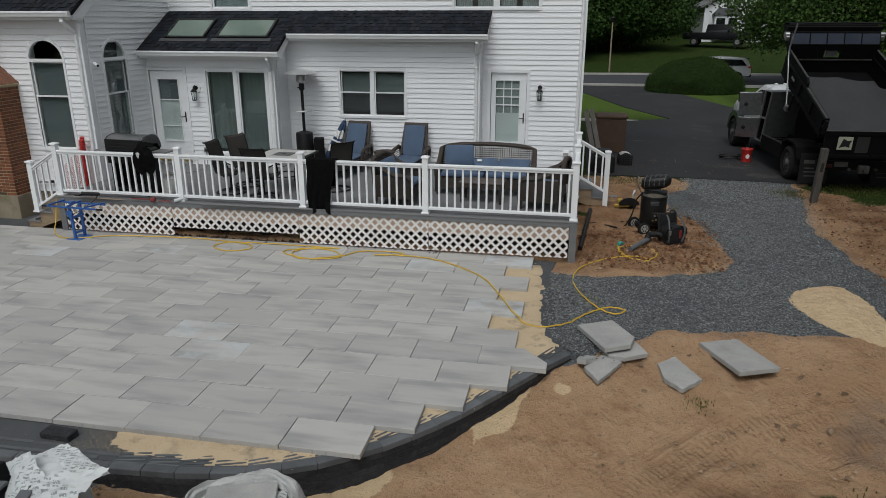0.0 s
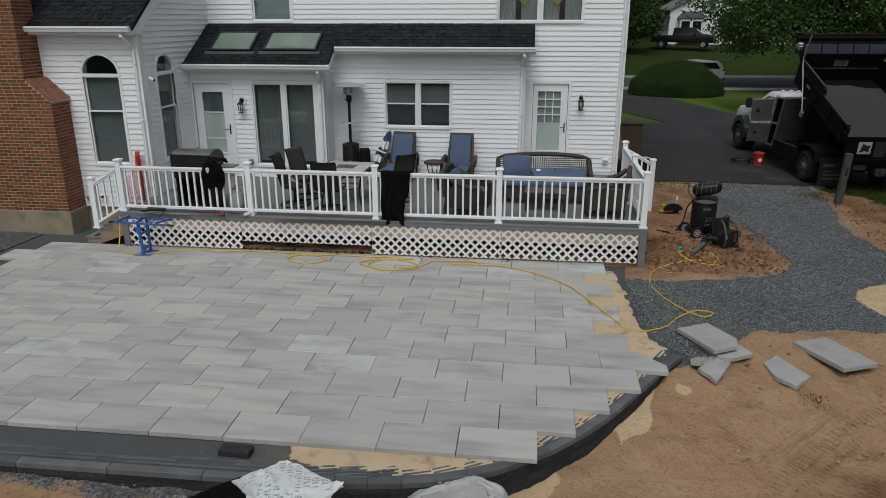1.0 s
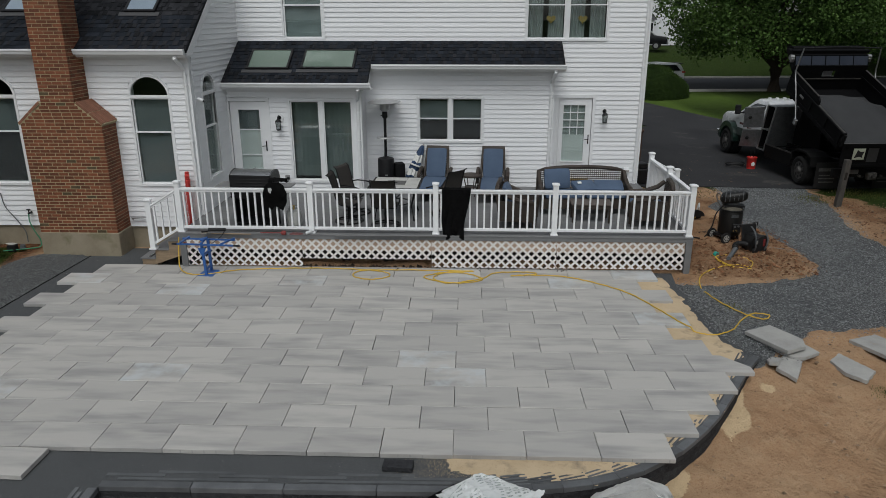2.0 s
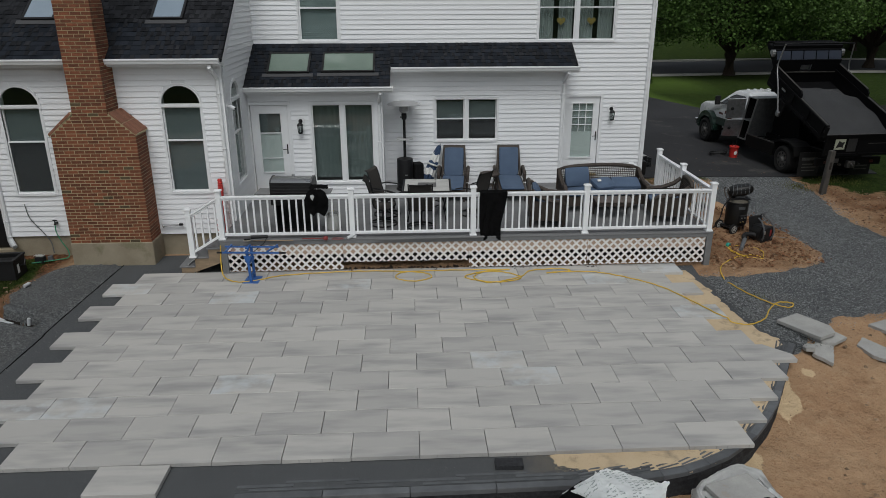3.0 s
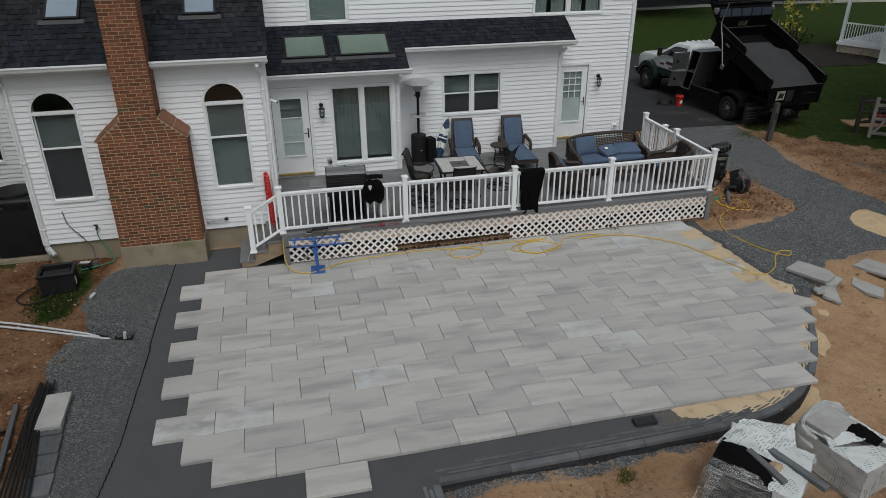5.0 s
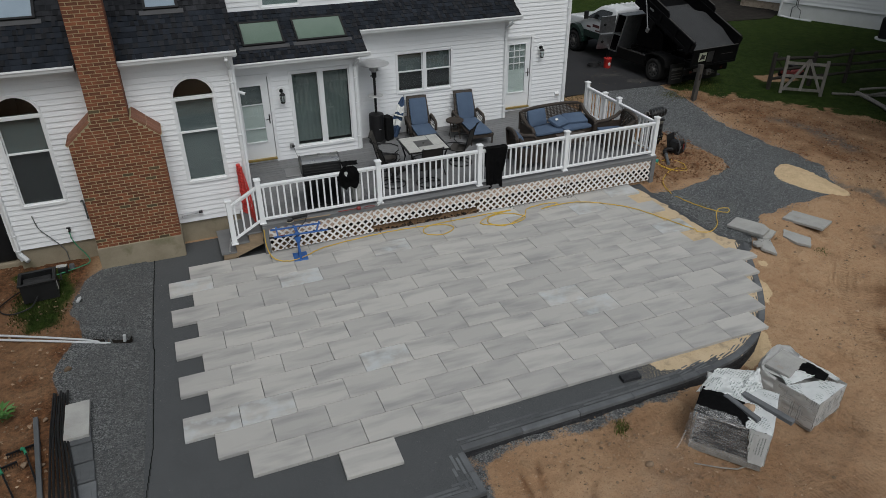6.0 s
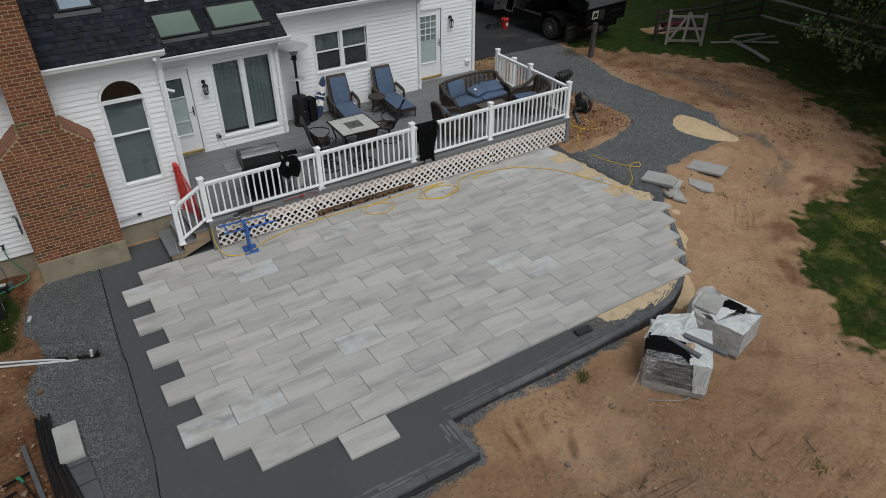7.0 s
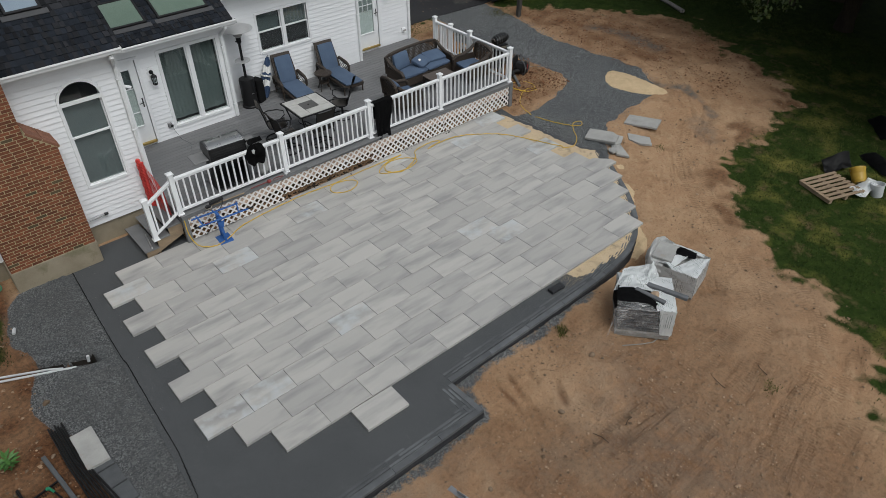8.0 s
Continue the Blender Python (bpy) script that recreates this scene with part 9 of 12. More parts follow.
# ---- the strip beside the wing ----
ac = thing("air_conditioner", pose(-15.42, 13.78, 0.0), "large dark grey outdoor air conditioner beside the house", "air conditioner")
part("pad", B().box(-0.56, 0.56, -0.56, 0.56, -0.1, 0.06, 0.01), CONCRETE, ac, "pale plastic pad")
part("cabinet", B().box(-0.50, 0.50, -0.50, 0.50, 0.06, 1.38, 0.10, 4), surf("dark_grey_cabinet", (0.010, 0.0105, 0.012), (0.015, 0.0155, 0.017), 4, 0.45, spec=0.25), ac, smooth=True)
for k in range(7):
    part("vent_slat", B().box(-0.36, 0.36, -0.512, -0.498, 1.14 + 0.026 * k, 1.152 + 0.026 * k), BLACK_PLASTIC, ac)
part("top_grille", B().lathe((0, 0, 1.375), [(0.42, 0), (0.42, 0.05), (0.36, 0.07), (0.1, 0.075)], 28), BLACK_METAL, ac)
part("badge", B().box(-0.22, -0.12, -0.508, -0.499, 1.20, 1.235), ALU, ac, "small pale badge")

tb = thing("garden_bin", pose(-14.36, 11.80, -0.02, 0, 0, 4), "square black plastic tub with a hose reel inside", "tub")
tub = B()
for x0, x1, y0, y1 in ((-0.31, 0.31, -0.25, -0.22), (-0.31, 0.31, 0.22, 0.25), (-0.31, -0.28, -0.22, 0.22), (0.28, 0.31, -0.22, 0.22)):
    tub.box(x0, x1, y0, y1, 0, 0.38)
tub.box(-0.28, 0.28, -0.22, 0.22, 0, 0.03)
part("tub", tub, BLACK_PLASTIC, tb)
rim = B()
for x0, x1, y0, y1 in ((-0.335, 0.335, -0.275, -0.21), (-0.335, 0.335, 0.21, 0.275), (-0.335, -0.27, -0.21, 0.21), (0.27, 0.335, -0.21, 0.21)):
    rim.box(x0, x1, y0, y1, 0.381, 0.42, 0.006)
part("rim", rim, BLACK_PLASTIC, tb)
part("reel", B().cyl((-0.24, 0, 0.24), (0.24, 0, 0.24), 0.15, n=20), BLACK_PLASTIC, tb)
part("crank", B().tube([(0.31, 0.0, 0.24), (0.40, 0.0, 0.24), (0.40, 0.08, 0.33)], 0.018, 7), BLACK_METAL, tb)
part("tag", B().box(0.312, 0.316, -0.12, -0.04, 0.10, 0.28), WHITE_CLOTH, tb, "white paper tag")
part("hose", B().tube(smooth_path([(-0.05, -0.255, 0.12), (-0.2, -0.5, 0.04), (-0.55, -0.55, 0.02), (-0.75, -0.25, 0.02), (-0.55, 0.1, 0.02), (-0.3, 0.3, 0.04)], 7), 0.014, 7), BLACK_PLASTIC, tb, "black hose", smooth=True)
hz = thing("garden_hose", pose(0, 0, 0), "green garden hose hanging from a wall tap", "hose")
part("tap", B().cyl((-13.76, 13.02, 0.72), (-13.76, 12.90, 0.72), 0.022).cyl((-13.76, 12.92, 0.72), (-13.76, 12.92, 0.80), 0.014).cyl((-13.80, 12.92, 0.80), (-13.72, 12.92, 0.80), 0.016), BLACK_METAL, hz, "dark metal tap")
part("hose", B().tube(smooth_path([(-13.76, 12.90, 0.70), (-13.74, 12.86, 0.55), (-13.66, 12.84, 0.35), (-13.55, 12.82, 0.15), (-13.52, 12.72, 0.03), (-13.70, 12.60, 0.02), (-13.95, 12.50, 0.02), (-14.15, 12.42, 0.02)], 7), 0.012, 7), GREEN, hz, "green rubber hose", smooth=True)
solid("wall_wire", B().tube(smooth_path([(-14.36, 13.0, 1.15), (-14.30, 12.98, 0.85), (-14.10, 12.98, 0.55), (-13.95, 12.97, 0.30), (-13.92, 12.95, 0.05)], 6), 0.010, 6), GREY_PIPE, "thin grey cable hanging down the wall", "cable")
solid("conduit_pipe", B().tube([(-13.40, 12.98, 1.32), (-13.37, 12.96, 1.35), (-13.35, 12.96, 1.30), (-13.35, 12.96, 0.92)], 0.018, 7), GREY_PIPE, "short grey conduit on the wall beside the chimney", "conduit")
gp = thing("gas_pipe", pose(-11.52, 12.95, 0.62), "short grey gas pipe with a valve beside the chimney", "pipe")
part("pipe", B().cyl((0, 0, 0), (0.42, 0, 0.03), 0.016, n=8).cyl((0.0, 0.05, -0.05), (0.0, 0.0, 0.02), 0.014), ALU, gp)
part("valve", B().box(0.36, 0.44, -0.03, 0.03, 0.01, 0.06, 0.008), BLACK_METAL, gp)
ab = thing("junction_box", pose(-14.02, 12.55, 0.0), "small grey drain box beside the foundation", "box")
part("box", B().box(-0.09, 0.09, -0.07, 0.07, -0.02, 0.12, 0.01), BLACK_PLASTIC, ab)
part("cap", B().cyl((0.16, 0.1, 0.0), (0.16, 0.1, 0.09), 0.06, 0.05, 12), GREY_PIPE, ab)
solid("white_rags", crumpled(-0.10, 0.10, -0.06, 0.06, 8, lambda x, y: (x, y, 0.0), 31.0), WHITE_CLOTH, "white crumpled scraps on the drain box", "scraps", at=pose(-14.03, 12.55, 0.135))
for k, (dy, x1) in enumerate(((0.0, -13.08), (0.08, -13.28))):
    solid("pvc_pipe", B().tube([(-17.0, 11.28 + 1.6 * dy, 0.0), (-14.9, 10.40 + 1.7 * dy, -0.01), (-14.2, 10.09 + 1.4 * dy, -0.015), (-13.5, 9.77 + dy, -0.02), (x1, 9.53 + dy * 0.7 - 0.35 * (x1 + 12.93), -0.03)], 0.021, 9), PVC, "thin white plastic pipe running into a trench", "pipe", "white pipes", smooth=True)
solid("pipe_stub", B().cyl((0, 0, 0), (0.02, 0, 0.13), 0.028, n=10), PVC, "short white pipe stub standing in the gravel", "pipe", at=pose(-12.86, 9.66, -0.10))
solid("bottle", B().lathe((0, 0, 0), [(0.03, 0), (0.033, 0.01), (0.033, 0.12), (0.014, 0.16)], 12), PVC, "small white bottle lying on the gravel", "bottle", at=pose(-13.70, 11.20, 0.0, 0, 85, 70))
for k in range(7):
    x0 = -13.90 + 0.034 * k
    solid("edging_pipe", B().tube([(x0, 8.42 - 0.05 * (k % 3), 0.02 + 0.018 * (k % 2)), (x0 + 0.02, 7.5, 0.02 + 0.02 * (k % 2)), (x0 + 0.10 + 0.02 * k, 6.3, 0.02 + 0.016 * (k % 2)), (x0 + 0.18 + 0.03 * k, 5.2, 0.0)], 0.017, 7), BLACK_PLASTIC, "long black plastic edging pipe in a loose bundle", "pipe", "black edging pipes", smooth=True)
solid("steel_beam", B().box(-0.035, 0.035, -0.9, 0.9, 0, 0.07, 0.008), GREY_PIPE, "dark grey steel screed bar beside the pipes", "bar", at=pose(-14.02, 7.05, -0.05, 0, 0, 7))
for k, (x, y, a) in enumerate(((-14.24, 7.33, 12), (-14.52, 7.02, 16))):
    rkk = thing("garden_rake", pose(x, y, h_at(x, y) + 0.03, 0, 0, a), "black-headed rake with a green socket lying on the soil", "rake", "rakes")
    part("head", B().box(-0.23, 0.23, -0.012, 0.012, 0.0, 0.025), BLACK_METAL, rkk)
    for q in range(14):
        part("tine", B().cyl((-0.22 + 0.034 * q, 0, 0.0), (-0.22 + 0.034 * q, -0.07, -0.015), 0.005, n=5), BLACK_METAL, rkk)
    part("socket", B().cyl((0.0, 0, 0.02), (0.02, -0.16, 0.03), 0.020, n=8).cyl((-0.02, 0, 0.02), (0.01, -0.06, 0.03), 0.03, 0.018, 8), GREEN, rkk, "green plastic socket")
    part("shaft", B().cyl((0.02, -0.14, 0.03), (0.12, -1.4, 0.03), 0.014, n=8), BLACK_METAL, rkk)
solid("bar_rod", B().cyl((0, 0, 0), (0.1, -0.9, 0), 0.025, n=8), BLACK_METAL, "dark steel bar lying on the soil", "bar", at=pose(-14.62, 7.6, h_at(-14.6, 7.3) + 0.03))
# a leafy weed
wd = thing("weed_plant", pose(-14.58, 8.12, h_at(-14.6, 8.1)), "leafy bright green weed on the bare soil", "plant")
WEED = surf("bright_weed_leaf", (0.055, 0.15, 0.03), (0.075, 0.18, 0.04), 5, 0.6, bump=0.1, rand=0.15)
for k in range(26):
    a, ln = k * 2.399, 0.10 + 0.14 * ((k * 37) % 11) / 11
    lf = B().quad((0, -0.005, 0), (ln * 0.5, -0.035, 0.02), (ln, 0, -0.01), (ln * 0.5, 0.035, 0.02))
    part("leaf", lf, WEED, wd, at=pose(0.02 * math.cos(a), 0.02 * math.sin(a), 0.02 + 0.008 * k, 0, -35 + k, math.degrees(a)))


# ---- the dump truck on the drive ----
TRUCK = pose(6.50, 18.95, 0.13, 0, 0, 4.6)
truck = thing("dump_truck", TRUCK, "white cab dump truck with a raised black body", "truck")
DARK_FRAME = surf("dirty_black_chassis", (0.005, 0.005, 0.0053), (0.009, 0.0088, 0.0085), 5, 0.8, wear=(0.022, 0.019, 0.016), wear_at=0.7, spec=0.12)
BED_PAINT = surf("black_truck_bed", (0.0035, 0.0035, 0.004), (0.006, 0.006, 0.0066), 3, 0.6, bump=0.1, wear=(0.02, 0.019, 0.018), wear_at=0.68, wscale=1.5, spec=0.10)
BED_EDGE = surf("rubbed_steel_edge", (0.07, 0.066, 0.06), (0.035, 0.034, 0.032), 7, 0.6, 0.3, bump=0.2)
GREEN_BAND = surf("dark_green_band", (0.008, 0.022, 0.017), (0.012, 0.028, 0.022), 4, 0.3, coat=0.3)
DULL_RIM = surf("grimy_wheel_rim", (0.13, 0.125, 0.12), (0.075, 0.072, 0.068), 9, 0.6, 0.4, wear=(0.05, 0.045, 0.04), wear_at=0.6)
LOAD = surf("grey_stone_dust_load", (0.027, 0.028, 0.030), (0.041, 0.042, 0.044), 1.5, 0.95, bump=0.8, bscale=120, bdist=0.006, wear=(0.034, 0.035, 0.037))


def wheel(parent, x, y, r, w, outer, label=""):
    s = 1 if outer > 0 else -1
    t = part("wheel", B().cyl((x - w / 2 + 0.03, y, r), (x + w / 2 - 0.03, y, r), r * 0.62, n=28), DULL_RIM, parent, label)
    tyre = B()
    n = 32
    prof = [(-w / 2 + 0.02, 0.60), (-w / 2 - 0.012, 0.80), (-w / 2 + 0.03, 0.98), (w / 2 - 0.03, 0.98), (w / 2 + 0.012, 0.80), (w / 2 - 0.02, 0.60)]
    rings = [[tyre.bm.verts.new((x + a, y + r * k * math.cos(q), r + r * k * math.sin(q))) for q in [2 * math.pi * i / n for i in range(n)]] for a, k in prof]
    for a, b in zip(rings, rings[1:]):
        for i in range(n):
            tyre.bm.faces.new((a[i], a[(i + 1) % n], b[(i + 1) % n], b[i]))
    part("tyre", tyre, RUBBER, t, smooth=True)
    part("hub", B().cyl((x + s * (w / 2 - 0.03), y, r), (x + s * (w / 2 + 0.03), y, r), r * 0.26, r * 0.18, 16), DULL_RIM, t)
    for k in range(8):
        a = k * math.pi / 4
        part("hand_hole", B().cyl((x + s * (w / 2 - 0.035), y + r * 0.44 * math.cos(a), r + r * 0.44 * math.sin(a)), (x + s * (w / 2 - 0.026), y + r * 0.44 * math.cos(a), r + r * 0.44 * math.sin(a)), r * 0.09, n=10), BLACK_PLASTIC, t)
    return t


RW = 0.42
FY = 5.03
for s in (-1, 1):
    wheel(truck, s * 1.02, FY, RW + 0.02, 0.25, s, "dull silver front wheel")
    wheel(truck, s * 1.07, 0.0, RW, 0.24, s, "dull silver rear wheel")
    wheel(truck, s * 0.80, 0.0, RW, 0.24, -s, "inner rear wheel")
for s in (-1, 1):
    part("chassis_rail", B().box(s * 0.43 - 0.04, s * 0.43 + 0.04, -1.3, 5.6, 0.62, 0.84), DARK_FRAME, truck)
for y in (-1.2, -0.6, 0.6, 1.6, 2.6):
    part("cross_member", B().box(-0.39, 0.39, y - 0.05, y + 0.05, 0.66, 0.80), DARK_FRAME, truck)
part("rear_axle", B().cyl((-0.7, 0, RW), (0.7, 0, RW), 0.07).lathe((0, 0, RW - 0.16), [(0.05, 0), (0.17, 0.08), (0.17, 0.22), (0.05, 0.3)], 16), DARK_FRAME, truck)
part("front_axle", B().cyl((-0.95, FY, RW), (0.95, FY, RW), 0.06), DARK_FRAME, truck)
# open frame trays ahead of the rear wheels
for s in (-1, 1):
    tray = part("side_tray", B().box(s * 1.16 - 0.015, s * 1.16 + 0.015, 0.52, 2.10, 0.42, 0.80).box(min(s * 0.48, s * 1.14), max(s * 0.48, s * 1.14), 0.52, 2.10, 0.42, 0.45), DARK_FRAME, truck, "open black frame tray")
    part("tray_rim", B().box(s * 1.16 - 0.025, s * 1.16 + 0.025, 0.50, 2.14, 0.802, 0.83).box(min(s * 0.5, s * 1.13), max(s * 0.5, s * 1.13), 0.50, 0.54, 0.802, 0.83), BED_EDGE, tray)
    for y in (0.9, 1.3, 1.7):
        part("tray_bar", B().box(min(s * 0.48, s * 1.13), max(s * 0.48, s * 1.13), y, y + 0.05, 0.78, 0.80), DARK_FRAME, tray)
    part("fender", B().prism([(-0.60, 0.62), (-0.55, 0.90), (-0.25, 1.00), (0.25, 1.00), (0.49, 0.90), (0.50, 0.62), (0.47, 0.62), (0.45, 0.86), (0.22, 0.95), (-0.22, 0.95), (-0.50, 0.84), (-0.55, 0.62)], s * 1.19 - 0.55 * (s > 0), s * 1.19 + 0.55 * (s < 0), axis="x"), DARK_FRAME, truck)
part("tail_beam", B().box(-1.02, 1.02, -1.40, -1.30, 0.52, 0.74, 0.01), DARK_FRAME, truck)
part("tow_hitch", B().box(-0.12, 0.12, -1.56, -1.401, 0.46, 0.66, 0.02).cyl((0, -1.55, 0.56), (0, -1.64, 0.56), 0.05), BED_EDGE, truck)
for x in (-0.3, 0.3):
    part("tow_ring", B().cyl((x, -1.401, 0.55), (x, -1.47, 0.55), 0.035), BED_EDGE, truck)
PALE_INK = surf("faded_grey_lettering", (0.085, 0.085, 0.08), (0.05, 0.05, 0.048), 14, 0.8)
for s in (-1, 1):
    flap = part("mud_flap", B().box(s * 0.84 - 0.33, s * 0.84 + 0.33, -0.86, -0.845, 0.08, 0.80), BLACK_PLASTIC, truck, "black mud flap")
    for z, w, h in ((0.56, 0.50, 0.085), (0.43, 0.44, 0.03), (0.34, 0.46, 0.03), (0.24, 0.42, 0.03)):
        part("lettering", B().box(s * 0.84 - w / 2, s * 0.84 + w / 2, -0.868, -0.861, z, z + h), PALE_INK, flap, "worn pale lettering bar")
    part("tail_lamp", B().box(s * 0.72 - 0.06, s * 0.72 + 0.06, -1.412, -1.401, 0.58, 0.66), surf("dark_red_lens", (0.05, 0.006, 0.005), (0.035, 0.005, 0.004), 8, 0.3), truck)
part("number_plate", B().box(-0.62, -0.32, -1.416, -1.401, 0.60, 0.72), surf("plain_plate", (0.10, 0.10, 0.10), (0.07, 0.07, 0.07), 6, 0.6), truck, "grimy plain plate")

# tool box behind the cab, leaning back, its two doors open
BX = 1.16
shell = B().prism([(2.16, 0.58), (1.74, 2.02), (1.76, 2.02), (2.18, 0.58)], -BX, BX, axis="x")
part_in = B().box(-BX + 0.02, -0.57, 2.20, 2.595, 0.625, 0.64)
box_ = part("tool_box", shell, TREAD_PLATE, truck, "tread-plate aluminium tool box behind the cab")
for z0, z1, ang, tilt in ((0.64, 1.24, -8, 0), (1.30, 1.98, -16, 7)):
    d = part("box_door", B().box(0, 0.58, -0.018, 0.018, 0, z1 - z0, 0.006), TREAD_PLATE, box_, "open aluminium box door", at=pose(-BX - 0.012, 2.61 - 0.257 * (z0 - 0.58), z0) @ pose(0, 0, 0, 14.4, 0, 0) @ pose(0, 0, 0, 0, tilt, 180 + ang))
    part("latch", B().lathe((0, 0, 0), [(0.055, 0), (0.055, 0.02), (0.03, 0.035)], 12).turn(pose(0.40, 0.019, (z1 - z0) / 2, -90, 0, 0)), BLACK_PLASTIC, d)
part("front_panel", B().prism([(2.60, 0.58), (2.62, 0.58), (2.25, 2.02), (2.23, 2.02)], -BX, BX, axis="x"), TREAD_PLATE, box_)
part("top_panel", B().box(-BX, BX, 1.77, 2.228, 2.00, 2.02), TREAD_PLATE, box_)
part("bottom_panel", B().box(-BX, BX, 2.19, 2.598, 0.58, 0.61), TREAD_PLATE, box_)
part("end_panel", B().prism([(2.17, 0.62), (2.58, 0.62), (2.225, 1.99), (1.77, 1.99)], BX - 0.03, BX - 0.005, axis="x"), TREAD_PLATE, box_)
part("divider", B().prism([(2.17, 0.62), (2.58, 0.62), (2.225, 1.99), (1.77, 1.99)], -0.56, -0.54, axis="x"), TREAD_PLATE, box_)
part("shelf", B().box(-BX, -0.61, 1.99, 2.41, 1.24, 1.27), TREAD_PLATE, box_)
# dark sheets put the shade inside the open box into colour
part("dark_lining", part_in, DARK_FRAME, box_)
part("dark_lining", B().prism([(2.565, 0.65), (2.575, 0.65), (2.235, 1.98), (2.225, 1.98)], -BX + 0.02, -0.61, axis="x"), DARK_FRAME, box_)
part("dark_lining", B().prism([(2.165, 0.65), (2.175, 0.65), (1.80, 1.98), (1.79, 1.98)], -BX + 0.02, -0.61, axis="x").turn(pose(0, 0.025, 0)), DARK_FRAME, box_)
fr = B()
for p, q in (((2.17, 0.60), (2.61, 0.60)), ((2.61, 0.60), (2.25, 2.01)), ((2.25, 2.01), (1.75, 2.01)), ((1.75, 2.01), (2.17, 0.60)), ((1.98, 1.25), (2.44, 1.25))):
    fr.cyl((-BX - 0.005, p[0], p[1]), (-BX - 0.005, q[0], q[1]), 0.025, n=6)
part("box_frame", fr, ALU, box_, "bright door frame")

# cab
cabin = [(2.70, 0.72), (2.70, 1.55), (2.78, 1.98), (2.92, 2.06), (3.60, 2.06), (3.82, 1.98), (4.62, 1.46), (5.60, 1.40), (5.94, 1.26), (6.02, 1.10), (6.02, 0.72)]
body = B().prism(cabin, -1.0, 1.0, axis="x").soft(0.07, 3, 25)
for v in body.bm.verts:
    if v.co.z > 1.45:
        v.co.x *= 1 - 0.20 * (v.co.z - 1.45) / 0.6
    if v.co.y > 5.2:
        v.co.x *= 1 - 0.12 * (v.co.y - 5.2)
cab = part("cab", body, WHITE_PAINT, truck, "dusty white pickup cab", smooth=True)
for s in (-1, 1):
    lean = pose(s * 1.0, 0, 1.45) @ pose(0, 0, 0, 0, -s * 18.4, 0) @ pose(0, 0, -1.45)
    part("side_window", B().prism([(2.95, 1.52), (2.98, 1.93), (3.58, 1.93), (3.76, 1.88), (4.36, 1.52)], -0.006, 0.006, axis="x").turn(lean), DARK_GLASS, cab, "dark side window")
    part("green_band", B().box(s * 1.0 - 0.006, s * 1.0 + 0.006, 2.74, 4.52, 0.74, 1.00), GREEN_BAND, cab, "dark green lower band")
    part("wheel_arch", B().prism([(FY + 0.62 * math.cos(q), RW + 0.10 + 0.62 * math.sin(q)) for q in [math.pi * i / 14 for i in range(15)]] + [(FY + 0.48 * math.cos(q), RW + 0.06 + 0.48 * math.sin(q)) for q in [math.pi * (14 - i) / 14 for i in range(15)]], s * 0.86, s * 1.14, axis="x"), GREEN_BAND, cab, "dark green wheel arch flare")
    part("wheel_well", B().cyl((s * 0.70, FY, RW + 0.06), (s * 1.006, FY, RW + 0.06), 0.49, n=26), BLACK_PLASTIC, cab)
    mir = part("mirror", B().box(s * 1.22 - 0.10, s * 1.22 + 0.10, 4.12, 4.20, 1.48, 1.80, 0.03, 2), BLACK_PLASTIC, cab)
    part("mirror_arm", B().cyl((s * 0.95, 4.16, 1.52), (s * 1.14, 4.16, 1.54), 0.025), BLACK_PLASTIC, mir)
    part("door_handle", B().box(s * 1.0 - 0.012, s * 1.0 + 0.02, 2.98, 3.16, 1.34, 1.38, 0.006), BLACK_PLASTIC, cab)
    part("head_lamp", B().box(s * 0.76 - 0.12, s * 0.76 + 0.12, 5.98, 6.03, 0.98, 1.18, 0.02), CHROME, cab)
    for y, z, w, h in ((3.55, 1.18, 0.42, 0.11), (3.30, 1.20, 0.16, 0.08), (4.10, 1.12, 0.26, 0.07), (3.42, 1.04, 0.36, 0.05)):
        part("lettering", B().box(s * 1.0 - 0.004, s * 1.0 + 0.004, y, y + w, z, z + h), surf("dark_red_lettering", (0.10, 0.02, 0.02), (0.06, 0.02, 0.02), 12, 0.5), cab, "dark sign lettering bar on the door")
part("windscreen", B().box(-0.74, 0.74, -0.004, 0.004, 0, 0.86, m=pose(0, 4.60, 1.485, 57, 0, 0)), DARK_GLASS, cab)
part("rear_window", B().box(-0.60, 0.60, 2.680, 2.690, 1.50, 1.88), DARK_GLASS, cab)
part("front_bumper", B().box(-1.0, 1.0, 5.98, 6.14, 0.50, 0.72, 0.04, 2), CHROME, truck)
part("grille", B().box(-0.58, 0.58, 6.00, 6.035, 0.80, 1.18, 0.02), BLACK_PLASTIC, cab)
for k in range(5):
    part("roof_lamp", B().box(-0.5 + 0.25 * k - 0.04, -0.5 + 0.25 * k + 0.04, 3.45, 3.56, 2.06, 2.10, 0.012), WHITE_PAINT, cab, "small roof marker lamp")

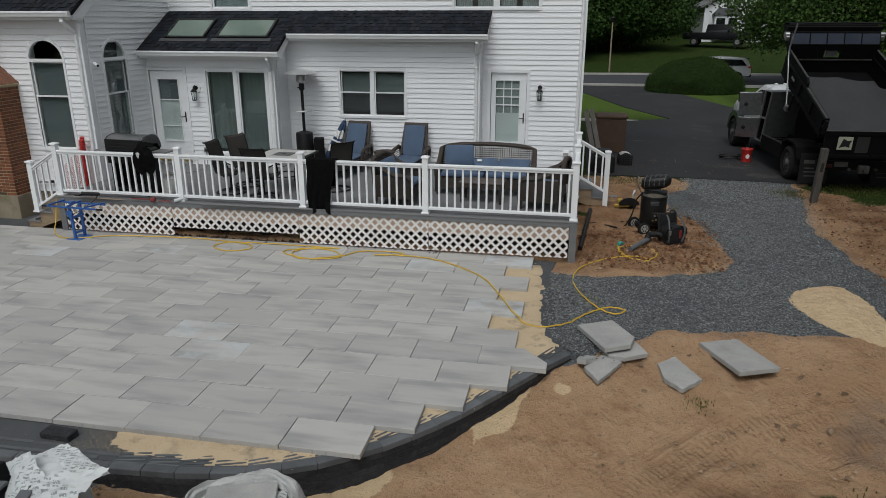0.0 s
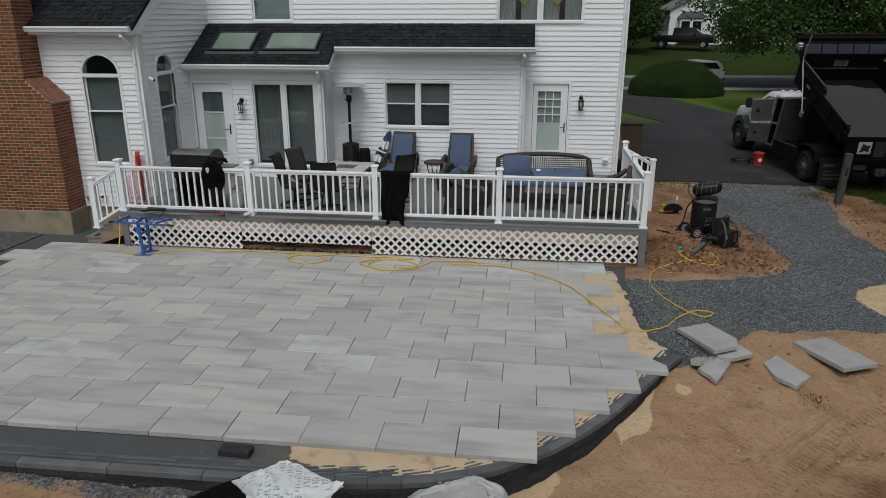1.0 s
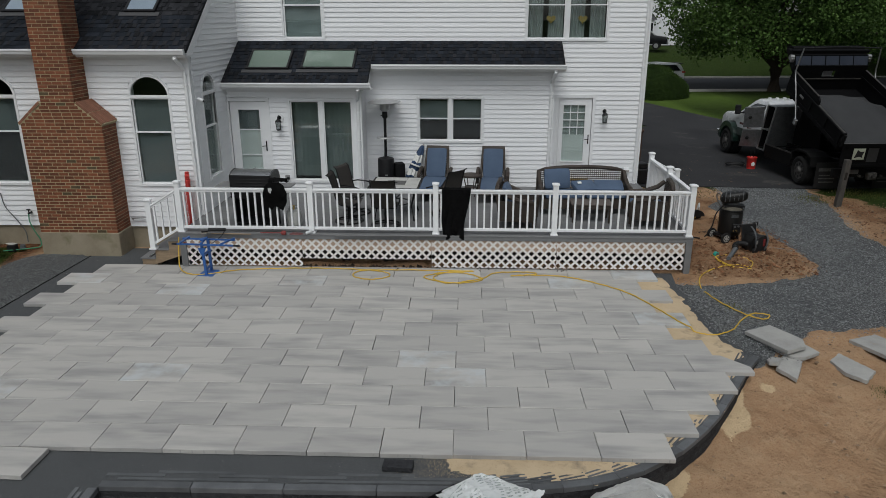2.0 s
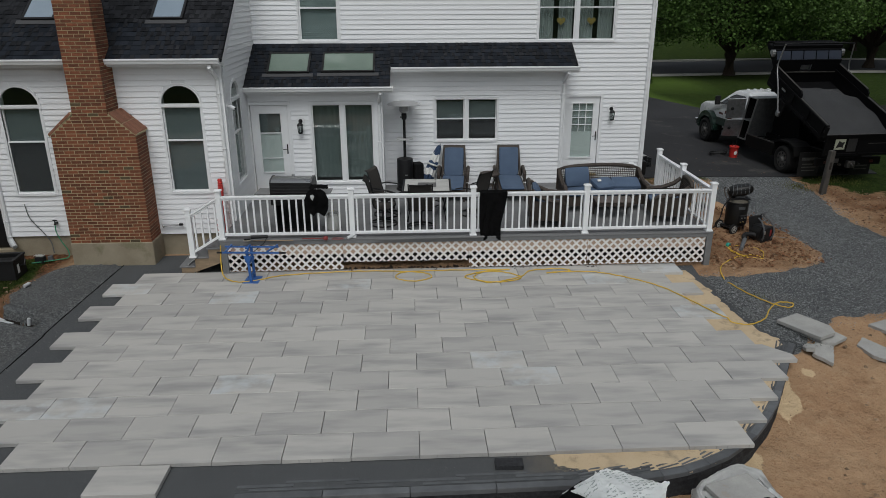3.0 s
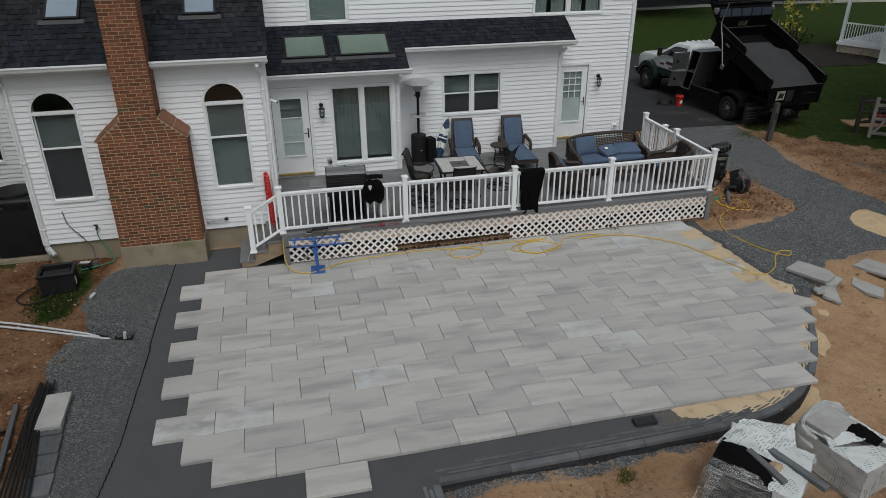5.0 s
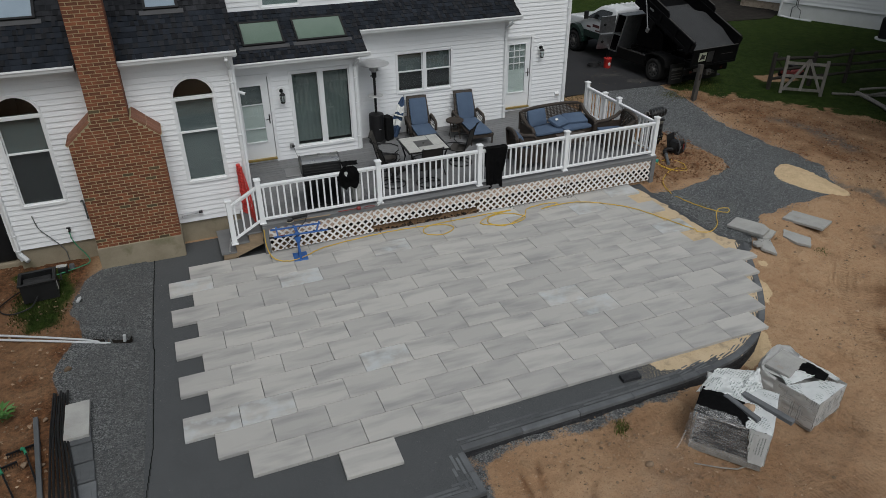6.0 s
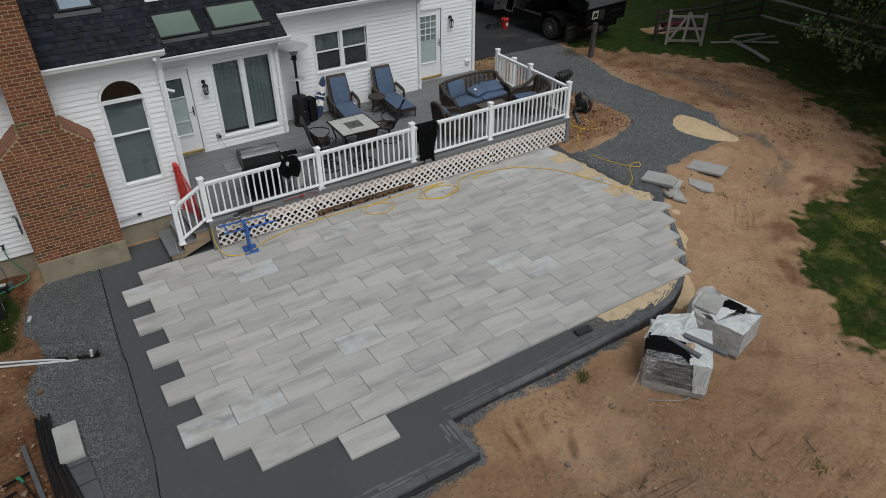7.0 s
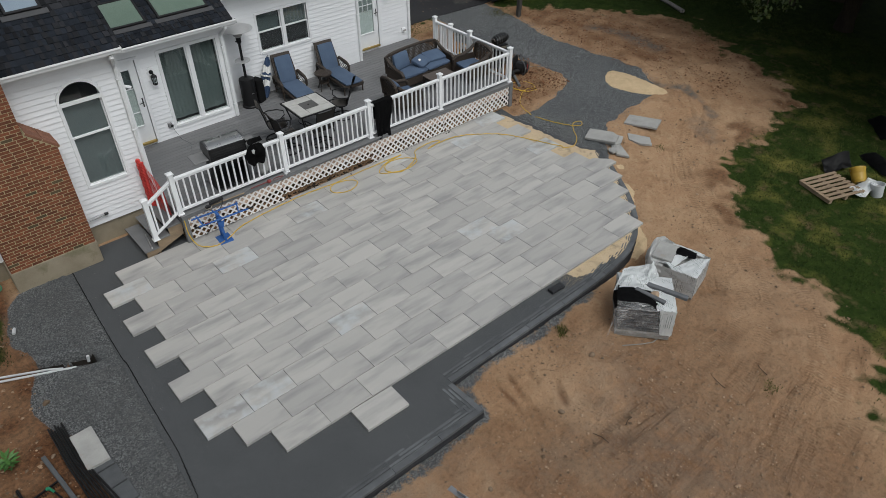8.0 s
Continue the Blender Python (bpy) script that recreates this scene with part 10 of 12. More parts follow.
# tipping body, hinged at the tail
TIP = pose(0, -1.52, 1.30, 22, 0, 0)
shape = B().box(-1.10, 1.10, 0, 3.22, 0.0, 0.06).box(-1.10, -1.04, 0, 3.22, 0.061, 0.44).box(1.04, 1.10, 0, 3.22, 0.061, 0.44).box(-1.14, -1.02, -0.02, 3.22, 0.441, 0.49).box(1.02, 1.14, -0.02, 3.22, 0.441, 0.49)
bed = part("tipping_body", shape, BED_PAINT, truck, "black steel tipping body", at=TIP)
for s in (-1, 1):
    part("side_board", B().prism([(1.50, 0.492), (3.21, 0.492), (3.21, 0.68), (1.62, 0.66), (1.52, 0.60)], s * 1.07 - 0.025, s * 1.07 + 0.025, axis="x"), BED_PAINT, bed, "raised side board")
    part("edge_strip", B().box(s * 1.07 - 0.03, s * 1.07 + 0.03, 0.0, 1.48, 0.491, 0.497), BED_EDGE, bed, "rubbed steel edge")
    part("board_edge", B().box(s * 1.07 - 0.026, s * 1.07 + 0.026, 1.64, 3.2, 0.676, 0.688, m=pose(0, 0, -0.012, 0.35, 0, 0)), BED_EDGE, bed, "rubbed steel edge")
    part("long_sill", B().box(s * 0.42 - 0.06, s * 0.42 + 0.06, 0.0, 3.2, -0.20, -0.004), DARK_FRAME, bed)
    part("side_rail", B().box(s * 1.115 - 0.02, s * 1.115 + 0.02, 0.0, 3.2, 0.02, 0.12), BED_PAINT, bed)
    for y in (0.05, 0.85, 1.75, 2.7):
        part("side_stake", B().box(s * 1.12 - 0.018, s * 1.12 + 0.018, y, y + 0.12, 0.121, 0.44), BED_PAINT, bed)
    part("hinge_pin", B().cyl((s * 1.02, -0.03, 0.30), (s * 1.14, -0.03, 0.30), 0.04, n=10).box(s * 1.08 - 0.03, s * 1.08 + 0.03, -0.10, 0.0, 0.12, 0.46), DARK_FRAME, bed)
    part("side_lamp", B().box(s * 1.139 - 0.006, s * 1.139 + 0.006, 2.2, 2.42, 0.28, 0.34), ALU, bed, "small pale side plate")
    part("tarp_arm", B().tube(smooth_path([(s * 1.19, 2.09, -0.33), (s * 1.19, 2.60, 0.34), (s * 1.19, 2.93, 0.74), (s * 1.17, 3.00, 1.05), (s * 1.13, 3.06, 1.44)], 5), 0.021, 8), STEEL, bed, "bent silver tarp arm")
    part("arm_pivot", B().box(s * 1.19 - 0.035, s * 1.19 + 0.035, 2.00, 2.16, -0.46, -0.28, 0.02), ALU, bed)
    part("pivot_bracket", B().box(s * 1.15 - 0.02, s * 1.15 + 0.02, 1.95, 2.2, -0.40, 0.02), DARK_FRAME, bed)
for k in range(8):
    part("cross_bearer", B().box(-1.08, 1.08, 0.1 + 0.40 * k, 0.16 + 0.40 * k, -0.09, -0.003), DARK_FRAME, bed)
head = part("bulkhead", B().box(-1.10, 1.10, 3.221, 3.27, 0.0, 0.46).box(-1.10, -0.20, 3.221, 3.27, 0.461, 0.66).box(0.20, 1.10, 3.221, 3.27, 0.461, 0.66).box(-1.10, 1.10, 3.221, 3.27, 0.661, 0.82), BED_PAINT, bed, "front bulkhead with a see-through slot")
part("bulkhead_lip", B().box(-1.03, 1.03, 3.19, 3.218, 0.40, 0.43), BED_EDGE, head)
part("pump_box", B().box(-0.14, 0.14, 3.275, 3.34, 0.47, 0.64, 0.02), ALU, head)
slope = pose(0, 3.262, 0.822, -32, 0, 0)
# the blue in this panel's colour stands in for mirrored sky
part("slope_panel", B().box(-1.08, 1.08, -0.012, 0.012, 0, 0.26, m=slope), surf("sky_tinted_panel", (0.032, 0.040, 0.058), (0.042, 0.050, 0.070), 3, 0.35), bed, "black ribbed sloping panel tinted with mirrored sky")
for k in range(4):
    x = -0.62 + 0.42 * k
    part("rib", B().box(x - 0.011, x + 0.011, -0.03, -0.013, 0, 0.26, m=slope), BED_PAINT, bed)
for s in (-1, 1):
    part("canopy_cheek", B().prism([(3.28, 0.60), (3.28, 0.86), (3.42, 1.05), (3.96, 1.06), (3.96, 0.98)], s * 1.09 - 0.02, s * 1.09 + 0.02, axis="x"), BED_PAINT, bed)
part("cab_shield", B().box(-1.10, 1.10, 3.42, 3.96, 1.03, 1.06).box(-1.10, 1.10, 3.94, 3.98, 0.96, 1.10), BED_PAINT, bed, "flat canopy over the cab")
part("tarp_roll", B().cyl((-1.08, 3.70, 1.13), (1.08, 3.70, 1.13), 0.065, n=16).box(-1.16, 1.16, 3.52, 3.60, 1.061, 1.16), BED_PAINT, bed, "rolled black tarp in its housing")
for s in (-1, 1):
    part("tarp_motor", B().cyl((s * 1.10, 3.46, 0.98), (s * 1.22, 3.46, 0.98), 0.075, n=14).box(s * 1.15 - 0.06, s * 1.15 + 0.06, 3.36, 3.44, 0.86, 0.98, 0.015), ALU, bed, "dull metal tarp motor")
part("tarp_bow", B().tube([(-1.13, 3.06, 1.44), (0, 3.08, 1.46), (1.13, 3.06, 1.44)], 0.02, 8), BLACK_METAL, bed)
tg = part("tailgate", B().box(-1.05, 1.05, -0.04, 0.0, 0.0, 0.62, 0.008).box(-1.05, 1.05, -0.07, -0.041, 0.54, 0.62).box(-1.05, 1.05, -0.07, -0.041, 0.0, 0.07).box(-1.05, -0.99, -0.07, -0.041, 0.07, 0.54).box(0.99, 1.05, -0.07, -0.041, 0.07, 0.54).box(-0.03, 0.03, -0.07, -0.041, 0.07, 0.54), BED_PAINT, truck, "black steel tailgate", at=pose(0, -1.60, 0.86, 6, 0, 0))
part("gate_edge", B().box(-1.04, 1.04, -0.06, 0.0, 0.6205, 0.626), BED_EDGE, tg)
dc = part("decal", B().box(-0.76, -0.44, -0.078, -0.072, 0.20, 0.50), surf("cream_decal", (0.40, 0.42, 0.33), (0.34, 0.36, 0.28), 4, 0.5), tg, "cream square decal with a dark leaf mark")
part("decal_mark", B().prism([(-0.72, 0.24), (-0.59, 0.28), (-0.49, 0.25), (-0.50, 0.33), (-0.46, 0.42), (-0.56, 0.41), (-0.65, 0.46), (-0.68, 0.36)], -0.083, -0.079, axis="y"), BLACK_PLASTIC, dc)
part("wear_patch", B().box(-0.34, -0.06, -0.045, -0.0415, 0.12, 0.50), surf("scuffed_tailgate", (0.016, 0.016, 0.017), (0.03, 0.03, 0.03), 5, 0.6, stretch=(6, 1, 1)), tg, "scuffed streaks")
part("scuff_line", B().box(0.30, 0.86, -0.046, -0.0415, 0.34, 0.355), BED_EDGE, tg)
# the load
ld = B()
n = 28
g = []
for j in range(n + 1):
    yy = -0.02 + 2.75 * j / n
    row = []
    for i in range(n + 1):
        xx = -1.03 + 2.06 * i / n
        end = 2.62 - 0.35 * smooth(-0.2, 1.0, xx) + 0.1 * noise.noise(Vector((xx * 2, 3, 1)))
        prof = (0.05 + 0.30 * smooth(0.0, 1.5, yy)) * smooth(end + 0.1, end - 0.45, yy)
        zz = 0.05 + max(0.0, prof * (1 - 0.45 * smooth(0.2, 1.0, xx) * smooth(0.4, 1.6, yy)) + 0.025 * prof / 0.2 * noise.noise(Vector((xx * 2, yy * 2, 1))) + 0.012)
        row.append(ld.bm.verts.new((xx, yy, zz)))
    g.append(row)
for j in range(n):
    for i in range(n):
        ld.bm.faces.new((g[j][i], g[j][i + 1], g[j + 1][i + 1], g[j + 1][i]))
solid("stone_dust_load", ld, LOAD, "heap of dark grey stone dust in the truck body", "stone dust", smooth=True, at=TRUCK @ TIP)
# plates added and ram coloured dark, for the shade under the raised body
for s in (-1, 1):
    part("hoist_frame", B().prism([(0.50, 0.842), (1.95, 0.842), (2.05, 1.95), (1.55, 1.95), (0.60, 1.45)], s * 0.34 - 0.02, s * 0.34 + 0.02, axis="x"), DARK_FRAME, truck, "dark plate added to fill the hoist gap")
part("hoist_ram", B().cyl((0, 1.5, 0.80), (0, 2.0, 2.05), 0.09, 0.06, 14), DARK_FRAME, truck, "hydraulic hoist ram")
part("body_prop", B().cyl((0.43, 0.8, 0.84), (0.43, 1.2, 1.9), 0.03), DARK_FRAME, truck)

# things round the truck
bu = thing("bucket", pose(4.86, 21.06, 0.13), "red plastic bucket with tools on the asphalt", "bucket")
part("body", B().lathe((0, 0, 0), [(0.13, 0), (0.15, 0.33), (0.158, 0.34), (0.158, 0.37), (0.15, 0.38), (0.14, 0.36)], 24), RED_PLASTIC, bu, smooth=True)
part("mark", B().prism([(-0.05, 0.12), (0.02, 0.10), (0.06, 0.18), (0.01, 0.24), (-0.06, 0.20)], -0.152, -0.146, axis="y"), WHITE_CLOTH, bu, "pale printed mark")
part("bail", B().tube([(0.158 * math.cos(q * 0.5236), -0.02, 0.34 - 0.10 * math.sin(q * 0.5236)) for q in range(7)], 0.005, 5), STEEL, bu)
part("tool_handle", B().cyl((0.02, 0, 0.2), (0.08, 0.02, 0.62), 0.012, n=6).cyl((-0.03, 0.03, 0.2), (-0.05, 0.05, 0.55), 0.01, n=6), BLACK_METAL, bu)
solid("coiled_hose", B().tube([(0.24 * math.cos(q * 0.4) * (1 + 0.01 * q), 0.2 * math.sin(q * 0.4), 0.03 + 0.003 * q) for q in range(34)], 0.022, 6), BLACK_PLASTIC, "coil of black hose on the asphalt", "hose", at=pose(4.45, 21.35, 0.135))
bo = thing("wooden_post", pose(5.36, 16.52, h_at(5.4, 16.5) - 0.02, 1, 2.5, 0), "grey weathered wooden post at the drive's edge", "post")
part("post", B().box(-0.075, 0.075, -0.075, 0.075, -0.1, 1.24, 0.025, 2).jitter(0.012, 5), surf("dark_weathered_post", (0.075, 0.068, 0.06), (0.045, 0.041, 0.037), 4, 0.9, bump=0.6, bscale=40, stretch=(6, 6, 1)), bo)
# dark plate drawn in place of a notch's shaded recess
part("notch", B().box(-0.03, 0.03, -0.079, -0.076, 0.72, 0.92), DARK, bo)
bn = thing("deck_box", pose(1.05, 22.1, 0.13), "brown plastic storage bin against the house", "storage bin")
part("bin", B().box(-0.45, 0.45, -0.35, 0.35, 0.0, 1.02, 0.03, 2), BROWN_PLASTIC, bn)
part("bin_lid", B().box(-0.48, 0.48, -0.38, 0.38, 1.021, 1.14, 0.04, 2), BROWN_PLASTIC, bn)
for k in range(2):
    solid("leaning_board", B().box(-0.06, 0.06, -0.02, 0.02, 0, 1.6, 0.004), LUMBER_GREY, "grey board leaning on the house wall", "board", "leaning boards", at=pose(0.62 + 0.15 * k, 19.4 + 0.4 * k, 0.12, 0, -14, 0))
cr = thing("milk_crate", pose(1.40, 19.95, 0.13, 0, 0, 8), "black plastic crate with white cloth on the asphalt", "crate")
cb = B()
for k in range(6):
    z = 0.01 + 0.05 * k
    cb.box(-0.17, 0.17, -0.17, -0.155, z, z + 0.025).box(-0.17, 0.17, 0.155, 0.17, z, z + 0.025).box(-0.17, -0.155, -0.155, 0.155, z, z + 0.025).box(0.155, 0.17, -0.155, 0.155, z, z + 0.025)
for x in (-0.165, -0.08, 0.0, 0.08, 0.165):
    cb.box(x - 0.01, x + 0.01, -0.172, -0.154, 0.0, 0.28).box(x - 0.01, x + 0.01, 0.154, 0.172, 0.0, 0.28)
part("crate", cb, BLACK_PLASTIC, cr)
part("cloth", crumpled(-0.15, 0.15, -0.14, 0.14, 10, lambda x, y: (x, y, 0.29 + 0.06 * (1 - (x / 0.15) ** 2)), 41.0), WHITE_CLOTH, cr, "white cloth")
solid("iron_stove", B().box(-0.28, 0.28, -0.26, 0.26, 0, 0.45, 0.03).box(-0.2, 0.2, -0.18, 0.18, 0.451, 0.60, 0.02), BLACK_METAL, "dark metal garden grill body beside the house", "grill", at=pose(0.75, 18.9, 0.13, 0, 0, 10))

# ---- gate and rail fence on the far lawn ----
gt = thing("field_gate", pose(8.69, 16.0, h_at(8.7, 16.0) - 0.03, 0, 0, -38.5), "weathered wooden gate with crossed braces", "gate")
part("gate_post", B().box(-0.05, 0.05, -0.04, 0.04, 0, 1.32), LUMBER_GREY, gt)
part("gate_post", B().box(1.24, 1.34, -0.04, 0.04, 0, 1.22), LUMBER_GREY, gt)
for z in (0.14, 0.60, 1.04):
    part("gate_rail", B().box(0.051, 1.239, -0.02, 0.02, z, z + 0.09), LUMBER_GREY, gt)
for p, q in (((0.05, 0.15), (0.70, 1.25)), ((0.70, 1.25), (1.24, 0.15)), ((0.70, 1.25), (0.60, 0.15))):
    a = math.degrees(math.atan2(q[0] - p[0], q[1] - p[1]))
    part("gate_brace", B().box(-0.045, 0.045, -0.05, -0.022, 0, math.hypot(q[0] - p[0], q[1] - p[1]), m=pose(p[0], 0, p[1], 0, a, 0)), LUMBER_GREY, gt)
DARK_FENCE = surf("dark_damp_fence_wood", (0.035, 0.032, 0.028), (0.055, 0.05, 0.044), 3, 0.9, bump=0.6, bscale=40, stretch=(6, 6, 1), spec=0.1)
fence_posts = [(8.62, 16.50), (10.25, 16.25), (11.75, 16.02), (13.84, 15.80), (14.05, 13.1), (14.25, 10.4)]
fe = thing("rail_fence", pose(0, 0, 0), "dark weathered split-rail fence across the lawn", "fence")
for k, (x, y) in enumerate(fence_posts):
    z = h_at(x, y)
    part("fence_post", B().box(-0.07, 0.07, -0.06, 0.06, -0.1, 1.22 if k else 1.30, 0.02, m=pose(x, y, z, 0, 0, 12 * k)).jitter(0.02, 3), DARK_FENCE, fe)
for k, ((ax, ay), (bx, by)) in enumerate(zip(fence_posts, fence_posts[1:])):
    za, zb = h_at(ax, ay), h_at(bx, by)
    for q, z in enumerate((0.36, 0.70, 1.04)):
        dz = (0.03, -0.02, 0.02, -0.03, 0.0)[(k + q) % 5]
        rail = B().tube([(ax, ay, za + z), (ax * 0.65 + bx * 0.35, ay * 0.65 + by * 0.35, za * 0.65 + zb * 0.35 + z + dz), (bx, by, zb + z - dz)], [0.045, 0.06, 0.045], 6).jitter(0.014, 4, k + q)
        part("fence_rail", rail, LUMBER_GREY if k > 2 and q != 1 else DARK_FENCE, fe)
for (ax, ay), (bx, by), rad, lift in (((11.12, 14.92), (10.25, 12.65), 0.075, 0.07), ((10.25, 15.18), (12.35, 13.75), 0.045, 0.05), ((11.1, 14.42), (12.75, 14.22), 0.05, 0.11), ((11.2, 14.9), (12.5, 14.5), 0.04, 0.16)):
    ln = math.hypot(bx - ax, by - ay)
    x, y = (ax + bx) / 2, (ay + by) / 2
    solid("fallen_rail", B().tube([(-ln / 2, 0, 0), (-0.2, 0.02, 0.01), (0.3, 0.03, 0.02), (ln / 2, 0, 0)], rad, 6).jitter(0.02, 4), LUMBER_GREY, "fallen grey fence rail lying in the grass", "fence rail", "fallen rails", at=pose(x, y, h_at(x, y) + lift, 0, 0, math.degrees(math.atan2(by - ay, bx - ax))))
rc = thing("red_mower", pose(10.55, 17.35, h_at(10.5, 17.3)), "small red garden machine behind the gate", "mower")
part("deck", B().box(-0.35, 0.35, -0.25, 0.25, 0.10, 0.30, 0.06, 2), DULL_RED, rc)
part("engine", B().box(-0.14, 0.14, -0.12, 0.12, 0.301, 0.48, 0.03), BLACK_PLASTIC, rc)
for x in (-0.28, 0.28):
    for y in (-0.26, 0.26):
        part("wheel", B().cyl((x, y - 0.03, 0.11), (x, y + 0.03, 0.11), 0.11, n=14), RUBBER, rc)
part("handlebar", B().tube([(-0.3, -0.2, 0.3), (-0.8, -0.2, 0.85), (-0.8, 0.2, 0.85), (-0.3, 0.2, 0.3)], 0.014, 6), BLACK_METAL, rc)


# ---- trees and shrubs ----
def leaf_cloud(name, blobs, per, size, material, seed, flat=0.8):
    """Small folded leaves gathered in clumps inside the blobs (x, y, z, radius)."""
    q = np.random.default_rng(seed)
    P = []
    for bx, by, bz, br in blobs:
        n = int(per * (br ** 2))
        d = q.normal(size=(n, 3))
        d /= np.linalg.norm(d, axis=1)[:, None]
        rad = br * q.uniform(0.35, 1.0, n) ** 0.6
        rad *= 1 + 0.18 * np.sin(d[:, 0] * 7 + bx) * np.sin(d[:, 1] * 6 + by)
        p = d * rad[:, None]
        p[:, 2] *= flat
        P.append(p + np.array([bx, by, bz]))
    P = np.concatenate(P)
    n = len(P)
    u = q.normal(size=(n, 3))
    u /= np.linalg.norm(u, axis=1)[:, None]
    w = np.cross(u, q.normal(size=(n, 3)))
    w /= np.linalg.norm(w, axis=1)[:, None]
    s = size * q.uniform(0.6, 1.4, n)[:, None]
    nrm = np.cross(u, w)
    V = np.stack([P - u * s * 0.5, P + w * s * 0.36 + nrm * s * 0.1, P + u * s * 0.5, P - w * s * 0.36 + nrm * s * 0.1], 1)
    i = np.arange(n)[:, None] * 4
    return raw_mesh(name, V.reshape(-1, 3).tolist(), (i + np.array([0, 1, 2, 3])).tolist(), material)


def tree(m, h, spread_r, label, material, seed, per=150, leaf=0.3, clear=2.2, group="maple trees", low=0, thick=1.0):
    q = random.Random(seed)
    t = thing("tree", m, label, "tree", group)
    tr = B()
    lean = [(0.10 * q.uniform(-1, 1) * k, 0.10 * q.uniform(-1, 1) * k, h * 0.55 * k / 5) for k in range(6)]
    tr.tube(lean, [thick * 0.045 * h * (0.65 - 0.09 * k) + 0.02 for k in range(6)], 9)
    blobs = [(0, 0, h * 0.80, spread_r * 0.45), (0, 0, h * 0.62, spread_r * 0.5)]
    for k in range(11):
        a = k * 2.399 + q.uniform(-0.3, 0.3)
        z0 = h * (0.22 + 0.03 * (k % 6))
        r = spread_r * q.uniform(0.5, 0.78)
        z1 = clear + 0.25 * spread_r + (h - clear - spread_r * 0.55) * q.uniform(0.05, 0.85)
        mid = (0.5 * r * math.cos(a), 0.5 * r * math.sin(a), (z0 + z1) / 2 + 0.2)
        end = (r * math.cos(a), r * math.sin(a), z1)
        tr.tube([(0, 0, z0), mid, end], [0.012 * h, 0.007 * h, 0.003 * h], 6)
        blobs.append((end[0], end[1], end[2], spread_r * q.uniform(0.30, 0.44)))
        blobs.append((mid[0] * 1.25, mid[1] * 1.25, mid[2] + 0.12 * h, spread_r * q.uniform(0.26, 0.38)))
    for k in range(low):
        a = k * 2.399 + q.uniform(-0.2, 0.2)
        r = spread_r * (0.30 + 0.62 * ((k * 0.618) % 1.0))
        z1 = clear + spread_r * 0.17 + q.uniform(0.0, 0.9)
        tr.tube([(0, 0, clear * 0.8), (0.5 * r * math.cos(a), 0.5 * r * math.sin(a), z1 + 0.5), (r * math.cos(a), r * math.sin(a), z1)], [0.010 * h, 0.006 * h, 0.002 * h], 6)
        blobs.append((r * math.cos(a), r * math.sin(a), z1 + 0.2, spread_r * q.uniform(0.20, 0.27)))
    part("trunk", tr, BARK, t, "dark rough trunk and limbs", smooth=True)
    cr = new("crown", leaf_cloud("crown", blobs, per, leaf, material, seed))
    cr.parent = t
    return t


maple = tree(pose(15.9, 46.2, 0.1), 12.5, 8.1, "leafy green street maple with a dark trunk", LEAF_PALE, 3, per=250, leaf=0.18, clear=1.7, low=26, thick=1.25)
copy_thing(maple, pose(28.6, 50.5, 0.1, 0, 0, 130))
copy_thing(maple, pose(33.8, 61.0, 0.3, 0, 0, 40))
wood = tree(pose(-1.5, 66.0, 1.0), 15.0, 7.0, "tall dark green woodland tree behind the street", LEAF, 8, per=230, leaf=0.30, clear=0.6, group="woodland trees", low=14)
for x, y, a, s in ((3.4, 68.5, 75, 0.85), (0.6, 71.0, 190, 1.0), (-5.5, 70, 40, 1.0), (5.6, 84, 200, 1.1), (-13.0, 76, 20, 1.1), (16.5, 90, 90, 1.2), (26, 88, 150, 1.2), (34, 70, 10, 1.1)):
    c = copy_thing(wood, pose(x, y, h_at(x, y) - 0.1, 0, 0, a))
    c.scale = (s, s, s)
shade = tree(pose(13.6, 8.1, h_at(13.6, 8.1)), 11.5, 6.0, "large shade tree over the dark lawn", LEAF, 12, per=215, leaf=0.50, clear=2.5, group="shade trees", low=16)
# trees out of view, added to darken the lawn
unseen_shade = tree(pose(19.2, 6.5, h_at(19.2, 6.5)), 13.8, 7.2, "tree out of view, added to hold back sky light", LEAF, 14, per=75, leaf=0.85, clear=3.0, group="shade trees", low=16)
for x, y, a, k in ((16.2, 2.6, 140, 0.92), (21.0, 4.0, 300, 1.0), (17.2, 6.2, 40, 0.85), (13.2, 1.2, 110, 0.92)):
    copy_thing(unseen_shade, pose(x, y, h_at(x, y), 0, 0, a)).scale = (k, k, k)
# another added tree, its high crown out of view, shades the lawn
tree(pose(16.4, 9.6, h_at(16.4, 9.6)), 16.5, 8.3, "tall tree out of view, added to shade the lawn", LEAF, 19, per=150, leaf=0.85, clear=6.5, group="shade trees", low=14)
# unseen copies added in the west to cut sky light on the left
for x, y, a in ((-24.5, 6.5, 10), (-25.0, 15.0, 150), (-24.0, -2.5, 260)):
    copy_thing(unseen_shade, pose(x, y, -0.3, 0, 0, a))
# a low branch of the shade tree that hangs over the lawn
lb = thing("maple_branch", pose(13.6, 8.1, h_at(13.6, 8.1)), "low leafy branch hanging over the lawn", "branch")
br_pts = smooth_path([(-0.2, 0, 3.6), (-2.2, 0.6, 4.0), (-4.0, 0.9, 3.2), (-5.3, 1.2, 2.3)], 5)
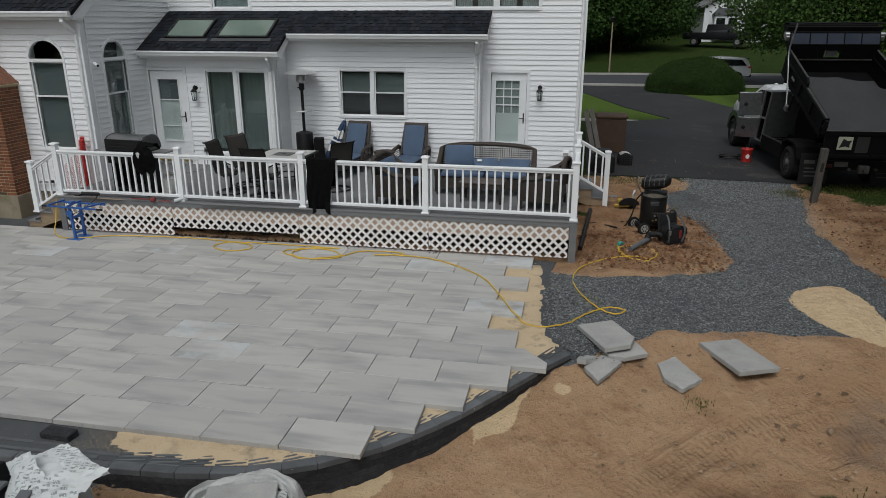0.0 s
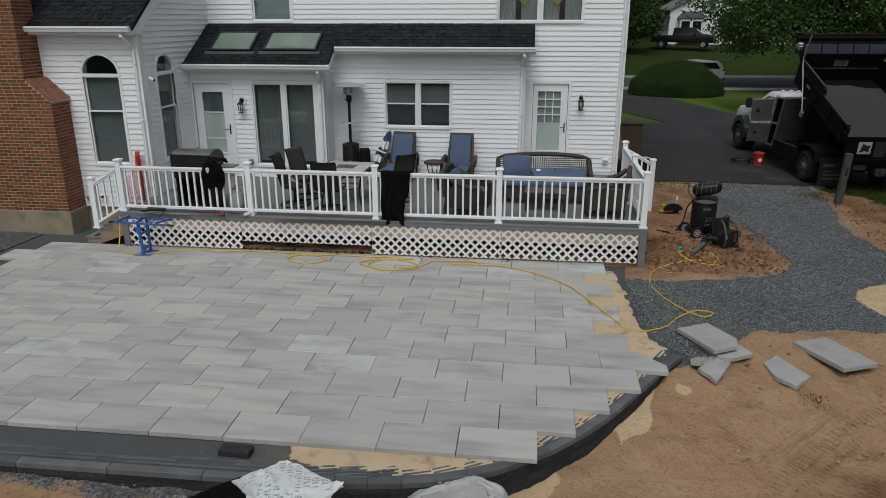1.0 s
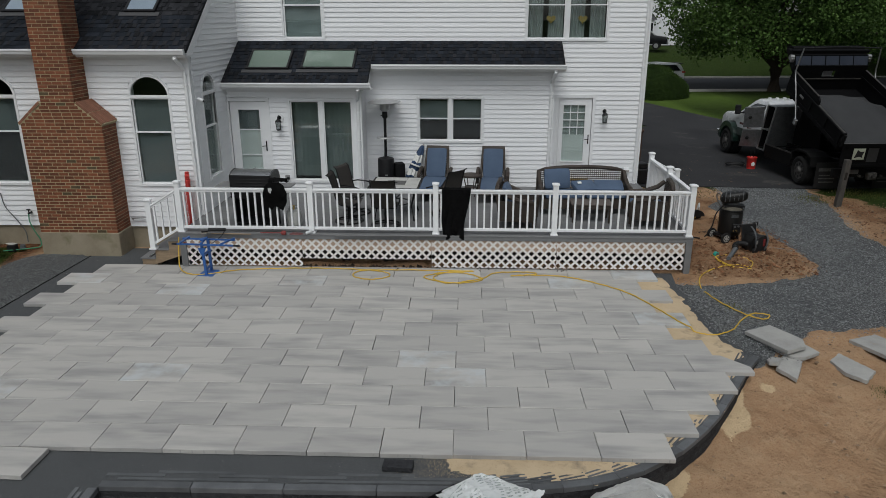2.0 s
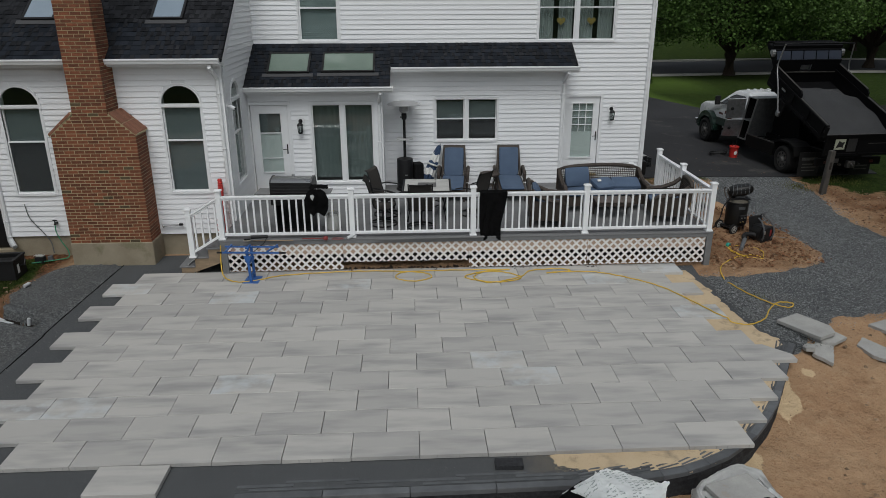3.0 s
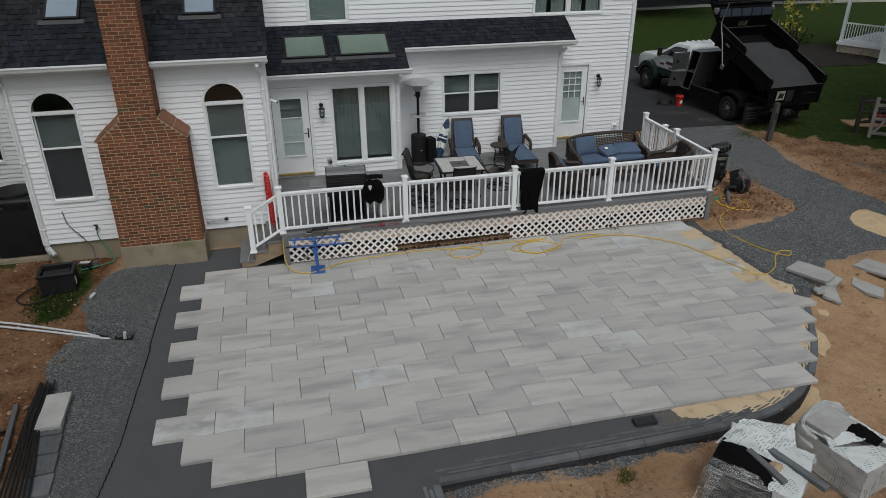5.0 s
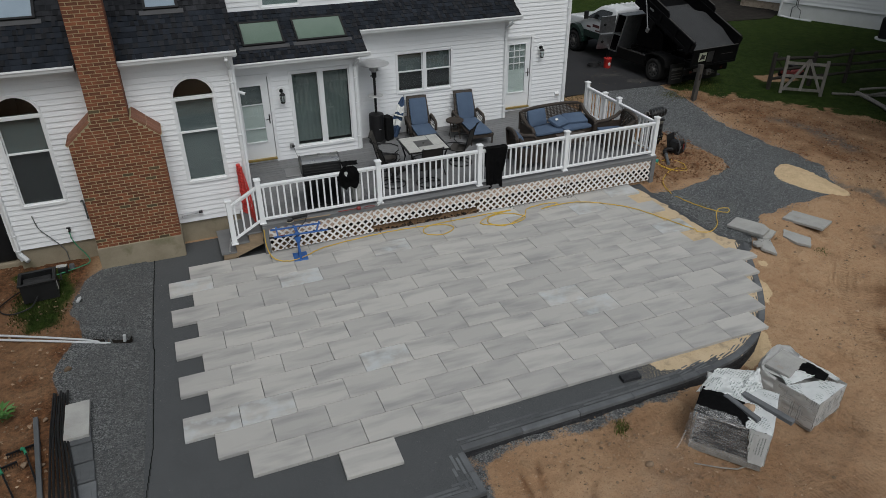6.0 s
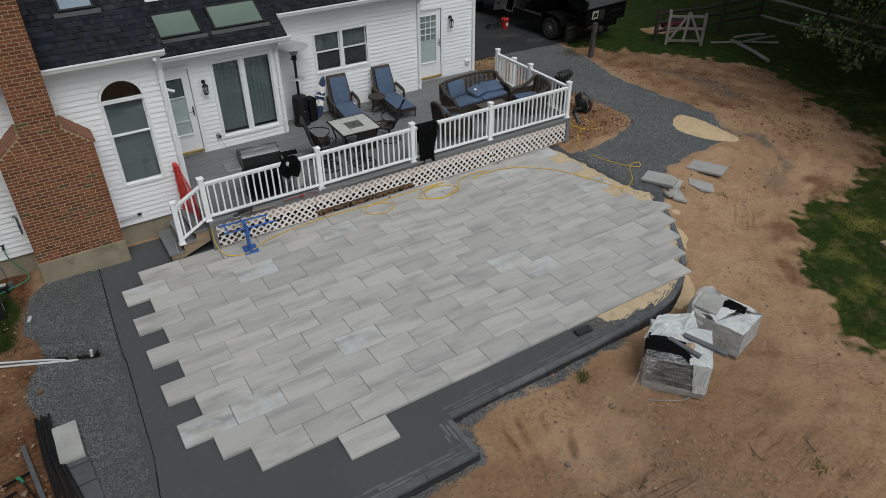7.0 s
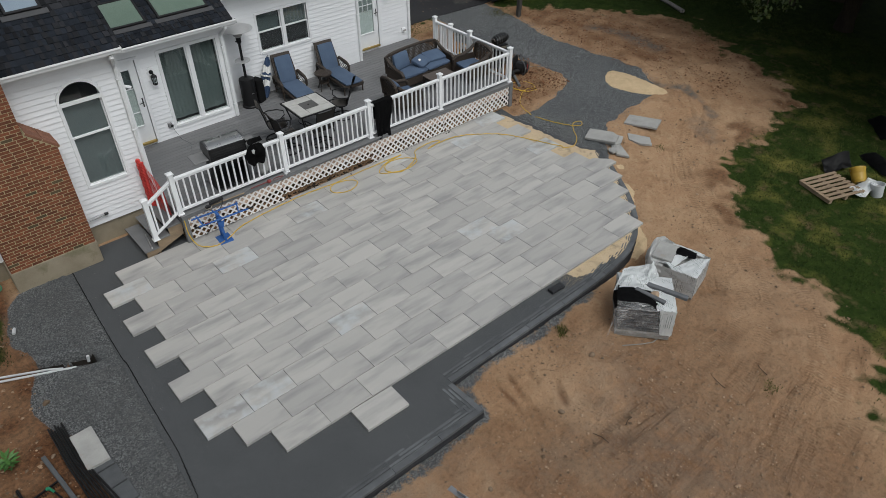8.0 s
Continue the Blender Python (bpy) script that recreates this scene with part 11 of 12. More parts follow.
twigs = [((-3.6, 0.9, 3.4), (-4.6, 1.7, 2.9), (-5.4, 2.3, 2.2)), ((-2.6, 0.7, 3.9), (-3.9, 0.2, 3.0), (-4.9, 0.1, 2.0)), ((-4.4, 1.0, 3.0), (-5.0, 0.7, 2.3), (-5.5, 0.5, 1.7))]
for tw in twigs:
    part("twig", B().tube(smooth_path(tw, 4), 0.018, 5), BARK, lb)
part("limb", B().tube(br_pts, [0.09 - 0.004 * i for i in range(len(br_pts))], 6), BARK, lb)
cr = new("foliage", leaf_cloud("foliage", [(-5.2, 1.2, 2.2, 0.55), (-4.4, 1.0, 3.0, 0.7), (-4.9, 0.2, 2.2, 0.5), (-3.6, 0.9, 3.4, 0.8), (-5.3, 2.1, 2.4, 0.5), (-5.5, 0.6, 1.8, 0.35), (-4.6, 1.7, 3.2, 0.5)], 520, 0.12, LEAF_LIT, 31))
cr.parent = lb


def bush(name, m, blobs, per, leaf, material, label, seed):
    b = thing(name, m, label, "shrub")
    st = B()
    for k in range(5):
        a = k * 1.25
        st.cyl((0, 0, 0), (0.5 * math.cos(a), 0.5 * math.sin(a), 0.9), 0.05, 0.02, 6)
    part("stems", st, BARK, b)
    cr = new("crown", leaf_cloud("crown", blobs, per, leaf, material, seed))
    cr.parent = b
    return b


yew_core = B()
bmesh.ops.create_icosphere(yew_core.bm, subdivisions=5, radius=1.0)
for v in yew_core.bm.verts:
    v.co = Vector((v.co.x * 2.62, v.co.y * 1.9, 0.15 + 1.72 * max(v.co.z, -0.1) ** 1.0 if v.co.z > 0 else 0.15 + v.co.z)) if v.co.z > -0.15 else Vector((v.co.x * 2.62, v.co.y * 1.9, 0.0))
yew_core.jitter(0.16, 1.1, 3).jitter(0.05, 5, 8)
yew_pts = [(v.co.copy(), v.normal.copy()) for v in yew_core.bm.verts]
yew = bush("yew_bush", pose(6.45, 42.4, 0.1), [(-1.2, -0.2, 1.0, 0.9), (1.0, 0.0, 1.1, 0.9)], 200, 0.10, HEDGE, "large clipped dark green yew mound beside the drive", 5)
part("mound", yew_core, HEDGE_CORE, yew, "dense clipped foliage", smooth=True)
yq = np.random.default_rng(9)
yv = np.array([p for p, k in yew_pts])
yv = yv[yv[:, 2] > 0.05]
yv = yv[yq.integers(0, len(yv), 30000)] + yq.normal(0, 0.05, (30000, 3))
yu = yq.normal(size=(30000, 3))
yu *= 0.038 / np.linalg.norm(yu, axis=1)[:, None]
yw = np.cross(yu, yq.normal(size=(30000, 3)))
yw *= 0.02 / np.linalg.norm(yw, axis=1)[:, None]
tuft = new("needles", raw_mesh("needles", np.stack([yv - yu, yv + yw, yv + yu, yv - yw], 1).reshape(-1, 3).tolist(), np.arange(120000).reshape(-1, 4).tolist(), HEDGE))
tuft.parent = yew
tagged(tuft, kind="stuff")
bush("yellow_shrub", pose(19.0, 33.0, 0.1), [(0, 0, 1.2, 0.5), (-0.3, 0.2, 1.8, 0.45), (0.3, -0.1, 2.3, 0.4), (0.9, -0.3, 1.7, 0.35), (1.5, -0.5, 2.0, 0.3), (-0.2, 0, 0.7, 0.45), (0.1, 0.2, 2.8, 0.3), (0.4, 0, 0.4, 0.4)], 330, 0.16, LEAF_GOLD, "thin yellow-leaved shrub on the lawn", 6)
bush("low_shrub", pose(18.0, 31.2, 0.1), [(0, 0, 0.4, 0.6), (0.6, 0.2, 0.35, 0.5)], 500, 0.10, LEAF, "low dark green shrub by the porch", 7)
sheet("mulch_bed", [(12.6, 27.2), (14.6, 26.0), (17.5, 25.6), (19.1, 26.6), (19.3, 30.5), (18.2, 32.5), (15.5, 31.0)], 0.13, DARK, "dark mulch bed beside the neighbouring house", "mulch bed", 0.2)

# ---- neighbouring houses and cars ----
NEIGHBOUR = pose(22.76, 15.95, 0.10, 0, 0, 23.9)
WHITE_WASH = surf("whitewashed_foundation", (0.74, 0.75, 0.74), (0.64, 0.65, 0.63), 1.2, 0.8, bump=0.3, bscale=60, wear=(0.42, 0.42, 0.36), wear_at=0.64, wscale=0.8)
nb = thing("neighbour_house", NEIGHBOUR, "white-sided neighbouring house with a stone-based porch", "house")
part("wall", B().box(0.03, 9, 0, 11.0, 0.70, 5.6), SIDING, nb)
part("foundation_wall", B().box(0.05, 8.97, 0.03, 10.97, -0.5, 0.699), WHITE_WASH, nb, "white painted foundation")
part("roof", B().prism([(-0.4, 5.6), (4.5, 8.4), (9.4, 5.6)], -0.3, 11.3, axis="y"), SHINGLE_BED, nb)
for k in range(27):
    z = 0.70 + 0.18 * k
    part("siding_board", B().prism([(0.0, z), (0.024, z + 0.182), (0.029, z + 0.182), (0.029, z)], 0.0, 11.0, axis="y"), SIDING, nb)
for k in range(3):
    w = part("window", B().box(-0.03, 0.02, 1.2 + 3.1 * k, 2.2 + 3.1 * k, 2.0, 3.5), TRIM, nb)
    part("pane", B().box(-0.036, -0.031, 1.28 + 3.1 * k, 2.12 + 3.1 * k, 2.08, 3.42), DARK_GLASS, w)
w = part("window", B().box(0.0, 0.046, 2.4, 3.3, 0.18, 0.62), TRIM, nb, "low basement window")
part("pane", B().box(-0.006, -0.001, 2.46, 3.24, 0.23, 0.57), DARK_GLASS, w)
part("corner_board", B().box(-0.012, 0.0, 10.88, 11.012, 0.70, 5.6), TRIM, nb)
part("downspout", B().tube([(-0.07, 10.86, 5.5), (-0.07, 10.86, 0.16), (-0.12, 10.80, 0.06), (-0.22, 10.0, 0.03), (-0.26, 9.2, 0.02)], 0.042, 8), GUTTER, nb, "white downspout turned along the ground")
mt = part("power_meter", B().box(-0.16, -0.002, 10.02, 10.26, 1.05, 1.55, 0.02), GREY_PIPE, nb, "grey power meter with pipes on the wall")
part("meter_dial", B().cyl((-0.161, 10.14, 1.36), (-0.24, 10.14, 1.36), 0.085, n=16), ALU, mt)
part("meter_pipe", B().tube([(-0.06, 10.14, 1.049), (-0.06, 10.14, 0.62), (-0.06, 10.30, 0.50), (-0.06, 10.30, -0.05)], 0.025, 7).tube([(-0.06, 10.07, 1.049), (-0.06, 10.05, 0.55), (-0.06, 9.85, 0.4), (-0.06, 9.85, 0.0)], 0.018, 7), GREY_PIPE, mt)
part("meter_pipe", B().tube([(-0.06, 10.2, 1.551), (-0.06, 10.2, 4.4)], 0.022, 7), GREY_PIPE, mt)
STONE_BASE = surf("tan_stone_base", (0.40, 0.33, 0.25), (0.29, 0.235, 0.18), 6, 0.9, bump=0.8, bscale=14, bdist=0.03, wear=(0.20, 0.15, 0.11), wear_at=0.55, wscale=4)
pb = part("porch", B().box(1.24, 6.0, 11.0, 13.56, 0.40, 0.56), VINYL, nb, "white porch floor")
part("porch_base", B().box(1.30, 5.9, 11.02, 13.5, -0.4, 0.399), STONE_BASE, pb)
part("porch_post", B().box(1.32, 1.46, 13.36, 13.50, 0.561, 3.2), VINYL, pb)
part("porch_rail", B().box(1.36, 1.41, 11.02, 13.35, 1.42, 1.49).box(1.37, 1.40, 11.02, 13.35, 0.64, 0.68), VINYL, pb)
for k in range(18):
    part("baluster", B().box(1.37, 1.40, 11.10 + 0.125 * k, 11.13 + 0.125 * k, 0.681, 1.419), VINYL, pb)
part("porch_roof", B().box(1.15, 6.0, 11.0, 13.65, 3.2, 3.4), TRIM, pb)
hd = thing("heat_pump", pose(19.0, 20.15, 0.10, 0, 0, 24), "dark outdoor unit beside the white house", "outdoor unit")
part("pad", B().cyl((0, 0, -0.1), (0, 0, 0.05), 0.52, n=24), WHITE_WASH, hd, "pale round pad")
part("cabinet", B().box(-0.36, 0.36, -0.36, 0.36, 0.051, 0.98, 0.09, 3), BLACK_PLASTIC, hd)
part("top_grille", B().lathe((0, 0, 0.981), [(0.30, 0), (0.30, 0.02), (0.05, 0.03)], 20), BLACK_METAL, hd)

fh = thing("far_house", pose(11.5, 74.0, 2.0), "white far house with a grey roof beyond the street", "house")
part("wall", B().box(0, 12, 0, 8, 0, 3.2), SIDING, fh)
part("gable", B().prism([(0.0, 3.201), (12.0, 3.201), (6.0, 6.2)], 0.0, 0.2, axis="y"), SIDING, fh)
part("roof", B().prism([(-0.4, 3.1), (6.0, 6.3), (12.4, 3.1), (12.4, 3.3), (6.0, 6.55), (-0.4, 3.3)], -0.3, 8.3, axis="y"), surf("grey_far_roof", (0.16, 0.165, 0.17), (0.2, 0.2, 0.205), 3, 0.9), fh)
for x in (0.95, 2.05):
    w = part("window", B().box(x, x + 1.0, -0.66, -0.60, 0.7, 2.3), TRIM, fh)
    part("pane", B().box(x + 0.1, x + 0.9, -0.67, -0.661, 0.85, 2.2), DARK_GLASS, w)
part("bay", B().box(0.9, 3.1, -0.598, -0.005, 0.2, 2.48), TRIM, fh, "white bay under a small grey roof")
part("garage_door", B().box(4.0, 8.6, -0.06, -0.005, 0.0, 2.15), TRIM, fh, "wide white garage door")
part("gable_window", B().box(5.2, 6.0, -0.05, -0.005, 3.6, 4.6), DARK_GLASS, fh)
part("bay_roof", B().prism([(0.7, 2.5), (3.3, 2.5), (2.8, 3.1), (1.2, 3.1)], -0.8, -0.01, axis="y"), surf("grey_bay_roof", (0.10, 0.105, 0.11), (0.13, 0.13, 0.135), 3, 0.8), fh)


def car(name, m, paint, label, prof, w, wheels, glass):
    c = thing(name, m, label, "car")
    b = B().prism(prof, -w / 2, w / 2, axis="y").soft(0.06, 2, 20)
    for v in b.bm.verts:
        if v.co.z > 1.05:
            v.co.y *= 1 - 0.16 * min(1.0, (v.co.z - 1.05) / 0.6)
    part("body", b, paint, c, smooth=True)
    for s in (-1, 1):
        part("side_glass", B().prism([(a, 1.03 * b) for a, b in glass], -0.004, 0.004, axis="y").turn(pose(0, s * (w * 0.64 + 0.006), 0, s * math.degrees(math.atan(w * 0.1333)), 0, 0)), DARK_GLASS, c)
        for x in wheels:
            wh = part("wheel", B().cyl((x, s * (w / 2 - 0.1), 0.36), (x, s * (w / 2 + 0.015), 0.36), 0.21, n=18), ALU, c)
            part("tyre", B().cyl((x, s * (w / 2 - 0.22), 0.36), (x, s * (w / 2 + 0.005), 0.36), 0.36, n=22), RUBBER, wh)
    return c


PICK = [(-2.9, 0.55), (-2.9, 1.12), (-0.95, 1.15), (-0.85, 1.86), (0.95, 1.86), (1.65, 1.28), (2.7, 1.15), (2.85, 0.95), (2.85, 0.5)]
pick = car("pickup_truck", pose(12.3, 70.3, h_at(12, 70) + 0.05, 0, 0, -18), surf("black_car_paint", (0.006, 0.0065, 0.0075), (0.009, 0.0095, 0.0105), 2, 0.4, spec=0.15), "black pickup parked on the far drive", PICK, 1.95, (-1.9, 1.85), [(-0.75, 1.25), (-0.70, 1.78), (0.85, 1.78), (1.35, 1.25)])
part("windscreen", B().prism([(0.98, 1.83), (1.60, 1.33), (1.615, 1.345), (0.995, 1.845)], -0.72, 0.72, axis="y"), DARK_GLASS, pick)
part("front_bumper", B().box(2.80, 2.96, -0.95, 0.95, 0.48, 0.70, 0.03), CHROME, pick, "chrome front bumper")
part("grille", B().box(2.83, 2.89, -0.62, 0.62, 0.74, 1.04, 0.01), ALU, pick, "pale grille")
for s_ in (-1, 1):
    part("headlight", B().box(2.72, 2.90, s_ * 0.80 - 0.14, s_ * 0.80 + 0.14, 0.84, 1.04, 0.02), ALU, pick)
    part("wing_mirror", B().box(0.95, 1.10, s_ * 1.08 - 0.10, s_ * 1.08 + 0.10, 1.28, 1.46, 0.02), BLACK_PLASTIC, pick)
SUV = [(-2.2, 0.42), (-2.28, 0.62), (-2.26, 1.02), (-2.02, 1.50), (-1.85, 1.64), (-0.6, 1.72), (0.35, 1.66), (1.2, 1.14), (2.05, 1.0), (2.25, 0.8), (2.25, 0.42)]
suv = car("parked_suv", pose(8.85, 50.3, 0.12, 0, 0, 182) @ Matrix.Scale(0.93, 4), surf("white_car_paint", (0.86, 0.87, 0.88), (0.82, 0.83, 0.84), 2, 0.2, coat=0.5), "white estate car parked on the street", SUV, 1.85, (-1.4, 1.4), [(-1.95, 1.14), (-1.62, 1.54), (0.30, 1.58), (0.95, 1.14)])
part("rear_window", B().prism([(-2.27, 1.08), (-2.05, 1.50), (-2.035, 1.50), (-2.255, 1.08)], -0.62, 0.62, axis="y"), DARK_GLASS, suv)
for s_ in (-1, 1):
    part("tail_light", B().box(-2.30, -2.05, s_ * 0.93 - 0.02, s_ * 0.93 + 0.02, 0.98, 1.10, 0.01), RED_PLASTIC, suv, "red tail light")
part("bumper", B().box(-2.32, -2.10, -0.88, 0.88, 0.36, 0.56, 0.03), BLACK_PLASTIC, suv, "black lower bumper")
part("spoiler", B().box(-2.18, -1.80, -0.66, 0.66, 1.62, 1.66, 0.01), BLACK_PLASTIC, suv)
lp = thing("lamp_post", pose(2.3, 57.6, 0.15), "slim brown lamp post beyond the street", "lamp post")
part("pole", B().cyl((0, 0, 0), (0, 0, 3.7), 0.07, 0.05, 10), surf("tan_pole", (0.30, 0.24, 0.17), (0.24, 0.19, 0.14), 4, 0.7), lp)
part("lantern", B().lathe((0, 0, 3.7), [(0.08, 0), (0.16, 0.25), (0.18, 0.30), (0.04, 0.42)], 10), BLACK_METAL, lp)


# ---- pieces of the setting: slabs, blocks, bricks, shingles, boards ----
ROWS_Y0, ROW_D, PAV_L, JOINT = 5.50, 0.5205, 0.8455, 0.0062
patio = tagged(new("patio_floor"), "large grey rectangular patio slabs laid in running bond, unfinished edges", "patio", kind="structure")
# row by row from the garden side: the first slab's left end and how many slabs follow
row_plan = [(-11.16, 11), (-11.585, 12), (-12.01, 13), (-11.585, 13), (-12.01, 14), (-11.585, 13), (-12.01, 13), (-11.585, 13), (-12.01, 13), (-11.585, 13), (-12.01, 13), (-11.585, 13)]
pave_mesh = mesh_of("paver", B().box(0, PAV_L - JOINT, 0, ROW_D - JOINT, -0.06, 0.0, 0.004), PAVER)
pave_cut = mesh_of("paver", B().prism([(0, 0), (PAV_L - JOINT, 0), (PAV_L - JOINT, 0.17), (PAV_L - 0.32, ROW_D - JOINT), (0, ROW_D - JOINT)], -0.06, 0.0), PAVER)
for k, (x0, n) in enumerate(row_plan):
    y = ROWS_Y0 + k * ROW_D
    for i in range(n):
        me = pave_cut if (k == 4 and i == n - 1) else pave_mesh
        piece("paver", me, patio, pose(x0 + i * PAV_L + random.uniform(-0.0015, 0.0015), y + random.uniform(-0.0015, 0.0015), random.uniform(-0.0025, 0.0015), random.uniform(-0.12, 0.12), random.uniform(-0.1, 0.1), 0))
# one slab set ahead of the front row
piece("paver", pave_mesh, patio, pose(-9.95, 4.965, 0.004, 0, 0, -1.0))
# pale scuff marks where spacer nibs show on the slab edges
nib = mesh_of("spacer_nib", B().box(-0.006, 0.006, -0.003, 0.0, -0.052, -0.012), PALE_SLAB)
for i in range(11):
    for q in range(6):
        if random.random() < 0.75:
            piece("spacer_nib", nib, patio, pose(-11.16 + i * PAV_L + 0.07 + q * 0.14, ROWS_Y0 + 0.001, 0))


# ---- the block wall that holds the patio's edge ----
rwall = tagged(new("retaining_wall"), "low charcoal concrete block wall curving round the unfinished patio edge", "retaining wall", kind="structure")


def along(line, step):
    """Stations on a broken line: place and heading, spread evenly over each smooth stretch."""
    out = []
    for (ax, ay), (bx, by) in zip(line, line[1:]):
        out.append((Vector((ax, ay)), Vector((bx, by))))
    pts = [Vector(line[0])]
    for a, b in out:
        pts.append(b)
    lens = [0.0]
    for a, b in zip(pts, pts[1:]):
        lens.append(lens[-1] + (b - a).length)

    def at(s):
        for i in range(len(lens) - 1):
            if s <= lens[i + 1] or i == len(lens) - 2:
                t = (s - lens[i]) / (lens[i + 1] - lens[i])
                return pts[i].lerp(pts[i + 1], t)

    n = max(1, round(lens[-1] / step))
    res = []
    for i in range(n):
        p, q = at(lens[-1] * i / n), at(lens[-1] * (i + 1) / n)
        res.append(((p + q) / 2, math.degrees(math.atan2(q.y - p.y, q.x - p.x)), (q - p).length))
    return res


def lip_block(L):
    return B().box(-L / 2 + 0.003, L / 2 - 0.003, 0.0, 0.105, -0.07, 0.0, 0.006)


def slot_block(L, kind):
    """Behind the lip run long low ribs and slots."""
    h = L / 2 - 0.002
    b = B().box(-h, h, 0.106, 0.30, -0.07, -0.018)
    if kind:
        b.box(-h, h * 0.62, 0.128, 0.170, -0.0175, -0.001).box(-h * 0.5, h, 0.196, 0.240, -0.0175, -0.003).box(-h, -h * 0.2, 0.255, 0.297, -0.0175, -0.006)
    else:
        b.box(-h * 0.7, h, 0.128, 0.165, -0.0175, -0.002).box(-h, h * 0.3, 0.190, 0.238, -0.0175, -0.002).box(h * 0.1, h, 0.256, 0.297, -0.0175, -0.005)
    return b


def rib_block(L):
    """The tapered blocks of the curve: a floor crossed by slanting ribs."""
    h = L / 2 - 0.002
    b = B().box(-h, h, 0.106, 0.30, -0.07, -0.018).box(-h, h, 0.1065, 0.122, -0.0175, -0.002)
    for k in range(3):
        y0 = 0.128 + 0.056 * k
        b.prism([(-h + 0.012, y0), (h - 0.03, y0 + 0.034), (h - 0.03, y0 + 0.056), (-h + 0.012, y0 + 0.024)], -0.0175, -0.003)
    return b


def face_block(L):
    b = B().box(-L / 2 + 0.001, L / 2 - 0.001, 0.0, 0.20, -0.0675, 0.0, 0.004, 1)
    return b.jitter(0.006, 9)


stretches = [(WALL_LINE[0:2], 0.94), ([(-8.21, 4.07), (-8.22, 4.86)], 0.40), (WALL_LINE[2:5], 0.90), (WALL_LINE[4:], 0.33)]
for line, step in stretches:
    for course in range(6):
        st = along(line, step * (1.0, 1.13, 0.91)[course % 3])
        L0 = st[0][2]
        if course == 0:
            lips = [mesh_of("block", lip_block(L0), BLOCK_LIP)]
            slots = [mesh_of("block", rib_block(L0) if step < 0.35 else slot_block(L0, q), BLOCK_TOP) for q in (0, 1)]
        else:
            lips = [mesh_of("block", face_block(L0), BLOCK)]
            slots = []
        for i, (c, ang, L) in enumerate(st):
            off = Matrix.Translation((0, 0.002 * course, 0))
            m = pose(c.x, c.y, -0.055 - 0.069 * course, 0, 0, ang) @ off @ pose(0, random.uniform(-0.0015, 0.0015), random.uniform(-0.0015, 0.001), 0, 0, random.uniform(-0.08, 0.08))
            piece("block", lips[0], rwall, m)
            if slots:
                piece("block", slots[i % 2], rwall, m)

# ---- chimney ----
chim = thing("chimney", pose(-12.43, 12.43, 0), "red brick outside chimney with sloped shoulders on a concrete base", "chimney")
BODY0, BODY1, ST0, ST1 = -0.82, 0.83, -0.33, 0.35
SH_Z0, SH_Z1, TOP_Z = 2.72, 3.12, 7.4
part("base", B().box(BODY0 - 0.03, BODY1 + 0.02, -0.012, 0.62, -0.3, 0.44, 0.012).jitter(0.004, 4), CONCRETE, chim, "stained concrete base")
core = [(BODY0 + 0.004, 0.441), (BODY1 - 0.004, 0.441), (BODY1 - 0.004, SH_Z0), (ST1 - 0.004, SH_Z1), (ST1 - 0.004, TOP_Z), (ST0 + 0.004, TOP_Z), (ST0 + 0.004, SH_Z1), (BODY0 + 0.004, SH_Z0)]
part("mortar_core", B().prism(core, 0.005, 0.598, axis="y"), MORTAR, chim, "sandy mortar joints")
CO, BL, BH, MJ = 0.0677, 0.203, 0.0550, 0.0125
brick_full = mesh_of("brick", B().box(0, BL - MJ, 0, 0.05, 0, BH, 0.002), BRICK)
brick_half = mesh_of("brick", B().box(0, BL / 2 - MJ, 0, 0.05, 0, BH, 0.002), BRICK)
brick_dark = mesh_of("brick", B().box(0, BL - MJ, 0, 0.05, 0, BH, 0.002), BRICK_DARK)
rest = B()
count = 0
k = 0
z = 0.447
while z + BH < TOP_Z:
    if z + BH <= SH_Z0 + 0.02:
        xa, xb = BODY0, BODY1
    elif z < SH_Z1:
        t = (z + BH - SH_Z0) / (SH_Z1 - SH_Z0)
        xa, xb = BODY0 + (ST0 - BODY0) * min(1, t), BODY1 + (ST1 - BODY1) * min(1, t)
    else:
        xa, xb = ST0, ST1
    x = xa
    first = True
    while x < xb - 0.04:
        L = BL if not (first and k % 2) else BL / 2
        L = min(L, xb - x + MJ)
        if xb - (x + L) < 0.07:
            L = xb - x + MJ
        near = 0.44 < z < 3.9 and count < 292
        whole = abs(L - BL) < 0.005
        if near and (whole or abs(L - BL / 2) < 0.005):
            me = brick_half if not whole else (brick_dark if random.random() < 0.05 else brick_full)
            piece("brick", me, chim, pose(x, random.uniform(-0.002, 0.002), z))
            count += 1
        else:
            rest.box(x, x + L - MJ, 0, 0.05, z, z + BH)
        x += L
        first = False
    # the two flanks
    for side in (0, 1):
        fx = xb - 0.05 if side else xa
        if SH_Z0 - BH < z < SH_Z1 - BH:
            continue
        yy = 0.0015 + (BL / 2 if k % 2 == 0 else 0.0)
        if k % 2 == 0:
            rest.box(fx + (0.001 if side else -0.001), fx + 0.05 + (0.001 if side else -0.001), 0.052, BL / 2 - MJ, z, z + BH)
        while yy < 0.58:
            L = min(BL, 0.60 - yy)
            y_from = max(yy, 0.052)
            rest.box(fx + (0.0015 if side else -0.0015), fx + 0.05 + (0.0015 if side else -0.0015), y_from, yy + L - MJ, z, z + BH)
            yy += BL
    z += CO
    k += 1
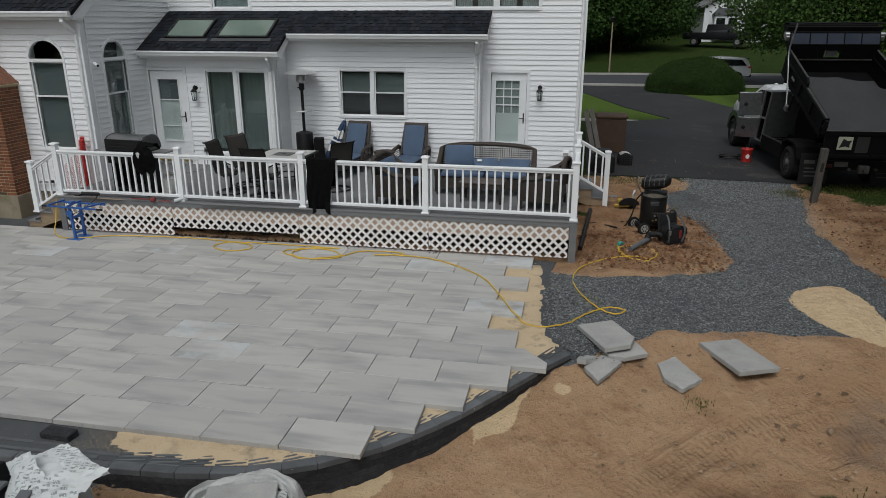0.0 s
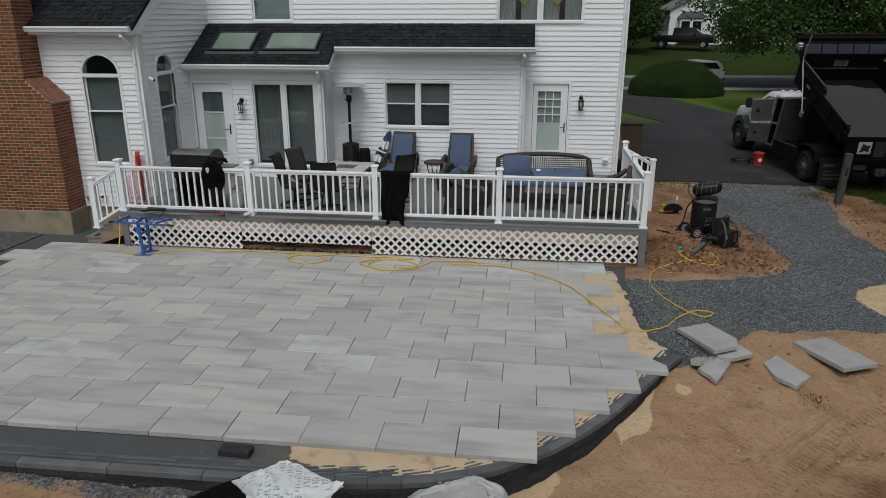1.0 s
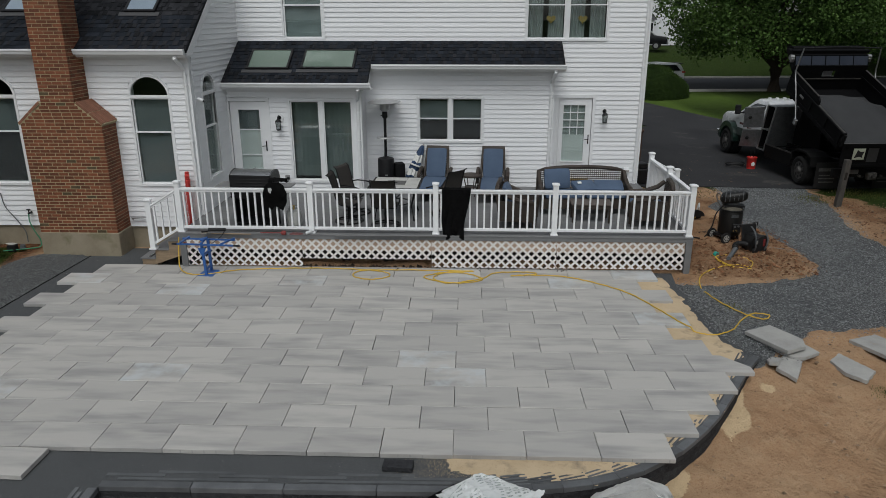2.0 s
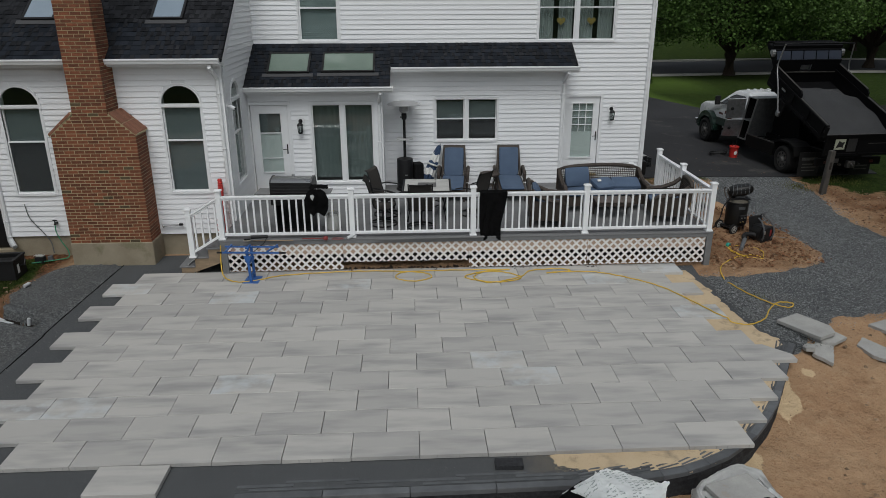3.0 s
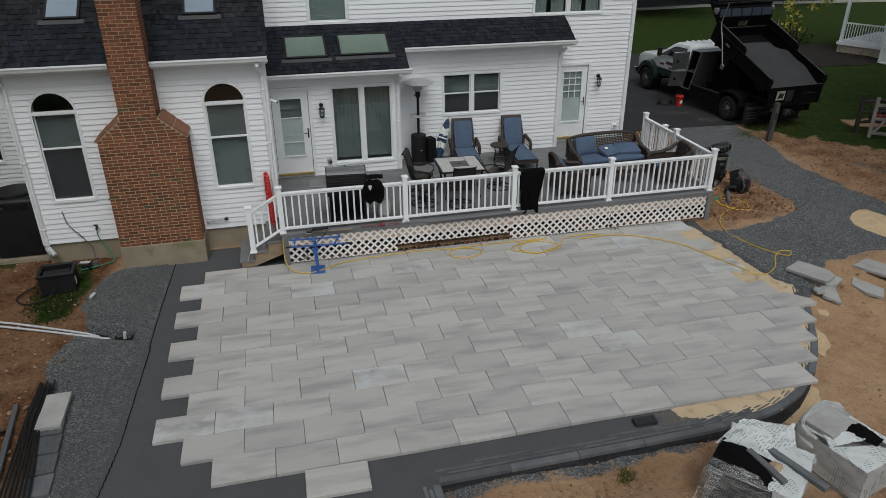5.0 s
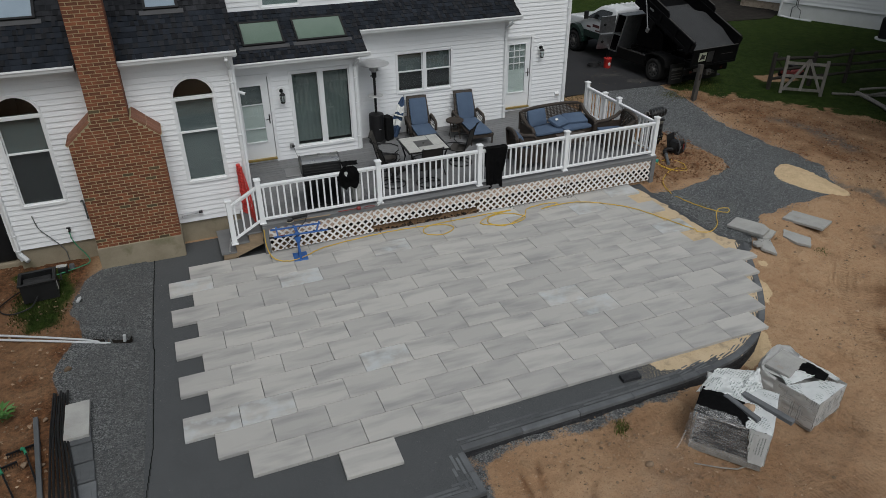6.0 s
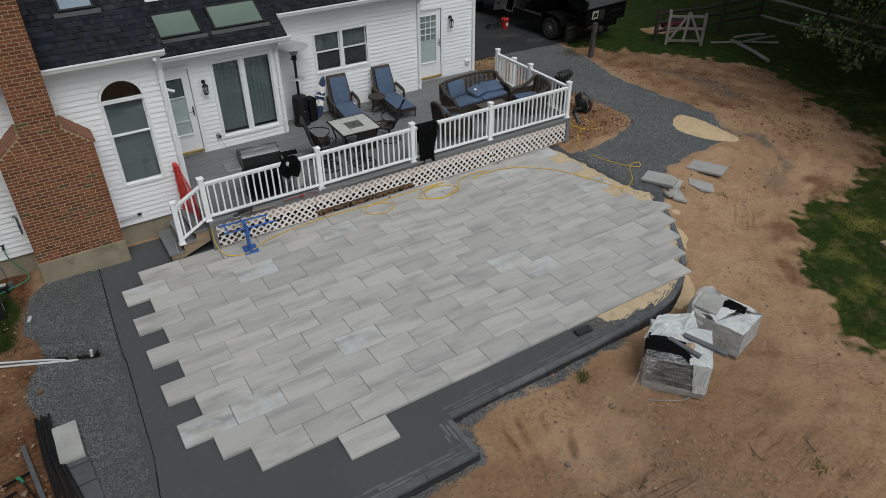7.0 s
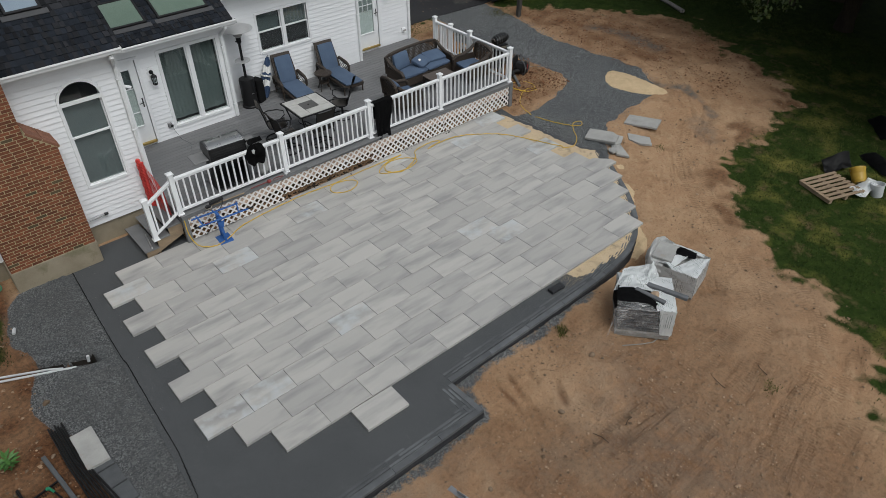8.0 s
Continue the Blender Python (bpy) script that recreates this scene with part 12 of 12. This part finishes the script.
tagged(part("brickwork", rest, BRICK_REST, chim), kind="stuff")
SHOULDER = surf("brown_shoulder_brick", (0.24, 0.105, 0.062), (0.17, 0.072, 0.044), 8.0, 0.85, bump=0.5, bscale=100, rand=0.16)
for side in (-1, 1):
    a = (BODY1 if side > 0 else BODY0, SH_Z0)
    c = (ST1 if side > 0 else ST0, SH_Z1 + 0.03)
    L = math.hypot(c[0] - a[0], c[1] - a[1])
    ang = math.degrees(math.atan2(c[1] - a[1], (a[0] - c[0]) * side))
    n = 2
    bed_ = B().box(-0.01, L, -0.008, 0.60, -0.03, 0.018)
    if side > 0:
        bed_.turn(pose(a[0] + 0.03, 0, a[1]) @ Matrix.Scale(-1, 4, (1, 0, 0)) @ pose(0, 0, 0, 0, -ang, 0))
        bmesh.ops.reverse_faces(bed_.bm, faces=bed_.bm.faces)
    else:
        bed_.turn(pose(a[0] - 0.03, 0, a[1]) @ pose(0, 0, 0, 0, -ang, 0))
    part("shoulder_mortar", bed_, MORTAR, chim)
    for r in range(9):
        for q in range(n):
            y0 = -0.012 + r * 0.069
            me_l = L / n
            b = B().box(q * me_l + 0.006, (q + 1) * me_l - 0.006, y0, y0 + 0.054, -0.02, 0.030, 0.003)
            m = pose(a[0] + side * 0.03, 0, a[1] + 0.01, 0, ang * (1 if side > 0 else -1) + (180 if side > 0 else 0) * 0, 0)
            if side > 0:
                m = pose(a[0] + 0.03, 0, a[1]) @ Matrix.Scale(-1, 4, (1, 0, 0)) @ pose(0, 0, 0, 0, -ang, 0)
                b.turn(m)
                bmesh.ops.reverse_faces(b.bm, faces=b.bm.faces)
            else:
                b.turn(pose(a[0] - 0.03, 0, a[1]) @ pose(0, 0, 0, 0, -ang, 0))
            part("shoulder_brick", b, SHOULDER, chim)

# ---- shingles ----
def shingle_roof(roof, parent, upto, extra=True):
    x0, x1, y0, z0, y1, z1 = roof
    L = math.hypot(y1 - y0, z1 - z0)
    tilt = math.degrees(math.atan2(z1 - z0, y1 - y0))
    base = pose(0, y0, z0) @ pose(0, 0, 0, tilt, 0, 0)
    EXP = 0.142
    widths = (0.12, 0.16, 0.20, 0.10)
    meshes = [mesh_of("shingle", B().box(0.001, w - 0.001, 0, EXP + 0.05, 0.0, 0.010), SHINGLE) for w in widths]
    joined = B()
    s, k, made = -0.02, 0, 0
    while s + EXP < L + 0.02:
        x = x0
        part_here = s < upto and made < 285
        lift = pose(0, s, 0.012 if k == 0 else 0.012, -3.2, 0, 0)
        while x < x1 - 0.05:
            i = random.randrange(4)
            w = min(widths[i], x1 - x)
            if part_here and w == widths[i]:
                piece("shingle", meshes[i], parent, base @ pose(x, s, 0.012, -3.2, 0, 0))
                made += 1
            else:
                joined.box(x, x + w - 0.002, 0, EXP + 0.05, 0.0, 0.010, m=base @ pose(0, s, 0.012, -3.2, 0, 0))
            if random.random() < 0.62:
                wt = random.uniform(0.06, 0.11)
                joined.box(x + 0.01, min(x + 0.01 + wt, x1), 0, EXP * 0.97, 0.0105, 0.0195, m=base @ pose(0, s, 0.012, -3.2, 0, 0))
            x += w
        s += EXP
        k += 1
    if extra:
        tagged(part("shingle_tabs", joined, SHINGLE_BED, parent), kind="stuff")


shingle_roof(WING_ROOF, roof_wing, 2.6)
shingle_roof(BUMP_ROOF, roof_sun, 9.0)
shingle_roof(KIT_ROOF, roof_kit, 9.0)


# ---- siding boards ----
def board(a, c, z, h):
    """Lies from a to c along x with its face towards -y; the lower edge stands proud."""
    return B().prism([(0.0, z + 0.012), (-0.012, z + 0.010), (-0.011, z), (-0.021, z), (-0.022, z + 0.006), (-0.004, z + h + 0.010), (0.0, z + h + 0.010)], a, c, axis="x")


for ob, plane, way, a0, a1, z0, z1, at, openings, top in house_walls:
    if plane == "west":
        continue
    z = z0
    while z < z1 - 0.02:
        h = min(COURSE, z1 - z)
        mid = z + h / 2
        cuts = []
        for o in openings:
            if o[2] - 0.05 < mid < o[3] + 0.05:
                arched = "wing" in ob.name
                if arched:
                    zc = o[3] - (0.44 if plane == "south" else 0.37) + 0.05
                    if z > zc - 0.02:
                        rr = (o[1] - o[0]) / 2 + 0.045
                        rise = 0.40 * (o[1] - o[0]) / 0.88 + 0.045
                        q = max(0.0, (z - zc) / rise)
                        if q >= 1:
                            continue
                        half = rr * math.sqrt(1 - q * q)
                        cc = (o[0] + o[1]) / 2
                        cuts.append((cc - half, cc + half))
                        continue
                cuts.append((o[0], o[1]))
        x = a0
        for c0, c1 in sorted(cuts) + [(a1, a1)]:
            if c0 - x > 0.02:
                b = board(x, c0, 0.0, h)
                if plane == "south":
                    m = pose(0, at, z)
                else:
                    m = pose(at, 0, z, 0, 0, 90)
                part("siding_board", b, SIDING, ob, at=m)
            x = max(x, c1)
        z += COURSE
for nm, xf, face in (("wall_gable_east", WING_X1, 90),):
    ob = bpy.data.objects[nm]
    z = 4.06
    while z < RIDGE_Z - 0.2:
        ys = 12.80 + max(0.0, (z + COURSE - 4.02)) / GABLE_RISE
        part("siding_board", board(max(ys, WING_Y), MAIN_Y - 0.02, 0.0, COURSE), SIDING, ob, at=pose(xf, 0, z, 0, 0, 90))
        z += COURSE


# ---- loose stone, clods and grass ----
def scatter_mesh(name, pts, sizes, material, flat=0.6, seed=1):
    """Many small angular stones in one mesh."""
    r = np.random.default_rng(seed)
    n = len(pts)
    octa = np.array([(1, 0, 0), (0, 1, 0), (-1, 0, 0), (0, -1, 0), (0, 0, 1), (0, 0, -0.5)], float)
    tri = np.array([(0, 1, 4), (1, 2, 4), (2, 3, 4), (3, 0, 4), (1, 0, 5), (2, 1, 5), (3, 2, 5), (0, 3, 5)])
    V = octa[None] * r.uniform(0.6, 1.3, (n, 6, 1)) * sizes[:, None, None]
    V[:, :, 2] *= flat
    a = r.uniform(0, 6.28, n)
    ca, sa = np.cos(a)[:, None], np.sin(a)[:, None]
    X, Y = V[:, :, 0] * ca - V[:, :, 1] * sa, V[:, :, 0] * sa + V[:, :, 1] * ca
    V = np.stack([X, Y, V[:, :, 2]], -1) + np.asarray(pts)[:, None, :]
    F = tri[None] + (np.arange(n) * 6)[:, None, None]
    return raw_mesh(name, V.reshape(-1, 3).tolist(), F.reshape(-1, 3).tolist(), material)


def spread(poly, n, seed, rim=0.05, avoid=()):
    r = np.random.default_rng(seed)
    xs, ys = [p[0] for p in poly], [p[1] for p in poly]
    X, Y = r.uniform(min(xs), max(xs), n), r.uniform(min(ys), max(ys), n)
    ok = inside(poly, X, Y) + r.normal(0, rim, n) > 0
    for q in avoid:
        ok &= inside(q, X, Y) < 0
    X, Y = X[ok], Y[ok]
    return X, Y, height(X, Y)


r = np.random.default_rng(8)
X, Y, Z = spread(GRAVEL, 88000, 3, 0.12, (SAND_PILE,))
keep = (X > -0.29 + 0.04 * np.sin(Y * 3) + 0.04 * np.sin(Y * 7.3) + 0.9 * np.clip(8.75 - Y, 0, 1)) | (Y > 11.4)
X, Y, Z = X[keep], Y[keep], np.maximum(Z[keep], -0.062)
tagged(new("gravel", scatter_mesh("gravel", np.stack([X, Y, Z + 0.004], -1), r.uniform(0.0065, 0.0165, len(X)), STONE_PALE, 0.6, 3)), "loose blue-grey crushed stone on the path", "gravel", kind="stuff")
X, Y, Z = spread(GRAVEL_LEFT, 42000, 5, 0.10)
keep = Y > 4.0
X, Y, Z = X[keep], Y[keep], Z[keep]
keep = r.random(len(X)) < np.clip((-12.55 + 0.12 * np.sin(Y * 1.7) - X) / 0.35, 0.06, 1) * np.clip(0.75 + 0.5 * np.sin(X * 3.1 + 1.7 * np.sin(Y * 1.3)) * np.sin(Y * 2.1), 0.2, 1)
keep &= (np.abs((Y - 9.90) + 0.45 * (X + 13.24)) > 0.18) | (np.abs(X + 13.24) > 0.52)
X, Y, Z = X[keep], Y[keep], Z[keep]
tagged(new("gravel", scatter_mesh("gravel", np.stack([X, Y, Z + 0.003], -1), r.uniform(0.004, 0.012, len(X)), STONE, 0.6, 4)), "loose grey crushed stone beside the patio base", "gravel", kind="stuff")
X, Y, Z = spread(BED, 12000, 15, 0.02)
keep = (X < -12.03) | (Y < 5.45)
tagged(new("gravel", scatter_mesh("gravel", np.stack([X, Y, Z * 0 - 0.064], -1)[keep], r.uniform(0.002, 0.007, len(X))[keep], STONE, 0.6, 6)), "loose grey grit on the stone-dust base", "gravel", kind="stuff")
X, Y, Z = spread(DIRT, 90000, 6, 0.2, (BED, GRAVEL, GRAVEL_LEFT, SAND_PILE))
keep = (Y < 11.3) | (X > 0.3) | (X < -13.4)
X, Y, Z = X[keep], Y[keep], Z[keep]
clump = np.sin(X * 1.9 + 2 * np.sin(Y * 1.1)) * np.sin(Y * 2.3 + 1.5 * np.sin(X * 0.9)) + 0.5 * np.sin(X * 5.1 + Y * 3.7)
keep = r.random(len(X)) < np.clip(0.35 + 0.5 * clump + 0.5 * ((X > 0.3) & (Y > 11.2)) + 0.4 * (X < -13.4), 0.06, 1.0)
X, Y, Z = X[keep], Y[keep], Z[keep]
size = np.minimum(0.045, r.exponential(0.0105, len(X)) + 0.003)
MOUND = [(0.15, 11.35), (1.2, 11.35), (2.5, 11.65), (2.8, 12.1), (2.7, 13.0), (2.8, 14.0), (2.5, 14.8), (1.6, 15.4), (0.3, 15.6)]
mx, my, mz = spread(MOUND, 4200, 61, 0.15)
ms = np.minimum(0.06, r.exponential(0.011, len(mx)) + 0.004)
tagged(new("clods", scatter_mesh("clods", np.stack([mx, my, mz + 0.03], -1), ms, RED_CLOD, 0.7, 62)), "reddish clay clods on the heap of soil", "soil clods", kind="stuff")
ex, ey, ez = spread([(4.9, 11.5), (5.6, 17.5), (7.5, 15.0), (9.0, 12.5), (8.4, 9.8), (7.4, 7.4), (5.8, 7.6)], 9000, 63, 0.3)
es = np.minimum(0.05, r.exponential(0.010, len(ex)) + 0.004)
tagged(new("clods", scatter_mesh("clods", np.stack([ex, ey, ez + 0.004], -1), es, RED_CLOD, 0.65, 64)), "reddish clay clods along the edge of the lawn", "soil clods", kind="stuff")
tagged(new("clods", scatter_mesh("clods", np.stack([X, Y, Z + 0.002], -1), size, CLOD, 0.65, 7)), "scattered clay clods and small stones on the bare soil", "soil clods", kind="stuff")


px, py, pz = spread([(-8.2, 3.9), (-8.0, 4.7), (-4.6, 4.7), (-3.4, 2.6), (-4.8, 0.2), (-9.0, 0.2)], 4200, 65, 0.25)
ps = np.minimum(0.035, r.exponential(0.007, len(px)) + 0.004)
tagged(new("clods", scatter_mesh("clods", np.stack([px, py, pz + 0.008], -1), ps, CLOD, 0.65, 66)), "small stones and clods on the soil below the wall", "soil clods", kind="stuff")


def grass_mesh(name, X, Y, Z, lo, hi, material, seed):
    q = np.random.default_rng(seed)
    n = len(X)
    a, ln, wd = q.uniform(0, 6.28, n), q.uniform(lo, hi, n), q.uniform(0.004, 0.009, n)
    lean = q.uniform(0.1, 0.7, n)
    ux, uy = np.cos(a), np.sin(a)
    b = q.uniform(0, 6.28, n)
    base = np.stack([X, Y, Z - 0.01], -1)
    side = np.stack([-uy * wd, ux * wd, 0 * wd], -1)
    mid = base + np.stack([ux * lean * ln * 0.3, uy * lean * ln * 0.3, ln * 0.6], -1)
    tip = base + np.stack([ux * lean * ln, uy * lean * ln, ln * (1 - 0.25 * lean)], -1)
    V = np.stack([base - side, base + side, mid + side * 0.7, mid - side * 0.7, tip], 1)
    i = np.arange(n)[:, None] * 5
    quads, tris = (i + np.array([0, 1, 2, 3])).tolist(), (i + np.array([3, 2, 4])).tolist()
    return raw_mesh(name, V.reshape(-1, 3).tolist(), quads + tris, material)


LAWN_NEAR = [(13.5, -1.5), (13.5, 14.0), (9.4, 13.2), (8.6, 10.0), (8.6, 8.6), (7.8, 7.3), (7.2, 6.3), (5.7, 6.35), (4.1, 6.15), (3.1, 6.2), (2.32, 5.82), (1.65, 5.3), (0.85, 4.5), (0.25, 3.65), (-0.3, 2.9), (-0.2, 2.2), (-0.4, 1.5), (-0.9, 1.1), (-1.1, 0.6), (-1.9, 0.1), (-2.7, -0.5), (-4.0, -1.5)]
X, Y, Z = spread(LAWN_NEAR, 130000, 21, 0.25)
bare = np.sin(X * 1.7 + 1.5 * np.sin(Y * 0.8)) * np.sin(Y * 1.9 + np.sin(X * 1.3)) + 0.4 * np.sin(X * 4.3 - Y * 3.1)
keep = r.random(len(X)) < np.clip(0.75 - 0.7 * bare, 0.12, 1) * np.clip((inside(LAWN_NEAR, X, Y) + 0.35) / 0.8, 0.05, 1)
X, Y, Z = X[keep], Y[keep], Z[keep]
tagged(new("grass", grass_mesh("grass", X, Y, Z, 0.03, 0.085, BLADE, 22)), "rough green lawn grass with yellowing patches", "grass", kind="stuff")
X, Y, Z = spread(WEEDS_LEFT, 4200, 23, 0.12)
tagged(new("grass", grass_mesh("grass", X, Y, Z, 0.03, 0.09, WEED_BLADE, 24)), "patch of weeds beside the foundation", "grass", kind="stuff")
xs, ys = [], []
for cx, cy, rad, n in ((-5.63, 4.58, 0.11, 150), (-5.73, 4.49, 0.10, 110), (-3.58, 1.34, 0.18, 220), (1.53, 7.47, 0.15, 160), (0.75, 14.9, 0.3, 260), (2.0, 15.4, 0.35, 280), (5.1, 17.2, 0.5, 700), (6.6, 17.9, 0.7, 800), (0.35, 10.0, 0.2, 40), (1.5, 18.0, 0.9, 1200)):
    q = np.random.default_rng(int(cx * 10 + 500))
    xs.append(cx + q.normal(0, rad * 0.55, n))
    ys.append(cy + q.normal(0, rad * 0.55, n))
X, Y = np.concatenate(xs), np.concatenate(ys)
tagged(new("grass", grass_mesh("grass", X, Y, height(X, Y) + 0.01, 0.02, 0.06, TUFT, 26)), "small weed tufts on the bare soil", "weeds", kind="stuff")

# mud carried onto the end of the drive
X, Y, Z = spread([(0.9, 18.9), (4.6, 18.7), (5.6, 20.6), (4.0, 22.6), (2.2, 21.2), (0.8, 20.4)], 900, 33, 0.5)
keep = np.sin(X * 2.3 + Y) * np.sin(Y * 2.9 - X) + r.normal(0, 0.35, len(X)) > 0.25
X, Y = X[keep], Y[keep]
tagged(new("clods", scatter_mesh("clods", np.stack([X, Y, 0 * X + 0.134], -1), np.minimum(0.03, r.exponential(0.006, len(X)) + 0.004), CLOD, 0.4, 9)), "crumbs of dried mud on the asphalt drive", "soil clods", kind="stuff")

# rubble under the raised edge of the lattice
X, Y, Z = spread([(-7.7, 11.60), (-4.6, 11.60), (-2.2, 11.62), (-2.2, 11.95), (-7.7, 11.95)], 900, 71, 0.03)
tagged(new("clods", scatter_mesh("clods", np.stack([X, Y, 0 * X - 0.03], -1), np.minimum(0.06, r.exponential(0.016, len(X)) + 0.006), DARK_CLOD, 0.8, 72)), "dark clods and rubble under the deck's edge", "soil clods", kind="stuff")

# grains of bedding sand strewn past the end of the sand
X, Y, Z = spread([(-5.5, 5.62), (-4.4, 5.62), (-4.1, 5.2), (-5.0, 5.16)], 9000, 41, 0.04)
keep = r.random(len(X)) < np.clip((X + 5.2) / 1.0, 0, 1) ** 2 * 0.9
X, Y = X[keep], Y[keep]
tagged(new("sand_grains", scatter_mesh("sand_grains", np.stack([X, Y, 0 * X - 0.062], -1), r.uniform(0.0015, 0.005, len(X)), SAND, 0.5, 11)), "tan sand grains strewn over the dark base", "sand", kind="stuff")
X, Y, Z = spread([(-4.7, 5.58), (-2.4, 5.58), (-2.5, 5.42), (-4.3, 5.24)], 2600, 43, 0.03)
tagged(new("grit", scatter_mesh("grit", np.stack([X, Y, 0 * X - 0.046], -1), r.uniform(0.001, 0.004, len(X)), CLOD, 0.5, 12)), "brown grit on the bedding sand", "grit", kind="stuff")
